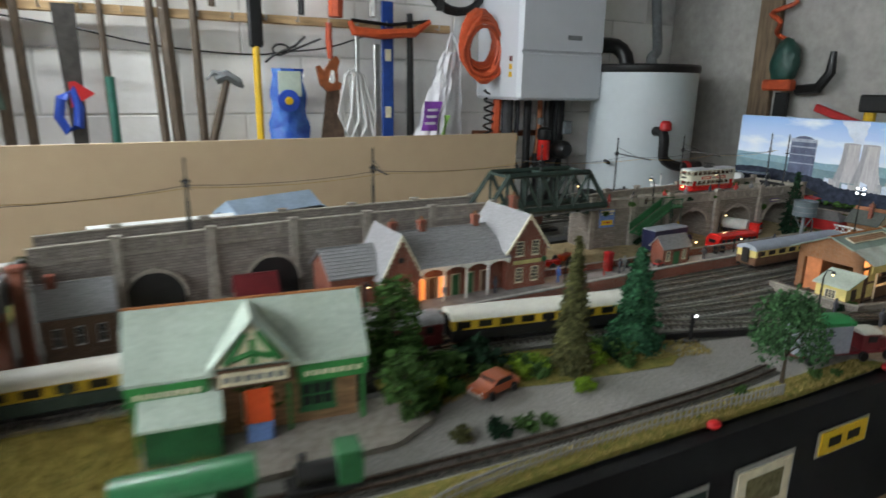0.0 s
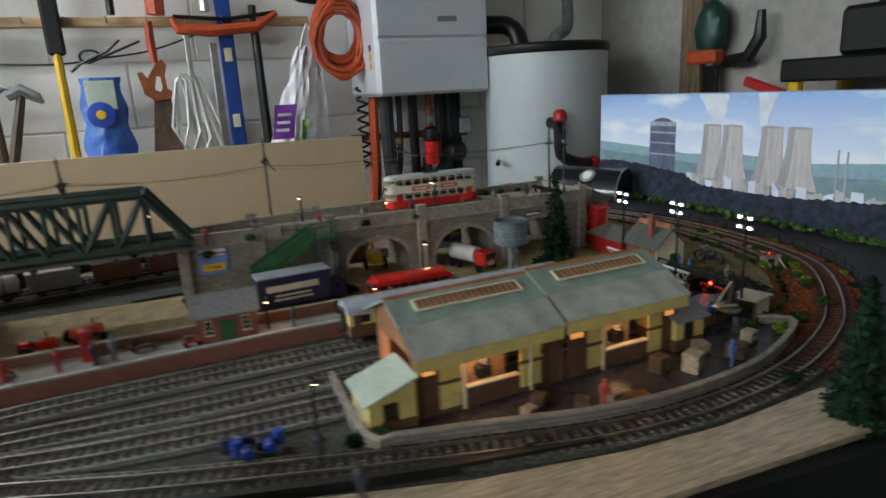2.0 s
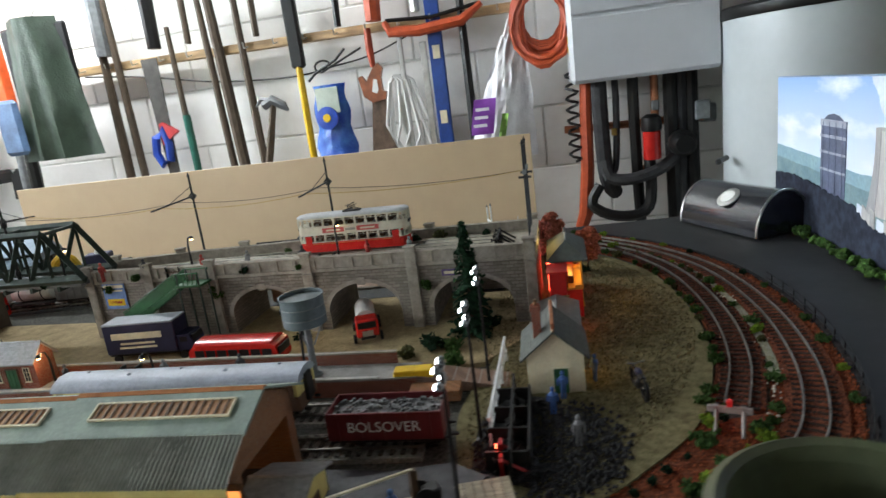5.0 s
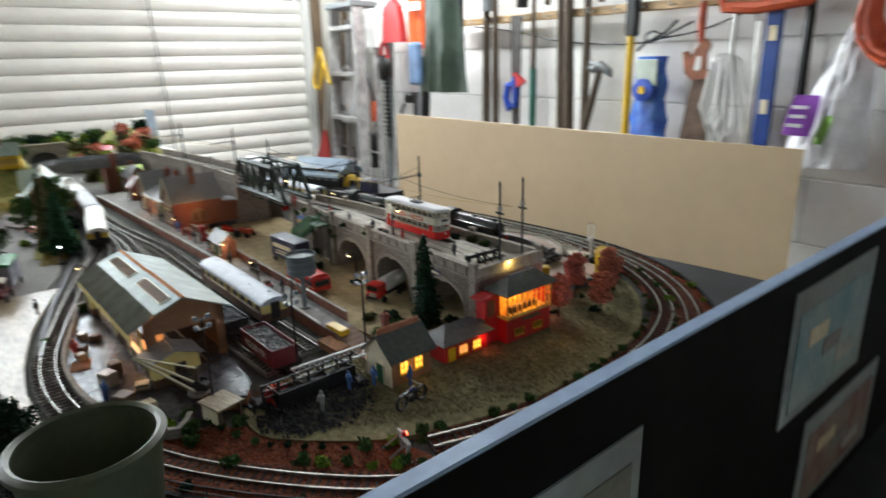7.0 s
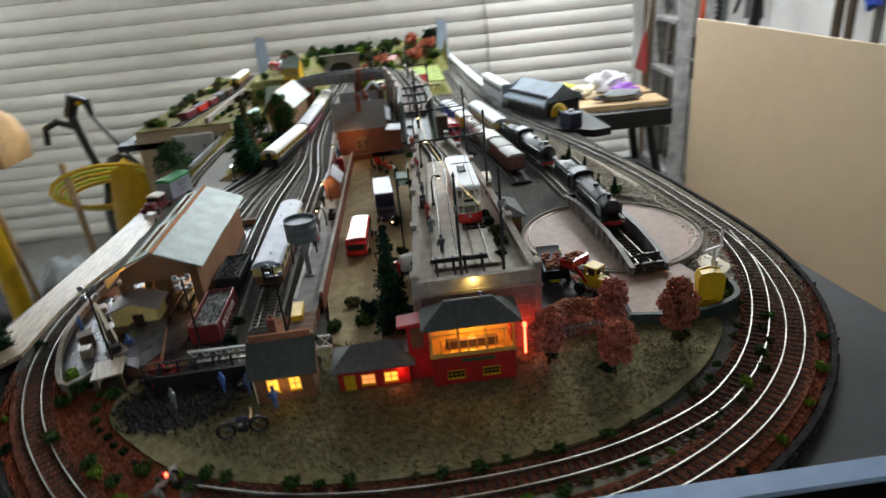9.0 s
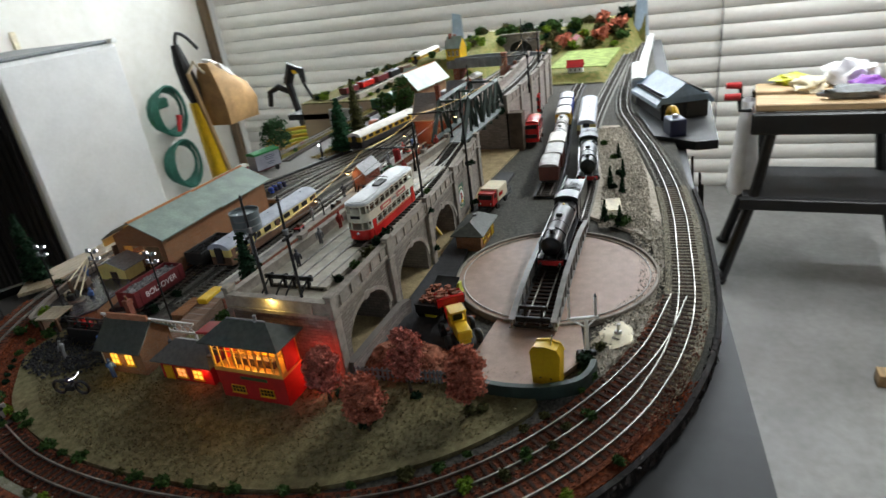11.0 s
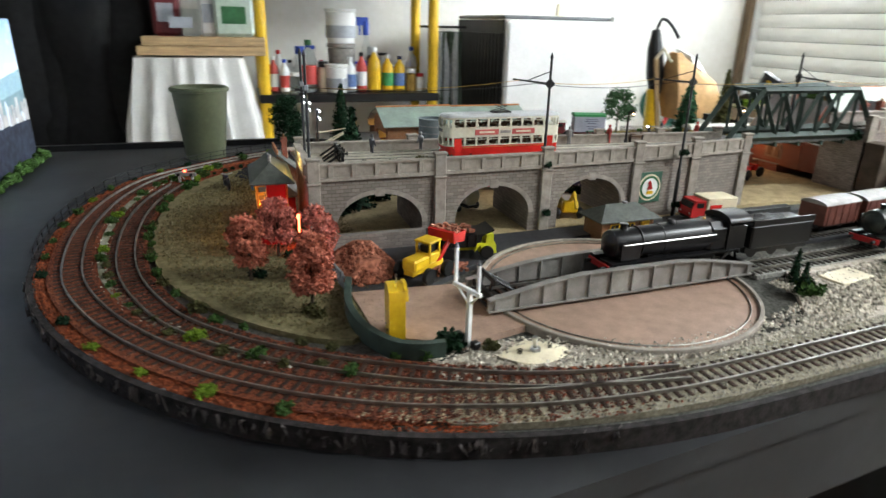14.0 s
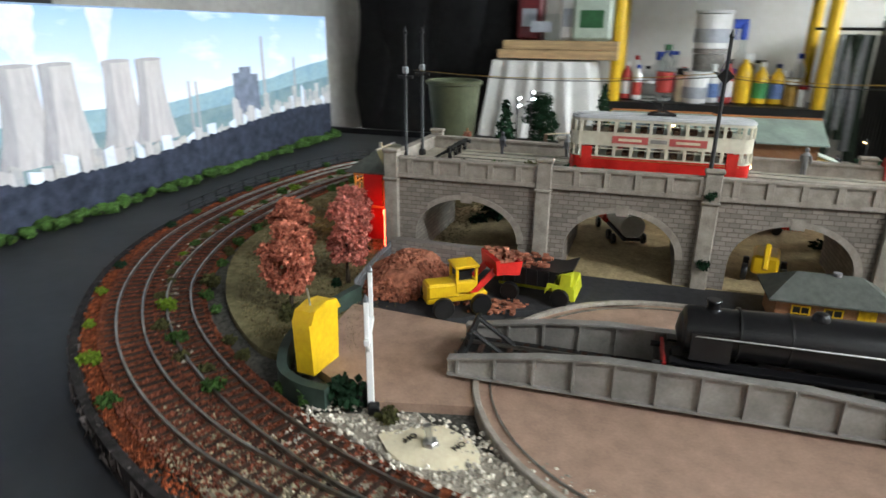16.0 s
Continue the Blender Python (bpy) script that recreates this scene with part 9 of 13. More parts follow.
for i, (x, y, h, r) in enumerate(((1.317, 1.545, 0.034, 0.0065), (1.332, 1.568, 0.031, 0.0065), (1.167, 1.533, 0.035, 0.0065), (1.123, 1.548, 0.033, 0.006), (1.20, 1.556, 0.030, 0.006), (1.02, 1.528, 0.03, 0.006))):
    tree("dwarf_conifer", x, y, 0.001, h, r, fir_crown(h, r, 20 + i, 12, 0.0014, 0.06), M_FOL_D, "small dark cypress on pale stone chippings", 20 + i, 0.2, "dwarf conifers")
solid("planting_trough", Geo().box(0, 0, 0.0015, 0.05, 0.026, 0.003, 0.0008), M_PALE, "low cream planting slab among the dwarf conifers", "slab", pose(1.255, 1.548, 0.0, 0, 0, 10))

# low bushes, several looks shared between many places
BUSH = {}
for key, material in (("dark", M_FOL_D), ("green", M_FOL), ("bright", M_FOL_L), ("olive", M_FOL_B), ("blue", M_FOL_BLUE), ("rust", M_FOL_R)):
    for v in range(3):
        g, rnd = Geo(), random.Random(v + len(BUSH))
        for _ in range(6):
            w, q = rnd.random() * 6.283, rnd.random() * 0.55
            leaf_cluster(g, rnd, (q * math.cos(w), q * math.sin(w), 0.32 + 0.3 * rnd.random()), (0.45, 0.45, 0.4), 42, 0.16)
        BUSH[key, v] = g.mesh("bush", material)
BUSH_WORDS = {"dark": "dark green scatter bush", "green": "mid green scatter bush", "bright": "bright lime green scatter bush", "olive": "dull olive scatter bush",
              "blue": "bluish green scatter bush", "rust": "rusty red scatter bush"}
seed_b = random.Random(77)


def bush(x, y, size, key="green", z=0.0, tall=1.0, where="on the layout ground"):
    ob = part("bush", BUSH[key, seed_b.randrange(3)], None, None, m=pose(x, y, z - size * 0.05, 0, 0, seed_b.random() * 360) @ Matrix.Diagonal((size, size, size * tall, 1)))
    return tagged(ob, BUSH_WORDS[key] + " " + where, "bush", "scatter bushes")


sand_edge = offset([p for p in inner if p.x > 1.72], 0.022)
for p in sand_edge[::2]:
    if seed_b.random() < 0.85:
        bush(p.x + seed_b.uniform(-0.003, 0.003), p.y + seed_b.uniform(-0.003, 0.003), seed_b.uniform(0.006, 0.011), seed_b.choice(("green", "green", "green", "olive")), where="along the sand's edge")
for p in spline([(1.72, 0.89), (1.78, 0.91), (1.83, 0.955), (1.87, 1.0), (1.885, 1.03)], 0.016):
    bush(p.x, p.y, seed_b.uniform(0.004, 0.007), seed_b.choice(("dark", "green")), where="along the sand's edge")
between = offset([p for p in outer if p.x > 1.72 and 0.9 < p.y < 1.62], 0.0245)
for p in between[::2]:
    if seed_b.random() < 0.85:
        bush(p.x + seed_b.uniform(-0.004, 0.004), p.y + seed_b.uniform(-0.004, 0.004), seed_b.uniform(0.005, 0.010), seed_b.choice(("green", "bright", "green", "olive")), where="between the two tracks")
outside = offset([p for p in outer if p.x > 1.72 and 0.83 < p.y < 1.62], -0.0245)
for p in outside[::4]:
    if seed_b.random() < 0.8:
        bush(p.x, p.y, seed_b.uniform(0.005, 0.009), seed_b.choice(("green", "bright", "dark")), where="on the red ballast")
for x, y, s, k in ((1.797, 1.405, 0.010, "dark"), (1.752, 1.432, 0.008, "dark"), (1.760, 1.490, 0.010, "olive"), (1.765, 1.357, 0.008, "dark"), (1.755, 1.50, 0.009, "olive"),
                   (1.672, 1.578, 0.017, "dark"), (1.690, 1.582, 0.011, "green"), (1.64, 1.585, 0.009, "olive"),
                   (1.327, 1.572, 0.016, "green"), (1.31, 1.553, 0.009, "green"), (1.18, 1.54, 0.012, "dark"), (1.11, 1.54, 0.011, "dark"), (1.02, 1.52, 0.010, "green"), (0.93, 1.49, 0.012, "green"),
                   (1.63, 1.17, 0.018, "dark"), (1.655, 1.165, 0.015, "green"), (1.61, 1.15, 0.014, "olive"), (1.66, 1.13, 0.014, "green"), (1.69, 1.23, 0.012, "dark"),
                   (1.47, 1.21, 0.012, "dark"), (1.36, 1.205, 0.014, "dark"), (1.28, 1.245, 0.016, "dark"), (1.22, 1.265, 0.015, "green"), (1.17, 1.28, 0.012, "dark"),
                   (1.29, 0.852, 0.014, "green"), (1.275, 0.856, 0.012, "dark"), (1.70, 0.85, 0.014, "bright"), (1.72, 0.87, 0.013, "green"), (1.745, 0.862, 0.012, "green"), (1.69, 0.875, 0.01, "green"),
                   (1.74, 0.91, 0.011, "green"), (1.86, 0.985, 0.012, "green"), (1.84, 0.93, 0.011, "green"), (1.90, 1.0, 0.010, "green"), (1.868, 1.01, 0.010, "bright"), (1.80, 0.88, 0.012, "green"), (1.62, 0.775, 0.01, "dark"), (1.38, 0.79, 0.007, "green"),
                   (1.62, 1.01, 0.01, "dark"), (1.66, 1.01, 0.011, "dark")):
    bush(x, y, s, k)
# banks of shrubs along the station road
for i in range(34):
    x = 0.64 + 0.29 * seed_b.random()
    bush(x, 0.897 - 0.06 * (x - 0.66) + seed_b.uniform(-0.022, 0.018), seed_b.uniform(0.012, 0.026), seed_b.choice(("bright", "green", "green", "olive", "dark")), where="in the station road verge")
for x, y, s, k in ((0.805, 0.828, 0.016, "bright"), (0.765, 0.885, 0.022, "bright"), (0.845, 0.868, 0.014, "bright"), (0.735, 0.912, 0.036, "dark"), (0.700, 0.910, 0.030, "green"), (0.665, 0.878, 0.024, "bright"), (0.650, 0.860, 0.022, "green"), (0.885, 0.850, 0.014, "green"),
                   (0.655, 0.800, 0.014, "olive"), (0.685, 0.795, 0.016, "dark"), (0.712, 0.790, 0.015, "green"), (0.735, 0.788, 0.012, "green"), (0.94, 0.752, 0.010, "green"), (1.045, 0.742, 0.011, "green"), (1.07, 0.736, 0.009, "green")):
    bush(x, y, s, k, where="beside the gravel road")
# climbing plants on the viaduct and tufts on its deck
for x, z, s in ((1.355, 0.052, 0.012), (1.352, 0.060, 0.010), (1.62, 0.050, 0.012), (1.20, 0.066, 0.010)):
    bush(x, yf(x) - 0.002, s, "green", z - 0.004, where="climbing on the viaduct face")
for x, y, s in ((1.40, 1.235, 0.008), (1.47, 1.235, 0.007), (1.25, 1.238, 0.009), (1.59, 1.325, 0.012), (1.62, 1.328, 0.013), (1.65, 1.33, 0.011), (1.56, 1.322, 0.010), (1.68, 1.325, 0.010), (1.42, 1.318, 0.008), (1.12, 1.235, 0.009), (1.05, 1.245, 0.009)):
    bush(x, y, s, seed_b.choice(("green", "dark", "olive")), VT, where="on the viaduct deck")
for z, x in ((0.075, 1.478), (0.02, 1.478), (0.08, 1.292), (0.015, 1.292)):
    bush(x, 1.345 - 0.005 * (x < 1.4), 0.008, "dark", z, where="clinging to a pole")
for k in range(26):
    x = 0.05 + 0.95 * k / 26
    if seed_b.random() < 0.6:
        bush(x, wf(x) + 0.03 if x < 0.9 else 1.29, seed_b.uniform(0.010, 0.018), seed_b.choice(("green", "olive", "dark")), VT, where="on top of the retaining wall")

# the clipped hedge round the apron
solid("hedge", ribbon(spline([(1.722, 1.453), (1.730, 1.50), (1.727, 1.54), (1.712, 1.573), (1.694, 1.584), (1.676, 1.586)], 0.006), 0.0028, -0.001, 0.0135), M_GREEN_D,
      "low smooth dark green hedge round the apron", "hedge")


# ---------------------------------------------------------------- loose stones, scatter and grass
def pebbles(name, spots, low, high, material, label, seed):
    """Small irregular stones, each an eight-sided chip."""
    g, rnd = Geo(), random.Random(seed)
    for x, y, z in spots:
        s = rnd.uniform(low, high)
        w = rnd.random() * 6.283
        c, q = math.cos(w) * s, math.sin(w) * s
        e = s * rnd.uniform(0.5, 1.0)
        g.add([(x + c, y + q, z), (x - q * 0.8, y + c * 0.8, z + s * 0.2), (x - c, y - q, z), (x + q * 0.8, y - c * 0.8, z + s * 0.15), (x + s * 0.1, y, z + e), (x, y, z - e * 0.5)],
              [(0, 1, 4), (1, 2, 4), (2, 3, 4), (3, 0, 4), (1, 0, 5), (2, 1, 5), (3, 2, 5), (0, 3, 5)])
    return solid(name, g, material, label, "ground", kind="stuff", smooth=0)


def along(line, spread, count, seed, z=0.0):
    rnd = random.Random(seed)
    out = []
    for _ in range(count):
        i = rnd.randrange(len(line) - 1)
        a, b = line[i], line[i + 1]
        d = (b - a).normalized()
        p = a.lerp(b, rnd.random())
        s = rnd.uniform(-spread, spread)
        out.append((p.x - d.y * s, p.y + d.x * s, z))
    return out


M_CHIP_R = mat("red_stone_chips", (0.21, 0.052, 0.02), 0.95, 0.4, 300, per_island=0.6)
M_CHIP_D = mat("brown_stone_chips", (0.12, 0.038, 0.022), 0.95, 0.4, 300, per_island=0.7)
M_CHIP_G = mat("pale_stone_chips", (0.44, 0.40, 0.33), 0.95, 0.4, 300, per_island=0.5)
M_SPECK = mat("sand_specks", (0.11, 0.085, 0.04), 0.95, 0.4, 300, per_island=0.6)
curve_out = [p for p in outer if p.x > 1.66]
curve_in = [p for p in inner if p.x > 1.60]
pebbles("red_chips", along(offset(curve_out, -0.024), 0.0065, 4600, 1, 0.0) + along(offset(curve_out, 0.024), 0.007, 2600, 2) + [(x, y, z) for x, y, z in along(spline([(1.73, 0.865), (1.80, 0.91), (1.85, 0.965), (1.88, 1.01)]), 0.03, 1800, 3)],
        0.0006, 0.0016, M_CHIP_R, "rusty red stone chips beside the curved tracks", 1)
pebbles("track_chips", along(curve_out, 0.019, 8500, 4, 0.0018) + along(curve_in, 0.019, 7200, 5, 0.0018), 0.0006, 0.0016, M_CHIP_D, "dark brown ballast between the sleepers", 2)
pebbles("pale_chips", along(offset([p for p in outer if p.x > 1.70 and 0.98 < p.y < 1.60], 0.0245), 0.008, 260, 6, 0.001) + along(spline([(1.69, 1.60), (1.60, 1.60), (1.52, 1.632), (1.40, 1.622), (1.28, 1.585), (1.1, 1.545), (0.9, 1.48)]), 0.024, 5200, 7, 0.001),
        0.0008, 0.0024, M_CHIP_G, "pale grey and white stone chippings", 3)
rnd = random.Random(8)
spots = []
while len(spots) < 2600:
    x, y = rnd.uniform(1.69, 1.90), rnd.uniform(0.93, 1.53)
    if (x - 1.69) < 0.205 * math.sin(math.pi * min(1, max(0, (y - 0.90) / 0.66))) ** 0.55:
        spots.append((x, y, 0.0012))
pebbles("sand_specks", spots, 0.0005, 0.0015, M_SPECK, "coarse brown specks scattered on the sand", 4)
rear_mix = [p for p in outer if 1.52 < p.x < 1.78 and p.y > 1.5]
pebbles("rust_spill", [s for s in along(rear_mix, 0.023, 5200, 61, 0.0017) if (s[0] - 1.54) / 0.17 > random.Random(int(s[1] * 1e6)).random()], 0.0006, 0.0016, M_CHIP_D, "rust coloured ballast thinning out along the rear line", 61)
pebbles("straw_spill", [s for s in along(rear_mix, 0.023, 5200, 62, 0.0018) if (1.765 - s[0]) / 0.13 > random.Random(int(s[1] * 1e6)).random() and s[0] > 1.64], 0.0006, 0.0016, mat("straw_chips", (0.24, 0.20, 0.13), 0.95, 0.4, 300, per_island=0.5), "straw coloured chips spilt into the red ballast", 62)
M_CHIP_Y = mat("grey_track_stones", (0.24, 0.225, 0.19), 0.95, 0.4, 300, per_island=0.55)
pebbles("station_ballast", along([p for p in outer if p.x < 1.66 and p.y < 1.0 and p.x > 0.6], 0.018, 6500, 9, 0.0014) + along([p for p in outer if p.y > 1.5 and p.x < 1.7], 0.024, 7500, 10, 0.0016)
        + along(spline([(0.75, 1.0), (1.05, 1.03), (1.27, 1.037), (1.6, 1.043)]), 0.016, 3200, 11, 0.0014) + along(spline([(0.80, 0.985), (1.05, 0.985), (1.3, 0.978), (1.6, 0.988)]), 0.016, 3200, 12, 0.0014),
        0.0006, 0.0014, M_CHIP_Y, "loose grey ballast stones between rails", 5)


def grass(name, spots, low, high, material, label, seed):
    g, rnd = Geo(), random.Random(seed)
    for x, y, z in spots:
        for _ in range(3):
            w, h = rnd.random() * 6.283, rnd.uniform(low, high)
            c, s, k = math.cos(w), math.sin(w), rnd.uniform(0.2, 0.9) * h
            b = 0.0005
            u = rnd.random() * 6.283
            g.add([(x - c * b, y - s * b, z), (x + c * b, y + s * b, z), (x + math.cos(u) * k, y + math.sin(u) * k, z + h)], [(0, 1, 2)])
    return solid(name, g, material, label, "grass", kind="stuff", smooth=0)


grass("verge_grass", along(spline([(0.48, 0.742), (0.75, 0.740), (0.95, 0.739), (1.12, 0.738)]), 0.012, 1800, 20, 0.0) + along(spline([(0.66, 0.875), (0.75, 0.90), (0.85, 0.885), (0.95, 0.86), (1.0, 0.85)]), 0.020, 1800, 21)
      + along(spline([(0.45, 0.80), (0.46, 0.90), (0.43, 0.98)]), 0.03, 1400, 22), 0.003, 0.007, mat("straw_blades", (0.30, 0.23, 0.075), 0.9, 0.3, 100, per_island=0.4), "straw yellow static grass in the verges", 6)
patch("straw_verge", [(0.47, 0.727), (0.75, 0.730), (1.0, 0.728), (1.15, 0.732), (1.13, 0.752), (0.95, 0.754), (0.75, 0.752), (0.47, 0.764)], 0.0014, M_GRASS, "straw coloured grass verge along the front edge", False)
patch("bank_verge", [(0.625, 0.838), (0.66, 0.86), (0.70, 0.872), (0.78, 0.850), (0.86, 0.838), (0.93, 0.828), (0.955, 0.842), (0.93, 0.890), (0.82, 0.925), (0.72, 0.935), (0.625, 0.932)], 0.0016, M_GRASS, "dry grass bank below the station road shrubs", False)
# ---------------------------------------------------------------- stone edging and fence of the outer curve
rim_line = offset([p for p in outer if (p.x > 1.18 and p.y > 1.2) or (p.x > 1.70 and p.y <= 1.2)], -0.0335)
edging = thing("rim_edging", "low rough dark stone edging round the outer curve", "edging", kind="structure")
part("edging", ribbon(rim_line, 0.0025, BZ - 0.0005, 0.001), mat("tarred_edging", (0.026, 0.022, 0.021), 0.9, 0.5, 150, 0.001, fine=0.4), edging)
lump, rnd = Geo(), random.Random(31)
for x, y, z in along([p for p in rim_line if p.x > 1.60], 0.0028, 1500, 31, -0.006):
    lump.add([(x + rnd.uniform(-0.003, 0.003), y + rnd.uniform(-0.003, 0.003), z + rnd.uniform(-0.006, 0.008)) for _ in range(4)], [(0, 1, 2), (0, 2, 3), (0, 3, 1), (1, 3, 2)])
tagged(part("rubble", lump, mat("dark_rubble", (0.06, 0.048, 0.045), 0.7, 0.5, 200, per_island=0.6), edging, smooth=0), kind="stuff")
rail_fence = thing("rim_fence", "thin black model railing round the outer curve", "fence")
post = Geo().box(0, 0, 0.006, 0.0009, 0.0009, 0.016).mesh("post", M_BLACK)
rails_line = [p for p in rim_line if p.y < 1.33]
for p in rails_line[::2]:
    part("post", post, None, rail_fence, m=Matrix.Translation((p.x, p.y, 0.0)))
for z in (0.006, 0.0128):
    part("rail", ribbon(rails_line, 0.0004, z, z + 0.0009), M_BLACK, rail_fence)

# worn pale footpath between the two curved tracks
solid("footpath", ribbon(offset([p for p in outer if p.x > 1.76 and 1.06 < p.y < 1.575], 0.0245), 0.0038, -0.002, 0.0016), mat("pale_path_dust", (0.27, 0.255, 0.20), 0.95, 0.3, 90, 0.0006, fine=0.5, second=(0.16, 0.15, 0.085), stain=0.4),
      "pale worn footpath between the curved tracks", "path", kind="structure")
# short sandy flock that stands up from the sand inside the curve
rnd = random.Random(18)
spots = []
while len(spots) < 11000:
    x, y = rnd.uniform(1.69, 1.90), rnd.uniform(0.93, 1.53)
    if (x - 1.69) < 0.207 * math.sin(math.pi * min(1, max(0, (y - 0.90) / 0.66))) ** 0.55:
        spots.append((x, y, 0.001))
grass("sand_flock", spots, 0.0008, 0.0024, mat("sandy_flock", (0.19, 0.162, 0.08), 0.95, 0.3, 100, per_island=0.5), "short sandy green flock on the ground", 9)
# red brown chips heaped behind the loader
rnd = random.Random(19)
spots = []
for _ in range(1500):
    w, q = rnd.random() * 6.283, rnd.random() ** 0.6
    spots.append((HEAP[0] + 0.033 * q * math.cos(w), HEAP[1] + 0.048 * q * math.sin(w), 0.002 + 0.022 * (1 - q) ** 0.8))
pebbles("heaped_chips", spots, 0.0014, 0.0034, mat("red_brown_chips", (0.27, 0.095, 0.055), 0.9, 0.4, 200, per_island=0.45), "loose red brown chips on the rubble heap", 11)
# ---------------------------------------------------------------- poles and wires
def tram_pole(x, y, top, arm, z=0.0, label="tall black tramway pole with a bracket arm"):
    """arm: how far the bracket reaches along y."""
    root = thing("tram_pole", label, "pole", pose(x, y, z), group="tramway poles")
    part("shaft", Geo().tube([(0, 0, 0), (0, 0, 0.06), (0, 0, 0.061), (0, 0, top)], [0.0026, 0.0024, 0.0017, 0.0013], 8), M_BLACK_PL, root)
    for h in (0.012, 0.078):
        if h < top:
            part("collar", Geo().lathe([(0.003, 0), (0.0036, 0.002), (0.0036, 0.005), (0.003, 0.007)], 8, (0, 0, h)), M_BLACK_PL, root)
    part("finial", Geo().lathe([(0.0012, 0), (0.0022, 0.001), (0.0012, 0.003), (0.0004, 0.006)], 8, (0, 0, top)), M_BLACK_PL, root)
    if arm:
        part("bracket_plate", Geo().prism([(-0.006, 0), (0, -0.006), (0.006, 0), (0, 0.006)], -0.001, 0.001, "y", Matrix.Translation((0, 0, 0.165 - z))), M_BLACK_PL, root)
        part("arm", Geo().tube([(0, 0, 0.165 - z), (0, arm, 0.162 - z)], 0.0011, 6), M_BLACK_PL, root)
        part("stay", Geo().tube([(0, 0, 0.178 - z), (0, arm * 0.6, 0.1635 - z)], 0.0005, 5), M_BLACK_PL, root)
    else:
        part("crosspiece", Geo().box(0, 0, 0.155 - z, 0.014, 0.002, 0.0025), M_BLACK_PL, root)
        part("insulator", Geo().box(0, 0, 0.161 - z, 0.005, 0.005, 0.006, 0.001), M_GREY, root)
    return root


POLES = [(1.481, 1.339, -0.095), (1.291, 1.332, -0.09), (1.058, 1.262, 0.05), (0.765, 1.300, -0.06), (0.490, 1.258, -0.05), (0.25, 1.15, 0.05)]
for x, y, arm in POLES:
    base = 0.0 if x > 1.2 else VT
    tram_pole(x, y, 0.191 - base, arm, base)
for x, y in ((1.7365, 1.318), (1.7365, 1.276)):
    tram_pole(x, y, 0.191, 0, 0.0, "tall black terminal pole beside the viaduct end")
wire = thing("tram_wire", "sagging overhead tramway wire between the poles", "wire")
for k in (0.35, 0.8):
    run = [(1.7365, 1.30, 0.160)] + [(x, y + arm * k, 0.1625) for x, y, arm in POLES]
    for a, b in zip(run, run[1:]):
        part("strand", Geo().tube([tuple(a[c] + (b[c] - a[c]) * s / 6 - (0.006 * (1 - (s / 3 - 1) ** 2) if c == 2 else 0) for c in range(3)) for s in range(7)], 0.00035, 4, cap=False), M_BRASS if k > 0.5 else M_BLACK_PL, wire)

# ---------------------------------------------------------------- lamps
def led_tower(x, y, top):
    root = thing("floodlight_tower", "slim dark pole with four lit white floodlights", "floodlight", pose(x, y, 0), group="floodlight towers")
    part("pole", Geo().tube([(0, 0, 0), (0, 0, top)], [0.0015, 0.0009], 7), M_BLACK_PL, root)
    part("base", Geo().lathe([(0.004, 0), (0.004, 0.002), (0.002, 0.003)], 10), M_BLACK_PL, root)
    for h in (0.0, -0.010):
        part("crossbar", Geo().box(0, 0, top + h - 0.002, 0.002, 0.016, 0.0012), M_GREY, root)
        for s in (-1, 1):
            head = part("lamp_head", Geo().box(-0.0012, s * 0.0065, top + h, 0.003, 0.005, 0.004, 0.0006), M_GREY, root)
            part("led", Geo().box(-0.0032, s * 0.0065, top + h - 0.0004, 0.0010, 0.0036, 0.0026, 0.0003), M_LIT_W, head, "glowing white light")
    return root


for x, y in ((1.700, 1.086), (1.703, 0.995), (1.702, 0.900)):
    led_tower(x, y, 0.108)


def street_lamp(x, y, h, lit=True, z=0.0, out=-0.012, label="black swan-necked lamp post with a small lit lamp"):
    root = thing("street_lamp", label, "lamp post", pose(x, y, z), group="street lamps")
    part("pole", Geo().tube([(0, 0, 0), (0, 0, h * 0.8), (0, out * 0.25, h * 0.97), (0, out * 0.7, h), (0, out, h * 0.95)], [0.0016, 0.0011, 0.0009, 0.0008, 0.0008], 7), M_BLACK_PL, root)
    part("base", Geo().lathe([(0.0026, 0), (0.0026, 0.005), (0.0016, 0.008)], 8), M_BLACK_PL, root)
    part("shade", Geo().lathe([(0.0008, 0.0025), (0.0024, 0.001), (0.0032, -0.0012), (0.003, -0.0012)], 10, (0, out, h * 0.95)), M_BLACK_PL, root)
    if lit:
        part("bulb", Geo().blob(0, out, h * 0.95 - 0.0018, 0.0019, 0.0019, 0.0014, 0), M_LIT_WARM, root, "glowing warm bulb")
    return root


for x, y, h in ((1.248, 0.869, 0.060), (1.468, 1.215, 0.055), (1.36, 1.095, 0.045), (1.245, 1.092, 0.052), (0.985, 1.088, 0.05), (0.672, 1.088, 0.055)):
    street_lamp(x, y, h)
for x, y in ((1.51, 1.262), (1.32, 1.255), (1.14, 1.25)):
    street_lamp(x, y, 0.045, True, VT, 0.010, "slim lamp post on the viaduct deck")
for x, y, z, w, c in ((1.468, 1.20, 0.05, 0.010, (1, 0.75, 0.45)), (1.245, 1.08, 0.045, 0.008, (1, 0.75, 0.45)), (1.69, 1.086, 0.106, 0.010, (0.9, 0.95, 1)), (1.69, 0.995, 0.106, 0.010, (0.9, 0.95, 1))):
    small_lamp(x, y, z, w, c)
sp = thing("signal_stub", "black ground signal with a lit white lamp", "signal", pose(0.999, 0.866, 0))
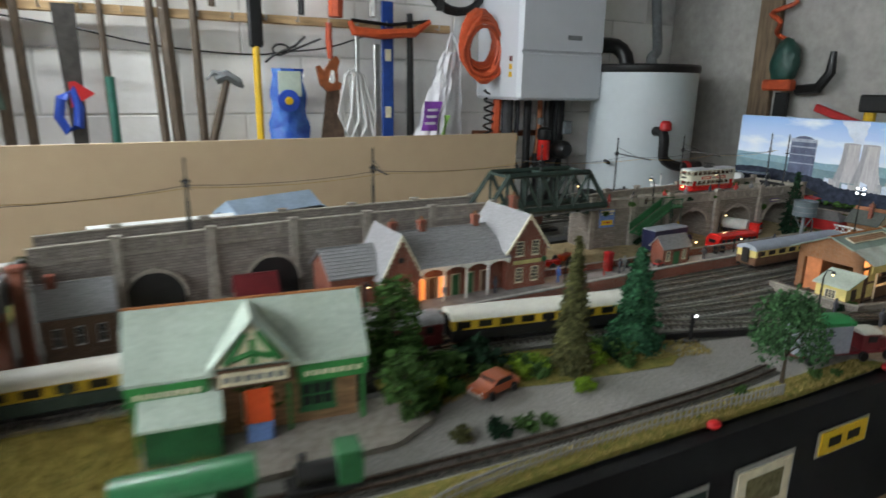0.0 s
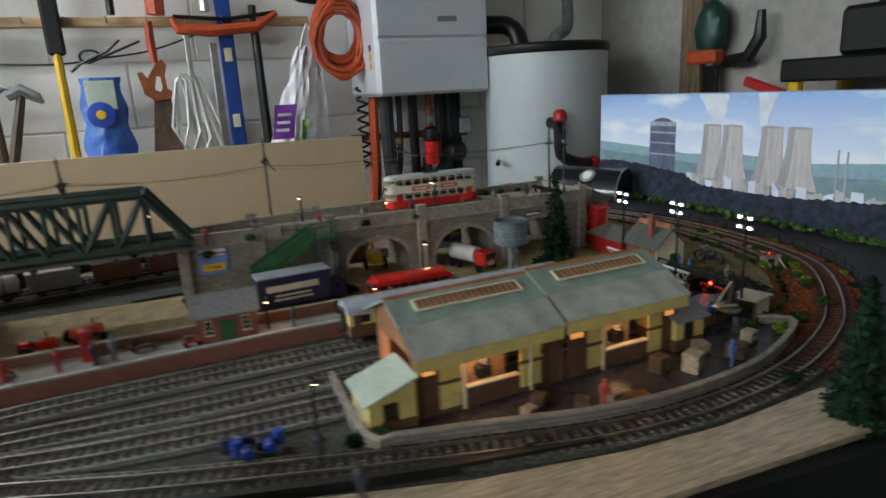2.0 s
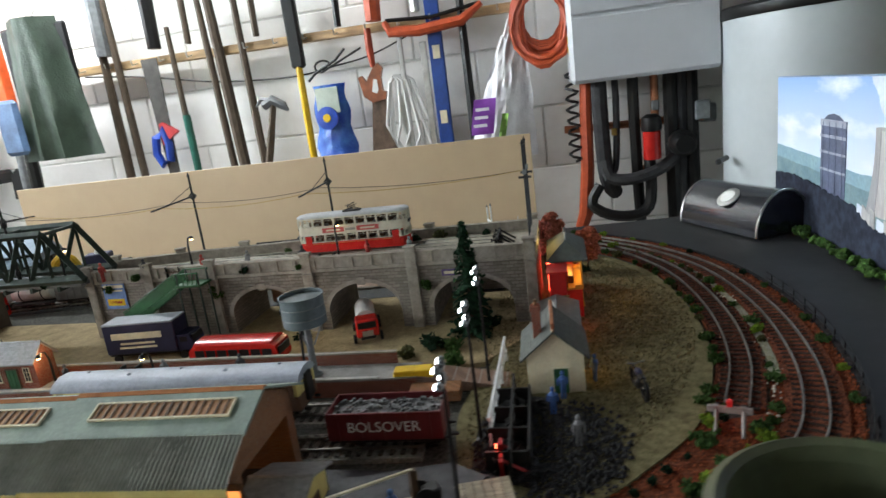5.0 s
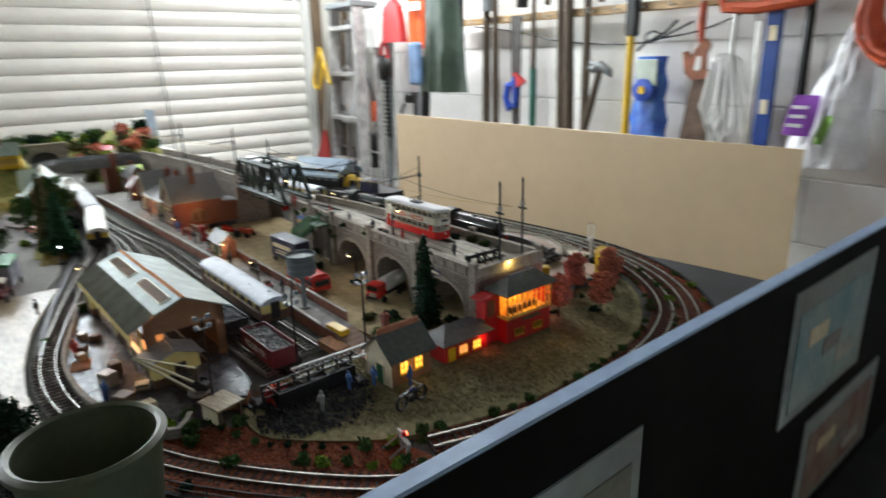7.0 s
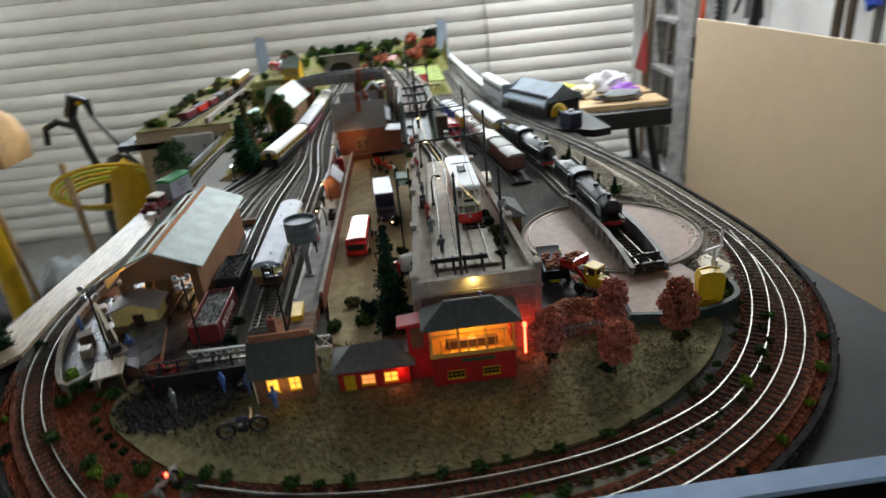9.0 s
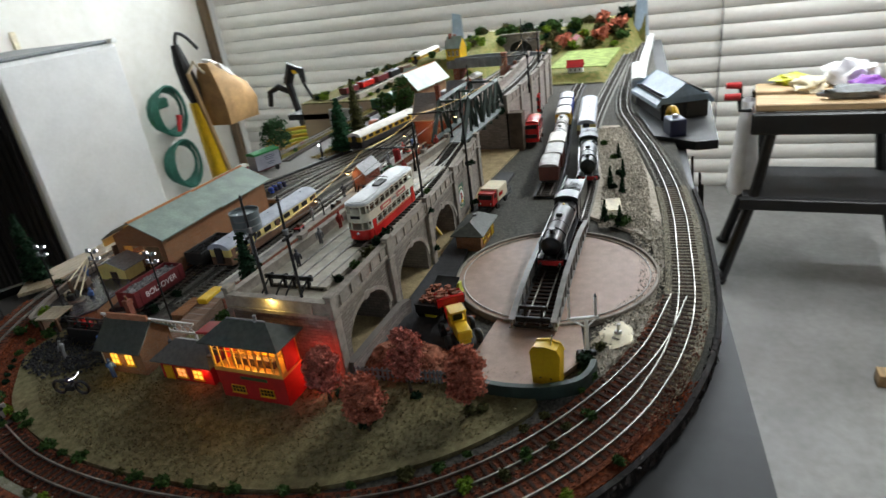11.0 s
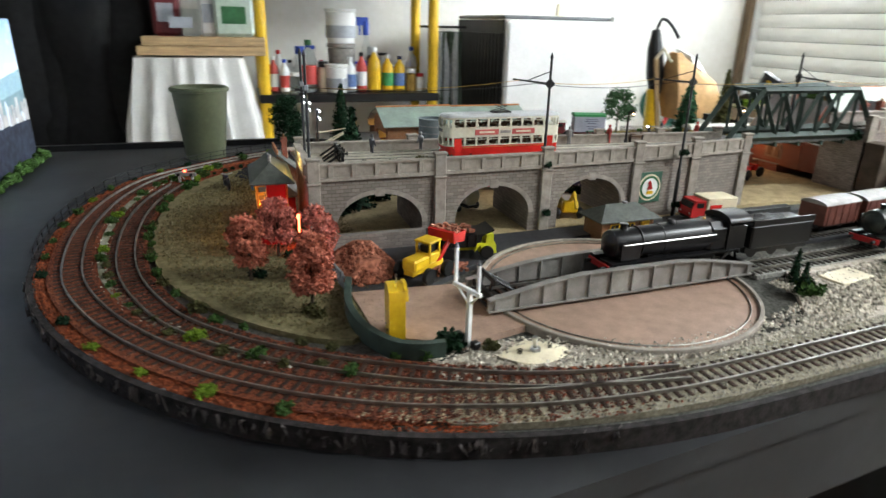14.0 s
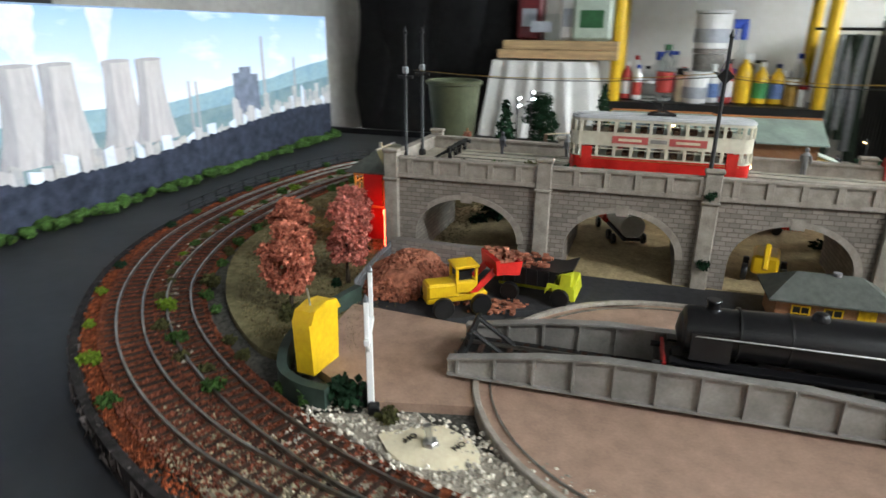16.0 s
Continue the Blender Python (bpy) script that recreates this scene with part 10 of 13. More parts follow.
part("post", Geo().box(0, 0, 0.018, 0.004, 0.004, 0.036, 0.0006), M_BLACK_PL, sp)
part("base", Geo().box(0, 0, 0.002, 0.018, 0.012, 0.004, 0.001), M_BLACK_PL, sp)
part("light", Geo().box(0.0028, -0.001, 0.033, 0.003, 0.003, 0.002), M_LIT_W, sp)

# ---------------------------------------------------------------- things by the turntable
sig = thing("bracket_signal", "white wooden bracket signal post with two dolls", "signal", pose(1.655, 1.576, 0, 0, 0, 20))
part("post", Geo().box(0, 0, 0.022, 0.0036, 0.0036, 0.044, 0.0004), M_WHITE, sig)
part("bracket", Geo().box(0, -0.003, 0.045, 0.003, 0.030, 0.003, 0.0004), M_WHITE, sig)
for y, h in ((-0.016, 0.026), (0.009, 0.020)):
    doll = part("doll", Geo().box(0, y, 0.047 + h / 2, 0.0024, 0.0024, h, 0.0003), M_WHITE, sig)
    part("finial", Geo().lathe([(0.0012, 0), (0.0016, 0.001), (0.0003, 0.004)], 6, (0, y, 0.047 + h)), M_GREY, doll)
for s in (-1, 1):
    part("strut", Geo().tube([(0, 0, 0.034), (0, s * 0.012 - 0.002, 0.044)], 0.0009, 5), M_WHITE, sig)
part("motor_box", Geo().box(0.004, -0.006, 0.005, 0.008, 0.009, 0.010, 0.0008), M_BLACK_PL, sig, "black motor box")
part("weight", Geo().box(-0.002, 0.006, 0.003, 0.006, 0.006, 0.006, 0.0008), M_BLACK_PL, sig)
yb_box = thing("ground_frame_box", "bright yellow plastic lever box with a rounded top", "lever box", pose(1.703, 1.548, 0.002, 0, 0, 84))
part("body", Geo().prism([(-0.013, 0), (0.013, 0), (0.0145, 0.034), (0.011, 0.040), (0.0, 0.042), (-0.011, 0.040), (-0.0145, 0.034)], -0.006, 0.006, "y"), M_YELLOW, yb_box)
part("lid", Geo().prism([(-0.015, 0.034), (0.015, 0.034), (0.011, 0.041), (0, 0.0435), (-0.011, 0.041)], 0.0055, 0.008, "y"), M_YELLOW, yb_box)
part("lever", Geo().tube([(0.004, 0, 0.040), (0.006, 0, 0.052)], 0.0007, 5), M_STEEL, yb_box)
for x in (-0.005, 0.005):
    part("rivet", Geo().blob(x, -0.0064, 0.008, 0.001, 0.0006, 0.001, 0), M_BLACK_PL, yb_box)
pad = thing("switch_pad", "round white pad with a chrome toggle switch", "switch", pose(1.612, 1.600, 0.001))
part("pad", Geo().blob(0, 0, 0, 0.027, 0.016, 0.0026, 0.18, 3), M_PALE, pad)
part("nut", Geo().lathe([(0.0042, 0.001), (0.0042, 0.004), (0.0034, 0.005)], 6), M_STEEL, pad)
part("toggle", Geo().tube([(0, 0, 0.004), (0.0015, 0.001, 0.014)], [0.0012, 0.0020], 7), M_STEEL, pad)


def lettering(text, size, material, parent, m):
    """Short words cut from the built-in face, as a mesh of their own."""
    cu = bpy.data.curves.new("lettering", "FONT")
    cu.body, cu.size, cu.extrude, cu.align_x = text, size, 0.0002, "CENTER"
    tmp = bpy.data.objects.new("lettering", cu)
    scene.collection.objects.link(tmp)
    me = bpy.data.meshes.new_from_object(tmp)
    bpy.data.objects.remove(tmp)
    me.materials.clear()
    me.materials.append(material)
    return part("lettering", me, None, parent, m=m)


lettering("ON", 0.005, M_BLACK_PL, pad, pose(-0.012, -0.004, 0.0027, 0, 0, 60))
lettering("OFF", 0.005, M_BLACK_PL, pad, pose(0.013, -0.002, 0.0027, 0, 0, 60))

# ---------------------------------------------------------------- picket fences
def picket(name, pts, h, label, material, step=0.0042, z=0.0):
    root = thing(name, label, "fence")
    line = spline(pts, step)
    pale = Geo().prism([(-0.0011, 0), (0.0011, 0), (0.0011, h * 0.9), (0, h), (-0.0011, h * 0.9)], -0.0004, 0.0004, "y").mesh("pale", material)
    for a, b in zip(line, line[1:]):
        part("pale", pale, None, root, m=pose(a.x, a.y, z, 0, 0, math.degrees(math.atan2(b.y - a.y, b.x - a.x))))
    for k in (0.25, 0.7):
        part("rail", ribbon(offset(line, 0.0009), 0.0004, z + h * k, z + h * k + 0.0015), material, root)
    return root


picket("picket_fence", [(1.737, 1.350), (1.733, 1.40), (1.726, 1.452)], 0.017, "grey weathered picket fence beside the autumn trees", M_GREY)
picket("picket_fence", [(1.205, 1.372), (1.235, 1.366), (1.262, 1.36)], 0.016, "grey picket fence by the brick hut", M_GREY)
# white crossed-timber barrier beside the crossing
gate = thing("lattice_barrier", "white crossed-timber barrier beside the coal siding", "barrier", pose(1.712, 1.058, 0.012, 0, 0, 90))
for z in (0.0, 0.013):
    part("bar", Geo().box(0, 0, z, 0.150, 0.0022, 0.0022), M_WHITE, gate)
for k in range(12):
    x = -0.075 + 0.0125 * k
    for a, b in ((0, 0.013), (0.013, 0)):
        part("cross", Geo().tube([(x, 0, a), (x + 0.0125, 0, b)], 0.0007, 4), M_WHITE, gate)
for x in (-0.074, -0.025, 0.025, 0.074):
    part("leg", Geo().box(x, 0, -0.006, 0.0022, 0.0022, 0.013), M_WHITE, gate)

# ---------------------------------------------------------------- buffer stops
def buffer_stop(x, y, z, turn, material, lamp, label, frame_mat=None):
    root = thing("buffer_stop", label, "buffer stop", pose(x, y, z, 0, 0, turn), group="buffer stops")
    part("beam", Geo().box(0, 0, 0.012, 0.003, 0.030, 0.005, 0.0005), material, root)
    for s in (-1, 1):
        part("upright", Geo().box(0, s * 0.009, 0.007, 0.003, 0.003, 0.016), frame_mat or material, root)
        part("raker", Geo().tube([(0.001, s * 0.009, 0.012), (0.018, s * 0.009, 0.001)], 0.0012, 4), frame_mat or material, root)
        part("buffer", Geo().lathe([(0.0022, 0), (0.0022, 0.001), (0.001, 0.0015), (0.001, 0.004)], 8, m=pose(-0.0055, s * 0.009, 0.012, 0, 90, 0)), M_BLACK_PL, root)
    if lamp:
        body = part("lamp", Geo().box(0, 0, 0.017, 0.004, 0.004, 0.005, 0.0005), M_RED, root)
        part("lens", Geo().blob(-0.0026, 0, 0.0172, 0.001, 0.0018, 0.0018, 0), M_LIT_R, body, "glowing red lens")
    return root


buffer_stop(1.882, 1.012, 0, 255, M_STEELGREY, True, "grey timber buffer stop with a lit red lamp")
buffer_stop(1.722, 0.958, 0.002, 5, M_RED, True, "red buffer stop with a lit red lamp", M_RED)
for y in (1.262, 1.292):
    buffer_stop(1.700, y, VT, 0, M_BLACK_PL, False, "black lattice buffer stop on the viaduct deck")
for x, y, z, w in ((1.876, 1.000, 0.024, 0.0015), (1.712, 0.958, 0.026, 0.0025)):
    small_lamp(x, y, z, w, (1, 0.06, 0.03), 0.002)

# ---------------------------------------------------------------- coal yard
bins = thing("coal_staithe", "black timber coal bins in three bays", "coal bins", pose(1.725, 1.0, 0.001, 0, 0, 92))
for k in range(4):
    part("divider", Geo().box(-0.045 + 0.030 * k, 0, 0.008, 0.002, 0.030, 0.016), M_SOOT_SHADE, bins)
part("back", Geo().box(0, -0.015, 0.009, 0.094, 0.002, 0.018), M_SOOT_SHADE, bins)
for k in range(3):
    g = Geo()
    for s in range(9):
        g.blob(-0.030 + 0.030 * k + seed_b.uniform(-0.008, 0.008), seed_b.uniform(-0.009, 0.009), 0.003 + seed_b.uniform(0, 0.005), 0.006, 0.006, 0.005, 0.5, s + 9 * k, 1)
    part("coal", g, M_COAL, bins)
for x, y, r in ((1.742, 0.955, 0.016), (1.715, 0.94, 0.014), (1.66, 1.0, 0.012), (1.745, 1.045, 0.014)):
    g = Geo().blob(0, 0, 0, r, r * 0.8, r * 0.45, 0.4, int(r * 9000), 3)
    for s in range(26):
        w, q = seed_b.random() * 6.283, r * (0.3 + 0.9 * seed_b.random())
        k = seed_b.uniform(0.0012, 0.003)
        g.blob(q * math.cos(w), q * 0.8 * math.sin(w), max(0.001, r * 0.42 * (1 - q / r)), k, k, k, 0.5, s, 1)
    solid("coal_heap", g, M_COAL, "heap of shiny black coal on the yard ground", "coal heap", pose(x, y, 0.0), group="coal heaps", smooth=0)
coal_spots, rnd = [], random.Random(52)
while len(coal_spots) < 900:
    x, y = rnd.uniform(1.69, 1.815), rnd.uniform(0.915, 1.05)
    if ((x - 1.755) / 0.062) ** 2 + ((y - 0.985) / 0.070) ** 2 < rnd.uniform(0.5, 1.0):
        coal_spots.append((x, y, 0.0020))
pebbles("spilt_coal", coal_spots, 0.0012, 0.0036, M_COAL, "spilt black coal round the bins", 52)
patch("coal_ground", [(1.70, 0.955), (1.705, 1.035), (1.765, 1.045), (1.802, 1.005), (1.80, 0.955), (1.765, 0.93)], 0.0016, mat("coal_dust", (0.02, 0.019, 0.018), 0.9, 0.5, 200, 0.0008, fine=0.5, second=(0.06, 0.055, 0.04)), "black coal dust trodden into the yard")
rail_b = thing("coal_railing", "black iron railing above the coal bins", "railing", pose(1.728, 0.995, 0.001, 0, 0, 92))
for z in (0.012, 0.019, 0.026):
    part("rail", Geo().box(0, 0, z, 0.110, 0.0016, 0.0018), M_SOOT_SHADE, rail_b)
for k in range(7):
    part("post", Geo().box(-0.054 + 0.018 * k, 0, 0.013, 0.0020, 0.0020, 0.028), M_SOOT_SHADE, rail_b)
crane = thing("yard_crane", "wooden hand crane with a raised pale jib", "crane", pose(1.678, 0.893, 0.0155, 0, 0, 213))
part("plinth", Geo().lathe([(0.011, 0), (0.011, 0.003), (0.009, 0.004)], 14), M_STONEWALL, crane)
part("mast", Geo().box(0, 0, 0.016, 0.004, 0.004, 0.028), M_WOOD_D, crane)
for s in (-1, 1):
    part("jib", Geo().tube([(0, s * 0.006, 0.006), (0.080, s * 0.0012, 0.030)], 0.0013, 6), M_PALE, crane)
    part("gear", Geo().lathe([(0.006, 0), (0.006, 0.001)], 14, m=pose(-0.004, s * 0.005, 0.012, 90, 0, 0)), M_SOOT_SHADE, crane)
part("tie", Geo().tube([(0, 0, 0.030), (0.080, 0, 0.031)], 0.0010, 5), M_PALE, crane)
part("chain", Geo().tube([(0.079, 0, 0.030), (0.079, 0, 0.002)], 0.0005, 5), M_SOOT_SHADE, crane)
part("counterweight", Geo().box(-0.010, 0, 0.011, 0.010, 0.010, 0.008, 0.001), M_SOOT_SHADE, crane)
tower = thing("coaling_stage", "pale wooden coaling stage with plank sides", "coaling stage", pose(1.718, 0.902, 0.001, 0, 0, 15))
for k in range(6):
    part("plank", Geo().box(-0.0145 + 0.0058 * k, 0, 0.020, 0.0053, 0.030, 0.0018), M_PLANK, tower)
for x in (-0.014, 0.014):
    for y in (-0.012, 0.012):
        part("leg", Geo().box(x, y, 0.0095, 0.003, 0.003, 0.019), M_WOOD_D, tower)
part("side", Geo().box(0, -0.013, 0.010, 0.026, 0.0012, 0.016), M_PALE, tower)
# crossing trough and steps near the end of the platform line
trough = thing("loading_trough", "yellow loading trough beside the platform end", "trough", pose(1.632, 1.086, 0.001, 0, 0, 4))
part("tray", Geo().box(0, 0, 0.012, 0.036, 0.014, 0.012, 0.001), M_YELLOW, trough)
for x in (-0.014, 0.014):
    part("leg", Geo().box(x, 0, 0.003, 0.003, 0.010, 0.006), M_WOOD_D, trough)
solid("brick_ramp", Geo().box(0, 0, 0.005, 0.045, 0.020, 0.010, 0.0006), M_BRICK_O, "small brown brick ramp at the end of the siding", "ramp", pose(1.655, 1.066, 0.0, 0, 0, 3))

# ---------------------------------------------------------------- water tower
wt = thing("water_tower", "blue grey round water tank on a slim iron column", "water tower", pose(1.535, 1.089, 0.014))
part("column", Geo().lathe([(0.007, 0), (0.007, 0.002), (0.0034, 0.004), (0.003, 0.048), (0.006, 0.052)], 12), M_GREY, wt)
part("tank", Geo().lathe([(0.0185, 0.052), (0.020, 0.053), (0.020, 0.0785), (0.0207, 0.079), (0.0207, 0.0805), (0.0195, 0.0805), (0.0195, 0.077), (0.0001, 0.0772)], 28), mat("tank_paint", (0.10, 0.125, 0.135), 0.5, 0.2, 60, stain=0.4), wt)
for h in (0.060, 0.070):
    part("hoop", Geo().lathe([(0.0201, h), (0.0205, h + 0.0004), (0.0201, h + 0.0012)], 28), M_GREY, wt)
part("hose", Geo().tube([(0, -0.010, 0.052), (0.001, -0.017, 0.046), (0, -0.018, 0.020)], 0.0014, 6), M_BLACK_PL, wt)
for k in range(3):
    w = 2.1 * k + 0.5
    part("stay", Geo().tube([(0.016 * math.cos(w), 0.016 * math.sin(w), 0.052), (0.004 * math.cos(w), 0.004 * math.sin(w), 0.030)], 0.0009, 5), M_GREY, wt)

# ---------------------------------------------------------------- crates, barrels and small yard goods
for i, (x, y, s, h, t) in enumerate(((1.403, 0.829, 0.011, 0.008, 20), (1.446, 0.821, 0.012, 0.008, 50), (1.473, 0.816, 0.011, 0.009, 10), (1.540, 0.840, 0.014, 0.015, 12), (1.566, 0.828, 0.016, 0.017, 25), (1.621, 0.832, 0.018, 0.012, 30),
                                (1.602, 0.855, 0.014, 0.009, 70), (1.42, 0.842, 0.012, 0.008, 40), (1.655, 0.848, 0.013, 0.012, 15))):
    root = thing("crate", "weathered wooden crate on the sooty yard" if i % 2 else "pale brown wooden crate on the sooty yard", "crate", pose(x, y, 0.002, 0, 0, t), group="yard crates")
    part("box", Geo().box(0, 0, h / 2, s, s * 0.9, h, 0.0006), M_WOOD_D if i % 2 else M_PLANK, root)
    for k in (0.2, 0.8):
        part("batten", Geo().box(0, -s * 0.46, h * k, s, 0.0010, 0.0016), M_WOOD_D, root)
for i, (x, y, lie) in enumerate(((1.192, 0.883, 0), (1.200, 0.888, 0), (1.199, 0.876, 1), (1.209, 0.884, 1), (1.215, 0.878, 1), (1.186, 0.890, 0), (1.222, 0.885, 0))):
    b = thing("oil_drum", "blue oil drum lying on its side by the track" if lie else "blue oil drum standing by the track", "drum", pose(x, y, 0.0046 if lie else 0.001, 90 if lie else 0, 0, 35 * i if not lie else 0), group="blue oil drums")
    part("shell", Geo().lathe([(0.004, -0.005 if lie else 0), (0.0042, -0.0045 if lie else 0.0005), (0.0042, 0.0045 if lie else 0.0105), (0.004, 0.005 if lie else 0.011)], 14), M_NAVY if i % 2 else M_BLUE, b)
    part("hoop", Geo().lathe([(0.0042, -0.0006), (0.0045, 0), (0.0042, 0.0006)], 14, (0, 0, 0 if lie else 0.0055)), M_NAVY, b)
solid("oil_slick_mat", Geo().box(0, 0, 0.0005, 0.030, 0.022, 0.0012, 0.0004), M_BRICK_O, "rust brown mat on the sooty yard", "mat", pose(1.49, 0.812, 0.002, 0, 0, -12))

# ---------------------------------------------------------------- plain standing figures
FIGURE = []
for k, m_fig in enumerate(M_FIG):
    g = Geo()
    for s in (-1, 1):
        g.tube([(s * 0.0014, 0, 0), (s * 0.0013, 0.0003, 0.006), (s * 0.001, 0, 0.0115)], [0.0012, 0.0011, 0.0015], 6)
        g.tube([(s * 0.0034, 0, 0.0185), (s * 0.0042, -0.0008, 0.0145), (s * 0.0036, -0.0024, 0.0115)], [0.0011, 0.0010, 0.0008], 6)
    g.lathe([(0.0022, 0.0105), (0.0028, 0.014), (0.0034, 0.0185), (0.0022, 0.0203), (0.0009, 0.021)], 8)
    g.blob(0, 0, 0.0230, 0.0018, 0.0019, 0.0022, 0.0)
    FIGURE.append(g.mesh("figure", m_fig))
WORDS = ["small dark painted model figure", "small blue painted model figure", "small grey painted model figure", "small red painted model figure"]
for x, y, z, k in ((1.792, 1.085, 0.001, 1), (1.765, 1.055, 0.001, 1), (1.757, 1.028, 0.001, 1), (1.775, 0.985, 0.001, 2), (1.66, 0.90, 0.002, 1), (1.60, 0.818, 0.002, 1), (1.46, 0.812, 0.002, 3),
                   (1.26, 0.795, 0.001, 0), (1.245, 0.845, 0.001, 0), (1.055, 1.082, 0.014, 3), (1.085, 1.082, 0.014, 0), (1.10, 1.088, 0.014, 2), (1.012, 1.082, 0.014, 3), (1.27, 1.082, 0.014, 0), (1.38, 1.086, 0.014, 2), (1.46, 1.09, 0.014, 0), (0.97, 1.085, 0.014, 1),
                   (1.40, 1.248, VT, 2), (1.47, 1.25, VT, 0), (1.55, 1.252, VT, 3), (1.60, 1.254, VT, 2), (1.66, 1.262, VT, 0), (1.34, 1.246, VT, 3), (1.26, 1.246, VT, 0), (1.20, 1.244, VT, 3), (0.86, 1.082, 0.014, 0), (0.78, 1.08, 0.014, 2), (1.74, 1.12, 0.001, 0)):
    tagged(part("figure", FIGURE[k], None, None, m=pose(x, y, z, 0, 0, seed_b.random() * 360)), WORDS[k] + (" on the viaduct deck" if z == VT else " on the station platform" if z > 0.01 else " on the ground"), "figurine", "model figures")

# ---------------------------------------------------------------- platform furniture
box = thing("telephone_box", "red telephone box on the platform", "telephone box", pose(1.078, 1.100, 0.014))
part("cabin", Geo().box(0, 0, 0.014, 0.011, 0.011, 0.028, 0.0006), M_RED, box)
part("roof", Geo().lathe([(0.0085, 0), (0.0085, 0.0014), (0.0055, 0.003), (0.001, 0.004)], 4, m=pose(0, 0, 0.0282, 0, 0, 45)), M_RED, box)
for a in (0, 90, 180, 270):
    part("pane", Geo().box(0, -0.0056, 0.0155, 0.0075, 0.0006, 0.020), M_GLASS, box, m=pose(0, 0, 0, 0, 0, a))
bench = thing("bench", "brown slatted bench on the platform", "bench", pose(1.125, 1.098, 0.014), group="platform benches")
for k in range(3):
    part("slat", Geo().box(0, -0.003 + 0.003 * k, 0.0065, 0.022, 0.0024, 0.0008), M_WOOD_D, bench)
for z in (0.009, 0.012):
    part("slat", Geo().box(0, 0.0048, z, 0.022, 0.0008, 0.002), M_WOOD_D, bench)
for s in (-1, 1):
    part("leg", Geo().box(s * 0.009, 0.001, 0.0065, 0.0012, 0.009, 0.013), M_BLACK_PL, bench)
for x, y, z in ((1.33, 1.1, 0.014), (0.90, 1.1, 0.014), (1.30, 1.245, VT), (1.50, 1.248, VT)):
    copy_thing(bench, pose(x, y, z))
for x, y, t in ((1.17, 1.085, 10), (1.01, 1.09, 80), (1.42, 1.085, 0)):
    tr = thing("luggage_trolley", "red luggage trolley on the platform", "trolley", pose(x, y, 0.014, 0, 0, t), group="luggage trolleys")
    part("bed", Geo().box(0, 0, 0.0055, 0.018, 0.009, 0.0018, 0.0003), M_RED, tr)
    part("trunk", Geo().box(-0.002, 0, 0.0088, 0.009, 0.007, 0.005, 0.0005), M_WOOD_D, tr)
    for sx in (-1, 1):
        for s in (-1, 1):
            part("wheel", Geo().lathe([(0.0024, 0), (0.0024, 0.001)], 10, m=pose(sx * 0.006, s * 0.0045, 0.0024, 90, 0, 0)), M_BLACK_PL, tr)

# a black motorcycle standing on the sand
bike = thing("motorcycle", "black model motorcycle standing on the sand", "motorcycle", pose(1.826, 1.062, 0.0015, 0, 0, 100) @ Matrix.Scale(1.5, 4))
for x in (-0.0095, 0.0095):
    part("wheel", Geo().tube([(x + 0.0052 * math.cos(k * 0.6283), 0, 0.0056 + 0.0052 * math.sin(k * 0.6283)) for k in range(10)], 0.0011, 6, True), M_BLACK_PL, bike)
part("chassis", Geo().tube([(-0.0095, 0, 0.0056), (-0.002, 0, 0.005), (0.004, 0, 0.0105), (0.0095, 0, 0.0056)], 0.0009, 6), M_SOOT_SHADE, bike)
part("engine", Geo().box(0, 0, 0.0055, 0.006, 0.005, 0.005, 0.001), M_SOOT_SHADE, bike)
part("tank", Geo().blob(0.001, 0, 0.0115, 0.004, 0.002, 0.002, 0), M_NAVY, bike)
part("saddle", Geo().box(-0.005, 0, 0.0112, 0.006, 0.003, 0.0016, 0.0006), M_BLACK_PL, bike)
part("handlebar", Geo().tube([(0.006, -0.005, 0.0150), (0.0065, 0, 0.0138), (0.006, 0.005, 0.0150)], 0.0006, 5), M_STEEL, bike)
# posters on the fascia
for x, w, h, z, material, label in ((0.932, 0.086, 0.069, -0.078, M_PALE, "framed cream poster on the black fascia"), (0.818, 0.075, 0.075, -0.084, M_GREEN_D, "dark green poster with a pale disc on the fascia"), (1.053, 0.086, 0.030, -0.052, M_YELLOW, "yellow plate in a silver rim on the fascia")):
    ps = thing("poster", label, "poster", pose(x, 0.7095, z), group="fascia posters")
    part("rim", Geo().box(0, 0, 0, w, 0.0016, h, 0.0004), M_ALU, ps)
    part("sheet", Geo().box(0, -0.0013, 0, w * 0.9, 0.0012, h * 0.84), material, ps)
    if material is M_GREEN_D:
        part("disc", Geo().lathe([(0.022, 0), (0.022, 0.0008)], 24, m=pose(0, -0.0019, 0, 90, 0, 0)), M_PALE, ps)
        part("mark", Geo().box(0, -0.0034, 0, 0.016, 0.0008, 0.005), M_RED, ps)
    elif material is M_YELLOW:
        for s in (-1, 1):
            part("bar", Geo().box(s * 0.016, -0.0022, 0, 0.020, 0.0008, 0.010), M_BLACK, ps)
    else:
        part("picture", Geo().box(0, -0.0022, 0.004, w * 0.6, 0.0008, h * 0.45), M_SAND, ps)
for x in (0.868, 1.14):
    bt = thing("push_button", "round red push button on the front edge", "button", pose(x, 0.722, -0.001))
    part("cap", Geo().blob(0, 0, 0.003, 0.008, 0.006, 0.004, 0), M_RED, bt)
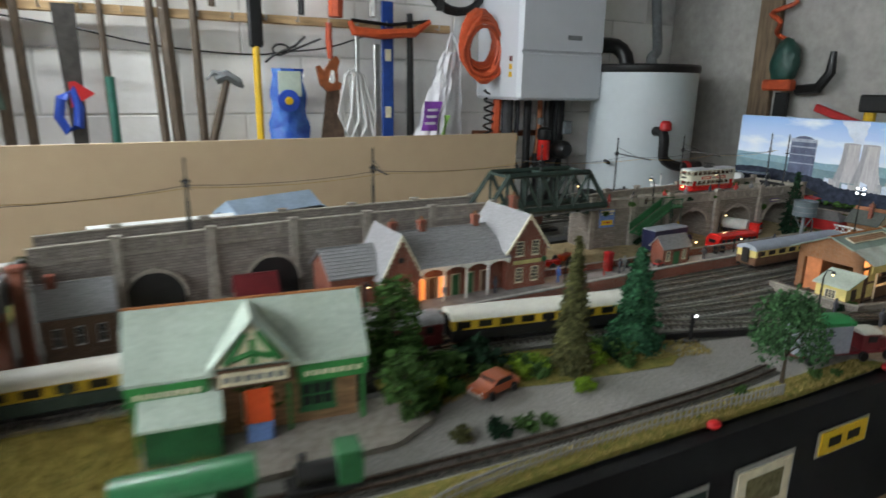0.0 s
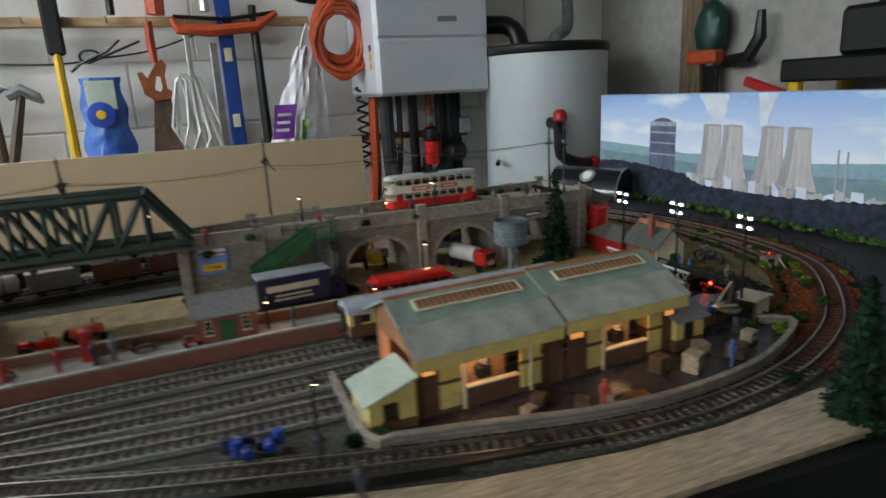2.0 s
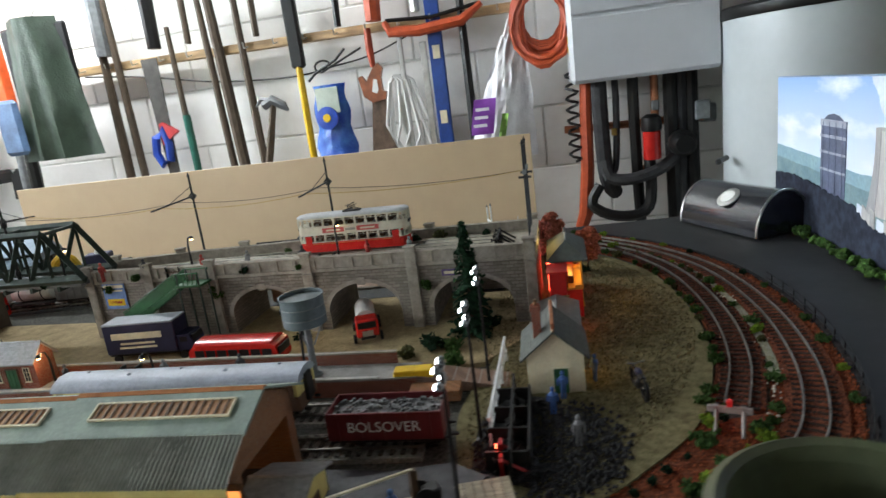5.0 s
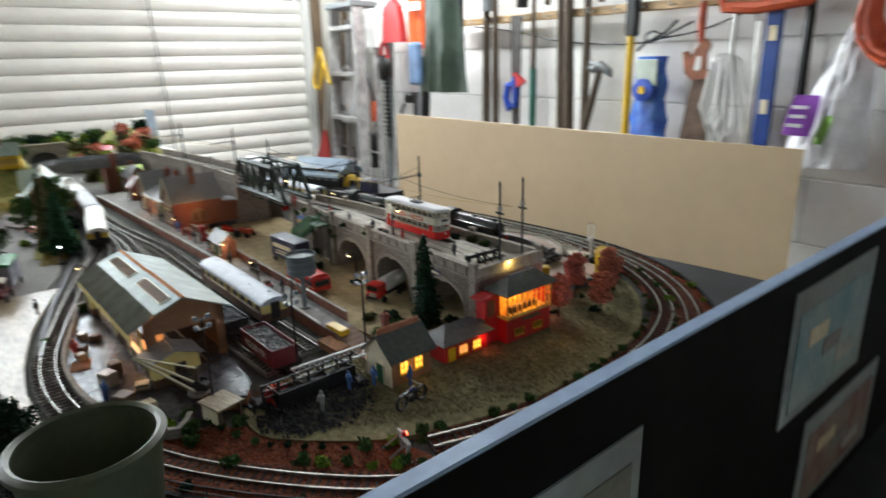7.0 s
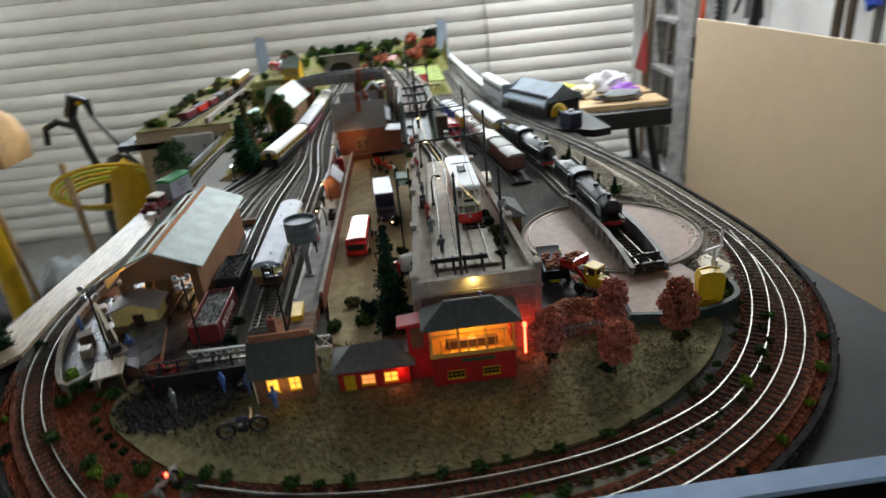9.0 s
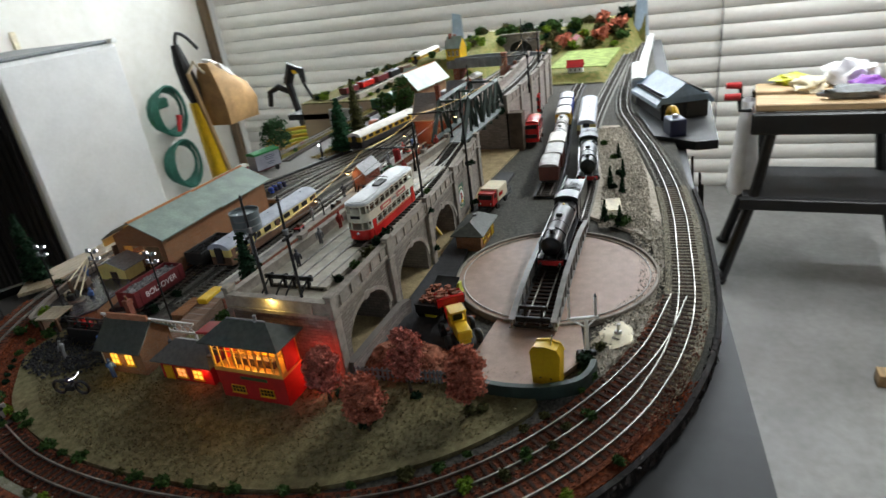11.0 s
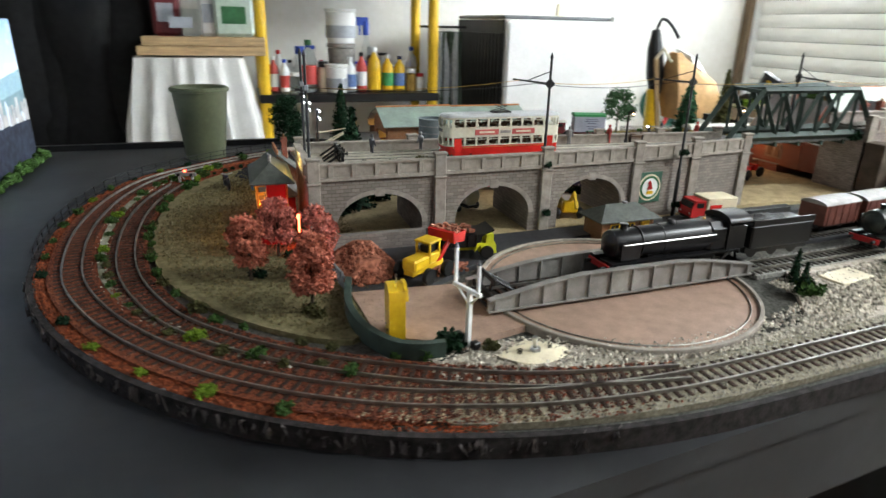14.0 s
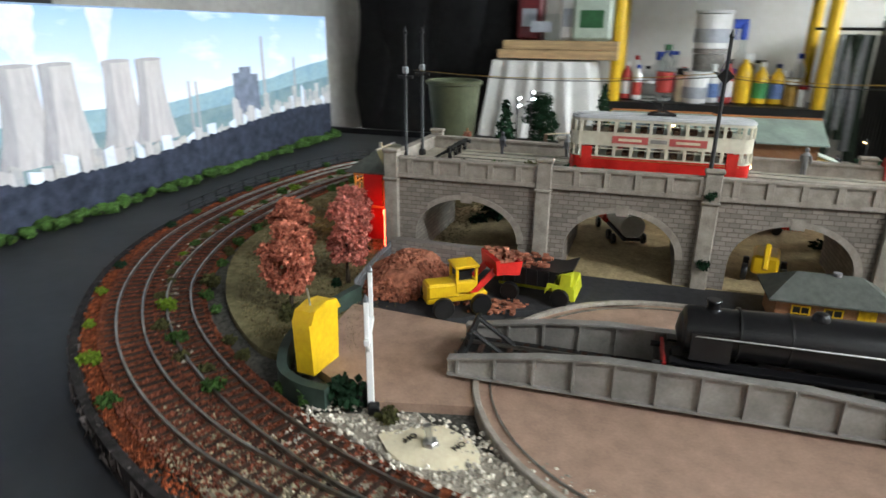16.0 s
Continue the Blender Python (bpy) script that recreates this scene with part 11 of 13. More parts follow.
for k in range(3):
    x = 1.17 + 0.045 * k
    z = -0.05 - 0.030 * (k % 2)
    sw = thing("panel_switch", "chrome toggle switch with a white tag on the black panel", "switch", pose(x, 0.7095, z), group="panel switches")
    part("tag", Geo().box(0, -0.0005, -0.009, 0.014, 0.001, 0.009), M_WHITE, sw)
    part("toggle", Geo().tube([(0, 0, 0), (0, -0.004, 0), (0.001, -0.013, 0.003)], [0.003, 0.002, 0.0016], 7), M_STEEL, sw)
# ---------------------------------------------------------------- far end of the layout: raised board, hills, cottages
raised = thing("raised_board", "tan plywood riser that carries the upper goods line", "riser")
part("riser", Geo().box(-0.03, 0.598, -0.070, 1.0, 0.275, 0.176, 0.001), M_HARDBOARD, raised)
part("turf", Geo().box(-0.03, 0.598, 0.0195, 1.0, 0.277, 0.004, 0.001), mat("riser_turf", (0.13, 0.14, 0.04), 0.95, 0.4, 60, 0.002, fine=0.5, second=(0.20, 0.15, 0.07)), raised)
for k in range(90):
    bush(seed_b.uniform(-0.45, 0.46), seed_b.choice((seed_b.uniform(0.47, 0.545), seed_b.uniform(0.68, 0.73))), seed_b.uniform(0.008, 0.022), seed_b.choice(("green", "olive", "bright", "olive", "dark")), 0.021, where="on the raised board")
sock = thing("socket_plate", "white double socket plate on the tan riser", "socket", pose(0.4725, 0.622, -0.042))
part("plate", Geo().box(0.003, 0, 0, 0.008, 0.118, 0.088, 0.003), M_WHITE, sock)
for s in (-1, 1):
    for y, z, w, h in ((0, 0.014, 0.007, 0.010), (-0.010, -0.008, 0.010, 0.006), (0.010, -0.008, 0.010, 0.006)):
        part("slot", Geo().box(0.0075, s * 0.029 + y, z - 0.006, 0.0012, w * 0.7, h), M_BLACK_PL, sock)
    part("switch", Geo().box(0.0080, s * 0.010, 0.032, 0.003, 0.009, 0.014, 0.001), M_WHITE, sock)
track("upper_track", spline([(0.45, 0.575), (0.2, 0.60), (-0.1, 0.615), (-0.5, 0.60)]), "upper goods line on the riser", z=0.022)
for k, (x, y, m_w) in enumerate(((0.36, 0.585, M_MAROON), (0.265, 0.595, M_REDB), (0.17, 0.603, M_MAROON), (0.08, 0.610, M_SOOT_SHADE), (-0.01, 0.614, M_WOOD_D))):
    w = thing("goods_wagon", "open goods wagon on the upper line", "goods wagon", pose(x, y, 0.0235, 0, 0, 174 + k * 1.5), group="upper line wagons")
    part("body", Geo().box(0, 0, 0.016, 0.074, 0.030, 0.018, 0.0008), m_w, w)
    part("load", Geo().blob(0, 0, 0.0245, 0.034, 0.013, 0.004, 0.3, k), M_COAL if k % 2 else M_SAND, w)
    part("chassis", Geo().box(0, 0, 0.0055, 0.070, 0.018, 0.004), M_SOOT_SHADE, w)
    for sx in (-1, 1):
        for s in (-1, 1):
            part("wheel", Geo().lathe([(0.006, 0), (0.006, 0.002)], 12, m=pose(sx * 0.022, s * 0.009, 0.006, 90, 0, 0)), M_SOOT_SHADE, w)
solid("low_wall", Geo().box(0.20, 0.665, 0.030, 0.50, 0.012, 0.016, 0.001), M_CAP, "long pale concrete wall beside the upper line", "wall")
picket("picket_fence", [(0.50, 0.70), (0.62, 0.735), (0.80, 0.742), (0.98, 0.732)], 0.014, "pale blue grey picket fence beside the road", M_STEELGREY, 0.006)

# hills with a cutting for the line and a level field
def land(x, y):
    s = lambda v: 0 if v < 0 else 1 if v > 1 else v * v * (3 - 2 * v)
    far = 0.075 * s((-0.16 - x) / 0.28) + 0.030 * s((-0.30 - x) / 0.2) * s((y - 1.1) / 0.3)
    left = 0.080 * s((0.19 - x) / 0.08) * s((0.965 - y) / 0.045)
    field = 0.022 * s((0.26 - x) / 0.05) * s((y - 1.11) / 0.04) * s((1.395 - y) / 0.02)
    h = max(far, left, field)
    if x > -0.25 and 0.955 < y < 1.105 and h < 0.08:
        h = -0.006
    if y > 1.395:
        h *= s((1.44 - y) / 0.05) * 0.9 if x > -0.5 else 1
        h = h if x < -0.05 else min(h, -0.005)
    return h + 0.006 * noise.noise(Vector((x * 14, y * 14, 0.3))) * (1 if h > 0.03 else 0.15)


rows = [[(-0.60 + 0.012 * i, 0.735 + 0.0115 * j, land(-0.60 + 0.012 * i, 0.735 + 0.0115 * j)) for j in range(63)] for i in range(74)]
solid("hills", Geo().sheet(rows), mat("hill_turf", (0.10, 0.13, 0.03), 0.95, 0.4, 60, 0.002, fine=0.5, second=(0.24, 0.20, 0.07)), "green and straw coloured scenic hills", "hill", kind="structure", smooth=60)
solid("cricket_field", Geo().prism([(0.13, 1.20), (0.14, 1.385), (-0.22, 1.385), (-0.22, 1.20)], 0.0185, 0.0245, "z"), mat("field_green", (0.26, 0.33, 0.10), 0.95, 0.3, 40, 0.001, fine=0.4), "bright green mown field on the far hill", "field", kind="structure")
portal = thing("tunnel_mouth", "stone tunnel mouth with a black opening in the hillside", "tunnel", pose(-0.262, 1.005, 0))
arch = [(-0.075, -0.004), (-0.075, 0.095), (0.075, 0.095), (0.075, -0.004), (0.045, -0.004), (0.045, 0.040)] + [(0.045 * math.cos(k * math.pi / 10), 0.040 + 0.030 * math.sin(k * math.pi / 10)) for k in range(1, 10)] + [(-0.045, 0.040), (-0.045, -0.004)]
part("facing", Geo().prism(arch, -0.004, 0.004, "x"), M_STONEWALL, portal)
# Black block behind the arch paints in the tunnel's shade.
part("bore", Geo().box(-0.010, 0, 0.034, 0.010, 0.100, 0.078), M_SOOT_SHADE, portal, "black block for the shade in the tunnel")
part("coping", Geo().box(0, 0, 0.097, 0.012, 0.156, 0.005, 0.001), M_CAP, portal)
# plate girder road bridge and its piers
gb = thing("girder_bridge", "grey plate girder road bridge over the lines", "bridge", pose(0.268, 1.068, 0.0705, 0, 0, 88))
for s in (-1, 1):
    part("girder", Geo().prism([(-0.152, 0), (0.152, 0), (0.152, 0.022), (0.08, 0.030), (-0.08, 0.030), (-0.152, 0.022)], s * 0.032 - 0.0015, s * 0.032 + 0.0015, "y"), M_GREY, gb)
    for k in range(13):
        part("stiffener", Geo().box(-0.144 + 0.024 * k, s * 0.0345, 0.011, 0.0022, 0.003, 0.022), M_GREY, gb)
part("roadway", Geo().box(0, 0, 0.004, 0.304, 0.062, 0.006), M_TAR, gb)
for y in (0.945, 1.10):
    pier = solid("bridge_pier", Geo().box(0, 0, 0.033, 0.066, 0.022, 0.074, 0.001), M_BRICK, "red brick pier under the road bridge", "bridge pier", pose(0.264 + (y - 0.945) * 0.035, y, 0), group="bridge piers")
solid("brick_stack", Geo().box(0, 0, 0.054, 0.014, 0.014, 0.108, 0.001).box(0, 0, 0.109, 0.018, 0.018, 0.005, 0.001), M_BRICK, "square red brick stack beside the bridge", "chimney", pose(0.3145, 1.1095, 0))


def cottage(x, y, z, turn, length, depth, wall, rise, m_wall, m_roof, label, stacks=1):
    root = thing("cottage", label, "house", pose(x, y, z, 0, 0, turn), group="far cottages")
    part("wall", gable_body(length, depth, wall, rise, "x"), m_wall, root)
    gable_roof(root, length, depth, wall, rise, 0.004, 0.002, m_roof, "x")
    for side in ("front", "back"):
        for u in (-0.3, 0.0, 0.3):
            add_window(root, side, length, depth, u * length, wall * 0.3, length * 0.11, wall * 0.4, M_WHITE, M_BLACK_PL, (2, 2))
    for k in range(stacks):
        part("chimney", Geo().box(-length * 0.32 + k * length * 0.62, 0, wall + rise, 0.010, 0.010, 0.024, 0.0008), M_BRICK, root)
    return root


cottage(0.11, 0.880, 0.076, 80, 0.055, 0.045, 0.040, 0.030, M_YELLOW, M_ROOF_G, "yellow cottage on the far hill", 1)
cottage(-0.02, 0.83, 0.076, 20, 0.06, 0.04, 0.03, 0.022, M_BRICK_O, M_SLATE, "brick cottage on the far hill", 1)
cottage(-0.30, 1.22, 0.030, 30, 0.05, 0.035, 0.022, 0.016, M_PALE, M_RED, "small pavilion beside the green field", 0)
cottage(0.20, 1.30, 0.020, 95, 0.045, 0.03, 0.02, 0.014, M_WHITE, M_RED, "white hut with a red roof by the field", 0)
cottage(0.360, 1.150, 0.0, 2, 0.070, 0.055, 0.050, 0.026, M_BRICK_P, M_SLATE, "pink brick house with a grey slate roof", 1)
cottage(0.545, 1.112, 0.0, 0, 0.045, 0.04, 0.050, 0.022, M_BRICK, M_MAROON, "small brick hut with a maroon roof by the station", 0)
for x, y, z, m_c in ((0.24, 1.19, 0.025, M_RED), (0.17, 1.17, 0.025, M_WHITE)):
    cr = thing("parked_car", "small model car parked by the road", "car", pose(x, y, z, 0, 0, 30 + x * 300), group="far parked cars")
    part("body", Geo().prism([(-0.027, 0.004), (0.027, 0.004), (0.027, 0.010), (0.016, 0.012), (0.010, 0.018), (-0.014, 0.018), (-0.020, 0.012), (-0.027, 0.011)], -0.010, 0.010, "y"), m_c, cr)
    for sx in (-1, 1):
        for s in (-1, 1):
            part("wheel", Geo().lathe([(0.0042, 0), (0.0042, 0.002)], 12, m=pose(sx * 0.016, s * 0.0095 + 0.001, 0.0042, 90, 0, 0)), M_BLACK_PL, cr)
for k in range(120):
    x, y = seed_b.uniform(-0.56, 0.24), seed_b.uniform(0.75, 1.43)
    z = land(x, y)
    if z > 0.024 and not (-0.22 < x < 0.21 and 1.10 < y < 1.40) and not (0.0 < x < 0.18 and 0.84 < y < 0.93):
        far = x < -0.18
        bush(x, y, seed_b.uniform(0.018, 0.036), seed_b.choice(("green", "olive", "olive", "dark", "green", "bright") if far else ("green", "bright", "olive")), z, where="on the far hills")
for x, y, k in ((-0.28, 1.16, "rust"), (-0.22, 1.12, "rust"), (-0.30, 1.30, "rust"), (-0.36, 1.36, "rust"), (-0.18, 1.14, "olive"), (-0.40, 1.2, "green"), (-0.42, 1.3, "rust"), (-0.45, 1.38, "dark"), (-0.44, 1.1, "green"), (-0.42, 1.0, "dark"), (-0.38, 0.93, "green"), (0.05, 1.10, "olive"), (0.21, 1.13, "bright")):
    bush(x, y, 0.045, k, land(x, y), 1.2, "on the far hills")
for i, (x, y, h, r, mm) in enumerate(((-0.20, 1.13, 0.07, 0.018, M_FOL_B), (0.50, 0.90, 0.07, 0.03, M_FOL), (0.62, 0.845, 0.075, 0.028, M_FOL), (0.24, 0.96, 0.05, 0.022, M_FOL_L), (-0.33, 1.03, 0.05, 0.03, M_FOL))):
    tree("broadleaf_tree", x, y, max(0, land(x, y)) if x < 0.27 else 0, h, r, round_crown(h, r, 60 + i, 24, 34, 0.003, 0.15), mm, "distant leafy green tree on the layout", 60 + i)
for y0, label in ((0.66, "small blue sky panel at the far corner"), (1.43, "small pale sky panel at the far corner")):
    solid("sky_panel", Geo().prism([(-0.03, 0), (0.03, 0), (0.022, 0.15), (-0.015, 0.16)], -0.002, 0.002, "x"), mat("panel_blue", (0.34, 0.44, 0.54), 0.6, 0.2, 12), label, "panel", pose(-0.50, y0, 0.02, 0, 0, 20))

# side shelf with the black shed, and the bright strip behind the rear track
solid("edge_angle", ribbon(spline([(-0.60, 1.462), (0.0, 1.487), (0.35, 1.507), (0.56, 1.520)], 0.05), 0.012, BZ, 0.016), M_ALU, "long bright aluminium angle along the rear edge", "metal strip")
shelf2 = thing("side_shelf", "grey side shelf fixed to the rear of the baseboard", "shelf", pose(0, 0, 0))
part("top", Geo().prism([(0.50, 1.520), (0.70, 1.535), (0.88, 1.580), (0.93, 1.66), (0.92, 1.70), (0.48, 1.680)], BZ + 0.001, 0.004, "z"), M_BOARD, shelf2)
part("bracket", Geo().box(0.66, 1.65, BZ - 0.05, 0.03, 0.08, 0.04), M_PINE, shelf2)
shed = thing("engine_shed", "black model shed with a pale blue pitched roof", "shed", pose(0.666, 1.600, 0.004, 0, 0, 22))
part("body", Geo().box(0, 0, 0.025, 0.18, 0.100, 0.050, 0.001), M_BLACK, shed)
part("roof", Geo().prism([(-0.062, 0.030), (-0.053, 0.030), (-0.049, 0.050), (0.049, 0.050), (0.053, 0.030), (0.062, 0.030), (0.060, 0.036), (0, 0.076), (-0.060, 0.036)], -0.094, 0.094, "x"), mat("pale_blue_roof", (0.30, 0.39, 0.49), 0.5, 0.15, 20, stain=0.2), shed)
for s in (-1, 1):
    part("door", Geo().box(0.0908, s * 0.024, 0.021, 0.002, 0.040, 0.040), M_SOOT_SHADE, shed)
rcar = thing("railcar", "silver grey railcar with a white roof on the rear edge", "railcar", pose(0.47, 1.510, 0.016, 0, 0, 6))
part("body", Geo().box(0, 0, 0.024, 0.225, 0.030, 0.038, 0.003), mat("silver_paint", (0.42, 0.45, 0.50), 0.35, 0.1, 30), rcar)
part("roof", Geo().prism([(-0.0155, 0.043), (0.0155, 0.043), (0.012, 0.048), (0, 0.050), (-0.012, 0.048)], -0.114, 0.114, "x"), M_WHITE, rcar, "white curved roof")
for s in (-1, 1):
    for k in range(8):
        part("window", Geo().box(-0.091 + 0.026 * k, s * 0.0152, 0.031, 0.019, 0.0012, 0.011, 0.0003), M_BLACK_PL, rcar)
wheels(rcar, (-0.09, -0.07, 0.07, 0.09))
hook = thing("yellow_tool", "orange yellow plastic clamp on the side shelf", "clamp", pose(0.80, 1.612, 0.004, 0, 0, 25))
part("loop", Geo().tube([(0.022 * math.cos(k * 0.4), 0, 0.004 + 0.030 * abs(math.sin(k * 0.4))) for k in range(9)], 0.008, 8), M_YELLOW, hook)
nb = thing("control_box", "dark blue control box on the side shelf", "control box", pose(0.872, 1.620, 0.004, 0, 0, 20))
part("case", Geo().box(0, 0, 0.017, 0.046, 0.032, 0.034, 0.002), M_NAVY, nb)
part("knob", Geo().lathe([(0.006, 0), (0.005, 0.006)], 12, (0, 0, 0.034)), M_WHITE, nb)

for k in range(6):
    part("window", Geo().box(-0.072 + 0.029 * k, -0.0505, 0.030, 0.020, 0.002, 0.022, 0.0005), M_GREY, shed)
patch("straw_field", [(0.20, 0.742), (0.472, 0.742), (0.472, 0.855), (0.44, 0.955), (0.30, 0.962), (0.20, 0.955)], 0.0035, M_GRASS, "straw yellow grass field beside the halt", False)
rnd = random.Random(44)
grass("field_grass", [(rnd.uniform(0.29, 0.47), rnd.uniform(0.745, 0.955), 0.003) for _ in range(4200)], 0.004, 0.010, mat("field_blades", (0.36, 0.28, 0.08), 0.9, 0.3, 100, per_island=0.4), "long straw yellow grass beside the halt", 12)
patch("rear_chippings", [(1.30, 1.520), (1.15, 1.512), (0.95, 1.482), (0.78, 1.462), (0.78, 1.500), (0.965, 1.556), (1.142, 1.598), (1.30, 1.622), (1.36, 1.60)], 0.0011, M_STONES, "pale grey stone chippings beside the rear line", False)
pebbles("rear_chips", along(spline([(1.34, 1.575), (1.15, 1.555), (0.97, 1.52), (0.80, 1.482)]), 0.036, 4800, 70, 0.0016), 0.0009, 0.0026, M_CHIP_G, "pale loose stone chippings beside the rear line", 13)
# ---------------------------------------------------------------- the tool wall
TY = 2.775
rail = thing("tool_rail", "long pale timber rail on the block wall", "tool rail", kind="structure")
part("rail", Geo().box(0.78, 2.815, 0.512, 1.80, 0.035, 0.030, 0.002), M_PINE, rail)
for k in range(15):
    part("hook", Geo().tube([(0.0 + 0.115 * k, 2.80, 0.512), (0.0 + 0.115 * k, 2.765, 0.505), (0.0 + 0.115 * k, 2.760, 0.525)], 0.003, 5), M_STEEL, rail)


def bar_tool(name, label, category, x0, z0, x1, z1, r, material, y=TY, flat=0.6):
    """A straight handle on the wall, from its foot to its head."""
    root = thing(name, label, category, pose(x0, y, z0))
    g = Geo().tube([(0, 0, 0), ((x1 - x0) * 0.5, 0, (z1 - z0) * 0.5), (x1 - x0, 0, z1 - z0)], [r, r * 1.1, r * 0.85], 8)
    part("handle", g, material, root)
    return root


M_ASH = mat("worn_ash_handle", (0.085, 0.06, 0.038), 0.6, 0.35, 30, stretch=(6, 6, 1), stain=0.3)
M_SHEATH = mat("green_sheath", (0.02, 0.13, 0.09), 0.5, 0.2, 30)
M_ORANGE_C = mat("orange_cable", (0.46, 0.07, 0.018), 0.5, 0.15, 40)
M_BLUE_L = mat("level_blue", (0.012, 0.05, 0.24), 0.4, 0.2, 30)
M_POLY = mat("white_polythene", (0.72, 0.72, 0.74), 0.35, 0.1, 20, 0.002)
M_PURPLE = mat("purple_print", (0.25, 0.06, 0.42), 0.5, 0.2, 30)
M_BLUEBAG = mat("blue_film", (0.02, 0.07, 0.42), 0.22, 0.4, 26, 0.004, second=(0.06, 0.20, 0.60), coat=0.5)
sw = thing("hand_saw", "dark steel hand saw with a blue grip and red guard", "saw", pose(0.295, TY, -0.1))
part("blade", Geo().prism([(-0.012, 0.0), (0.022, 0.0), (0.034, 0.62), (-0.034, 0.62)], -0.002, 0.002, "y"), mat("dark_saw_steel", (0.06, 0.055, 0.05), 0.5, 0.3, 30, metal=0.5), sw)
part("grip", Geo().tube([(-0.005, -0.006, 0.36), (-0.038, -0.008, 0.33), (-0.050, -0.008, 0.27), (-0.030, -0.008, 0.225), (0.002, -0.006, 0.24), (0.010, -0.006, 0.30)], 0.016, 8, True), M_BLUE, sw, "blue plastic grip")
part("guard", Geo().prism([(-0.012, 0.30), (0.06, 0.345), (0.005, 0.385), (-0.012, 0.38)], -0.012, 0.006, "y"), M_RED, sw, "red plastic guard")
gs = bar_tool("garden_hoe", "hoe with a brown handle and a green tube", "garden tool", 0.40, -0.2, 0.395, 0.62, 0.011, M_ASH)
part("tube", Geo().tube([(0.004, -0.004, 0.0), (0.002, -0.004, 0.50)], [0.013, 0.015], 8), M_SHEATH, gs)
for x0, x1, r in ((0.565, 0.535, 0.013), (0.612, 0.575, 0.020), (0.685, 0.675, 0.014), (0.17, 0.16, 0.014), (0.10, 0.11, 0.016)):
    bar_tool("garden_fork", "garden tool with a long worn ash handle hanging on the wall", "garden tool", x0, -0.25, x1, 0.75, r, M_ASH)
hm = bar_tool("claw_hammer", "steel claw hammer with a wooden handle", "hammer", 0.69, 0.02, 0.768, 0.295, 0.014, M_ASH, 2.75)
part("head", Geo().tube([(0.040, 0, 0.275), (0.078, 0, 0.292), (0.118, 0, 0.268), (0.132, 0, 0.250)], [0.017, 0.019, 0.016, 0.005], 8), M_GREY, hm, "grey steel head")
part("claw", Geo().tube([(0.07, 0, 0.290), (0.035, 0, 0.300), (0.010, 0, 0.275)], [0.013, 0.010, 0.003], 6), M_GREY, hm)
yp = bar_tool("yellow_pole", "yellow fibreglass pole with a black head", "garden tool", 0.878, -0.3, 0.882, 0.72, 0.013, M_YELLOW)
part("head", Geo().box(0.004, 0, 0.86, 0.05, 0.03, 0.30, 0.008), M_BLACK_PL, yp, "black plastic head")
bag = thing("blue_packet", "shiny blue plastic packet with a green header card", "packet", pose(0.985, 2.76, 0.05))
part("pouch", Geo().sheet([[((-0.055 + 0.11 * i / 10) * (1.5 - 0.06 * j + 0.0022 * j * j) + 0.006 * math.sin(j * 1.3 + i), -0.022 * math.sin(math.pi * i / 10) * (1.5 - j / 12) - 0.014 * noise.noise(Vector((i * 0.9, j * 0.9, 1))), 0.29 * j / 12) for i in range(11)] for j in range(13)]), M_BLUEBAG, bag, smooth=60)
part("card", Geo().box(0.0, -0.032, 0.235, 0.085, 0.004, 0.090, 0.002), M_GREEN_L, bag, "pale green header card")
part("disc", Geo().lathe([(0.040, 0), (0.040, 0.008), (0.024, 0.010)], 20, m=pose(-0.008, -0.034, 0.175, 90, 0, 0)), M_BLUE, bag)
part("hub", Geo().lathe([(0.015, 0), (0.013, 0.004)], 14, m=pose(-0.008, -0.045, 0.175, 90, 0, 0)), M_YELLOW, bag)
ws = thing("wood_saw", "old hand saw with a brown wooden handle", "saw", pose(1.145, TY, 0.02))
part("blade", Geo().prism([(-0.045, 0.0), (0.066, 0.0), (0.040, 0.26), (-0.006, 0.27)], -0.002, 0.002, "y"), mat("rusty_blade", (0.13, 0.085, 0.06), 0.5, 0.4, 30, metal=0.4), ws)
M_SAWH = mat("saw_handle", (0.26, 0.075, 0.025), 0.35, 0.3, 40, coat=0.3)
grip = part("grip", Geo().prism([(-0.048, 0.330), (-0.035, 0.262), (-0.006, 0.238), (0.044, 0.246), (0.050, 0.270), (0.036, 0.276), (0.034, 0.320), (0.044, 0.352), (0.030, 0.372), (0.010, 0.356), (-0.008, 0.330), (-0.020, 0.312), (-0.034, 0.334)], -0.012, 0.008, "y"), M_SAWH, ws, "brown wooden handle")
part("grip_hole", Geo().prism([(-0.002, 0.276), (0.014, 0.268), (0.022, 0.280), (0.020, 0.316), (0.008, 0.318)], -0.0130, -0.0118, "y"), M_WHITE, grip)
part("strap", Geo().tube([(0.010, 0, 0.36), (0.006, 0, 0.42), (0.008, 0, 0.49)], [0.010, 0.014, 0.012], 8), mat("dark_orange", (0.42, 0.06, 0.02), 0.5, 0.2, 30), ws)
cab = thing("cable_loops", "loops of white cable hanging from a hook", "cable", pose(1.235, TY - 0.01, 0.34))
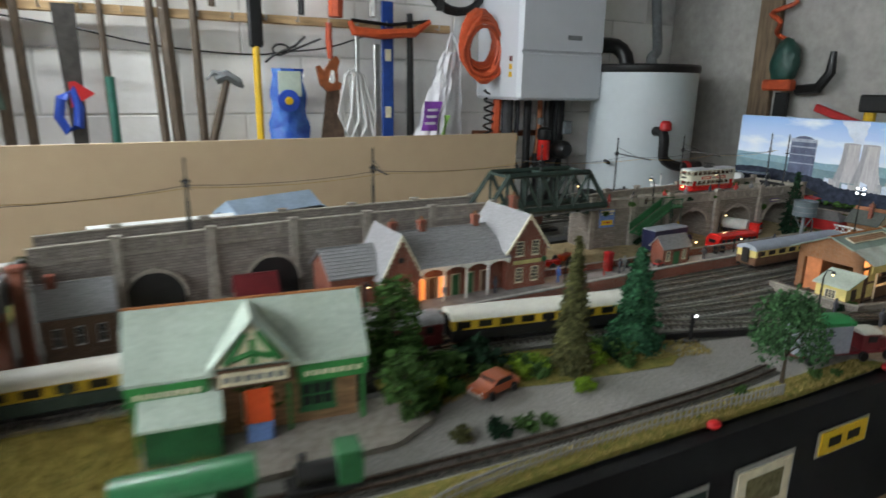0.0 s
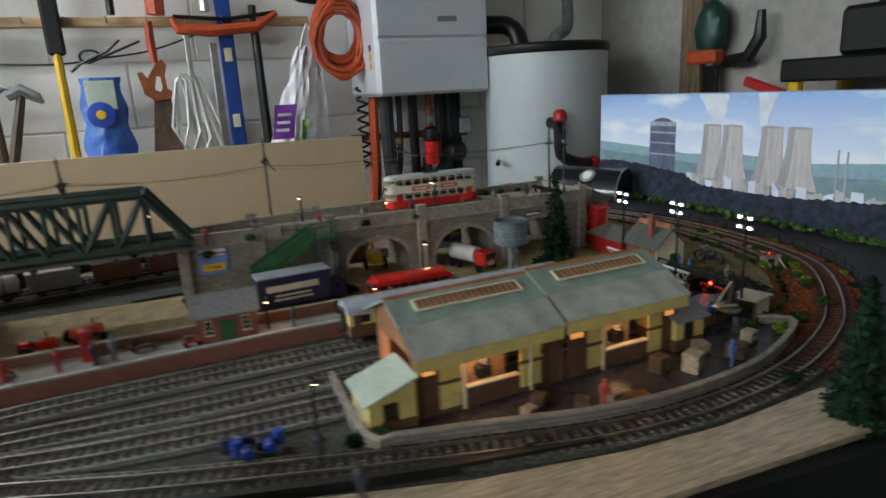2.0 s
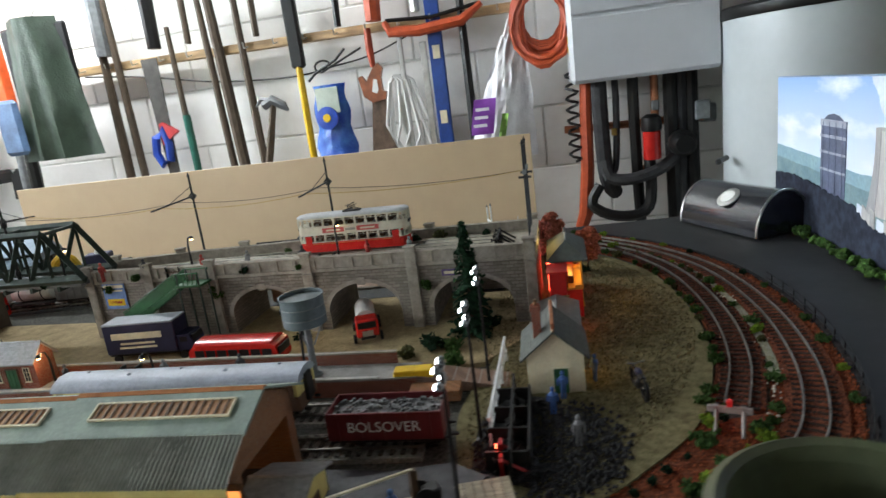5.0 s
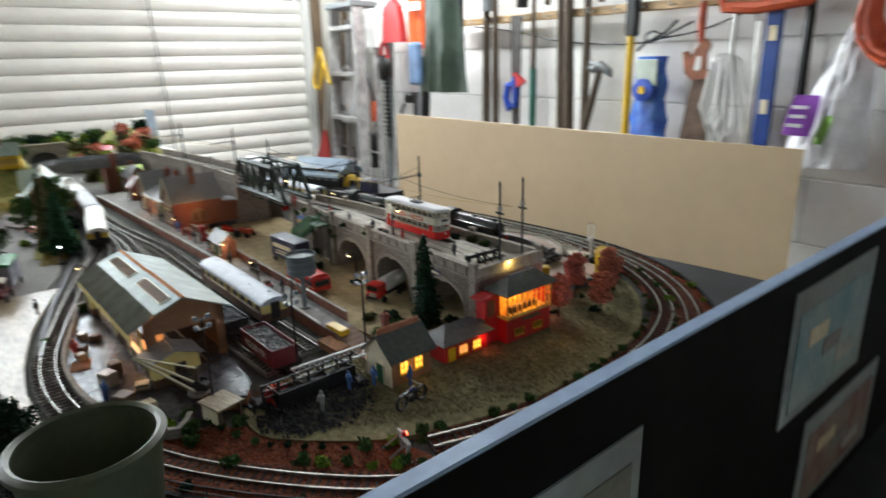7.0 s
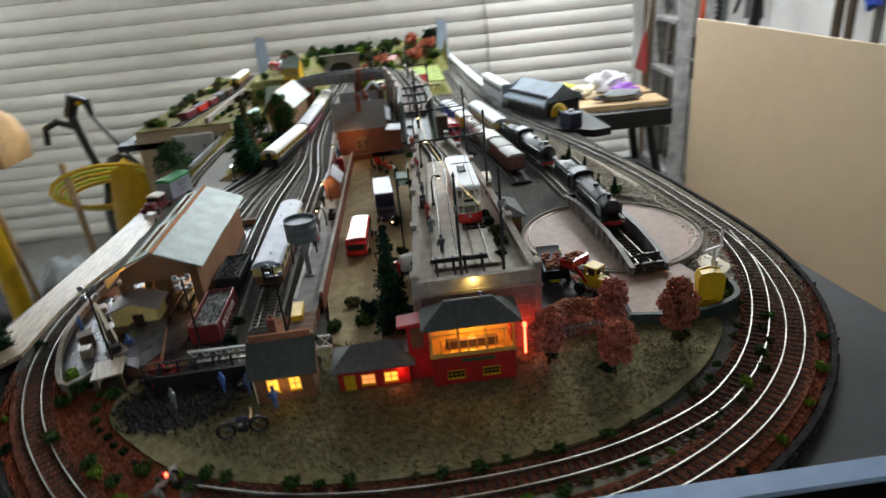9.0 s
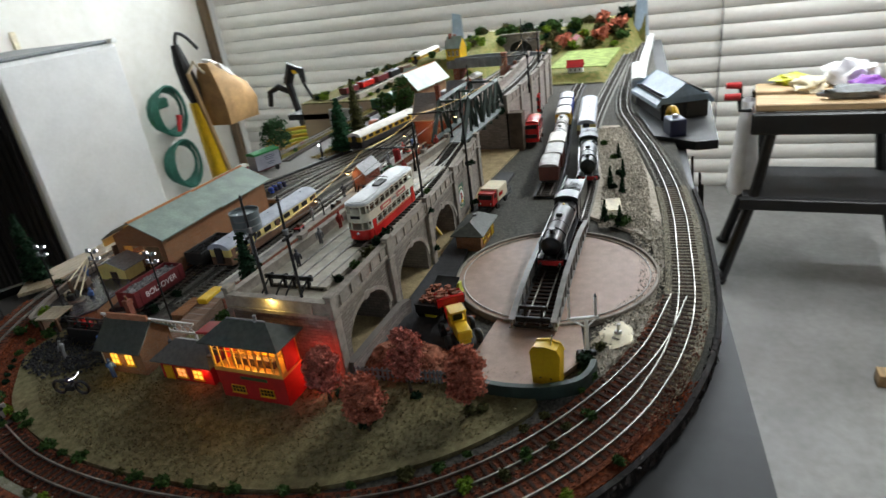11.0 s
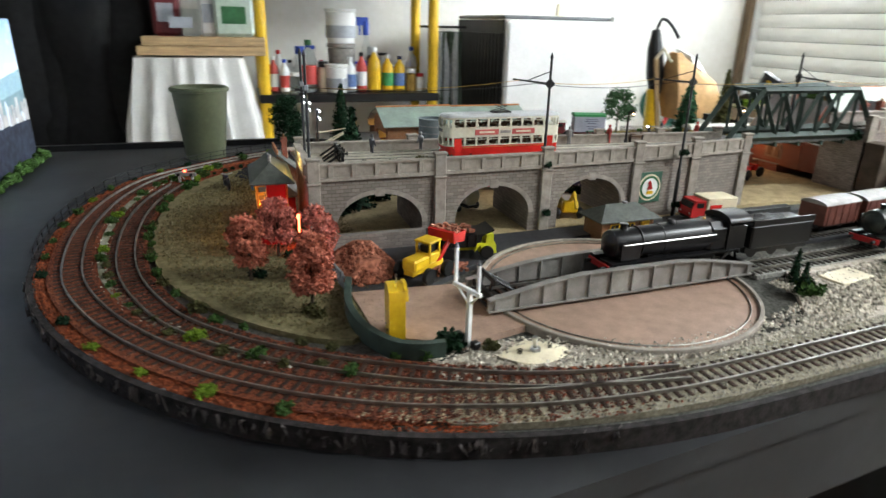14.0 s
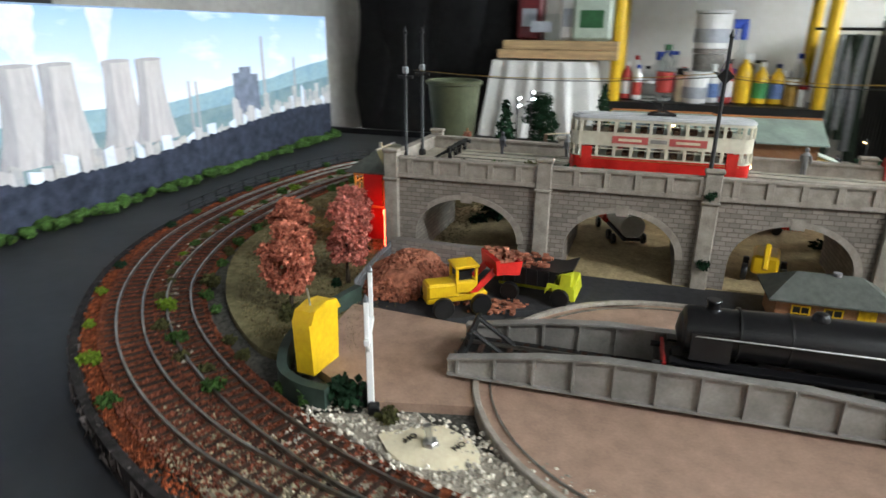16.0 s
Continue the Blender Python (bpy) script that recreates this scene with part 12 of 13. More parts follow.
for k in range(6):
    w, d, lean = 0.016 + 0.007 * (k % 3), 0.24 + 0.03 * k, -0.03 + 0.022 * k
    part("loop", Geo().tube([(lean * 0.3 - w, 0.004 * k, -0.02), (lean - w * 1.6, 0.004 * k, -d * 0.7), (lean, 0.004 * k, -d), (lean + w * 1.6, 0.004 * k, -d * 0.7), (lean * 0.3 + w, 0.004 * k, -0.02), (lean * 0.3, 0.004 * k, 0.0)], 0.006, 6, True), M_WHITE, cab)
for name, label, cat, x, z0, z1, w, material in (("steel_rule", "long bright steel rule", "rule", 1.342, -0.1, 0.44, 0.024, M_STEEL), ("spirit_level", "blue spirit level with pale vials", "level", 1.388, -0.2, 0.60, 0.050, M_BLUE_L), ("steel_strip", "grey steel strip", "strip", 1.262, 0.05, 0.47, 0.016, M_ALU)):
    root = thing(name, label + " hanging upright on the wall", cat, pose(x, TY, z0))
    part("bar", Geo().box(0, 0, (z1 - z0) / 2, w, 0.014, z1 - z0, 0.003), material, root)
    if name == "spirit_level":
        for z in (0.12, 0.38, 0.60):
            part("vial", Geo().box(0, -0.008, z, w * 0.5, 0.004, 0.045, 0.001), M_PALE, root)
bp = bar_tool("black_pipe", "long black plastic pipe against the wall", "pipe", 1.492, -0.3, 1.485, 0.56, 0.015, M_BLACK_PL)
cb = thing("carrier_bag", "thin white plastic carrier bag with purple and green print", "carrier bag", pose(1.60, 2.735, 0.02))
part("bag", Geo().sheet([[(0.055 * j / 14 + (-0.135 + 0.24 * i / 14) * (1 - 0.036 * j - 0.0010 * j * j) + 0.006 * noise.noise(Vector((i * 0.6, j * 0.6, 3))), -0.040 * math.sin(math.pi * i / 14) * (1.2 - j / 16) - 0.018 * noise.noise(Vector((i * 0.9, j * 0.35, 2))), 0.40 * j / 14) for i in range(15)] for j in range(15)]), M_POLY, cb, smooth=60)
for x0, z0, w, h, mm in ((-0.110, 0.09, 0.075, 0.115, M_PURPLE), (-0.020, 0.07, 0.022, 0.080, mat("green_print", (0.22, 0.42, 0.08), 0.5, 0.2, 30))):
    part("print", Geo().sheet([[(x0 + 0.02 * j / 4 + w * i / 5, -0.058 - 0.010 * math.sin(i * 0.6 + j), z0 + h * j / 4) for i in range(6)] for j in range(5)]), mm, cb, "printed patch")
for k in range(3):
    part("mark", Geo().box(-0.075 + 0.006 * k, -0.073, 0.12 + 0.026 * k, 0.045, 0.002, 0.010), M_POLY, cb)
for s in (-1, 1):
    part("strap", Geo().tube([(0.055 + s * 0.030, -0.01, 0.39), (0.060 + s * 0.018, 0, 0.44), (0.06, 0.01, 0.475)], 0.005, 6), M_POLY, cb)
bow = thing("bow_saw", "orange bow saw hanging flat along the rail", "saw", pose(1.39, 2.745, 0.505))
part("bow", Geo().tube([(-0.165, 0, 0.012), (-0.15, 0, -0.022), (-0.05, 0, -0.030), (0.10, 0, -0.018), (0.17, 0, 0.028)], [0.011, 0.018, 0.019, 0.018, 0.010], 8), M_ORANGE_C, bow)
part("blade", Geo().tube([(-0.16, 0, 0.016), (0.0, 0, 0.006), (0.16, 0, 0.028)], 0.007, 6), M_BLACK_PL, bow)
coil = thing("cable_coil", "thick coil of orange cable on a hook", "cable", pose(1.752, 2.655, 0.445))
rnd = random.Random(5)
for k in range(20):
    a, b, c = rnd.uniform(0.055, 0.102), rnd.uniform(0.085, 0.135), rnd.uniform(-0.025, 0.03)
    part("turn", Geo().tube([(a * math.cos(t * 0.449) + rnd.uniform(-0.004, 0.004), c + 0.01 * math.sin(t), b * math.sin(t * 0.449) + c) for t in range(14)], 0.0075, 6, True), M_ORANGE_C, coil)
ht = thing("hedge_tool", "orange and black long handled tool hanging down", "garden tool", pose(1.85, 2.72, -0.22))
part("shaft", Geo().tube([(0.03, 0, 0.54), (0.02, 0, 0.36), (0.015, 0, 0.18), (0.0, 0, 0.02), (-0.02, 0, -0.03)], [0.018, 0.020, 0.022, 0.024, 0.020], 8), M_ORANGE_C, ht)
part("spring", Geo().tube([(-0.02 + 0.02 * math.sin(k * 1.2), 0.02 * math.cos(k * 1.2), 0.20 + 0.007 * k) for k in range(44)], 0.005, 5), M_BLACK_PL, ht, "black coiled lead")
wires = thing("wall_wire", "loose black wire strung along the wall", "wire")
part("strand", Geo().tube([tuple(p) for p in spline([(0.0, 2.79, 0.49), (0.25, 2.785, 0.46), (0.55, 2.79, 0.405), (0.85, 2.785, 0.385), (1.0, 2.78, 0.40), (1.15, 2.78, 0.42), (1.3, 2.78, 0.47)], 0.04)], 0.003, 5), M_BLACK_PL, wires)
part("scroll", Geo().tube([(1.0 - 0.03 + 0.03 * math.cos(k * 0.5), 2.775, 0.405 + 0.02 * math.sin(k * 0.5)) for k in range(10)] + [(1.12, 2.775, 0.45)], 0.004, 5), M_BLACK_PL, wires)
part("scroll", Geo().tube([(0.91, 2.775, 0.36), (0.94, 2.775, 0.385), (1.02, 2.775, 0.42), (1.06, 2.775, 0.455)], 0.005, 5), M_BLACK_PL, wires)
# things above the rail
for x, z0, z1, r, mm in ((0.12, 0.55, 0.95, 0.03, M_GREY), (0.33, 0.55, 0.9, 0.025, M_BLACK_PL), (0.47, 0.55, 0.95, 0.012, M_ASH), (0.74, 0.54, 1.0, 0.012, M_ASH), (1.18, 0.53, 0.78, 0.028, M_ORANGE_C), (1.05, 0.53, 0.85, 0.012, M_BLACK_PL), (1.33, 0.54, 0.9, 0.016, M_ALU), (1.62, 0.58, 0.95, 0.018, M_BLACK_PL)):
    bar_tool("hanging_tool", "long handled tool hung above the rail", "garden tool", x, z0, x + 0.01, z1, r, mm)
tg = thing("black_hose", "coil of black hose hung high on the wall", "hose", pose(1.70, 2.77, 0.66))
for k in range(4):
    part("turn", Geo().tube([((0.10 + 0.008 * k) * math.cos(t * 0.393), 0.004 * k, (0.07 + 0.006 * k) * math.sin(t * 0.393)) for t in range(16)], 0.009, 6, True), M_BLACK_PL, tg)
# a dark green jacket on a hanger
jk = thing("green_jacket", "dark green padded jacket with blue lining on a hook", "jacket", pose(-0.06, 2.66, 0.20))
for s, x0, x1, label in ((0, -0.15, 0.16, ""),):
    part("body", Geo().sheet([[((x0 + (x1 - x0) * i / 12) * (1.15 - 0.045 * j), -0.07 * math.sin(math.pi * i / 12) - 0.02 * math.sin(i * 1.7) * (1 - j / 12) - 0.012 * noise.noise(Vector((i * 0.6, j * 0.4, 4))), 0.50 * j / 11) for i in range(13)] for j in range(12)]), mat("green_nylon", (0.030, 0.050, 0.032), 0.5, 0.3, 20, 0.003), jk, smooth=60)
part("pocket", Geo().box(-0.13, -0.075, 0.13, 0.10, 0.03, 0.20, 0.02), mat("blue_grey_nylon", (0.10, 0.17, 0.30), 0.45, 0.3, 20, 0.002), jk, "blue grey pocket panel")
part("backing", Geo().box(0, 0.0, 0.25, 0.28, 0.02, 0.46, 0.01), M_BLACK, jk)
part("hook", Geo().tube([(0, 0, 0.50), (0, 0.05, 0.56), (0, 0.12, 0.56)], 0.004, 5), M_STEEL, jk)
rd = thing("orange_vest", "bright orange vest hanging beside the jacket", "vest", pose(-0.33, 2.71, 0.40))
part("cloth", Geo().sheet([[(-0.07 + 0.14 * i / 8, -0.03 * math.sin(math.pi * i / 8) - 0.01 * math.sin(i * 2.0), 0.55 * j / 8) for i in range(9)] for j in range(9)]), mat("hi_vis_orange", (0.85, 0.12, 0.02), 0.6, 0.15, 20), rd, smooth=60)
part("band", Geo().box(0, -0.036, 0.2, 0.142, 0.006, 0.04, 0.002), M_WHITE, rd)
part("peg", Geo().tube([(0, -0.034, 0.535), (0, 0.06, 0.530), (0, 0.16, 0.525)], 0.006, 8), M_BLACK_PL, rd, "black wall peg")
# step ladder and things by the roller door
M_LADDER = mat("dull_grey_aluminium", (0.33, 0.32, 0.31), 0.55, 0.3, 24, stain=0.4)
ld = thing("step_ladder", "dull aluminium step ladder standing folded by the roller door", "ladder", pose(-0.93, 2.60, FLOOR, -2, 0, -4))
for s in (-1, 1):
    part("stile", Geo().prism([(s * 0.215 - 0.014, 0), (s * 0.215 + 0.014, 0), (s * 0.145 + 0.014, 1.55), (s * 0.145 - 0.014, 1.55)], -0.032, 0.032, "y"), M_LADDER, ld)
    part("rear_leg", Geo().prism([(s * 0.235 - 0.011, 0), (s * 0.235 + 0.011, 0), (s * 0.165 + 0.011, 1.50), (s * 0.165 - 0.011, 1.50)], 0.085, 0.115, "y"), M_LADDER, ld)
    part("spreader", Geo().tube([(s * 0.19, 0.0, 0.78), (s * 0.20, 0.10, 0.74)], 0.006, 6), M_LADDER, ld)
for k in range(6):
    part("tread", Geo().box(0, 0, 0.19 + 0.25 * k, 0.39 - 0.0225 * k, 0.080, 0.024, 0.003), M_LADDER, ld)
part("top_plate", Geo().box(0, 0.03, 1.56, 0.33, 0.16, 0.03, 0.004), M_GREY, ld)
for x, y, z0, z1, r, mm, lab in ((-1.16, 2.72, FLOOR, 0.75, 0.022, M_TIMBER, "rough timber batten"), (-0.72, 2.74, FLOOR, 0.45, 0.018, M_GREY, "grey metal pole"), (-1.24, 2.735, FLOOR, 0.55, 0.015, M_BLACK_PL, "black plastic pole"),
                                 (-0.25, 2.62, FLOOR, 0.30, 0.022, M_BLACK_PL, "black spring leg"), (-0.34, 2.66, FLOOR, 0.30, 0.014, M_GREY, "dull grey rod")):
    g = Geo().tube([(0, 0, 0), (0.03, 0.05, z1 - z0)], r, 8)
    solid("leaning_pole", g, mm, lab + " leaning in the corner", "pole", pose(x, y, z0), group="poles in the corner")
for x, z, w, h, mm, lab in ((-0.55, 0.55, 0.18, 0.22, M_RED, "red and white packet hanging on the wall"), (-0.34, 0.12, 0.08, 0.12, M_BLACK_PL, "black bracket hanging on the wall"),
                            (-0.86, -0.16, 0.14, 0.2, M_BLACK, "dark bag hanging on the wall"), (-0.75, 0.52, 0.12, 0.2, M_WHITE, "white packet hanging on the wall")):
    root = thing("hung_item", lab, "hung item", pose(x, 2.72, z), group="things in the corner")
    part("body", Geo().prism([(-w * 0.5, -h * 0.5), (w * 0.5, -h * 0.5), (w * 0.32, h * 0.3), (0, h * 0.5), (-w * 0.4, h * 0.3)], -0.02, 0.02, "y"), mm, root)
    part("cord", Geo().tube([(0, 0, h * 0.48), (0, 0.06, h * 0.48 + 0.06), (0, 0.14, h * 0.48 + 0.06)], 0.003, 5), M_BLACK_PL, root)
# red pennant and yellow strap hung from the ladder's stile
flag = thing("red_pennant", "red triangular plastic pennant hanging on the step ladder", "pennant", pose(-1.13, 2.555, -0.14))
part("sheet", Geo().prism([(-0.095, -0.10), (0.070, -0.11), (0.060, 0.0), (0.045, 0.10), (0.025, 0.09), (-0.03, 0.0)], -0.004, 0.004, "y"), M_RED, flag)
part("cord", Geo().tube([(0.035, 0, 0.095), (0.050, 0.012, 0.20), (0.055, 0.02, 0.38)], 0.003, 5), M_WHITE, flag)
strap = thing("yellow_strap", "looped yellow webbing strap hanging on the step ladder", "strap", pose(-1.09, 2.55, 0.33))
part("loop", Geo().tube(spline([(0.02, 0, 0.10), (-0.02, -0.005, 0.02), (-0.055, -0.01, -0.06), (-0.05, -0.012, -0.115), (-0.01, -0.012, -0.13), (0.02, -0.008, -0.09), (0.035, 0, 0.0), (0.03, 0.004, 0.09)], 0.01), 0.010, 8), M_YELLOW, strap)
part("tail", Geo().tube(spline([(0.03, 0.0, 0.08), (0.07, 0, 0.0), (0.10, 0, -0.08), (0.12, 0, -0.10)], 0.01), 0.009, 8), M_YELLOW, strap)
# pale carrier hung behind the ladder
pale = thing("pale_carrier", "pale grey plastic carrier hanging behind the step ladder", "carrier bag", pose(-1.05, 2.705, 0.115))
part("bag", Geo().sheet([[(0.115 * (1 + 0.10 * (1 - j / 8)) * (i / 5 - 1), -0.018 * math.sin(math.pi * i / 10) * (1 + 0.4 * noise.noise(Vector((i * 0.6, j * 0.6, 3)))), -0.125 + 0.031 * j) for i in range(11)] for j in range(9)]), M_POLY, pale, smooth=60)
part("label", Geo().box(-0.01, -0.030, -0.035, 0.030, 0.003, 0.034), M_GREY, pale, "dark grey printed square")
for s in (-1, 1):
    part("carry_loop", Geo().tube(spline([(s * 0.07, -0.006, 0.12), (s * 0.05, 0.0, 0.18), (0.0, 0.01, 0.21)], 0.01), 0.005, 6), M_POLY, pale)
# hedge trimmer with a toothed blade, and an orange shafted strimmer beside it
trim = thing("hedge_trimmer", "black hedge trimmer hanging blade down on the wall", "hedge trimmer", pose(-0.665, 2.735, 0.25))
part("blade", Geo().box(0, 0, -0.16, 0.030, 0.008, 0.32, 0.002), M_BLACK, trim)
for k in range(13):
    for s in (-1, 1):
        part("tooth", Geo().prism([(s * 0.014, -0.006), (s * 0.032, -0.003), (s * 0.032, 0.003), (s * 0.014, 0.008)][::s], -0.003, 0.003, "y", m=Matrix.Translation((0, 0, -0.025 - 0.0235 * k))), M_BLACK, trim)
part("housing", Geo().blob(0, -0.01, 0.06, 0.05, 0.035, 0.07, 0.08, 8, 3), M_BLACK_PL, trim, smooth=60)
part("grip", Geo().tube(spline([(-0.03, -0.01, 0.11), (-0.02, -0.01, 0.18), (0.02, -0.01, 0.19), (0.035, -0.01, 0.11)], 0.01), 0.011, 8), M_RED, trim, "red rear grip")
shaft = thing("garden_strimmer", "black garden strimmer with an orange grip leaning on the wall", "strimmer", pose(-0.79, 2.73, 0.07))
part("shaft", Geo().tube([(-0.10, 0, 0.26), (-0.03, 0, 0.12), (0.0, 0, 0.0), (0.0, 0.01, -0.12)], 0.010, 8), M_BLACK_PL, shaft)
part("grip", Geo().tube([(0.012, -0.012, 0.055), (0.0, -0.012, -0.055)], [0.016, 0.014], 10), M_ORANGE, shaft, "orange plastic grip")
part("guard", Geo().blob(0.005, 0.0, -0.17, 0.028, 0.022, 0.07, 0.12, 9, 3), M_BLACK_PL, shaft, smooth=60)
valve = thing("wall_valve", "black gas valve with a lever on the wall", "valve", pose(-0.52, 2.80, 0.15))
part("body", Geo().box(0, 0, 0, 0.055, 0.09, 0.055, 0.012), M_BLACK_PL, valve)
part("lever", Geo().tube([(-0.02, -0.04, -0.03), (-0.045, -0.045, -0.085)], 0.008, 6), M_BLACK_PL, valve)

# ---------------------------------------------------------------- folding bench and floor things by the door
wm = thing("folding_bench", "black folding work bench with pine jaws and a low step", "work bench", pose(-0.40, 2.09, FLOOR, 0, 0, 87))
for s in (-1, 1):
    part("jaw", Geo().box(0, s * 0.105, 0.690, 0.48, 0.150, 0.026, 0.004), M_PINE, wm)
    for q in (-1, 1):
        leg = part("leg", Geo().tube([(q * 0.17, s * 0.13, 0.66), (q * 0.22, s * 0.16, 0.36), (q * 0.32, s * 0.20, 0.0)], [0.018, 0.020, 0.022], 8), M_BLACK_PL, wm)
        part("foot", Geo().blob(q * 0.32, s * 0.20, 0.012, 0.030, 0.026, 0.014, 0), M_BLACK_PL, leg)
    part("side_rail", Geo().box(0, s * 0.195, 0.640, 0.50, 0.034, 0.075, 0.006), M_BLACK_PL, wm)
    crank = part("crank", Geo().tube([(-0.25, s * 0.10, 0.665), (-0.29, s * 0.10, 0.665), (-0.295, s * 0.10, 0.72)], 0.008, 8), M_BLACK_PL, wm)
    part("crank_grip", Geo().tube([(-0.29, s * 0.10, 0.715), (-0.345, s * 0.10, 0.715)], [0.014, 0.012], 10), M_RED, crank, "red plastic crank grip")
part("step", Geo().box(0, 0, 0.352, 0.52, 0.36, 0.020, 0.004), M_TAR, wm, "grey gritted step")
part("step_frame", Geo().box(0, -0.185, 0.335, 0.54, 0.020, 0.045, 0.004).box(0, 0.185, 0.335, 0.54, 0.020, 0.045, 0.004), M_BLACK_PL, wm)
for x, y, a, b, c, mm, lab, sd in ((-0.50, 2.16, 0.07, 0.08, 0.050, M_POLY, "crumpled white plastic bag on the folding bench", 1), (-0.38, 2.20, 0.05, 0.05, 0.030, M_PURPLE, "crumpled purple cloth on the folding bench", 2), (-0.56, 1.98, 0.05, 0.06, 0.022, M_LIME, "lime green case on the folding bench", 3), (-0.28, 2.14, 0.03, 0.10, 0.026, M_GREY, "grey plastic tray on the folding bench", 4), (-0.42, 2.02, 0.06, 0.05, 0.030, M_PALE, "pale paper parcel on the folding bench", 5)):
    solid("bench_clutter", Geo().blob(0, 0, c * 0.75, a, b, c, 0.3, sd, 3), mm, lab, "clutter", pose(x, y, FLOOR + 0.703), group="clutter on the bench", smooth=60)
dr = thing("draped_bag", "large white sack hung from the end of the bench", "sack", pose(-0.42, 1.83, -0.56))
part("sack", Geo().sheet([[(0.12 * (1 - 0.055 * j) * math.cos(0.449 * i) + 0.010 * noise.noise(Vector((i * 0.9, j * 0.5, 6))), 0.060 * (1 - 0.055 * j) * math.sin(0.449 * i), 0.030 * j + (0.02 * math.sin(i * 0.9) if j < 2 else 0)) for i in range(15)] for j in range(12)]), M_POLY, dr, smooth=60)
tb = thing("tool_box", "black tool box with a yellow latch on the floor", "tool box", pose(-0.16, 1.645, FLOOR, 0, 0, 18))
part("case", Geo().box(0, 0, 0.05, 0.26, 0.16, 0.10, 0.012), M_BLACK_PL, tb)
part("lid", Geo().box(0, 0, 0.118, 0.27, 0.17, 0.034, 0.010), M_BLACK_PL, tb)
part("latch", Geo().box(0, -0.088, 0.095, 0.06, 0.012, 0.05, 0.003), M_YELLOW, tb)
part("tray", Geo().box(-0.02, 0.01, 0.150, 0.20, 0.10, 0.03, 0.006), M_YELLOW, tb)
for k, (x, y, w, d, h, mm, lab) in enumerate(((1.72, 1.30, 0.40, 0.30, 0.42, M_BLACK_PL, "black plastic storage crate under the baseboard"), (1.30, 1.28, 0.38, 0.30, 0.50, M_BLACK, "dark storage crate under the baseboard"), (0.90, 1.26, 0.36, 0.28, 0.40, M_BLACK_PL, "black plastic storage crate under the baseboard"), (1.52, 1.05, 0.60, 0.20, 0.70, M_BLACK, "tall dark cupboard under the baseboard"), (0.50, 1.22, 0.34, 0.28, 0.45, M_BLACK, "dark storage crate under the baseboard"))):
    crate = thing("storage_crate", lab, "crate", pose(x, y, FLOOR, 0, 0, 4 * k - 7), group="crates under the baseboard")
    part("tub", Geo().box(0, 0, h * 0.46, w, d, h * 0.92, 0.012), mm, crate)
    part("lid", Geo().box(0, 0, h * 0.95, w + 0.02, d + 0.02, h * 0.08, 0.008), mm, crate)
    for e in (-1, 1):
        part("clip", Geo().box(e * (w / 2 + 0.008), 0, h * 0.86, 0.012, 0.07, 0.07, 0.004), M_YELLOW if k == 1 else M_GREY, crate)
    part("label", Geo().box(0, d / 2 + 0.002, h * 0.5, w * 0.3, 0.003, h * 0.2), M_STEELGREY, crate)
for k, (x, y, s, mm, lab) in enumerate(((1.15, 1.45, 0.20, M_BLACK, "black holdall under the baseboard"), (0.85, 1.38, 0.17, M_BLACK, "dark bag under the baseboard"), (1.02, 1.62, 0.15, M_BLACK, "black rucksack beside the table legs"), (1.12, 1.66, 0.09, M_NAVY, "navy bag beside the table legs"), (0.86, 1.63, 0.08, M_YELLOW, "yellow tool bag beside the table legs"), (0.55, 1.25, 0.16, M_NAVY, "navy bag under the baseboard"), (1.6, 1.3, 0.18, M_BLACK, "black sack under the baseboard"), (1.75, 1.45, 0.14, M_RED, "red bag under the baseboard"), (1.55, 1.50, 0.10, M_WHITE, "white bundle under the baseboard"))):
    solid("stored_bag", Geo().blob(0, 0, s * 0.8, s * 1.1, s * 0.9, s, 0.3, 40 + k, 3), mm, lab, "bag", pose(x, y, FLOOR), group="bags under the baseboard", smooth=60)
for k, (x, y) in enumerate(((1.00, 1.67), (1.06, 1.675), (0.90, 1.655))):
    cbl = thing("hanging_cable", "black cable hanging below the baseboard", "cable", pose(x, y, BZ - 0.09), group="hanging cables")
    part("lead", Geo().tube([tuple(p) for p in spline([(0, 0, 0.07), (0.01, 0.01, -0.15), (-0.05 + 0.05 * k, 0.03, -0.32), (0.07 - 0.05 * k, 0.02, -0.48), (-0.02 + 0.03 * k, 0.03, -0.66), (0.05, 0.05, -0.80)], 0.04)], 0.0024, 6), M_BLACK_PL, cbl)
    part("plug", Geo().box(0.008, 0.008, -0.12 - 0.03 * k, 0.022, 0.022, 0.045, 0.006), M_BLACK_PL, cbl)

# ---------------------------------------------------------------- garden machines beside the layout
pw = thing("pressure_washer", "yellow and black pressure washer with a tall lance", "pressure washer", pose(-0.15, 0.12, FLOOR, 0, 0, 10))
part("body", Geo().blob(0, 0, 0.42, 0.10, 0.12, 0.32, 0.08, 2, 3), M_BLACK_PL, pw)
part("shell", Geo().blob(0.075, 0.02, 0.47, 0.09, 0.09, 0.26, 0.06, 3, 3), M_YELLOW, pw, "yellow plastic shell")
for s in (-1, 1):
    part("wheel", Geo().lathe([(0.03, -0.02), (0.09, -0.02), (0.10, 0), (0.09, 0.02), (0.03, 0.02)], 20, m=pose(0.02, s * 0.15, 0.10, 90, 0, 0)), M_BLACK_PL, pw)
part("lance", Geo().tube([(0.12, 0.02, 0.20), (0.05, -0.06, 0.60), (0.0, -0.13, 0.93)], [0.010, 0.013, 0.017], 8), M_BLACK_PL, pw)
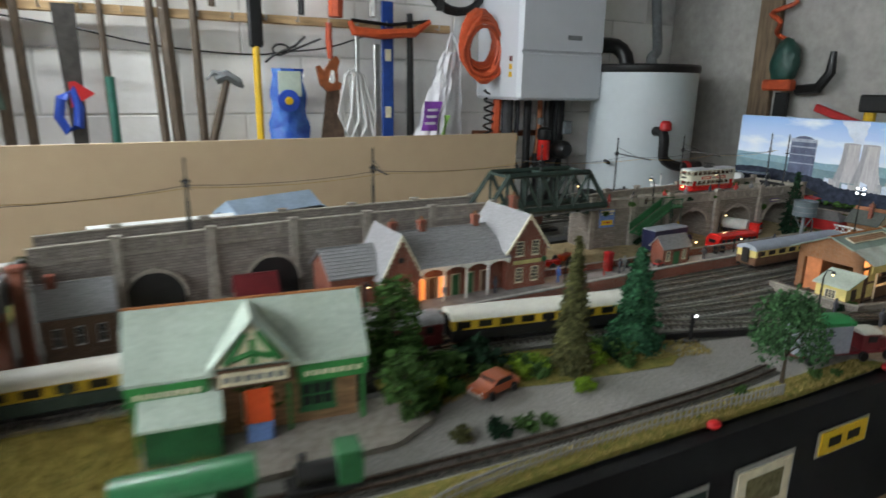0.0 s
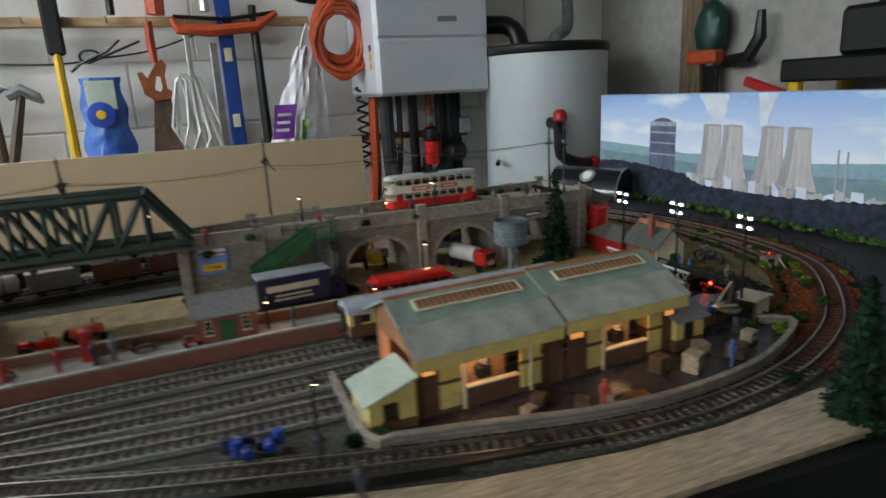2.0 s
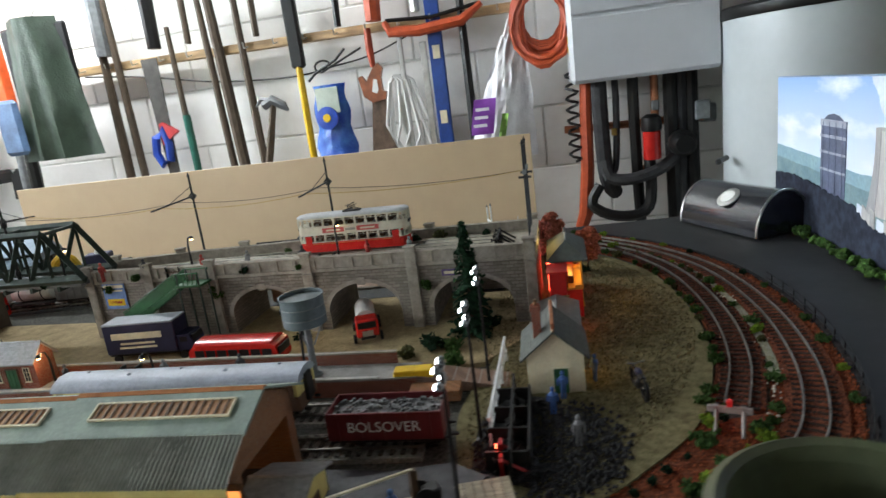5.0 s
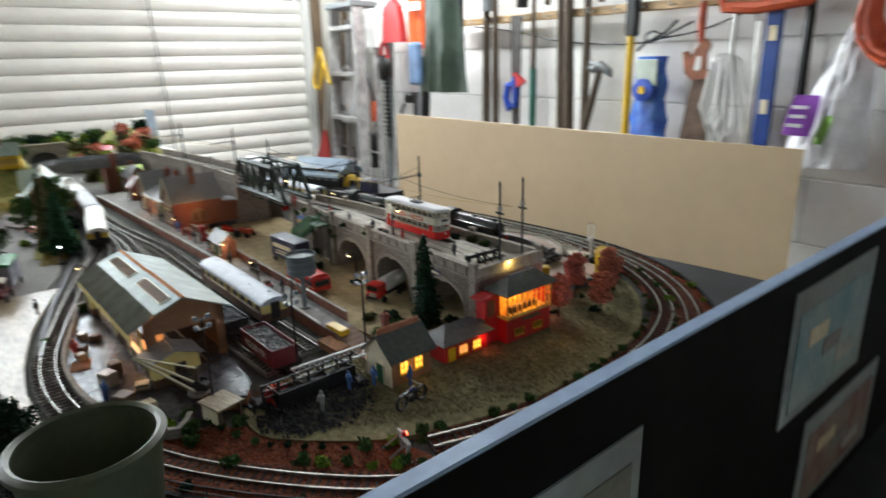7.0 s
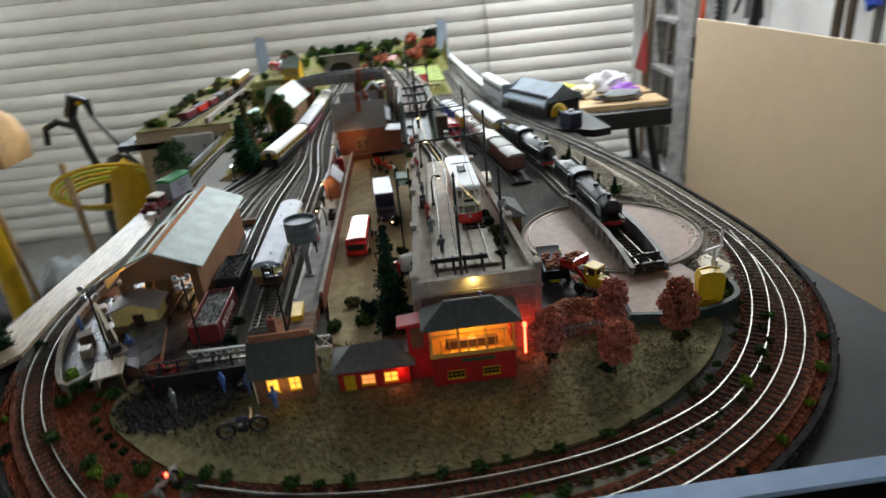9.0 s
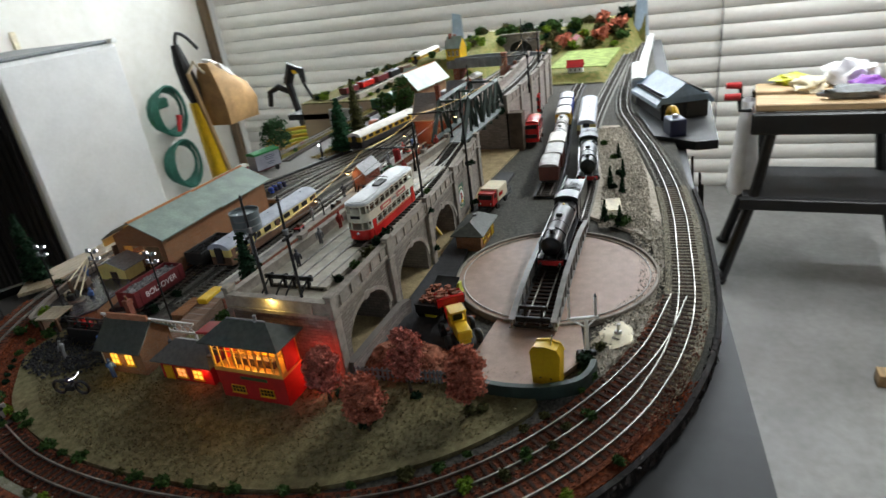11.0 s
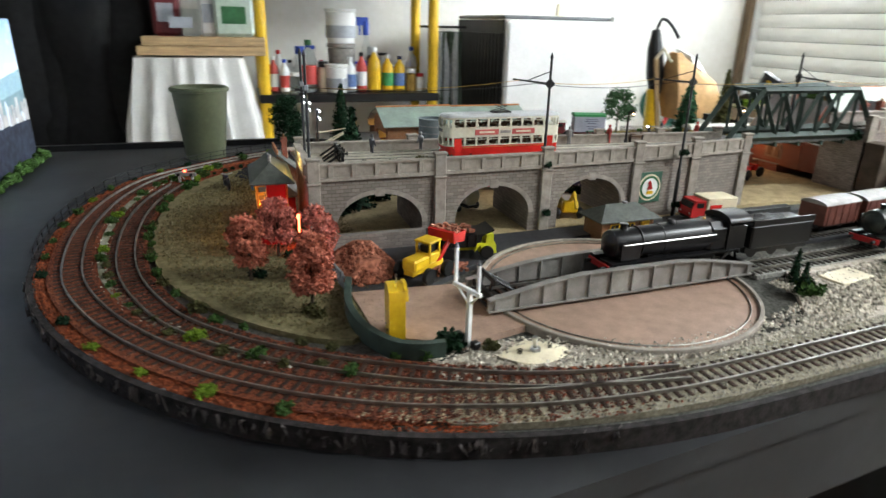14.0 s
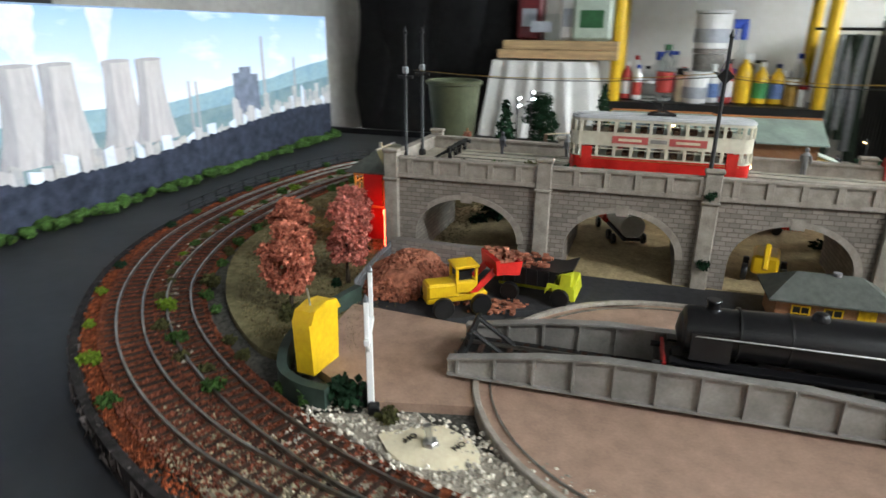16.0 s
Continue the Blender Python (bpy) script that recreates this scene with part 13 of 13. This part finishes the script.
part("grip", Geo().tube([(0.0, -0.13, 0.90), (0.0, -0.10, 0.97), (0.0, -0.06, 0.95), (0.0, -0.055, 0.90)], [0.022, 0.026, 0.018, 0.010], 8), M_BLACK_PL, pw)
part("trigger", Geo().blob(0, -0.085, 0.955, 0.022, 0.020, 0.018, 0), M_YELLOW, pw)
part("crook", Geo().tube([(0.0, -0.12, 0.86), (0, -0.18, 0.89), (0, -0.225, 0.87), (0, -0.235, 0.81)], [0.013, 0.014, 0.013, 0.012], 8), M_BLACK_PL, pw)
for k in range(5):
    part("hose_turn", Geo().tube([(0.06 + 0.01 * k, -0.06 + (0.15 + 0.01 * k) * math.cos(t * 0.393), 0.60 + 0.012 * k + (0.055 + 0.006 * k) * math.sin(t * 0.393)) for t in range(16)], 0.008, 6, True), M_LIME if k % 2 else M_YELLOW, pw, "yellow hose")
part("hose", Geo().tube([tuple(p) for p in spline([(0.0, -0.06, 0.90), (0.05, 0.02, 0.78), (0.08, 0.12, 0.62), (0.05, 0.16, 0.45)], 0.05)], 0.007, 6), M_BLACK_PL, pw)
ft = thing("floor_cleaner", "yellow upright cleaner with a tan bag hung on it", "floor cleaner", pose(0.14, -0.26, FLOOR, 0, 0, -10))
part("column", Geo().tube([(0.02, 0, 0.12), (0.01, 0, 0.55), (0.03, 0, 0.90)], [0.040, 0.036, 0.026], 12), M_YELLOW, ft)
part("stick", Geo().tube([(-0.045, 0.03, 0.12), (-0.02, 0.03, 0.60), (0.05, 0.03, 1.02)], 0.010, 8), M_PINE_V, ft, "pale wooden stick")
part("base", Geo().box(0, 0.0, 0.07, 0.30, 0.30, 0.14, 0.04), M_BLACK_PL, ft)
part("handle", Geo().tube([(0.02, 0, 0.88), (0.03, 0, 0.96), (0.045, 0, 1.06), (0.05, 0, 1.13)], [0.022, 0.036, 0.030, 0.016], 10), M_BLACK_PL, ft)
part("loop", Geo().tube([tuple(p) for p in spline([(0.05, 0, 1.12), (0.03, 0, 1.17), (-0.01, 0, 1.15), (-0.05, 0, 1.10)], 0.015)], 0.007, 8), M_BLACK_PL, ft)
tbag = thing("tan_bag", "tan paper bag hanging from the cleaner's handle", "bag", pose(0.04, -0.20, -0.10))
SACK = Geo()
for z, a, b, w in ((-0.02, -0.115, 0.085, 0.050), (0.06, -0.120, 0.098, 0.062), (0.13, -0.085, 0.105, 0.055), (0.19, 0.0, 0.108, 0.042), (0.235, 0.075, 0.105, 0.022)):
    SACK.v += [(b, -w, z), (b, w, z), ((a + b) / 2, w * 1.25, z + 0.004), (a, w * 0.8, z - 0.006), (a, -w * 0.8, z - 0.006), ((a + b) / 2, -w * 1.25, z + 0.004)]
SACK.f += [(6 * k + i, 6 * k + (i + 1) % 6, 6 * k + 6 + (i + 1) % 6, 6 * k + 6 + i) for k in range(4) for i in range(6)] + [(5, 4, 3, 2, 1, 0), tuple(range(24, 30))]
part("bag", SACK, mat("tan_paper", (0.48, 0.29, 0.12), 0.7, 0.2, 20, 0.002), tbag, smooth=60)
part("strap", Geo().tube([(0.05, 0, 0.16), (0.12, 0, 0.21), (0.15, 0, 0.25), (0.17, -0.02, 0.21)], 0.006, 6), M_PALE, tbag)
part("lining", Geo().blob(0, 0, 0, 0.085, 0.048, 0.020, 0.2, 7), M_WHITE, tbag, "white plastic lining", m=pose(0.015, 0, 0.195, 0, -38, 0))
hr = thing("hose_reel", "two coils of green garden hose on the wall", "hose", pose(-0.70, Y0 + 0.05, -0.22))
for z, r in ((0, 0.13), (-0.33, 0.13)):
    for k in range(6):
        part("turn", Geo().tube([((r - 0.010 * (k % 3)) * math.cos(t * 0.393), 0.012 * k, z + (r + 0.006 * k - 0.01) * math.sin(t * 0.393)) for t in range(16)], 0.009, 6, True), M_SHEATH, hr)
part("bracket", Geo().box(0, -0.02, 0.05, 0.10, 0.05, 0.06, 0.01), M_SHEATH, hr)
part("nozzle", Geo().tube([(-0.02, 0.08, -0.03), (0.02, 0.09, -0.12)], [0.018, 0.010], 8), M_RED, hr)
broom = solid("broom", Geo().tube([(0, 0, 0), (-0.16, -0.1, 0.75)], 0.012, 8).box(0, 0, 0.02, 0.30, 0.06, 0.05, 0.01), M_PINE, "wooden broom leaning beside the cleaner", "broom", pose(0.12, 0.05, FLOOR))
for k, (x, y, s, mm, lab) in enumerate(((0.05, -0.45, 0.16, M_BLACK, "black bucket bag on the floor"), (-0.3, -0.35, 0.15, M_GREY, "grey plastic sack on the floor"), (0.35, -0.1, 0.12, M_BLACK_PL, "black machine head on the floor"))):
    solid("floor_clutter", Geo().blob(0, 0, s * 0.8, s, s * 0.8, s, 0.25, 80 + k, 3), mm, lab, "clutter", pose(x, y, FLOOR), group="clutter on the floor", smooth=60)

# ---------------------------------------------------------------- end wall above the backdrop
es = thing("end_shelf", "black shelf on yellow posts against the end wall", "shelf rack", pose(2.86, 1.25, FLOOR))
for z in (0.40, 1.16):
    part("shelf", Geo().box(0, 0, z, 0.26, 0.92, 0.060, 0.006), M_BLACK_PL, es)
for y in (-0.43, 0.43):
    for x in (-0.10, 0.10):
        part("post", Geo().tube([(x, y, 0), (x, y, 1.13)], 0.019, 10), M_YELLOW, es, "yellow tube post")
for y, s, h, mm, lab in ((1.50, 0.10, 0.12, M_BLACK_PL, "black tool case on the end shelf"), (1.30, 0.12, 0.09, M_BLACK, "dark box on the end shelf"), (1.05, 0.11, 0.13, M_GREY, "grey tub on the end shelf")):
    cs = thing("tool_case", lab, "case", pose(2.86, y, FLOOR + 1.19), group="cases on the end shelf")
    part("case", Geo().box(0, 0, h / 2, 0.18, s * 1.6, h, 0.012), mm, cs)
    part("handle", Geo().tube([(0, -s * 0.4, h), (0, -s * 0.3, h + 0.025), (0, s * 0.3, h + 0.025), (0, s * 0.4, h)], 0.007, 6), mm, cs)
st = thing("hedge_trimmer", "green and orange electric trimmer on the end wall", "trimmer", pose(2.93, 2.13, 0.20))
part("motor", Geo().blob(0, 0.02, 0.20, 0.045, 0.060, 0.10, 0.1, 4, 3), mat("dark_green_case", (0.012, 0.06, 0.045), 0.45, 0.2, 30), st)
part("band", Geo().box(-0.035, 0.01, 0.11, 0.05, 0.13, 0.045, 0.008), M_ORANGE_C, st, "orange band")
part("blade", Geo().box(0, 0.01, -0.12, 0.02, 0.06, 0.40, 0.003), M_BLACK_PL, st)
part("handle", Geo().tube([(0, -0.05, 0.09), (0, -0.14, 0.10), (0, -0.18, 0.16), (0, -0.18, 0.24)], [0.02, 0.022, 0.02, 0.012], 8), M_BLACK_PL, st)
part("cord", Geo().tube([(-0.01 + 0.05 * math.cos(t * 0.5), 0.06 + 0.03 * math.sin(t * 0.9), 0.30 + 0.012 * t) for t in range(14)], 0.010, 6), M_ORANGE_C, st)
bd2 = solid("wall_board", Geo().box(0, 0, 0, 0.03, 0.10, 1.1, 0.003), M_TIMBER, "upright rough timber board on the end wall", "board", pose(2.98, 2.28, 0.45))
rs = thing("red_saw", "red handled saw lying above the backdrop", "saw", pose(2.90, 1.86, 0.17, 18, 0, 0))
part("blade", Geo().box(0, 0, 0.02, 0.02, 0.24, 0.03, 0.004), M_RED, rs)
part("prop", Geo().box(0, 0, -0.20, 0.02, 0.03, 0.40, 0.002), M_TIMBER, rs)
